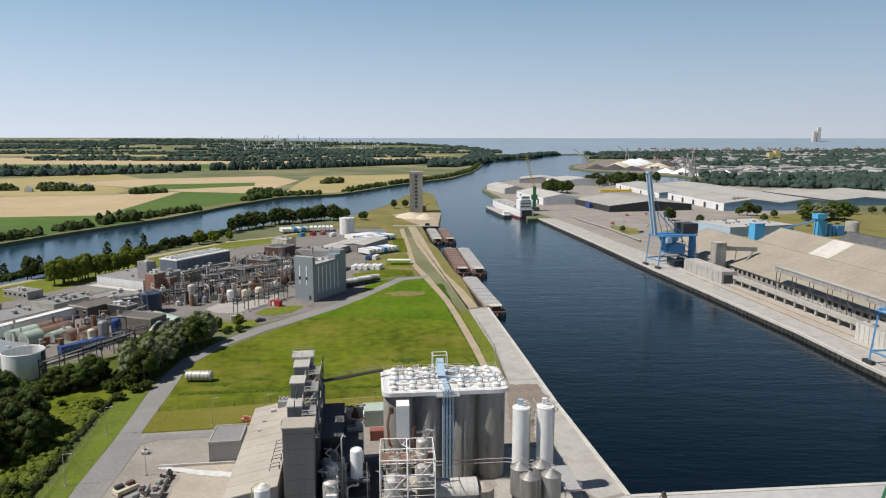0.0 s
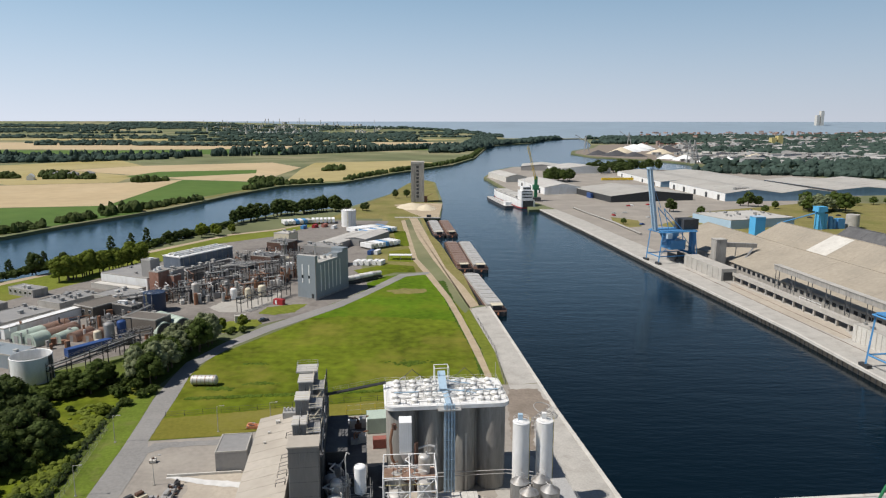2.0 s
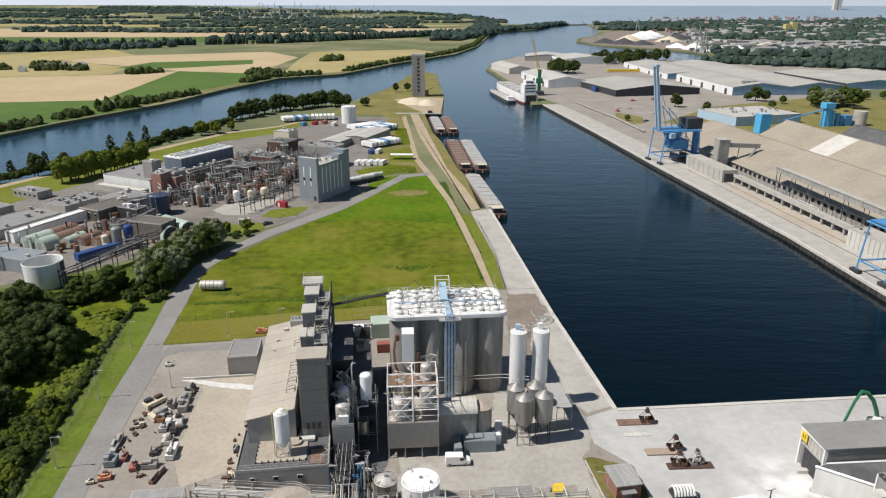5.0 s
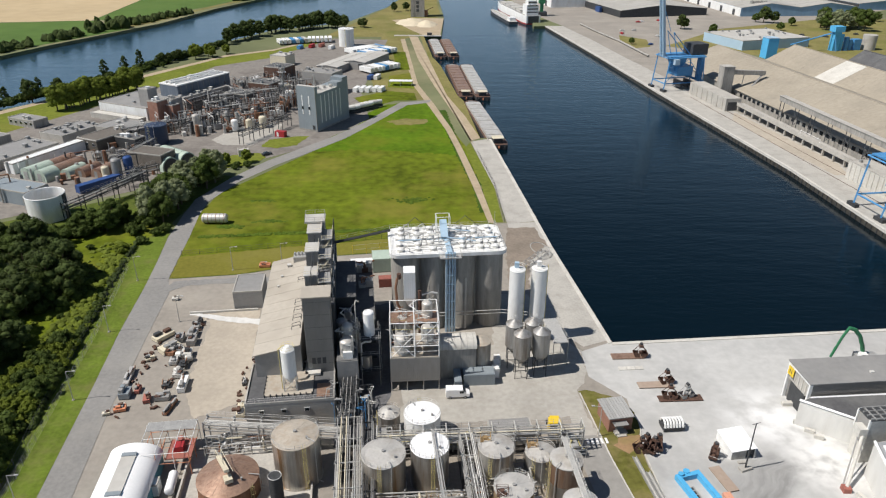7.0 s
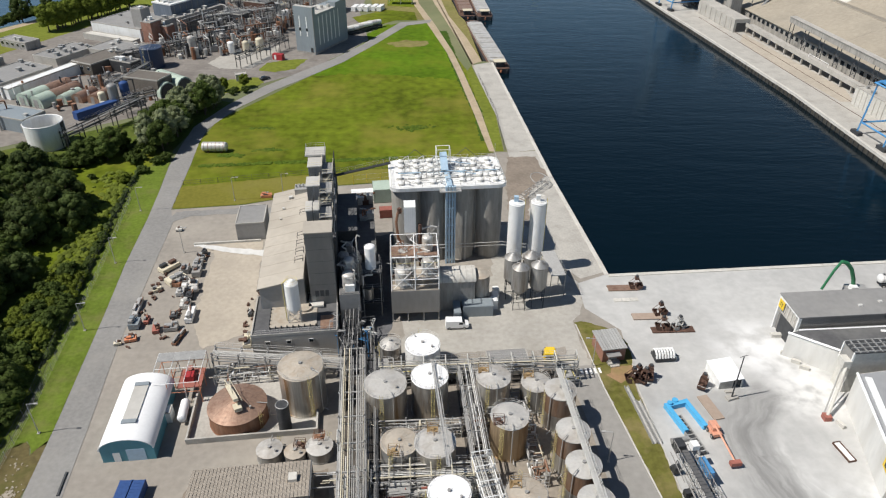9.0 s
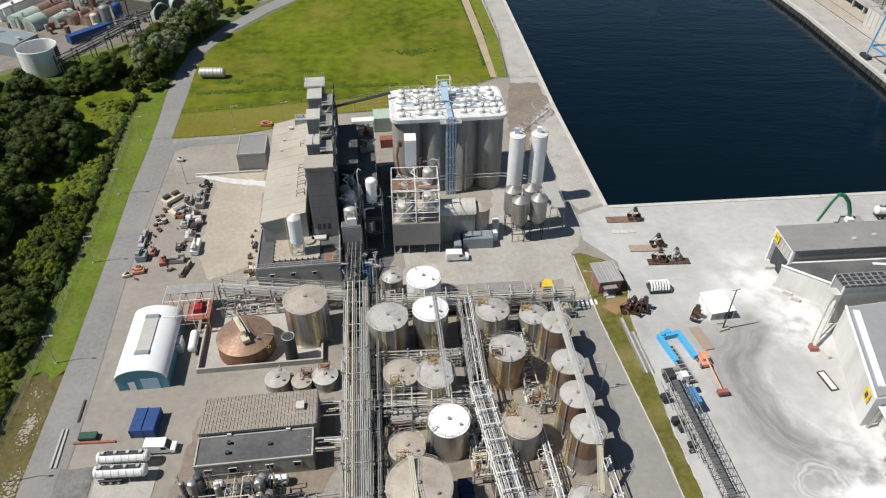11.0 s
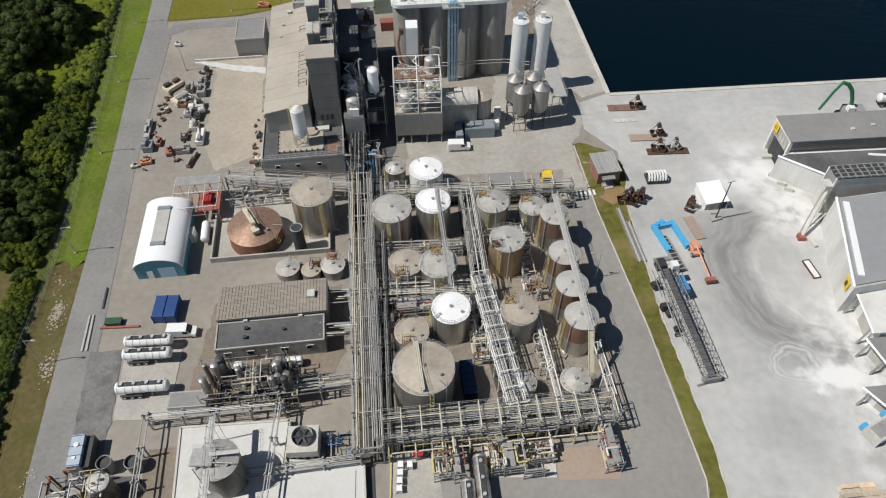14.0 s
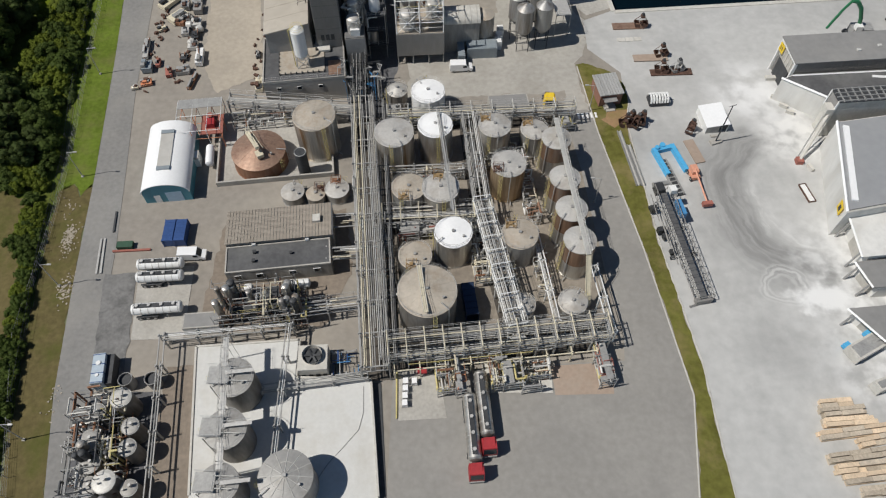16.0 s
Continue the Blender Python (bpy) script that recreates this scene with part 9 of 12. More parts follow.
s1 = thing("quay_shed", "grey flat-roofed port shed with a white portal gable", "shed", 75.2, 112.7, 0.05, 5)
part("wall", Geo().box(0.2, 0, 0, 80, 8.0, 8.6), CLAD_GREY, s1, "grey side walls")
part("roof", Geo().add([(-0.6, -0.2, 8.62), (80, -0.2, 8.62), (80, 8.3, 8.92), (-0.6, 8.3, 8.92), (-0.6, -0.2, 8.87), (80, -0.2, 8.87), (80, 8.3, 9.17), (-0.6, 8.3, 9.17)], [(4, 5, 6, 7), (3, 2, 1, 0), (0, 1, 5, 4), (1, 2, 6, 5), (2, 3, 7, 6), (3, 0, 4, 7)]), ROOF_GREY, s1)
for y in (0.0, 7.6):
    part("portal_post", Geo().box(-0.5, y, 0, 0.15, y + 0.45, 8.8), WHITE, s1, "white portal post")
part("portal_beam", Geo().box(-0.5, 0.45, 8.2, 0.15, 7.6, 8.8), WHITE, s1, "white portal beam")
for k in range(5):
    part("gable_post", Geo().box(-0.2, 1.5 + k * 1.3, 5.2, 0.15, 1.8 + k * 1.3, 8.2), CONCRETE_LIGHT, s1)
part("gable_panel", Geo().box(-0.05, 0.45, 4.8, 0.18, 7.6, 8.2), CONCRETE, s1)
part("gate_opening", Geo().box(-0.1, 1.4, 0, 0.19, 6.6, 4.8), FRAME_DARK, s1, "dark open gateway")
part("yellow_sign", Geo().box(-0.66, 5.6, 6.2, -0.56, 7.6, 8.2), YELLOW, s1, "yellow warning board")
for q in (6.2, 6.8):
    part("yellow_sign_bar", Geo().box(-0.7, q, 6.8, -0.67, q + 0.2, 7.7), FRAME_DARK, s1)
for k in range(4):
    part("roof_hatch", Geo().box(14 + k * 5.1, 2.4 + (k % 2), 8.9, 14.8 + k * 5.1, 3.0 + (k % 2), 9.25), GALV_PALE, s1)
s2 = thing("bulk_shed", "dark-roofed bulk shed with a white dusted flank", "shed", 0, 0, 0.05)
part("wall", Geo().prism([(72.4, 110.9), (81.0, 104.9), (130, 108.4), (130, 116.6), (76.0, 112.4)], 0, 6.0), DUST_WALL, s2, "white dusted walls")
part("roof", Geo().prism([(73.2, 110.9), (81.1, 105.3), (130, 108.8), (130, 116.5), (76.1, 112.2)], 6.0, 6.2), ROOF_DARK, s2)
part("coping", Geo().beam((72.3, 111.0, 6.15), (81.2, 104.8, 6.15), 0.4), WHITE_CLEAN, s2, "white coping")
part("inner_coping", Geo().beam((74.8, 111.6, 6.3), (104, 113.8, 6.3), 0.3), WHITE_CLEAN, s2, "white coping")
part("roof_strip", Geo().beam((92, 111.5, 6.3), (104, 110.6, 6.3), 0.5), WHITE_CLEAN, s2, "white roof strip")
s3 = thing("grey_roofed_store", "large white-walled store with a smooth grey roof", "building", 0, 0, 0.05)
part("wall", Geo().prism([(74.4, 74.1), (130, 86), (130, 106), (79.2, 96.8)], 0, 7.6), DUST_WALL, s3)
part("roof", Geo().prism([(74.8, 74.5), (130, 86.4), (130, 105.6), (79.5, 96.5)], 7.6, 7.9), ROOF_MID, s3)
part("west_coping", Geo().beam((74.4, 74.1, 7.85), (79.2, 96.8, 7.85), 0.4), WHITE_CLEAN, s3, "white coping")
part("south_coping", Geo().beam((74.4, 74.1, 7.8), (130, 86, 7.8), 0.3), CONCRETE_LIGHT, s3)
part("white_strip", Geo().prism([(75.9, 76.7), (77.0, 76.5), (81.0, 95.2), (79.9, 95.5)], 7.9, 8.2), WHITE_CLEAN, s3, "white roof light strip")
part("yellow_sign", Geo().obox((74.5, 76.4, 6.0), (0.12, 2.2, 2.2), -12), YELLOW, s3, "yellow warning board")
part("yellow_sign_bar", Geo().obox((74.42, 76.4, 6.0), (0.06, 0.9, 1.1), -12), FRAME_DARK, s3)
ch = thing("conveyor_head_house", "dark grid-roofed conveyor head house with pale walls", "building", 79.6, 99.7, 0.05, 5.5)
part("wall", Geo().box(0, 0, 0, 44, 3.4, 10.2), CONCRETE_LIGHT, ch)
part("roof", Geo().box(-0.3, -0.2, 10.2, 44, 3.6, 10.45), FRAME_DARK, ch)
for k in range(18):
    part("roof_bar", Geo().box(0.6 + k * 1.5, -0.2, 10.45, 0.8 + k * 1.5, 3.6, 10.65), FRAME_GREY, ch)
for y in (0.0, 1.1, 2.2, 3.3):
    part("roof_rail", Geo().box(-0.3, y, 10.45, 40, y + 0.15, 10.7), FRAME_GREY, ch)
for y in (-0.1, 3.3):
    part("end_post", Geo().box(-0.4, y, 6.4, -0.02, y + 0.3, 10.4), WHITE, ch)
part("end_panel", Geo().box(-0.2, 0.3, 7.0, -0.02, 3.2, 10.0), CLAD_PANEL, ch)
cvy = thing("tubular_conveyor", "pale tubular conveyor slanting to the ground", "conveyor", 0, 0, 0)
part("tube", Geo().tube((79.4, 100.6, 7.6), (73.6, 92.6, 0.9), 0.32, 12), CONCRETE_LIGHT, cvy, "pale conveyor tube", smooth=True)
part("walkway", Geo().beam((79.0, 101.2, 7.2), (73.2, 93.2, 0.7), 0.2), GALV, cvy)
part("head_box", Geo().box(77.8, 99.4, 6.6, 79.4, 101.6, 8.4), CONCRETE_LIGHT, cvy)
part("foot", Geo().box(72.8, 91.8, 0.05, 74.2, 93.2, 1.1), RED_BROWN, cvy)
part("stay", Geo().beam((76, 96.2, 0.05), (76.2, 96.4, 3.8), 0.12), FRAME_GREY, cvy)
for lbl, pl, z, rm, props in (
        ("low white-roofed lean-to on raking props", [(76.2, 75.0), (75.8, 65.8), (130, 72), (130, 85)], 5.0, DUST_WALL, ((76.2, 74.2), (76.0, 67.4))),
        ("low grey-roofed lean-to with an open dusty end", [(74.8, 65.4), (76.4, 60.0), (130, 64), (130, 71.4)], 4.0, ROOF_GREY, ((74.9, 64.6), (76.0, 61.0))),
        ("low grey-roofed lean-to with a white edge", [(70.8, 56.0), (75.4, 49.6), (130, 54), (130, 62)], 3.5, ROOF_GREY, ((71.4, 55.0), (74.6, 50.6)))):
    t = thing("dusty_lean_shed", lbl, "shed", 0, 0, 0.05, group="white lean-to sheds")
    ct_ = (pl[0][0] + pl[1][0]) / 2, (pl[0][1] + pl[1][1]) / 2
    inner = [(pl[0][0] + 1.6, pl[0][1] - 0.3), (pl[1][0] + 1.6, pl[1][1] + 0.3), (pl[2][0], pl[2][1] + 0.3), (pl[3][0], pl[3][1] - 0.3)]
    part("wall", Geo().prism(inner, 0, z), DUST_WALL, t)
    part("roof", Geo().prism(pl, z, z + 0.25), rm, t)
    part("opening", Geo().obox((ct_[0] + 1.52, ct_[1], z * 0.42), (0.12, 3.6, z * 0.8), math.degrees(math.atan2(pl[1][1] - pl[0][1], pl[1][0] - pl[0][0])) + 90), CONCRETE, t, "dusty open end")
    part("verge_board", Geo().beam((*pl[0], z + 0.2), (*pl[1], z + 0.2), 0.35), WHITE, t, "white verge board")
    for px, py in props:
        part("prop", Geo().beam((px - 0.6, py - 0.4, 0), (px + 0.5, py, z), 0.3), FRAME_GREY, t)
for x, y, a, w, l in ((69.4, 49.4, -62, 3.0, 7.0), (71.8, 43.0, -70, 2.0, 3.2)):
    t = thing("white_hopper_trailer", "white-dusted hopper trailer with blue covers", "trailer", x, y, 0.06, a, group="hopper trailers")
    part("tub", Geo().box(0, 0, 0.4, w, l, 2.4), CONCRETE_LIGHT, t)
    part("mouth", Geo().box(0.4, 0.4, 2.35, w - 0.4, l - 0.4, 2.45), FRAME_GREY, t)
    if l > 4:
        part("cover", Geo().box(-0.8, 0.2, 0.6, 0.0, 1.4, 1.6), BLUE_SKY, t)
        part("cover", Geo().box(-0.8, l - 1.8, 0.6, 0.0, l - 0.6, 1.6), BLUE_SKY, t)
    for yy in (1.0, l - 1.0):
        wheel(t, 0.4, yy)
        wheel(t, w - 0.4, yy)
mh = thing("material_handler", "green bent-boom material handler beyond the shed", "excavator", 96.6, 131.4, 0.07, 0)
part("boom", Geo().path([(0.6, 0, 2.4), (-0.4, 0, 5.6), (-1.6, 0, 8.2), (-3.2, 0, 10.0), (-4.6, 0, 10.4)], 0.48, 8), GREEN, mh, "green boom")
part("stick", Geo().path([(-4.6, 0, 10.4), (-5.6, 0, 8.0), (-7.0, 0, 2.6)], 0.3, 8), GREEN, mh, "green stick")
part("house", Geo().box(-1.2, -1.4, 1.4, 3.6, 1.4, 3.2), FRAME_GREY, mh)
part("cab", Geo().box(-1.0, -1.6, 2.2, 0.6, -0.2, 4.2), WHITE, mh)
part("carriage", Geo().box(-1.8, -1.3, 0.5, 3.0, 1.3, 1.4), FRAME_DARK, mh)
for x in (-1.4, 2.4):
    for y in (-1.4, 1.4):
        wheel(mh, x, y, 0.6, 0.5)
wt2 = thing("white_road_tanker", "white road tanker parked behind the shed", "truck", 106, 136.5, 0.07, 2)
tank_trailer(wt2, 0, 10.5, WHITE)
tractor(wt2, 11.2, WHITE)

# ---- timber stacks ----
rl = random.Random(31)
for k, (x0, y0, l, n) in enumerate(((62.2, 39.4, 5.6, 6), (62.0, 37.9, 8.0, 6), (62.0, 36.2, 9.0, 6), (60.6, 34.0, 13, 6), (66.5, 32.8, 12, 6), (61.0, 30.3, 15, 6), (61.6, 28.6, 15, 6), (62.6, 27.0, 15, 6), (64.8, 25.2, 14, 6), (65.4, 23.0, 14, 6), (63.0, 20.8, 16, 6))):
    t = thing("timber_stack", "stack of pale sawn timber baulks on the yard", "timber", x0, y0, 0.07, 8 + rl.uniform(-3.5, 3.5), group="timber stacks")
    wood = TIMBER_GREY if k in (1, 5, 8) else TIMBER
    for r in range(2):
        for c in range(2):
            a = rl.uniform(0, 0.6)
            while a < l - 1.2:
                b = min(l, a + rl.uniform(2.2, 5.0))
                if r == 0 or rl.random() < 0.9:
                    part("baulk_bundle", Geo().box(a, -0.8 + c * 0.8 + rl.uniform(-0.08, 0.08), r * 0.72, b - 0.07, -0.08 + c * 0.8, r * 0.72 + rl.uniform(0.6, 0.7)), TIMBER_GREY if rl.random() < 0.25 else wood, t)
                a = b


# ---- far chemical plant on the headland ----
gh = thing("blue_grey_silo_house", "tall blue-grey clad silo house with pale stripes", "building", -69.7, 324.8, 0.05, -25)
GW, GD = 10.4, 28.5
part("wall", Geo().box(0, 0, 0, GW, GD, 17.6).box(0, 0, 17.6, GW, 2.2, 21.3).box(GW * 0.35, GD - 5, 17.6, GW, GD, 21.3).box(GW * 0.5, GD - 9.5, 17.6, GW, GD - 5, 19.8), CLAD_BLUEGREY, gh)
part("roof", Geo().box(0.1, 2.2, 17.6, GW - 0.1, GD - 9.5, 17.8).box(0.1, 0.1, 21.3, GW - 0.1, 2.1, 21.45), ROOF_PALE, gh)
part("corner_trim", Geo().box(GW - 0.05, -0.12, 0, GW + 0.12, 0.25, 21.3), CLAD_PANEL, gh)
part("plinth", Geo().box(-0.1, -0.1, 0, GW + 0.1, GD + 0.1, 0.9), CONCRETE_WALL, gh)
for k in range(6):
    part("stripe", Geo().box(GW, 4.2 + k * 3.3, 3.5, GW + 0.1, 4.75 + k * 3.3, 16.6), WHITE, gh, "pale vertical stripe")
for k in range(2):
    part("stripe", Geo().box(2.7 + k * 3.8, -0.1, 8, 3.2 + k * 3.8, 0, 17), WHITE, gh, "pale vertical stripe")
    part("window", Geo().box(2.5 + k * 3.8, -0.16, 10.4, 3.4 + k * 3.8, -0.04, 11.8), GLASS_DARK, gh)
part("door", Geo().box(8.0, -0.14, 0.9, 9.2, -0.02, 3.0), FRAME_DARK, gh)
rail(gh, [(0.2, 2.4, 17.8), (0.2, GD - 1, 17.8)])
rail(gh, [(GW - 0.2, 2.4, 17.8), (GW - 0.2, GD - 9.7, 17.8)])
for k in range(4):
    part("roof_cowl", Geo().cyl(3 + k * 1.6, 8 + k * 3, 17.7, 19.2, 0.8, n=12), GALV_PALE, gh)
part("flue", Geo().cyl(4, 9, 17.5, 25, 0.35, n=10), GALV, gh)
for k in range(7):
    t = thing("tank_container", "pale parked tank container beside the silo house", "tank container", -52.5 + k * 2.1, 352 + k * 2.3, 0.1, -62, group="parked tank containers")
    part("shell", Geo().capsule((0, 0, 2.9), (0, 7.0, 2.9), 1.15, 12), (GALV_PALE, WHITE, STEEL_ROOF)[k % 3], t, smooth=True)
    part("chassis", Geo().box(-1.0, -0.6, 0.5, 1.0, 7.6, 1.5), FRAME_DARK, t)


def block(name, x, y, w, d, h, rz, wall, roof, label, n_vents=3, group="far plant halls", wins=0):
    t = flat_block(name, x, y, w, d, h, wall, roof, label, rz=rz, parapet=0.3, group=group)
    rn = random.Random(int(abs(x * 7 + y * 3)))
    vents(t, [(rn.uniform(1, w - 1), rn.uniform(1, d - 1), h, rn.uniform(0.8, 1.8), rn.uniform(0.6, 1.6)) for _ in range(n_vents)], rn.choice((GALV_PALE, FRAME_GREY, WHITE)))
    if wins:
        windows(t, [(w * (k + 0.5) / wins, -0.02, h * 0.6, 0) for k in range(wins)], 1.6, 1.2)
    return t


def barrel(x, y, w, l, r_h, rz, m_, label, base=1.0, group="barrel stores"):
    t = thing("barrel_store", label, "store", x, y, 0.06, rz, group=group)
    arc = [(w / 2 - w / 2 * math.cos(a), base + r_h * math.sin(a)) for a in np.linspace(0, math.pi, 11)]
    part("shell", Geo().sweep([(0, 0)] + arc + [(w, 0)], 0, l), m_, t, smooth=True)
    for k in range(int(l / 3) + 1):
        part("rib", Geo().sweep([(u * 1.01 - 0.005 * w, v + 0.06) for u, v in arc] + [(u, v) for u, v in arc[::-1]], k * 3, k * 3 + 0.25), m_, t)
    part("end_frame", Geo().box(w * 0.35, -0.08, 0, w * 0.65, 0, base + r_h * 0.6), FRAME_GREY, t)
    return t


PL = -27  # the far plant stands turned the other way
block("grey_workshop", -162.0, 294.4, 12.5, 19, 5.0, -27, WORKSHOP, RIBBED, "grey-brown workshop hall with a dark flat roof", 1, wins=3)
block("white_process_hall", -178.4, 353.2, 33, 27, 6.2, -25, WHITE, ROOF_GREY, "long white process hall with a grey flat roof", 10, wins=0)
block("brick_stair_block", -147.2, 338.8, 6.4, 7, 10.2, -25, BRICK, ROOF_GREY, "brick stair block with grey sides", 2)
block("grey_stair_tower", -153.2, 344.6, 6.4, 6, 15.0, -25, CLAD_PANEL, ROOF_GREY, "grey stair tower with an open louvre", 1)
block("brick_stair_block", -141.6, 345.2, 5.2, 7.5, 9.4, -25, CLAD_PANEL, ROOF_GREY, "grey production block beside the brick stairs", 3)
block("brick_stair_block", -139.4, 341.6, 4.6, 5, 7.6, -25, BRICK, ROOF_DARK, "low brick block with a dark roof", 1)
vh = block("vessel_hall", -150.8, 366.6, 13, 38, 12.6, -28, BLUE_SHADE, ROOF_PALE, "long blue-grey production hall with white roof pipes", 14)
for k in range(9):
    part("wall_panel_joint", Geo().box(13.0, 2 + k * 4.0, 7.6, 13.14, 2.3 + k * 4.0, 12.4), CLAD_GREY, vh)
for k in range(3):
    part("roof_pipe", Geo().tube((3.4 + k * 3.6, 1, 13.6), (3.4 + k * 3.6, 36, 13.6), 0.55 - 0.1 * k, 8), WHITE, vh, "fat white roof pipe")
part("cornice", Geo().box(-0.2, -0.2, 12.5, 13.4, 38.2, 13.1), WHITE, vh, "white roof edge")
block("vessel_annex", -140.4, 358.6, 6, 33, 7.4, -28, CLAD_PANEL, ROOF_GREY, "grey side annex of the production hall", 6)
block("low_canopy", -180, 345.5, 33, 5, 2.6, -25, CONCRETE, CONCRETE_LIGHT, "low white-roofed loading canopy", 0)
block("grey_low_store", -200, 268, 19, 34, 3.6, -25, CONCRETE_WALL, ROOF_GREY, "low grey flat-roofed store", 9, wins=5)
block("grey_low_store", -222, 282, 14, 30, 3.6, -25, CONCRETE_WALL, ROOF_GREY, "low grey store with dark eaves", 5)
block("grey_low_store", -214, 332, 18, 8, 3.6, -25, CONCRETE_WALL, ROOF_GREY, "low office wing by the canal", 2, wins=5)
block("grey_low_store", -186, 308, 15, 22, 3.2, -25, CONCRETE, ROOF_GREY, "low grey-roofed plant room with vents", 14)
block("grey_low_store", -166, 318, 24, 16, 3.4, -25, CONCRETE, ROOF_GREY, "broad low plant room with a grey felt roof", 8)
block("long_white_roof", -176, 262, 5, 40, 4.2, -23, WHITE, WHITE, "long low building with a white roof", 0)
block("ribbed_grey_barn", -128.6, 268.4, 16, 9, 6.8, -18, RIBBED, RIBBED, "grey ribbed barn on the tank yard", 0)
block("lean_shed", -168, 234, 21, 10, 5.0, -20, CLAD_BLUEGREY, CLAD_BLUEGREY, "blue-grey sheet shed beside the white tank", 2)
block("gate_hut", -88, 283, 4.5, 3.6, 2.6, 20, CONCRETE_LIGHT, CONCRETE, "small concrete hut by the plant road", 0)
for x, y, l1, l2 in ((-160.2, 253.4, 7, 20), (-166.9, 256.1, 11, 22)):
    dx, dy = math.sin(radians(23)), math.cos(radians(23))
    barrel(x, y, 7, l1, 3.6, -23, GREEN_PALE, "pale green barrel-roofed store")
    barrel(x + dx * (l1 + 0.1), y + dy * (l1 + 0.1), 6.8, l2 - l1, 3.4, -23, RUST_ROOF, "rust-red barrel-roofed store on the tank yard")
for x, y, m_ in ((-151.3, 256.6, GREEN_PALE), (-146.1, 257.9, RUST_ROOF), (-139.6, 257.3, RUST_ROOF)):
    barrel(x, y, 4.8, 10, 2.6, -15, m_, "rust-red barrel shed" + (" with a pale mouth" if m_ is RUST_ROOF else " painted pale green"))
for x, y in ((-112.8, 262.4), (-108.0, 268.8)):
    bs_ = barrel(x, y, 7.4, 17, 3.9, 53, GREEN_PALE, "pale green ribbed barrel store", base=1.6)
    part("dark_mouth", Geo().sweep([(3.7 - 3.3 * math.cos(a), 1.4 + 3.7 * math.sin(a)) for a in np.linspace(0, math.pi, 11)] + [(7.0, 0.05), (0.4, 0.05)], -0.16, -0.1), FRAME_DARK, bs_, "dark open mouth")
container(-137.6, 240.6, -36, 3.0, 17, 3.0, BLUE_DEEP, "long blue container store")
bd = tank(-129.6, 302.2, 4.7, 8.6, NAVY, NAVY, "dark navy storage tank", rise=0.3, stair=250, group="far plant tanks")
wt3 = thing("open_white_tank", "large open-topped white concrete tank", "tank", -135.6, 217.5, 0.06)
part("wall", Geo().cyl(0, 0, 0, 8.6, 6.3, n=40, cap=False).cyl(0, 0, 0, 8.6, 6.05, n=40, cap=False), WHITE, wt3, smooth=True)
part("rim", Geo().ring(0, 0, 8.6, 6.2, 0.18, 40), WHITE, wt3)
part("floor", Geo().cyl(0, 0, 2.8, 3.0, 6.0, n=40), FRAME_GREY, wt3)
part("stair_strip", Geo().box(6.15, -1.0, 0, 6.5, 1.0, 8.6), FRAME_DARK, wt3)
wt4 = thing("open_rusty_tank", "open-topped white tank with a rusty lid", "tank", -152, 196, 0.06)
part("wall", Geo().cyl(0, 0, 0, 8.5, 7.5, n=40, cap=False), CONCRETE_LIGHT, wt4, smooth=True)
part("lid", Geo().cyl(0, 0, 7.6, 7.9, 7.4, n=40), RUST_ROOF, wt4)
part("rim", Geo().ring(0, 0, 8.5, 7.5, 0.2, 40), CONCRETE_LIGHT, wt4)
for x, y, r, h, m_ in ((-117.4, 320, 1.8, 8, STEEL_ROOF), (-100, 322, 1.6, 5, WHITE), (-94, 325, 1.5, 4.5, CREAM), (-88, 328, 1.8, 5, CREAM), (-127.6, 254.6, 1.9, 8, STEEL_DULL), (-124.2, 257.8, 1.7, 8, BLUE_DEEP), (-120.8, 254.6, 1.8, 4, FRAME_DARK), (-133, 256, 1.4, 4.5, CREAM), (-150, 238, 2, 4, WHITE),
                   (-84, 372, 2.5, 7, WHITE), (-90, 392, 3, 6, CREAM), (-98, 404, 2.5, 7, STEEL_ROOF), (-112, 416, 3, 5, WHITE)):
    t = thing("process_vessel", "upright process vessel of the far plant", "vessel", x, y, 0.06, group="far plant vessels")
    part("shell", Geo().capsule((0, 0, 0.6), (0, 0, h), r, 18), m_, t, smooth=True)
    part("ladder", Geo().tube((r + 0.2, 0, 0), (r + 0.2, 0, h + 1), 0.06, 4), GALV, t)
for k, (x, y, w, d, h) in enumerate(((-124, 314, 16, 9, 4.0), (-112, 330, 16, 10, 5), (-102, 346, 16, 12, 8), (-120, 352, 12, 9, 6), (-92, 374, 16, 14, 11), (-108, 388, 18, 12, 9), (-120, 396, 16, 12, 8), (-98, 412, 18, 14, 7), (-146, 274, 10, 5, 4))):
    pipe_tangle("far_process_unit", x, y, w, d, h, 34, "dark pipework and frames of the far plant", 60 + k, rz=PL + 60 if k % 2 else 30, vessels=7, columns=1, far=True, deck=False, mats=(FRAME_DARK, GALV, FRAME_DARK, RUST_DARK, GALV_PALE, FRAME_GREY))
for x0, y0, x1, y1 in ((-91.2, 300.2, -75.6, 330.5), (-146, 304, -112, 330), (-128, 214, -114, 248), (-122, 246, -112, 256), (-132, 262, -126, 290)):
    rack(x0, y0, x1, y1, 2.4, (4.2, 6.0), 6, "dark pipe rack through the far plant", seed=int(x0 + y0) % 97, frame=FRAME_DARK, bay=7, mats=(FRAME_GREY, GALV, FRAME_DARK))
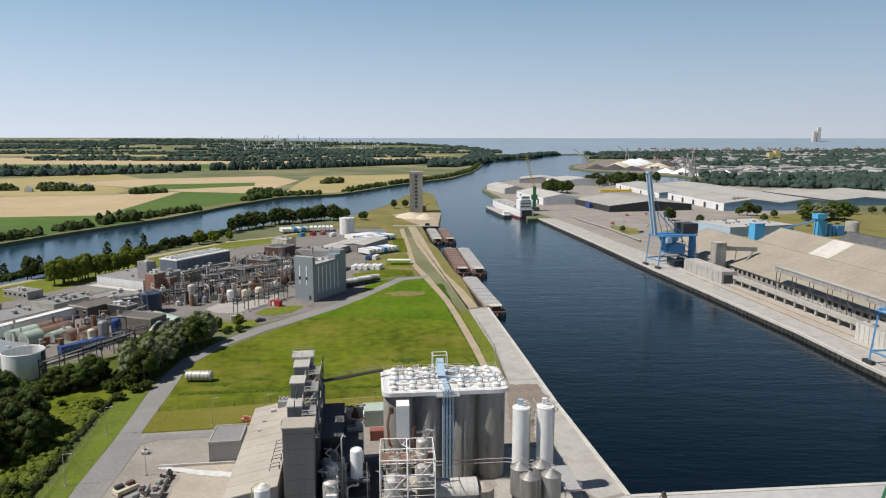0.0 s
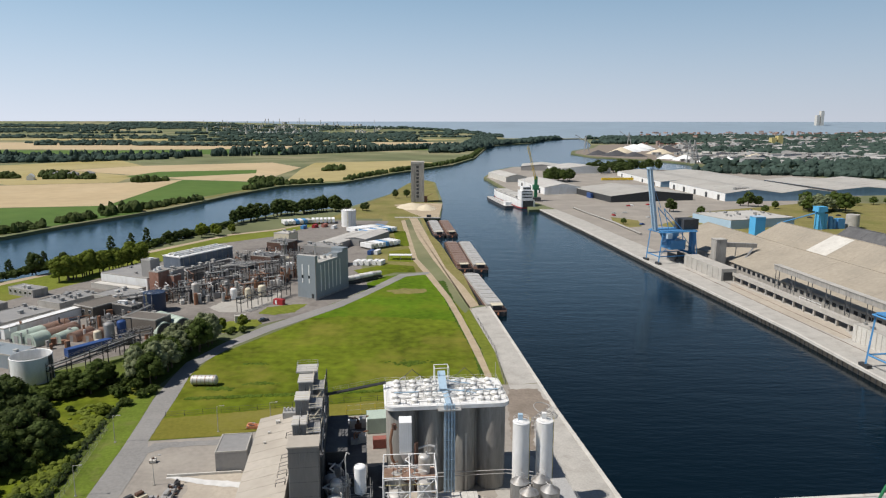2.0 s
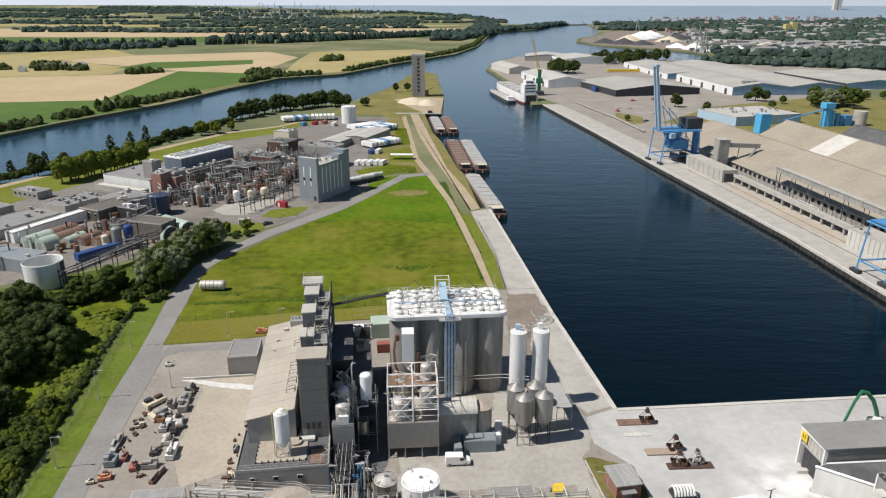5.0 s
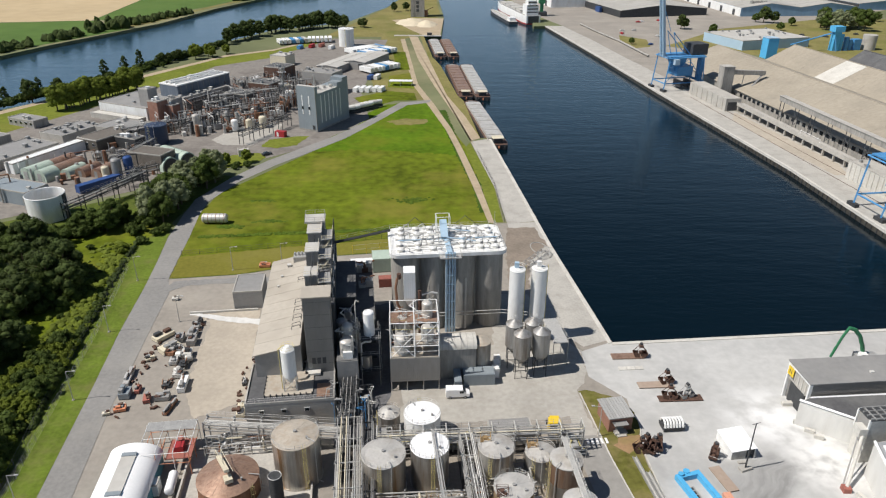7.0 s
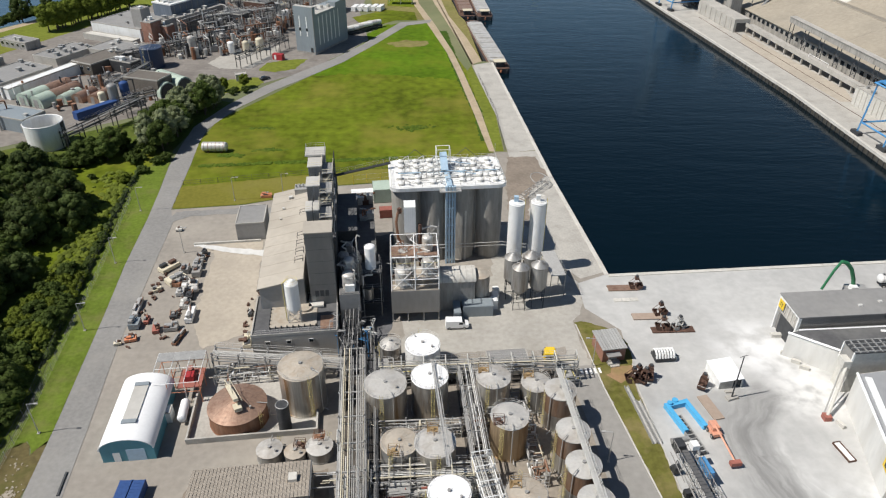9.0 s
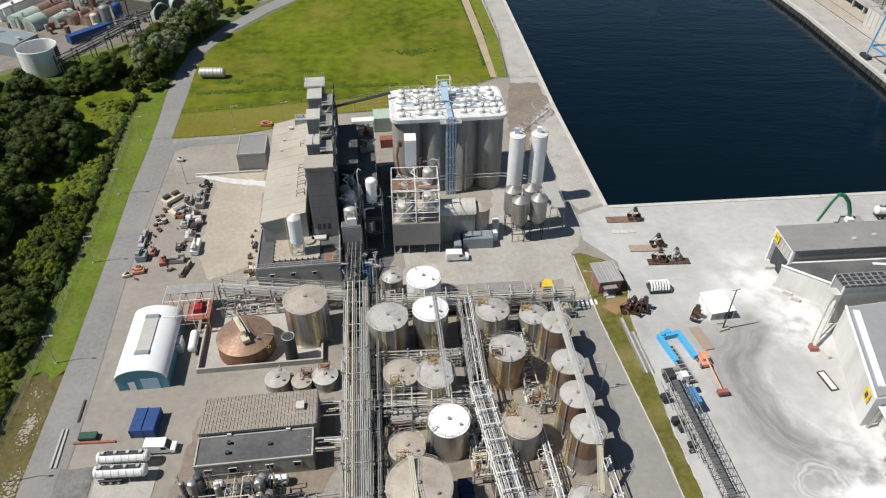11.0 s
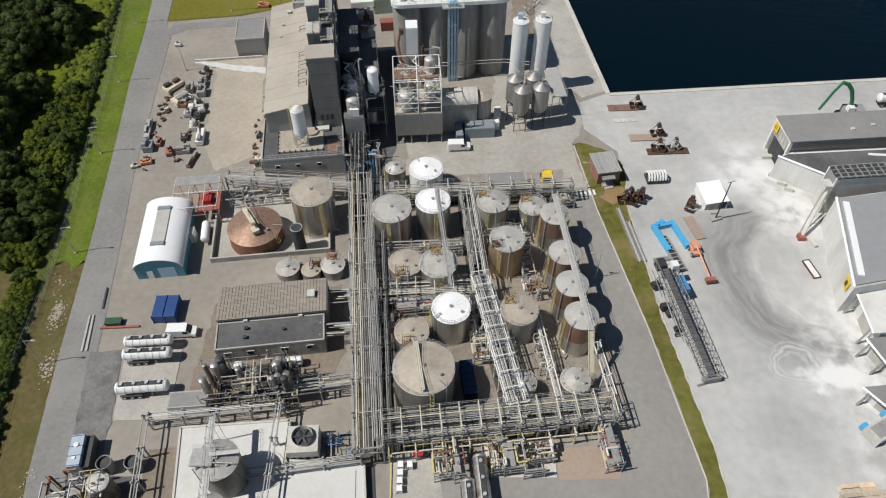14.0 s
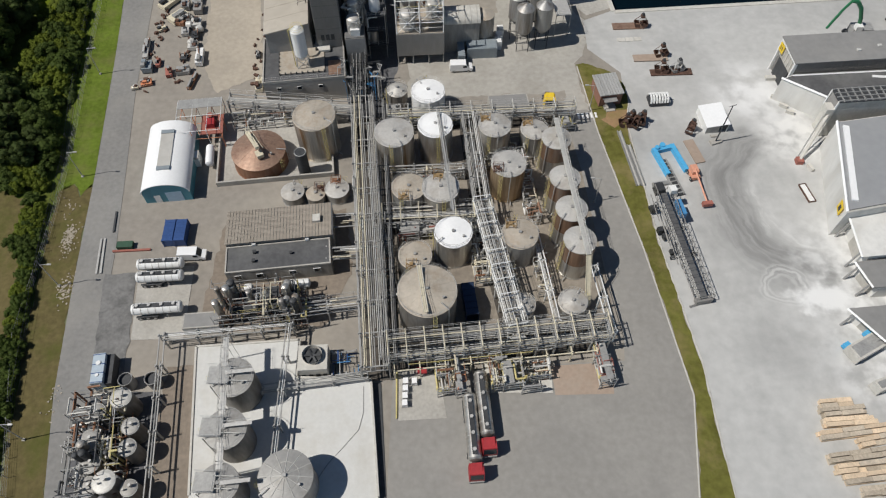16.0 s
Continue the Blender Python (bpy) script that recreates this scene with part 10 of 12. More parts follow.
for k, (x, y, w, d, h) in enumerate(((-134, 322, 14, 8, 3.6), (-104, 320, 14, 7, 3.4), (-92, 336, 14, 9, 4.5), (-112, 368, 20, 10, 10), (-130, 380, 16, 10, 9), (-98, 358, 16, 12, 10), (-84, 392, 14, 12, 10), (-110, 404, 18, 10, 9), (-90, 428, 14, 12, 6))):
    pipe_tangle("far_process_unit", x, y, w, d, h, 44, "brown and dark pipework and frames of the far plant", 160 + k, rz=33 if k % 2 else PL + 55, vessels=6, columns=1, far=True, deck=False, mats=(RUST_DARK, FRAME_DARK, FRAME_GREY, RUST_DARK, GALV, FRAME_DARK))
rack(-121, 357.5, -91, 375, 3.4, (6.4, 8.4), 7, "pale pipe bridge over the far plant", seed=5, frame=FRAME_GREY, bay=7, mats=(GALV_PALE, GALV, WHITE))
rack(-134, 352, -121, 376, 2.2, (5.0, 7.0), 5, "pipe bridge along the production hall", seed=8, frame=FRAME_DARK, bay=7, mats=(GALV, RUST, FRAME_GREY))
# three added dark blocks that stand in for deep shadow among the frames
block("dark_process_shed", -117, 366, 14, 10, 8, -24, FRAME_DARK, ROOF_DARK, "dark block added as shadow in the far plant", 4)
block("dark_process_shed", -108, 382, 14, 12, 10, -24, RUST_DARK, ROOF_DARK, "rust-brown block with a dark roof added as shadow", 4)
block("dark_process_shed", -146, 296, 12, 6, 5, -24, FRAME_DARK, ROOF_DARK, "low dark block added as shadow in the far plant", 3)
lt = thing("lattice_stack", "tall lattice mast with platforms over the far plant", "mast", -84, 361, 0.06, 20)
for sx in (-1.4, 1.4):
    for sy in (-1.4, 1.4):
        part("leg", Geo().beam((sx, sy, 0), (sx * 0.8, sy * 0.8, 24), 0.14), FRAME_GREY, lt)
for k in range(10):
    z = k * 2.4
    part("bracing", Geo().beam((-1.4, -1.4, z), (1.4, -1.4, z + 2.4), 0.08).beam((1.4, -1.4, z), (1.4, 1.4, z + 2.4), 0.08).beam((1.4, 1.4, z), (-1.4, 1.4, z + 2.4), 0.08).beam((-1.4, 1.4, z), (-1.4, -1.4, z + 2.4), 0.08), FRAME_GREY, lt)
for z in (8, 14, 20):
    part("platform", Geo().box(-2, -2, z, 2, 2, z + 0.1), FRAME_GREY, lt)
part("pipe_column", Geo().capsule((0, 0, 0.5), (0, 0, 22), 0.6, 12), STEEL_DULL, lt)
block("grey_box_hall", -108.2, 420, 13.5, 13, 11, -24, RUST_DARK, ROOF_DARK, "dark brown box hall with frames", 3)
block("grey_box_hall", -82, 402, 20, 12, 12, -22, CLAD_PANEL, ROOF_GREY, "grey hall behind the silo house", 5)
rb = thing("red_pump_container", "red pump container by the road", "container", -79, 313, 0.06, -20)
part("body", Geo().box(0, 0, 0, 5, 2.4, 2.6), RED, rb)
part("door", Geo().box(1, -0.06, 0.2, 2, 0, 2.2), WHITE, rb)
# warehouses, trailers and the far white tank
w1 = shed("grey_warehouse", -66.9, 468.8, 15.6, 38, 5.0, 5.9, -21, CLAD_PANEL, ROOF_PALE, "grey warehouse with a pale roof and dark gates", group="far plant warehouses")
part("gate", Geo().box(11, -0.2, 0, 14.2, -0.02, 4.0), FRAME_DARK, w1)
w2 = shed("grey_warehouse", -83, 457, 15, 50, 4.2, 5.0, -21, CLAD_PANEL, ROOF_PALE, "long grey warehouse with a pale roof", group="far plant warehouses")
block("cream_box_store", -118, 478, 12, 12, 7, -20, CREAM, ROOF_PALE, "cream box store with a tank deck", 4)
ft = tank(-76, 557, 5.9, 13.0, WHITE_CLEAN, WHITE, "white storage tank on the headland", rise=0.5, stair=270, group="far plant tanks")
rt_ = random.Random(77)
for x, y, a, n in ((-66, 516, 40, 9), (-54, 505, 48, 9), (-47, 450, 45, 8), (-128, 556, 25, 7), (-108, 566, 10, 6)):
    for k in range(n):
        t = thing("box_trailer", "white parked box trailer on the far yard", "trailer", x + k * 3.3 * math.cos(radians(a)), y + k * 3.3 * math.sin(radians(a)), 0.08, a, group="parked trailers")
        part("body", Geo().box(0, 0, 1.1, 2.5, 12, 3.9), rt_.choice((WHITE, WHITE_CLEAN, WHITE, GALV_PALE, BLUE, WHITE)), t)
        part("chassis", Geo().box(0.5, 0.3, 0.5, 2.0, 11.6, 1.1), FRAME_DARK, t)
for x, y, m_ in ((-48, 434, BLUE_DEEP), (-44, 435, WHITE), (-53, 401, WHITE), (-49.5, 401.5, WHITE), (-46, 401, WHITE), (-42, 402, WHITE), (-38.6, 401.5, WHITE), (-104, 545, RED), (-97, 549, RED_BROWN), (-112, 540, BLUE), (-88, 540, WHITE)):
    container(x, y, -15, 2.5, 7, 2.6, m_, "small container on the far yard", group="far yard containers", ribs=False)
ww = thing("white_frame_shelter", "long white-roofed open shelter on the lawn", "shelter", -33, 418, 0.08, -2)
part("roof", Geo().box(0, 0, 2.6, 14, 5, 2.9), WHITE, ww)
for x in (0.2, 7, 13.8):
    for y in (0.2, 4.8):
        part("post", Geo().box(x - 0.1, y - 0.1, 0, x + 0.1, y + 0.1, 2.6), GALV, ww)
car = thing("parked_car", "dark car on the plant road", "car", -76.5, 285.5, 0.1, 40)
part("body", Geo().box(-2.1, -0.85, 0.3, 2.1, 0.85, 0.95), FRAME_DARK, car)
part("cabin", Geo().add([(-1.5, -0.75, 0.95), (1.0, -0.75, 0.95), (1.0, 0.75, 0.95), (-1.5, 0.75, 0.95), (-1.1, -0.65, 1.5), (0.4, -0.65, 1.5), (0.4, 0.65, 1.5), (-1.1, 0.65, 1.5)], [(4, 5, 6, 7), (0, 1, 5, 4), (1, 2, 6, 5), (2, 3, 7, 6), (3, 0, 4, 7)]), GLASS_DARK, car)
for x in (-1.3, 1.3):
    for y in (-0.8, 0.8):
        wheel(car, x, y, 0.32, 0.2)

# ---- headland tower, heap ----
tt = thing("concrete_grain_tower", "tall weathered concrete tower on the headland", "tower", -32.4, 722, 0.05, 0)
part("shaft", Geo().box(0, 0, 0, 13, 12, 41), CONCRETE_WALL, tt)
part("edge_pilaster", Geo().box(-0.3, -0.3, 0, 3, 0, 41.5).box(10, -0.3, 0, 13.3, 0, 41.5), CONCRETE_WALL, tt)
part("cornice", Geo().box(-0.4, -0.4, 40, 13.4, 12.4, 42), CONCRETE, tt)
for k in range(9):
    part("opening", Geo().box(5.2, -0.12, 5 + k * 3.8, 7.8, 0.05, 7.4 + k * 3.8), FRAME_DARK, tt, "dark opening")
    part("side_opening", Geo().box(12.95, 4, 5 + k * 3.8, 13.12, 8, 7.4 + k * 3.8), FRAME_DARK, tt)
part("parapet_rail", Geo().path([(0, 0, 43), (13, 0, 43), (13, 12, 43), (0, 12, 43), (0, 0, 43)], 0.08, 4), FRAME_GREY, tt)
part("jetty_crane", Geo().box(13.2, 2, 0, 16.5, 7, 6).beam((15, 4, 6), (22, 2, 9), 0.3), RUST, tt, "rusty unloading crane")


def heap(x, y, rx, ry_, h, m_, label, seed, name="sand_mound"):
    rn = random.Random(seed)
    v, f_ = [], []
    for k in range(7):
        f = 1 - k / 6.4
        v += [(rx * f * math.cos(2 * math.pi * i / 22) * rn.uniform(0.86, 1.12), ry_ * f * math.sin(2 * math.pi * i / 22) * rn.uniform(0.86, 1.12), h * (k / 6) ** 0.85 * rn.uniform(0.93, 1.0)) for i in range(22)]
    for k in range(6):
        f_ += [(k * 22 + i, k * 22 + (i + 1) % 22, k * 22 + 22 + (i + 1) % 22, k * 22 + 22 + i) for i in range(22)]
    f_.append(tuple(range(132, 154)))
    return solo(name, Geo().add(v, f_), m_, label, "heap", x, y, 0.02, smooth=True)


heap(-30, 684, 15, 24, 4, MOUND_SAND, "pale sand heap below the headland tower", 1)
heap(-16, 672, 10, 20, 4, MOUND_SAND, "pale sand heap beside the jetty", 2)
jt = thing("jetty_platform", "low dark jetty platform at the headland", "jetty", -16, 606, 0.05, 0)
part("deck", Geo().box(-26, -2, -0.4, 14, 3, 0.3), CONCRETE, jt)
part("winch", Geo().box(2, 0, 0.3, 6, 2.4, 2.4), FRAME_DARK, jt)


# ---- barges ----
def barge(x, y, a, l, w, cover, label):
    t = thing("cargo_barge", label, "barge", x, y, -2.6, a, group="moored barges")
    out = [(0.8, 0), (w - 0.8, 0), (w, 4), (w, l - 6), (w - 1.5, l - 2), (w / 2, l), (1.5, l - 2), (0, l - 6), (0, 4)]
    part("hull", Geo().prism(out, -0.8, 2.2), FRAME_DARK, t, "black hull")
    part("deck", Geo().prism([(w / 2 + (u - w / 2) * 0.985, l / 2 + (v - l / 2) * 0.995) for u, v in out], 2.2, 2.3), RUST_DARK, t)
    co = part("coaming", Geo().box(1.0, 8, 2.3, w - 1.0, l - 9, 3.5), cover, t, "hatch coaming")
    n = int((l - 18) / 4)
    for k in range(n):
        z = 3.55 + (k % 2) * 0.14
        part("hatch_cover", Geo().box(0.9, 8.2 + k * 4, 3.5, w - 0.9, 8.2 + k * 4 + 3.9, z + 0.1), cover, co)
    part("wheelhouse", Geo().box(w * 0.28, 2.2, 2.3, w * 0.72, 6.2, 4.6), FRAME_DARK, t, "low dark wheelhouse")
    part("wheelhouse_roof", Geo().box(w * 0.22, 1.8, 4.6, w * 0.78, 6.6, 4.8), CREAM, t)
    part("anchor_winch", Geo().tube((w * 0.3, l - 6.5, 2.9), (w * 0.7, l - 6.5, 2.9), 0.5, 10), FRAME_GREY, t)
    for k in range(3):
        for xx in (0.4, w - 0.4):
            part("bollard", Geo().cyl(xx, 6 + k * (l - 14) / 2, 2.3, 2.9, 0.18, n=8), FRAME_GREY, t)
    for k in range(3):
        part("stern_fender", Geo().tube((w * (0.2 + 0.3 * k), -0.2, 0.8), (w * (0.2 + 0.3 * k), -0.2, 1.9), 0.4, 8), ORANGE if k == 1 else FRAME_DARK, t)


barge(20.6, 301.5, 7.3, 84, 9.4, STEEL_ROOF, "grey-covered cargo barge moored by the quay")
barge(8.4, 393, 4.8, 95, 9.3, RUST_ROOF, "red-brown covered barge of a moored pair")
barge(18.0, 392, 4.8, 96, 9.3, STEEL_ROOF, "grey covered barge of a moored pair")
barge(-6.4, 512.5, 5.2, 80, 9.0, STEEL_ROOF, "grey covered barge in the far pair")
barge(3.0, 513, 5.2, 80, 9.0, RUST_ROOF, "brown covered barge in the far pair")

# ---- ship and its cranes ----
sh = thing("coaster_ship", "white and red cargo ship moored at the far quay", "ship", 77, 684, -2.6, 10)
hl = [(1.5, 0), (15, 0), (16.5, 10), (16.5, 95), (13, 118), (8.2, 128), (3.4, 118), (0, 95), (0, 10)]
part("hull", Geo().prism(hl, -1, 0.9), FRAME_DARK, sh, "dark boot topping")
part("red_band", Geo().prism([(8.2 + (u - 8.2) * 1.005, v) for u, v in hl], 0.9, 2.0), RED, sh, "thin red stripe")
part("hull_side", Geo().prism([(8.2 + (u - 8.2) * 1.01, v) for u, v in hl], 2.0, 9), WHITE, sh, "white hull")
part("deck", Geo().prism([(8.2 + (u - 8.2) * 0.97, v) for u, v in hl], 9, 9.1), FRAME_GREY, sh)
sp = part("superstructure", Geo().box(2.5, 4, 9, 14, 18, 18).box(4, 5, 18, 12.5, 15, 22), WHITE, sh, "white superstructure")
for z in (11, 14, 17, 20):
    part("window_band", Geo().box(3.2 if z < 18 else 4.4, 3.85 if z < 18 else 4.85, z, 13.3 if z < 18 else 12.1, 4.0 if z < 18 else 5.0, z + 1.0), GLASS_DARK, sp)
part("transom", Geo().box(3, -0.3, 2, 13.5, 0.1, 8.5), FRAME_DARK, sh, "dark stern")
for k in range(4):
    part("hatch", Geo().box(2.6, 26 + k * 20, 9.1, 14, 43 + k * 20, 11), ROOF_PALE, sh)
part("deck_gear", Geo().box(6, 24, 9, 10, 26, 15), WHITE, sh)
part("mast", Geo().tube((8, 14, 22), (8, 14, 30), 0.3, 6), WHITE, sh)
tk_ = thing("inland_tanker", "low grey inland tanker beside the ship", "barge", 62, 690, -2.6, 9)
part("hull", Geo().prism([(u * 0.62, v * 0.75) for u, v in hl], -0.8, 2.6), FRAME_DARK, tk_)
part("deck", Geo().prism([(5.1 + (u * 0.62 - 5.1) * 0.95, v * 0.75) for u, v in hl], 2.6, 2.8), STEEL_ROOF, tk_)
part("deckhouse", Geo().box(2, 3, 2.8, 8, 12, 6), WHITE, tk_)
part("pipe_deck", Geo().box(4.2, 16, 2.8, 6, 80, 3.6), GALV_PALE, tk_)
hc = thing("harbour_crane", "green harbour crane with a yellow lattice boom", "crane", 99, 735, 0.06, 0)
part("carrier", Geo().box(-5, -5, 0.5, 5, 5, 4), FRAME_DARK, hc)
part("tower", Geo().box(-1.6, -1.6, 4, 1.6, 1.6, 26), GREEN, hc, "green tower")
part("house", Geo().box(-3, -3, 12, 3, 5, 17), GREEN, hc)
for sx in (-0.8, 0.8):
    for sz in (-0.7, 0.7):
        part("boom_chord", Geo().beam((sx, -1, 20 + sz), (-10 + sx, -6, 58 + sz), 0.22), YELLOW, hc)
for k in range(12):
    f, f2 = k / 12, (k + 1) / 12
    part("boom_lacing", Geo().beam((-0.8 - 10 * f, -1 - 5 * f, 20 + 38 * f), (0.8 - 10 * f2, -1 - 5 * f2, 20 + 38 * f2), 0.14), YELLOW, hc)
part("boom_stay", Geo().tube((0, 0, 27), (-9.5, -5.8, 56), 0.1, 4), FRAME_DARK, hc)


# ---- east quay ----
def quay_crane(x, y, a, label, boom=True):
    t = thing("quay_crane", label, "crane", x, y, 0.06, a, group="blue quay cranes")
    for px in (0, 26):
        for py in (0, 14):
            part("leg", Geo().beam((px, py, 0), (px + (2 if px == 0 else -2), py, 19), 0.55), BLUE, t, "blue portal leg")
            part("bogie", Geo().box(px - 0.9, py - 2.2, 0, px + 0.9, py + 2.2, 1.3), FRAME_DARK, t)
    for z in (4.5, 19):
        for py in (0, 14):
            part("cross_girder", Geo().beam((1.0, py, z), (25, py, z), 0.5), BLUE, t)
        for px in (0.6, 25.4):
            part("side_girder", Geo().beam((px, 0, z), (px, 14, z), 0.5), BLUE, t)
    part("diagonal", Geo().beam((0.6, 0, 5), (14, 0, 18.5), 0.3).beam((25.4, 0, 5), (14, 0, 18.5), 0.3), BLUE, t)
    part("deck", Geo().box(2, 0, 19.2, 25, 14, 19.8), BLUE, t)
    part("machine_house", Geo().box(17, 2, 19.8, 27, 12, 26), FRAME_DARK, t, "dark machine house")
    part("hopper", Geo().add([(6, 3, 18), (15, 3, 18), (15, 11, 18), (6, 11, 18), (9, 6, 9), (12, 6, 9), (12, 8, 9), (9, 8, 9)], [(4, 5, 1, 0), (5, 6, 2, 1), (6, 7, 3, 2), (7, 4, 0, 3), (7, 6, 5, 4)]), BLUE, t, "blue receiving hopper")
    part("cab", Geo().box(4, -2.4, 15.5, 7, 0, 18.5), BLUE_PALE, t)
    part("hopper_house", Geo().box(9, 2, 8, 19, 12, 13.5), BLUE, t, "blue hopper house")
    part("stair_tower", Geo().box(23.0, 1, 4.5, 25.0, 5, 19), BLUE, t)
    part("belt_bridge", Geo().beam((16, 7, 8), (30, 7, 3), 0.9), BLUE, t)
    for q in range(4):
        part("tie_beam", Geo().beam((1.4, 0, 7.5 + q * 3), (24.6, 14, 7.5 + q * 3), 0.22), BLUE, t)
    for py in (3.5, 10.5):
        part("a_frame", Geo().beam((8, py, 19.8), (4, py, 33), 0.35).beam((17, py, 19.8), (4, py, 33), 0.35), BLUE, t)
    if boom:
        for py in (5.2, 8.4):
            part("boom_girder", Geo().obox((-2.2, py, 38.0), (1.5, 1.0, 38), ry=-9), BLUE_PALE, t, "raised pale blue boom girder")
        g = Geo()
        for k in range(24):
            g.obox((-2.2 - 18.4 * math.sin(radians(9)) * (k - 11.5) / 11.5, 6.8, 38.0 + 18.2 * (k - 11.5) / 11.5), (0.5, 2.2, 0.3))
        part("boom_ties", g, BLUE_PALE, t)
        part("boom_stay", Geo().tube((4, 7, 33), (-4.4, 7, 52), 0.15, 5), BLUE, t)
        part("boom_head", Geo().box(-6.2, 5.0, 56.2, -3.4, 8.6, 57.4), BLUE_PALE, t)
    else:
        part("boom_girder", Geo().obox((40, 7, 21), (36, 2.4, 2.0)), BLUE_PALE, t)
    for k in range(5):
        part("lower_gear", Geo().box(12 + k * 2.2, 2, 1.3 + (k % 2), 13.4 + k * 2.2, 10, 5 - (k % 3)), FRAME_DARK, t)


quay_crane(129, 405.5, 14, "blue portal crane with its boom raised")
quay_crane(149.5, 216, 8, "blue portal crane at the quay edge", boom=False)

es = thing("bulk_store_sheds", "huge three-bay bulk store with sandy and dark roofs", "shed", 165, 385, 0.05, 7.0)
V0 = -230
for k, (u0, um, u1, v1) in enumerate(((0.0, 30.0, 62.5, 88), (62.5, 81.5, 100, 83), (100, 115, 130, 59))):
    part("wall", Geo().sweep([(u0, 0), (u1, 0), (u1, 5.5), (um, 14.8), (u0, 5.5)], V0, v1), CONCRETE_WALL, es)
    for s in (0, 1):
        a0, a1 = (u0 - 0.8 * (k == 0), um) if s == 0 else (u1, um)
        n = 17 if k == 1 else 14
        for q in range(n):
            y0, y1 = V0 + (v1 - V0) * q / n, V0 + (v1 - V0) * (q + 1) / n - 0.08
            v = [(a0, y0, 5.35), (a1, y0, 15.0), (a1, y1, 15.0), (a0, y1, 5.35)]
            v += [(p[0], p[1], p[2] + 0.25) for p in v]
            white = k == 1 and q == 13 and s == 0
            part("roof_bay", Geo().add(v, [(4, 5, 6, 7), (3, 2, 1, 0), (0, 1, 5, 4), (1, 2, 6, 5), (2, 3, 7, 6), (3, 0, 4, 7)]), CONCRETE_LIGHT if white else (ROOF_DARK if k == 2 else ROOF_SAND), es, "white renewed roof bay" if white else "")
    part("ridge_cap", Geo().box(um - 0.4, V0, 15.1, um + 0.4, v1, 15.4), ROOF_DARK if k == 2 else ROOF_SAND, es)
for q in range(30):
    part("side_window", Geo().box(-0.12, -4 - q * 4.6, 2.6, 0.0, -1.6 - q * 4.6, 4.4), GLASS_DARK, es, "dark wall opening")
# loading gantry and bunkers along the store
cg = thing("concrete_head_tower", "concrete conveyor head tower by the bulk store", "tower", 155.4, 386.5, 0.05, 7)
part("wall", Geo().box(0, 0, 0, 6.2, 6, 18), CONCRETE_WALL, cg)
part("roof", Geo().box(-0.2, -0.2, 18, 6.4, 6.2, 18.3), CONCRETE, cg)
part("bridge", Geo().obox((15.5, 1.5, 14.6), (19, 2.4, 2.4), 0, 0, 3), CONCRETE_WALL, cg, "conveyor bridge to the roof")
part("bridge_strut", Geo().beam((12, 1.5, 0), (13, 1.5, 13.6), 0.4), FRAME_GREY, cg)
part("roof_chute", Geo().beam((24, 1.5, 13.4), (14, -4, 6.0), 0.9), FRAME_GREY, cg)
part("stair", Geo().beam((6.4, -0.4, 0), (6.4, -6, 6), 0.3).beam((7.2, -0.4, 0), (7.2, -6, 6), 0.3), FRAME_DARK, cg)
lb = thing("concrete_bunker_box", "low concrete bunker building on the quay", "bunker", 149.0, 361, 0.05, 8)
part("wall", Geo().box(0, 0, 0, 8.6, 41.5, 6.5), CONCRETE, lb)
part("roof", Geo().box(0.2, 0.2, 6.5, 8.4, 41.3, 6.7), CONCRETE, lb)
part("opening", Geo().box(1.2, -0.1, 0.4, 7.6, 0.05, 4.8), FRAME_DARK, lb, "dark open end")
for k in range(7):
    part("buttress", Geo().box(-0.25, 3 + k * 5.8, 0, 0, 3.6 + k * 5.8, 6.3), CONCRETE, lb)
lg = thing("loading_platform", "raised concrete loading platform along the bulk store", "platform", 156.4, 364, 0.05, 6.4)
part("deck", Geo().box(-1.2, -190, 3.4, 3.0, -1, 4.0), CONCRETE, lg, "concrete platform deck")
part("parapet", Geo().box(-1.4, -190, 3.0, -1.1, -1, 4.9), CONCRETE, lg, "concrete parapet")
for k in range(25):
    part("pier", Geo().box(-1.0, -3 - k * 7.5, 0, -0.2, -2.2 - k * 7.5, 3.4), CONCRETE, lg)
part("rail_track", Geo().box(-6.2, -190, 0, -6.0, 30, 0.12), RUST_DARK, lg)
part("rail_track", Geo().box(-12.2, -190, 0, -12.0, 30, 0.12), RUST_DARK, lg)
part("white_frame", Geo().path([(-1.3, -60, 4.9), (-1.3, -60, 6.4), (-1.3, -75, 6.4), (-1.3, -75, 4.9)], 0.12, 4), WHITE, lg, "white railing frame")
ug = thing("conveyor_gallery", "dark upper conveyor gallery on steel trestles", "gallery", 166.8, 338, 0.05, 5.8)
part("tube", Geo().box(-1.2, -172, 11.6, 1.4, 0, 14.0), CONCRETE_WALL, ug, "weathered gallery casing")
part("roof", Geo().box(-1.5, -172, 14.0, 1.7, 0.2, 14.25), CONCRETE, ug)
for k in range(13):
    y = -1.5 - k * 13
    tr_ = part("trestle", Geo().beam((-1.0, y, 0), (-1.0, y, 11.6), 0.3).beam((-1.0, y - 3, 0), (-1.0, y - 3, 11.6), 0.3), FRAME_DARK, ug, "dark steel trestle")
    for z in (2.5, 5.5, 8.5):
        part("trestle_brace", Geo().beam((-1.0, y, z - 2.2), (-1.0, y - 3, z), 0.14).beam((-1.0, y - 3, z - 2.2), (-1.0, y, z), 0.14), FRAME_DARK, tr_)
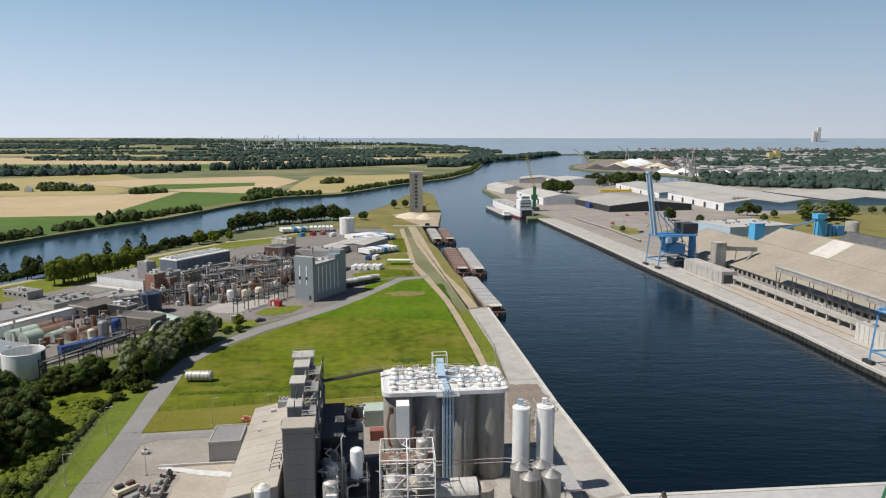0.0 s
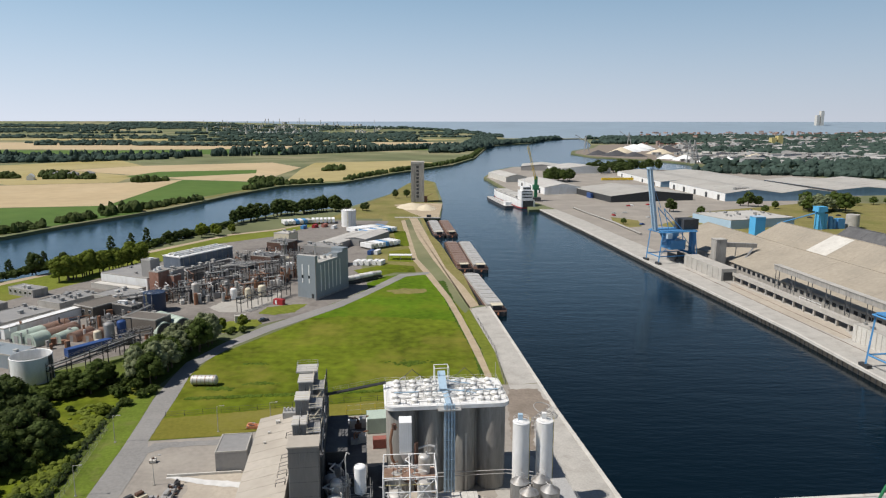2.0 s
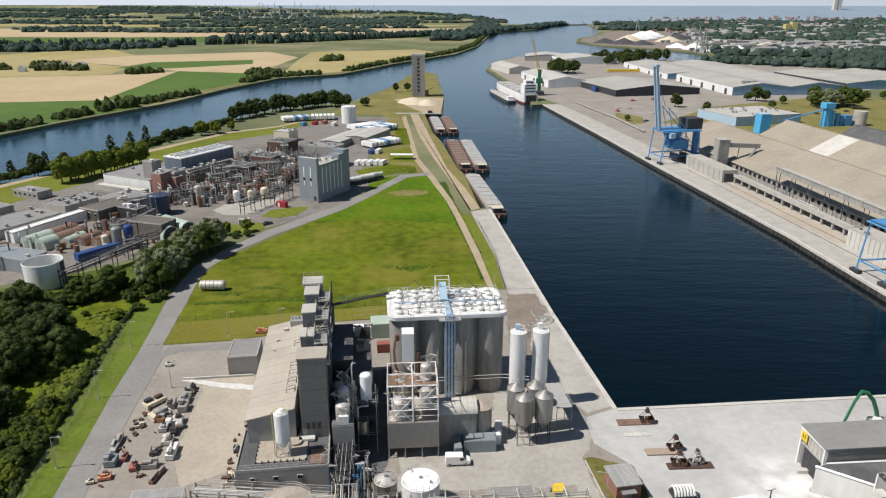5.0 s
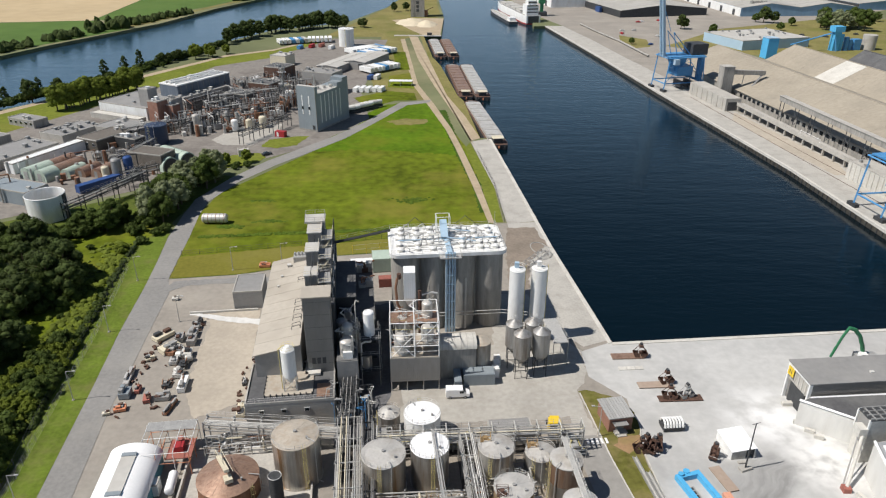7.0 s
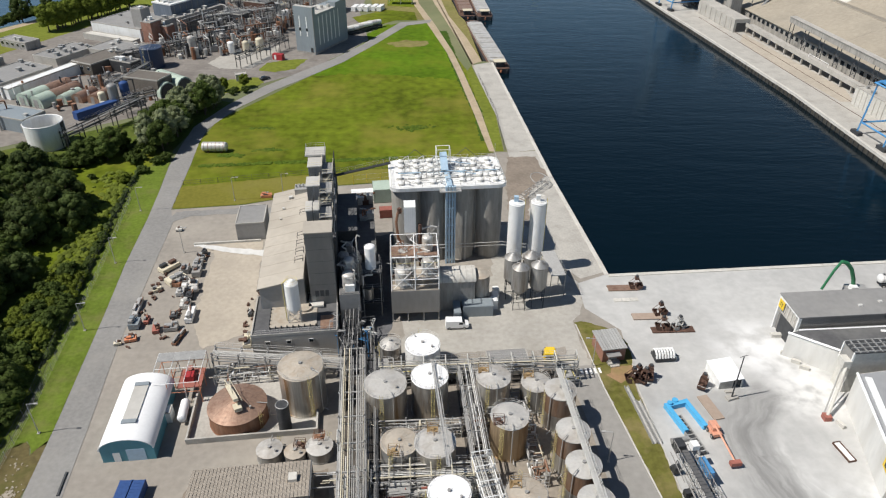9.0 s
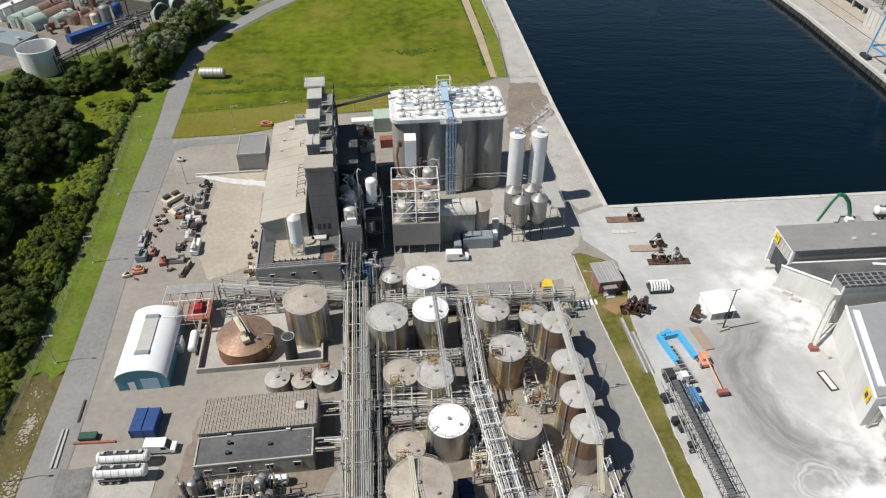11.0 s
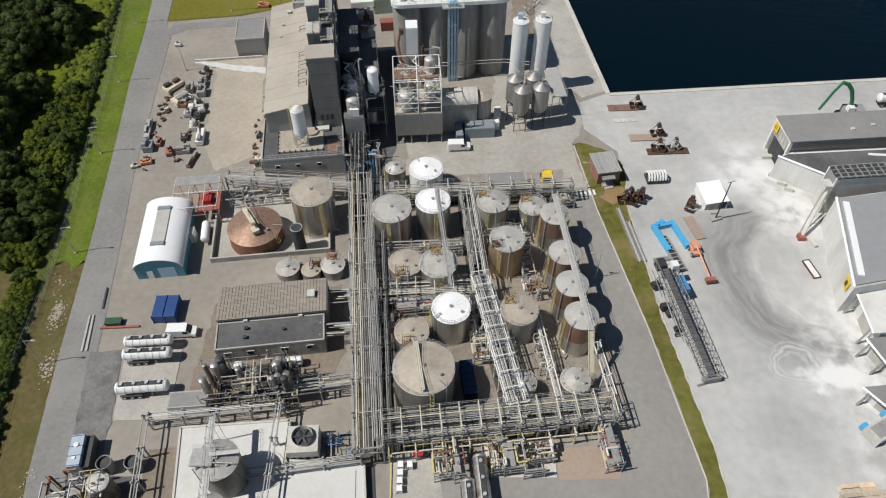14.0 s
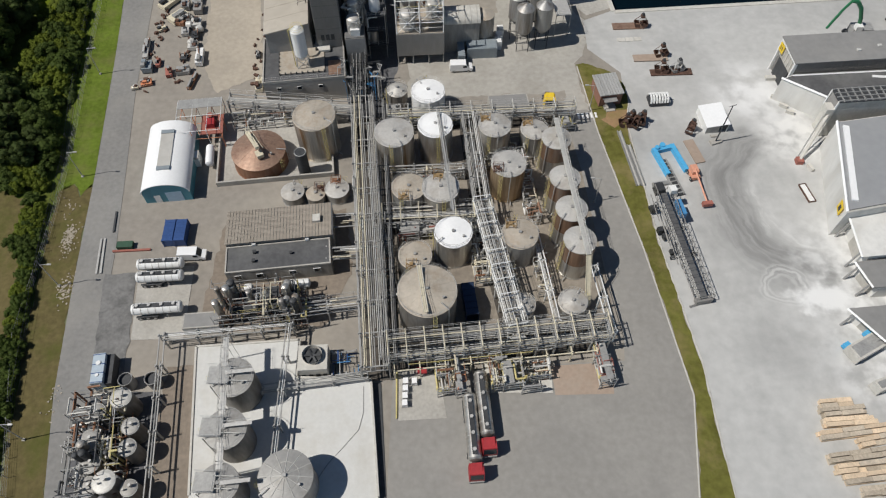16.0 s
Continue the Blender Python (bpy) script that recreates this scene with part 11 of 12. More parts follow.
block("wharf_store", 163.5, 236, 9, 24, 7, 7.5, CONCRETE_LIGHT, CONCRETE, "ribbed concrete wharf store", 2)
for q in range(9):
    part("wall_rib", Geo().box(-0.25, 1 + q * 2.6, 0, 0, 1.5 + q * 2.6, 6.8), CONCRETE_LIGHT, bpy.data.objects["wharf_store"])

BLW = block("pale_blue_factory", 227.6, 541, 62, 48, 7, 17, BLUE_PALE, ROOF_PALE, "flat-roofed pale blue factory with many roof units", 26, group="east port buildings")
sb2 = thing("sky_blue_tower", "sky-blue elevator house by the store roof", "tower", 232, 508, 0.05, 8)
part("body", Geo().box(0, 0, 0, 8, 8, 14), BLUE_SKY, sb2)
part("roof", Geo().box(-0.2, -0.2, 14, 8.2, 8.2, 14.4), BLUE_PALE, sb2)
bp_ = thing("blue_process_plant", "bright blue hopper and duct plant behind the store", "process unit", 296, 540, 0.05, 8)
for x, y, w, d, h in ((0, 0, 5, 5, 17), (6, 1, 2.6, 2.6, 12), (10, 0, 2.6, 2.6, 10), (14, 1, 2.4, 2.4, 8), (18, 1, 6, 5, 8)):
    part("hopper_house", Geo().box(x, y, 0, x + w, y + d, h), BLUE_SKY if x < 10 else BLUE, bp_)
part("duct", Geo().beam((-34, 2, 5), (0, 3, 13), 0.8).beam((5, 3, 10), (20, 3, 6), 0.5).beam((1, -3, 0), (1, 0, 9), 0.4), BLUE, bp_)
part("top_house", Geo().box(-1.5, -1, 14, 6.5, 6, 18), BLUE_SKY, bp_)
part("grey_silo", Geo().cyl(32, 3, 0, 11, 5, n=28), CONCRETE, bp_, smooth=True)


def big_shed(x, y, w, d, h, rz, bays, wall, roof, label, doors=0, side=None, up=1.5):
    t = thing("transit_shed", label, "shed", x, y, 0.05, rz, group="east transit sheds")
    for k in range(bays):
        u0 = w * k / bays
        bw = w / bays
        part("wall", Geo().sweep([(u0, 0), (u0 + bw, 0), (u0 + bw, h), (u0 + bw / 2, h * up), (u0, h)], 0, d), wall, t)
        for s in (0, 1):
            a0, a1 = (u0, u0 + bw / 2) if s == 0 else (u0 + bw, u0 + bw / 2)
            for q in range(8):
                y0, y1 = -0.5 + (d + 1) * q / 8, -0.5 + (d + 1) * (q + 1) / 8 - 0.4
                v = [(a0, y0, h + 0.05), (a1, y0, h * up + 0.05), (a1, y1, h * up + 0.05), (a0, y1, h + 0.05)]
                v += [(p[0], p[1], p[2] + 0.3) for p in v]
                part("roof_bay", Geo().add(v, [(4, 5, 6, 7), (3, 2, 1, 0), (0, 1, 5, 4), (1, 2, 6, 5), (2, 3, 7, 6), (3, 0, 4, 7)]), roof, t)
    for k in range(doors):
        part("gate", Geo().box(-0.35, d * (k + 0.5) / doors - 2.6, 0, 0.0, d * (k + 0.5) / doors + 2.6, h * 0.7), FRAME_DARK, t)
    if side:
        part("side_wall", Geo().box(-0.2, 0, 0, 0.05, d, h - 0.1), side, t)
    return t


big_shed(300, 733, 125, 145, 8.2, 5, 2, GABLE_BLUE, ROOF_SHED, "long grey transit shed with blue gables", 5, side=WHITE)
big_shed(281, 893, 140, 185, 6.6, 3, 2, GABLE_BLUE, ROOF_SHED, "pale transit shed with dark gates", 4, side=WHITE)
big_shed(448, 786, 150, 140, 6.6, 8, 2, GABLE_BLUE, ROOF_SHED, "broad grey transit shed with blue ends", 0, side=FRAME_DARK)
big_shed(640, 810, 120, 150, 8, 10, 2, GABLE_BLUE, ROOF_SHED, "further grey transit shed", 0)
big_shed(176, 722, 96, 95, 6.4, 13, 1, FRAME_DARK, ROOF_SHED, "open-fronted pale-roofed loading shed", 0, up=1.7)
big_shed(118, 800, 44, 110, 8, 10, 1, WHITE, ROOF_PALE, "white quay shed beside the ship", 3)
big_shed(134, 1190, 70, 70, 7, -8, 1, CLAD_PANEL, ROOF_PALE, "far pale quay shed", 0)
big_shed(190, 1115, 84, 80, 8, 10, 1, WHITE, ROOF_PALE, "far pale transit shed", 3)
big_shed(88, 960, 30, 90, 7, 12, 1, CONCRETE_LIGHT, ROOF_PALE, "small pale quay shed", 0)
rb2 = random.Random(9)
for k in range(9):
    container(163 + k * 3.2, 760 + (k % 2) * 3, 10, 2.6, 12, 2.8 + 2.6 * (k % 3 == 0), BLUE_DEEP, "blue stacked goods on the east quay", group="blue stacks", ribs=False)
for k in range(4):
    t = thing("upright_silo", "slim grey silo beside the transit shed", "silo", 316 + k * 4.6, 748, 0.05, group="shed silos")
    part("shell", Geo().cyl(0, 0, 0, 13, 2.0, n=16), STEEL_DULL, t, smooth=True)
    part("roof", Geo().cone_roof(0, 0, 13, 2.0, 0.8, 16), STEEL_DULL, t)
rt2 = random.Random(10)
for k in range(26):
    x, y = rt2.choice(((150 + rt2.uniform(0, 60), 560 + rt2.uniform(0, 140)), (300 + rt2.uniform(0, 90), 600 + rt2.uniform(0, 30)), (420 + rt2.uniform(0, 120), 640 + rt2.uniform(0, 60))))
    t = thing("parked_car", "small parked vehicle on the east yards", "car", x, y, 0.06, rt2.uniform(0, 180), group="parked cars")
    part("body", Geo().box(-2.1, -0.9, 0.3, 2.1, 0.9, 1.0).box(-1.2, -0.8, 1.0, 1.0, 0.8, 1.5), rt2.choice((WHITE, FRAME_DARK, RED, GALV, BLUE_DEEP)), t)
for k, (x, y, r, h, m_) in enumerate(((385, 1730, 30, 12, MOUND_DARK), (420, 1690, 34, 14, MOUND_DARK), (455, 1660, 30, 11, MOUND_DARK), (470, 1840, 34, 15, MOUND_SAND), (540, 1980, 46, 18, MOUND_WHITE), (500, 1900, 38, 15, MOUND_WHITE), (590, 2080, 44, 17, MOUND_WHITE), (560, 1800, 36, 13, MOUND_SAND), (620, 1920, 40, 14, MOUND_DARK),
                                      (503, 1560, 24, 10, MOUND_WHITE), (520, 1500, 26, 12, MOUND_WHITE), (548, 1440, 24, 11, MOUND_WHITE), (580, 1420, 26, 12, MOUND_WHITE), (630, 1480, 30, 10, MOUND_DARK), (640, 1400, 30, 9, MOUND_DARK), (700, 1560, 36, 12, MOUND_SAND), (660, 1640, 34, 11, MOUND_DARK), (740, 1480, 30, 9, MOUND_DARK))):
    heap(x, y, r, r * 0.8, h, m_, "far bulk heap on the port yard", 20 + k, "bulk_heap")
fcl, rc = Geo(), random.Random(88)
for k in range(260):
    y = rc.uniform(1380, 2300)
    x = max(rc.uniform(0.3, 0.62) * y, 500 if y < 1660 else 400 + (y - 1660) * 0.2)
    fcl.obox((x, y, 2.5), (rc.uniform(4, 26), rc.uniform(4, 14), rc.uniform(4, 8)), rc.uniform(0, 90))
solo("far_port_clutter", fcl, FRAME_GREY, "dark stacks and plant on the far port yards", "port clutter", kind="stuff")
cy_ = thing("yellow_trailer_row", "row of yellow trailers on the east yard", "trailer row", 226, 985, 0.06, 6)
for k in range(5):
    part("trailer", Geo().box(k * 9.5, 0, 0.8, k * 9.5 + 8.6, 3, 4), YELLOW, cy_)
ry_t = thing("yellow_far_gantry", "yellow portal block far off in the port", "gantry", 1060, 2230, 0.1)
part("block", Geo().box(-18, -10, 0, -2, 10, 30), YELLOW_RAIL, ry_t)
part("block", Geo().box(2, -10, 0, 18, 10, 36), YELLOW_RAIL, ry_t)
for x, y, h in ((488, 1395, 46), (500, 1400, 46), (372, 1840, 44), (540, 2050, 50)):
    t = thing("far_port_crane", "far grey port crane", "crane", x, y, 0.1, group="far cranes")
    part("tower", Geo().beam((0, 0, 0), (4, 0, h), 1.6).beam((14, 0, 0), (4, 0, h), 1.6).beam((4, 0, h * 0.7), (-24, 0, h * 1.05), 1.2), FRAME_GREY, t)

grv, rg2 = Geo(), random.Random(19)
for cx, cy, n in ((-73.9, 72.7, 170), (-71.2, 61.2, 90), (-66.8, 40, 20), (-75.5, 80, 16)):
    for k in range(n):
        grv.obox((cx + rg2.gauss(0, 0.7), cy + rg2.gauss(0, 1.9), 0.1), (rg2.uniform(0.08, 0.42), rg2.uniform(0.08, 0.35), rg2.uniform(0.06, 0.16)), rg2.uniform(0, 180), rg2.uniform(-20, 20))
solo("rubble_stones", grv, PAD_SAND, "pale rubble stones on the dry verge", "rubble", kind="stuff")
# drums, valves, boxes and posts all over the far plant
PLANT = [(-138, 318), (-112, 312), (-92, 326), (-80, 356), (-70, 385), (-78, 425), (-100, 428), (-112, 392), (-130, 346)]
PLANT2 = [(-168, 214), (-140, 224), (-112, 262), (-118, 292), (-150, 296), (-178, 262)]
rcl = random.Random(404)


def in_poly(x, y, poly):
    hit = False
    for (x0, y0), (x1, y1) in zip(poly, poly[1:] + poly[:1]):
        if (y0 > y) != (y1 > y) and x < (x1 - x0) * (y - y0) / (y1 - y0) + x0:
            hit = not hit
    return hit


for m_, nm, lbl in ((FRAME_DARK, "plant_gear", "dark drums and pipe stands of the far plant"), (RUST, "plant_gear", "rust-brown drums and pipe stands of the far plant"), (GALV_PALE, "plant_gear", "pale drums and pipe stands of the far plant"), (FRAME_GREY, "plant_gear", "grey frames and boxes of the far plant")):
    g = Geo()
    for poly, n in ((PLANT, 250), (PLANT2, 22)):
        px, py = [p[0] for p in poly], [p[1] for p in poly]
        for k in range(n):
            x, y = rcl.uniform(min(px), max(px)), rcl.uniform(min(py), max(py))
            if not in_poly(x, y, poly):
                continue
            q = rcl.random()
            if q < 0.35:
                g.cyl(x, y, 0.06, rcl.uniform(1.5, 7), rcl.uniform(0.3, 1.1), n=9)
            elif q < 0.6:
                g.obox((x, y, rcl.uniform(0.8, 2)), (rcl.uniform(0.6, 4), rcl.uniform(0.6, 2), rcl.uniform(0.8, 3)), rcl.choice((30, 33, 120)))
            elif q < 0.8:
                h_, a_ = rcl.uniform(3, 9), radians(rcl.choice((33, 123)))
                l_ = rcl.uniform(4, 12)
                g.path([(x, y, 0.06), (x, y, h_), (x + l_ * math.cos(a_), y + l_ * math.sin(a_), h_), (x + l_ * math.cos(a_), y + l_ * math.sin(a_), 0.06)], rcl.uniform(0.12, 0.3), 5)
            else:
                g.tube((x, y, 0.06), (x, y, (rcl.uniform(5, 11) if y > 350 else 4.5) if poly is PLANT else 4), rcl.uniform(0.12, 0.3), 6)
    solo(nm, g, m_, lbl, "plant gear", kind="stuff")

qf = thing("quay_fence_wall", "long low concrete rail wall along the east quay", "wall", 0, 0, 0.06)
for (xa, ya), (xb, yb) in zip(((127.7, 672), (134, 625), (142.7, 576)), ((134, 625), (142.7, 576), (149, 513))):
    part("wall", Geo().beam((xa, ya, 1.0), (xb, yb, 1.0), 1.2), CONCRETE_WALL, qf)
    for q in range(8):
        f = q / 8
        part("post", Geo().box(xa + (xb - xa) * f - 0.4, ya + (yb - ya) * f - 0.4, 0, xa + (xb - xa) * f + 0.4, ya + (yb - ya) * f + 0.4, 2.0), CONCRETE_WALL, qf)


# ---- trees ----
def leaf_cloud(g, rn, cx, cy, cz, r, n, size, flat_=0.8):
    """A ragged clump: a lumpy core, and leaves on it that mostly face outwards."""
    rows = []
    for zz, f in ((-0.75, 0.62), (-0.25, 0.95), (0.3, 0.93), (0.72, 0.62)):
        rows.append([(cx + 0.84 * r * f * rn.uniform(0.85, 1.12) * math.cos(a), cy + 0.84 * r * f * rn.uniform(0.85, 1.12) * math.sin(a), cz + 0.84 * r * flat_ * (zz + rn.uniform(-0.1, 0.1))) for a in np.linspace(0, 2 * math.pi, 8)[:-1]])
    for p, q in zip(rows, rows[1:]):
        g.add(p + q, [(i, (i + 1) % 7, 7 + (i + 1) % 7, 7 + i) for i in range(7)])
    g.add(rows[-1] + [(cx, cy, cz + 0.84 * r * flat_)], [(i, (i + 1) % 7, 7) for i in range(7)])
    for _ in range(n):
        u, w = rn.uniform(-0.6, 1), rn.uniform(0, 2 * math.pi)
        q = r * rn.uniform(0.8, 1.08)
        s = math.sqrt(1 - u * u)
        out = Vector((s * math.cos(w), s * math.sin(w), u))
        p = Vector((cx, cy, cz)) + Vector((out.x * q, out.y * q, out.z * q * flat_))
        m = (out + Vector((rn.uniform(-0.75, 0.75), rn.uniform(-0.75, 0.75), rn.uniform(-0.4, 0.8)))).to_track_quat("Z", "Y").to_matrix()
        a, tw = size * rn.uniform(0.7, 1.4), rn.uniform(0, 6.3)
        c_, s_ = math.cos(tw) * a, math.sin(tw) * a
        k = len(g.v)
        for dx, dy, dz in ((-0.5, -0.3, 0), (0.5, -0.32, 0.1), (0.42, 0.36, 0), (-0.4, 0.35, 0.12)):
            g.v.append(tuple(p + m @ Vector((dx * c_ - dy * s_, dx * s_ + dy * c_, dz * a))))
        g.f.append((k, k + 1, k + 2, k + 3))


def make_tree(x, y, h, r, leaf, label, seed, shape="round", leaves=50, clumps=24, size=0.44, name="tree"):
    rn = random.Random(seed)
    turn = rn.uniform(0, 360)
    t = thing(name, label, "tree", x, y, 0.03, turn) if name == "tree" else None
    base = h * (0.3 if shape == "round" else 0.12)
    g = Geo().cyl(0, 0, -0.3, h * 0.35, h * 0.03, h * 0.02, n=9)
    top = (rn.uniform(-0.3, 0.3), rn.uniform(-0.3, 0.3), h * 0.8)
    g.tube((0, 0, h * 0.33), top, h * 0.012, 6)
    for k in range(6):
        a = rn.uniform(0, 6.3)
        g.tube((0, 0, h * rn.uniform(0.25, 0.5)), (r * 0.65 * math.cos(a), r * 0.65 * math.sin(a), h * rn.uniform(0.5, 0.8)), h * 0.008, 5)
    if name == "tree":
        part("trunk", g, BARK, t)
    c = Geo()
    for k in range(clumps):
        u = (k + rn.uniform(0, 1)) / clumps
        cr = r * rn.uniform(0.26, 0.44) * (1 - 0.25 * u)
        z = base + (h - base - cr * 0.8) * u
        if shape == "column":
            rad = r * math.sin(math.pi * min(0.95, 0.15 + 0.85 * u)) ** 0.5
        else:
            rad = r * math.sqrt(max(0.04, 1 - (1.9 * u - 0.75) ** 2 * 0.78))
        a, q = k * 2.4 + rn.uniform(-0.5, 0.5), max(0, rad - cr * 0.8) * rn.uniform(0.55, 1.05)
        leaf_cloud(c, rn, q * math.cos(a), q * math.sin(a), z, cr, leaves, size, 0.85)
    ob = solo(name, c, leaf, label, "bush", x, y, 0.03, turn) if t is None else part("crown", c, leaf, t)
    ob.data.polygons.foreach_set("use_smooth", [True] * len(ob.data.polygons))
    return t or ob


PROTO = [
    make_tree(-128, 188, 11.5, 5.2, LEAF[0], "dark green broadleaf tree in the scrub", 1),
    make_tree(-111, 171, 10.5, 4.8, LEAF[1], "green broadleaf tree in the scrub", 2),
    make_tree(-203, 366, 10, 4.6, LEAF[2], "bright green tree by the canal", 3),
    make_tree(-101, 247, 10, 4.2, LEAF[3], "silver-grey leaved willow beside the path", 4),
    make_tree(-228, 376, 13, 3.0, LEAF[0], "slim dark tree on the canal bank", 5, "column"),
    make_tree(-99, 190, 3.2, 2.6, LEAF[2], "low bright green bush in rough grass", 6, clumps=15, leaves=56, name="bush", size=0.36),
    make_tree(-120, 205, 4.4, 3.2, LEAF[1], "green bush in the scrub", 7, clumps=17, leaves=56, name="bush", size=0.4),
]
rg = random.Random(3)


def plant(k, x, y, s):
    copy_thing(PROTO[k], pose(x, y, 0.02, 0, 0, rg.uniform(0, 360)) @ Matrix.Diagonal((s * rg.uniform(0.9, 1.12), s * rg.uniform(0.9, 1.12), s * rg.uniform(0.85, 1.12), 1)))


def inside(x, y, poly):
    hit = False
    for (x0, y0), (x1, y1) in zip(poly, poly[1:] + poly[:1]):
        if (y0 > y) != (y1 > y) and x < (x1 - x0) * (y - y0) / (y1 - y0) + x0:
            hit = not hit
    return hit


def scatter(poly, n, kinds, smin, smax, gap):
    xs, ys = [p[0] for p in poly], [p[1] for p in poly]
    got, tries = [], 0
    while len(got) < n and tries < n * 40:
        tries += 1
        x, y = rg.uniform(min(xs), max(xs)), rg.uniform(min(ys), max(ys))
        if inside(x, y, poly) and all((x - a) ** 2 + (y - b) ** 2 > gap * gap for a, b in got):
            got.append((x, y))
            plant(rg.choice(kinds), x, y, rg.uniform(smin, smax))


# the wood beside the road: closed canopy with small clearings, bushes along its edge
WOODS = (
    ([(-101, 158), (-101, 169), (-105, 176), (-116, 180), (-130, 182), (-165, 178), (-165, 150), (-118, 152), (-107, 154)], 40, (0, 0, 1, 0), 0.85, 1.12, 4.6),
    ([(-121, 187), (-119, 195), (-126, 203), (-140, 204), (-172, 190), (-165, 178), (-130, 184)], 26, (0, 1, 6, 6), 0.6, 0.9, 4.2),
    ([(-103, 124), (-101, 134), (-105, 143), (-118, 149), (-165, 150), (-165, 108), (-110, 108), (-99, 112)], 60, (0, 0, 1), 0.75, 1.1, 4.6),
    ([(-84, 92), (-86, 102), (-88, 108), (-94, 112), (-99, 110), (-135, 108), (-135, 86), (-90, 86)], 44, (0, 1, 0), 0.5, 0.82, 3.6))
for poly, n, kinds, s0, s1_, gap in WOODS:
    scatter(poly, n, kinds, s0, s1_, gap)
for x, y, s in ((-110, 177, 0.8), (-121, 168, 0.75), (-116, 141, 0.8), (-96, 97, 0.6)):
    plant(3, x, y, s)
und, ru = Geo(), random.Random(57)
for poly, *_ in WOODS:
    wx, wy = [p[0] for p in poly], [p[1] for p in poly]
    for k in range(80):
        x, y = ru.uniform(max(min(wx), -130), max(wx)), ru.uniform(min(wy), max(wy))
        if inside(x, y, poly):
            for q in range(3):
                leaf_cloud(und, ru, x + ru.uniform(-2, 2), y + ru.uniform(-2, 2), ru.uniform(0.8, 3.6), ru.uniform(1.4, 2.2), 60, 0.5)
solo("wood_undergrowth", und, LEAF[1], "dense green undergrowth below the trees", "undergrowth", kind="stuff")
scatter([(-86.5, 112), (-87.5, 124), (-89, 138), (-93, 141), (-97, 134), (-97, 118), (-92, 111)], 34, (5, 5, 5, 6), 0.6, 1.05, 2.3)
scatter([(-82.5, 84.5), (-91, 84), (-93, 89), (-84, 90)], 13, (5, 5, 6), 0.6, 0.95, 1.9)
scatter([(-81.5, 90), (-83, 98), (-86, 108), (-88.5, 108), (-86, 96), (-84, 88)], 16, (6, 5, 6), 0.5, 0.85, 1.9)
scatter([(-85.2, 112), (-87.3, 125), (-89.2, 141), (-92.4, 162), (-93.2, 162), (-90.2, 141), (-88.3, 125), (-86.4, 112)], 30, (6, 5), 0.3, 0.5, 1.3)
scatter([(-80.5, 70), (-81, 80), (-84.5, 82), (-84.5, 70)], 14, (5, 5, 6), 0.45, 0.8, 1.7)
scatter([(-73.5, 36), (-76, 51), (-78.4, 66), (-80.2, 78), (-83.0, 78), (-80.4, 64), (-77.6, 48), (-75, 34)], 60, (5, 6, 6), 0.3, 0.6, 1.1)
scatter([(-71, 14), (-73.5, 36), (-75.2, 36), (-72.6, 14)], 22, (5, 6), 0.3, 0.5, 1.1)
scatter([(-121, 199), (-111, 204), (-107, 214), (-109, 219), (-118, 208), (-125, 203)], 20, (6, 6, 1), 0.55, 1.0, 2.4)
for x, y, s in ((-101, 203, 0.75), (-103, 206, 0.7), (-99.5, 206, 0.6), (-93.5, 203, 0.7), (-91.5, 206, 0.75), (-95.5, 196.5, 0.6), (-97, 199, 0.35), (-110, 192, 0.4), (-100, 176, 0.3), (-97, 165, 0.3), (-99, 151, 0.35), (-94, 150, 0.3)):
    plant(6, x, y, s)
scatter([(-94, 213), (-101, 213), (-102, 226), (-99, 246), (-92, 262), (-86, 262), (-89.5, 248), (-93.5, 230)], 26, (3, 3, 1, 3), 0.85, 1.3, 3.2)
scatter([(-96, 209), (-104, 210), (-106, 226), (-103, 236), (-100, 216)], 9, (6, 0, 6), 0.5, 0.8, 2.8)
scatter([(-92, 270), (-86, 264), (-79, 272), (-84, 278)], 5, (3, 2, 6), 0.45, 0.85, 3)
# canal side
for k in range(25):
    f = k / 24
    plant(2, -202 + 21 * f + rg.uniform(-1.5, 1.5), 358 + 52 * f, rg.uniform(1.05, 1.35) + (0.25 if k < 3 else 0))
for x, y in ((-230, 392), (-226, 376), (-238, 372), (-222, 398), (-214, 440), (-206, 452), (-200, 462)):
    plant(4 if rg.random() < 0.5 else 0, x, y, rg.uniform(0.7, 1.1))
for k in range(24):
    f = k / 23
    plant(6, -242 + 50 * f + rg.uniform(-3, 3), 352 + 120 * f, rg.uniform(0.7, 1.2))
for k in range(22):
    f = k / 21
    plant(rg.choice((6, 0)), -196 + 20 * f + rg.uniform(-2, 2), 470 + 70 * f, rg.uniform(0.5, 0.8))
for x, y in ((-176, 500), (-170, 510), (-166, 506), (-178, 512), (-160, 520)):
    plant(2, x, y, rg.uniform(0.8, 1.1))
for k in range(40):
    f = k / 39
    x = np.interp(f, (0, 0.35, 0.7, 1), (-172, -146, -116, -88))
    y = np.interp(f, (0, 0.35, 0.7, 1), (566, 622, 644, 650))
    plant(0, x + rg.uniform(-4, 4), y + rg.uniform(-5, 5), rg.uniform(0.95, 1.3))
for x, y in ((-76, 655), (-72, 650), (-30, 742), (-24, 748), (-40, 770), (-52, 760)):
    plant(0, x, y, rg.uniform(0.7, 1.1))
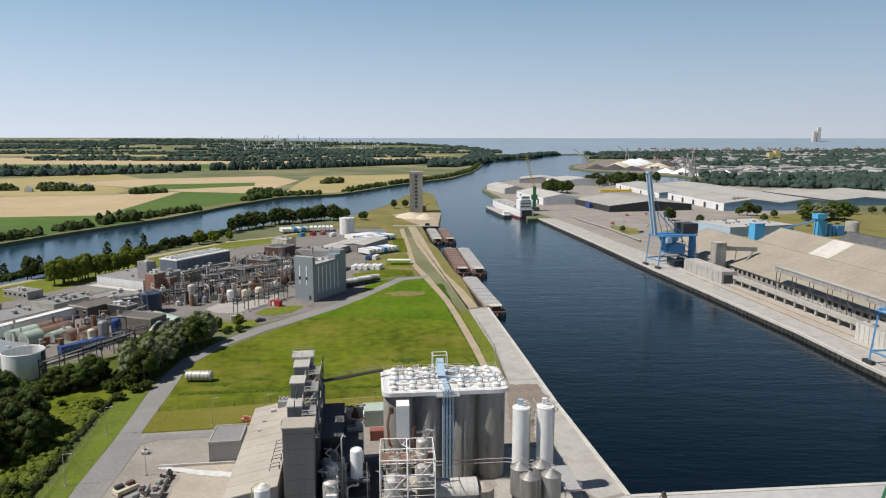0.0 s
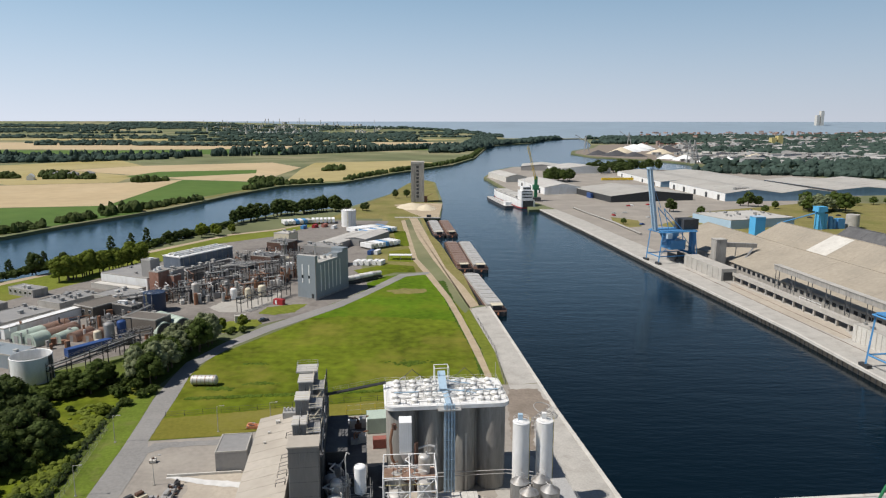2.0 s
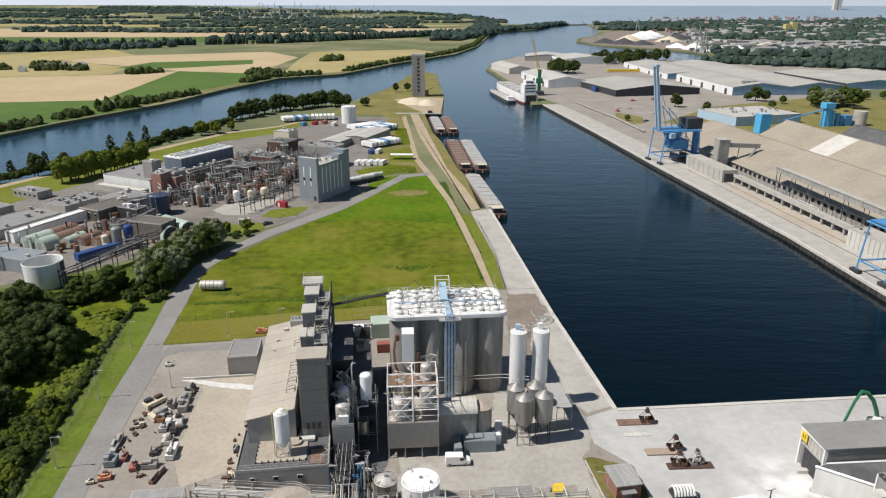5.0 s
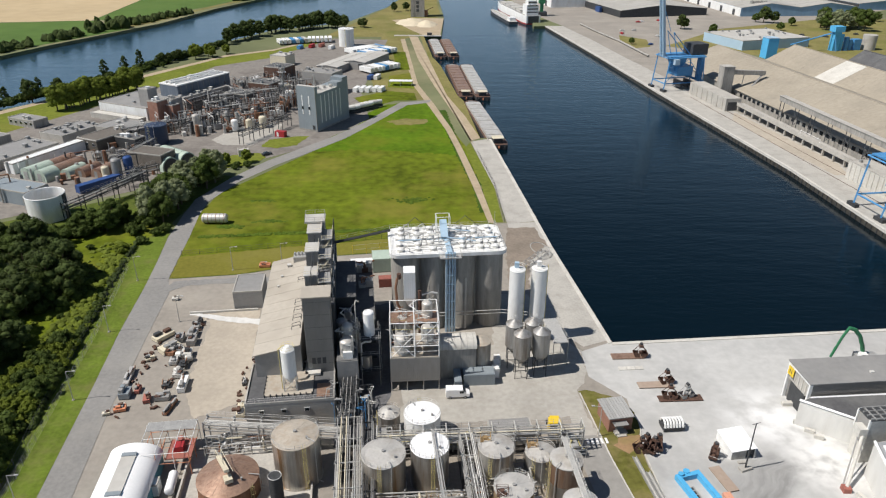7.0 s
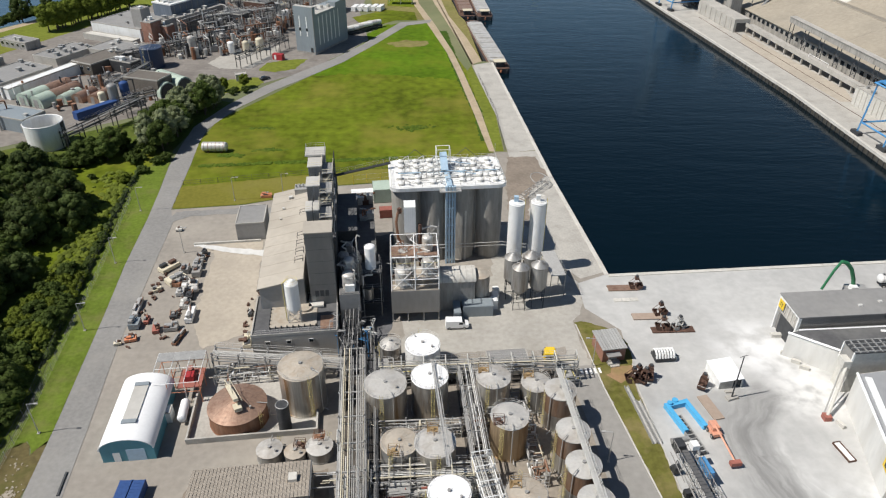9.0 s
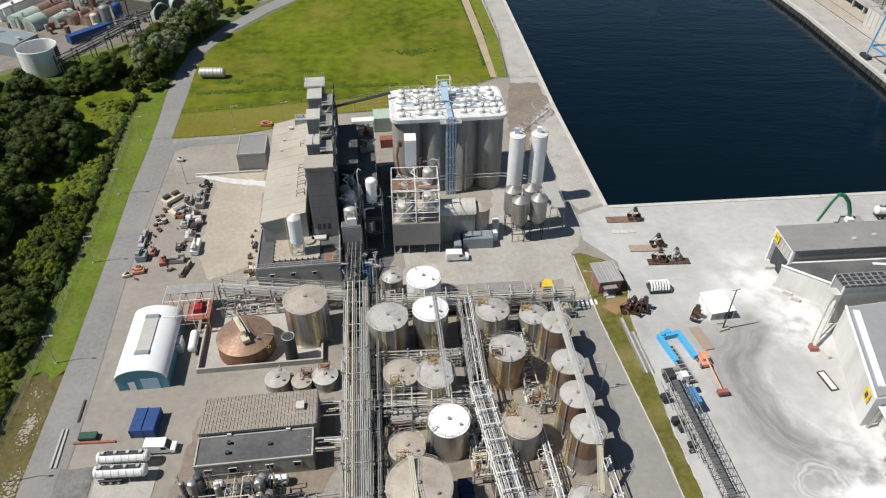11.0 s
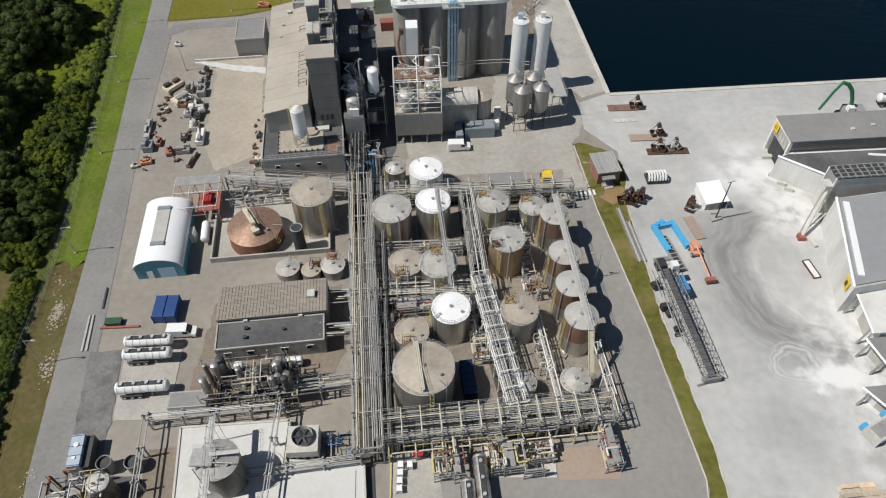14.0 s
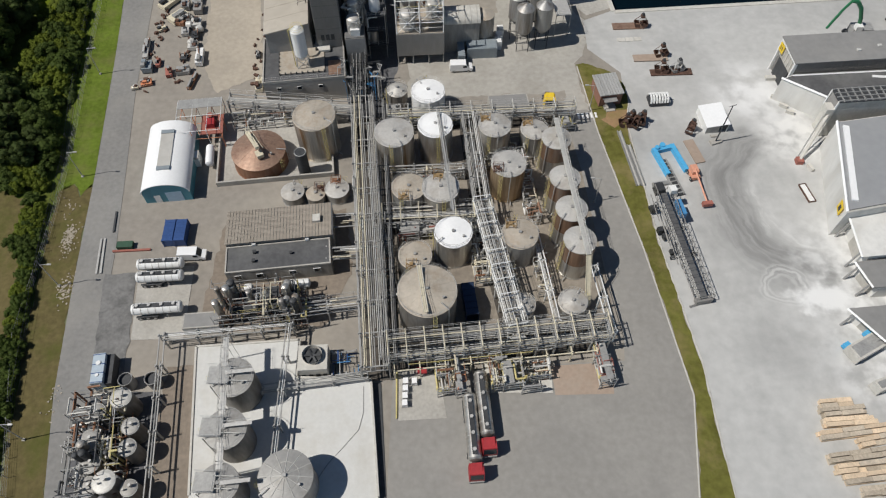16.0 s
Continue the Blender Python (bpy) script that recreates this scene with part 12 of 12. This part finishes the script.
# closed hedge on the canal bank
hg, rh = Geo(), random.Random(66)
for k in range(150):
    f = k / 149
    x = np.interp(f, (0, 0.5, 1), (-243, -206, -172)) + rh.uniform(-2.5, 2.5)
    y = np.interp(f, (0, 0.5, 1), (350, 440, 560)) + rh.uniform(-2, 2)
    for q in range(3):
        leaf_cloud(hg, rh, x + rh.uniform(-1.5, 1.5), y + rh.uniform(-1.5, 1.5), rh.uniform(0.8, 3.0), rh.uniform(1.2, 2.0), 40, 0.95)
solo("bank_hedge", hg, LEAF[0], "dense dark hedge along the canal bank", "hedge", kind="stuff")
# east side
scatter([(333, 645), (372, 630), (384, 662), (345, 676)], 12, (3, 3, 1), 1.3, 1.9, 7)
for x, y, s in ((306, 690, 1.3), (315, 688, 1.1), (324, 671, 0.8), (300, 694, 0.9), (214, 648, 1.15), (218, 650, 0.9), (231, 615, 0.9), (300, 640, 0.8), (420, 700, 0.9), (440, 704, 0.9), (455, 706, 0.8), (150, 568, 0.6)):
    plant(1 if s < 1 else 0, x, y, s)
scatter([(140, 955), (178, 955), (182, 990), (146, 992)], 12, (0, 0, 1), 1.3, 1.8, 7)
scatter([(240, 1100), (290, 1090), (330, 1150), (390, 1180), (320, 1230), (280, 1235), (240, 1160)], 26, (0,), 1.3, 1.9, 8)


# ---- hedges, woods and villages far off ----
def clump(g, rn, x, y, z, r, h):
    """A ragged many-sided crown."""
    rows = []
    for k, (f, zz) in enumerate(((0.75, 0.0), (1.0, 0.35), (0.8, 0.7), (0.35, 0.95))):
        rows.append([(x + r * f * rn.uniform(0.75, 1.2) * math.cos(a), y + r * f * rn.uniform(0.75, 1.2) * math.sin(a), z + h * (zz + rn.uniform(-0.06, 0.1))) for a in np.linspace(0, 2 * math.pi, 8)[:-1]])
    for p, q in zip(rows, rows[1:]):
        g.add(p + q, [(i, (i + 1) % 7, 7 + (i + 1) % 7, 7 + i) for i in range(7)])
    g.add(rows[-1], [tuple(range(7))])


def land_z(y):
    return float(np.interp(y, (0, 3300, 3900, 4400, 4850), (0, 0, 16, 40, 74)))


gw, rw2 = Geo(), random.Random(40)


def wood_line(pts, n, r, h, wide=0.0):
    ps = [Vector((*p, 0)) for p in pts]
    ln = [(b - a).length for a, b in zip(ps, ps[1:])]
    for k in range(n):
        d = rw2.uniform(0, sum(ln))
        for a, b, l in zip(ps, ps[1:], ln):
            if d <= l:
                p = a.lerp(b, d / l)
                break
            d -= l
        x, y = p.x + rw2.uniform(-wide, wide), p.y + rw2.uniform(-wide, wide)
        clump(gw, rw2, x, y, land_z(y) - 0.5, r * rw2.uniform(0.6, 1.3), h * rw2.uniform(0.6, 1.25))


FARBANK = [(-440, 330), (-337, 500), (-322, 560), (-303, 612), (-279, 680), (-258, 790), (-224, 915), (-150, 975), (-84, 1150), (12, 1365), (66, 1610), (140, 2300)]
near = Geo()
keep, gw = gw, near
for a, b, n in (((-336, 508), (-324, 548), 26), ((-318, 570), (-306, 604), 30), ((-304, 612), (-262, 740), 80), ((-240, 850), (-226, 905), 40), ((-222, 918), (-170, 955), 40), ((-140, 990), (-92, 1130), 60), ((-84, 1150), (10, 1365), 130), ((12, 1370), (66, 1610), 140), ((66, 1610), (140, 2300), 220)):
    wood_line([a, b], n, 3.6, 6.5, 5)
for x, y, n in ((-420, 955, 14), (-400, 965, 10), (-245, 945, 26), (-228, 925, 20), (-186, 1180, 16), (-178, 1190, 12), (-560, 1010, 30), (-590, 1050, 40), (-640, 1020, 40), (-520, 1010, 14), (-300, 640, 12)):
    wood_line([(x - 10, y), (x + 10, y + 6)], n, 5.0, 9.0, 9)
rough_, shrubs_, tall_, rg2 = Geo(), Geo(), Geo(), random.Random(52)
for a, b in zip(((-97.5, 200), (-96.6, 188), (-94.0, 169), (-91.8, 153.6), (-90.1, 143), (-87.8, 130), (-86.4, 122)), ((-96.6, 188), (-94.0, 169), (-91.8, 153.6), (-90.1, 143), (-87.8, 130), (-86.4, 122), (-83.6, 108))):
    for k in range(34):
        q = rg2.random()
        r_ = rg2.uniform(0.35, 0.95)
        clump(rough_, rg2, a[0] + (b[0] - a[0]) * q + rg2.uniform(-0.7, 0.3), a[1] + (b[1] - a[1]) * q, 0, r_, r_ * rg2.uniform(1.0, 1.9))
for k in range(620):
    y = rg2.uniform(110, 197)
    x = float(np.interp(y, (110, 128, 148, 169, 199), (-87.2, -89.2, -92.4, -95.6, -99))) - abs(rg2.gauss(0, 4.5))
    r_ = rg2.uniform(0.3, 1.15)
    clump(shrubs_, rg2, x, y, 0, r_, r_ * rg2.uniform(0.5, 1.1))
for k in range(420):
    x = rg2.uniform(-79, -16)
    clump(tall_, rg2, x, 201.9 + (x + 74) * 0.108 + rg2.uniform(-0.5, 0.9), -0.05, rg2.uniform(0.5, 1.0), rg2.uniform(0.2, 0.5))
for cx, cy, sx, sy, n in ((-65.5, 233, 1.5, 0.5, 26), (-11.5, 234.3, 3.0, 1.2, 60), (-59.3, 214.4, 3.0, 0.6, 40), (-71.2, 209.8, 3, 0.6, 40)):
    for k in range(n):
        clump(tall_, rg2, rg2.gauss(cx, sx), rg2.gauss(cy, sy), -0.05, rg2.uniform(0.5, 1.0), rg2.uniform(0.15, 0.35))
solo("fence_growth", rough_, LEAF[0], "dark weeds and brambles grown along the wire fence", "hedge", kind="stuff")
solo("glade_shrubs", shrubs_, LEAF[2], "bright low shrubs and tall weeds in the glade", "shrubs", kind="stuff")
solo("tall_grass_tufts", tall_, GRASS_TALL, "dark tufts of tall grass in the meadow", "grass", kind="stuff")
solo("hedgerow_bushes", near, LEAF[0], "dark hedges and field trees beyond the canal", "hedge", kind="stuff")
gw = keep
wood_line([(-2400, 1480), (-735, 1566), (-388, 1710), (-100, 2000), (131, 2343)], 900, 5, 16, 6)
wood_line([(-1300, 1300), (-700, 1480), (-620, 1560)], 200, 10, 13, 40)
wood_line([(-560, 1850), (-300, 1950), (0, 2150)], 150, 10, 14, 30)
wood_line([(0, 1850), (100, 2150), (160, 2700), (190, 3200)], 420, 14, 18, 40)
for k in range(26):
    y = rw2.uniform(2200, 4600)
    x = rw2.uniform(-0.65, 0.02) * y
    wood_line([(x - rw2.uniform(120, 500), y), (x + rw2.uniform(120, 400), y + rw2.uniform(-40, 40))], 60, 13, 12, 20)
for k in range(40):
    y = rw2.uniform(1350, 3600)
    x = rw2.uniform(0.22, 0.66) * y + 120
    if y < 2300 and x < 900:
        continue
    wood_line([(x - rw2.uniform(60, 260), y), (x + rw2.uniform(60, 260), y + rw2.uniform(-50, 50))], 64, 15, 16, 36)
wood_line([(560, 1330), (900, 1300), (1300, 1500)], 420, 10, 13, 60)
wood_line([(430, 1165), (570, 1085), (640, 1040), (900, 1060)], 260, 8, 12, 22)
wood_line([(640, 1150), (760, 1250), (900, 1180)], 220, 8, 11, 50)
wood_line([(170, 2420), (320, 2680), (410, 2980), (520, 3200)], 260, 11, 15, 26)
wood_line([(700, 3220), (900, 2960), (1180, 3050)], 160, 10, 9, 40)
wood_line([(700, 1800), (1100, 1750), (1500, 1900)], 360, 11, 15, 60)
wood_line([(900, 2300), (1400, 2250), (1900, 2500)], 360, 12, 15, 90)
for k in range(34):
    y = 3250 + 1450 * rw2.random() ** 0.7
    x = rw2.uniform(-0.72, -0.2 if y > 4300 else 0.0) * y
    wood_line([(x - rw2.uniform(200, 500), y), (x + rw2.uniform(200, 500), y + rw2.uniform(-30, 30))], 60, 16, 11, 24)
wood_line([(1200, 3240), (1700, 3200), (2500, 3180)], 420, 14, 13, 60)
wood_line([(1300, 3320), (1900, 3340), (2600, 3330)], 300, 14, 15, 30)
wood_line([(-300, 4380), (120, 3950), (280, 3420)], 140, 14, 12, 40)
solo("distant_woods", gw, LEAF_HAZE, "rows of distant trees and woods on the polder", "woods", kind="stuff")
sw, sr, rs = Geo(), Geo(), random.Random(43)
for k in range(420):
    y = 1300 + 2100 * rs.random() ** 1.3
    x = rs.uniform(0.36, 0.72) * y + 60
    if y < 2200 and x < 0.44 * y:
        continue
    w, d, h, a = rs.uniform(12, 48), rs.uniform(9, 20), rs.uniform(7, 14), radians(rs.choice((8, 14, 98, 104)) + rs.uniform(-8, 8))
    z, c, s = land_z(y), math.cos(a), math.sin(a)
    corner = lambda u, v, e: (x + c * u - s * v, y + s * u + c * v, z + e)
    sw.obox((x, y, z + h / 2), (w, d, h), math.degrees(a))
    sr.add([corner(u, v, h + e) for u in (-w * 0.51, w * 0.51) for v, e in ((-d * 0.53, 0), (0, d * 0.16), (d * 0.53, 0))], [(0, 3, 4, 1), (1, 4, 5, 2), (0, 1, 2), (5, 4, 3)])
solo("distant_sheds", sw, mat("distant_shed_walls", (0.36, 0.36, 0.36), 0.8, var=0.2, s1=0.01, spread=0.5, spec=0.1), "pale and grey sheds between distant trees", "sheds", kind="stuff")
solo("distant_shed_roofs", sr, mat("distant_shed_roofs", (0.40, 0.39, 0.37), 0.8, var=0.2, s1=0.01, spread=0.5, spec=0.1), "pale and grey pitched roofs of distant sheds", "sheds", kind="stuff")
gt, gr, rv = Geo(), Geo(), random.Random(41)
for k in range(520):
    y = rv.uniform(2300, 3900)
    x = rv.uniform(0.28, 0.66) * y
    z = land_z(y)
    w, d, h, a = rv.uniform(8, 22), rv.uniform(7, 12), rv.uniform(4, 7.5), rv.uniform(0, 180)
    if rv.random() < 0.015:
        h *= 2.4
    gt.obox((x, y, z + h / 2), (w, d, h), a)
    gr.obox((x, y, z + h + 1), (w * 1.04, d * 0.7, 2.4), a)
solo("distant_town", gt, TOWN_FAR, "pale and brick houses of a distant town", "town", kind="stuff")
solo("distant_roofs", gr, mat("distant_tile_roofs", (0.26, 0.13, 0.09), 0.9, var=0.3, spread=0.4), "red-brown roofs of a distant town", "town", kind="stuff")
gi = Geo()
for k in range(150):
    y = rv.uniform(3600, 4700)
    x = y * rv.choice((rv.gauss(-0.235, 0.03), rv.uniform(-0.34, -0.08)))
    z = land_z(y)
    if rv.random() < 0.45:
        gi.cyl(x, y, z, z + rv.uniform(8, 16), rv.uniform(6, 13), n=12)
    else:
        gi.cyl(x, y, z, z + rv.uniform(14, 38), rv.uniform(1.2, 2.6), n=8)
solo("distant_refinery", gi, CONCRETE_LIGHT, "pale tanks and stacks of a refinery on the horizon", "refinery", kind="stuff")
gp = Geo()
for k in range(170):
    y = rv.uniform(1450, 2500)
    x = rv.uniform(0.32, 0.62) * y + 40
    gp.obox((x, y, 4), (rv.uniform(14, 60), rv.uniform(12, 40), 8), 12)
solo("distant_port_sheds", gp, ROOF_PALE, "pale sheds of the far port area", "port sheds", kind="stuff")
ftw = thing("far_tower_block", "twin pale tower block on the horizon", "tower", 2420, 4560, 45)
for x in (0, 26):
    part("shaft", Geo().box(x, 0, 0, x + 20, 30, 72 + x), CONCRETE_LIGHT, ftw)
farm = thing("farmstead", "white farmhouse with long grey barns", "farm", -590, 985, 0.1, 20)
part("house", Geo().sweep([(0, 0), (9, 0), (9, 5), (4.5, 9), (0, 5)], 0, 14), WHITE, farm)
for k in range(3):
    part("barn", Geo().sweep([(22 + k * 22, 0), (38 + k * 22, 0), (38 + k * 22, 5), (30 + k * 22, 8), (22 + k * 22, 5)], 20, 60), ROOF_GREY, farm)
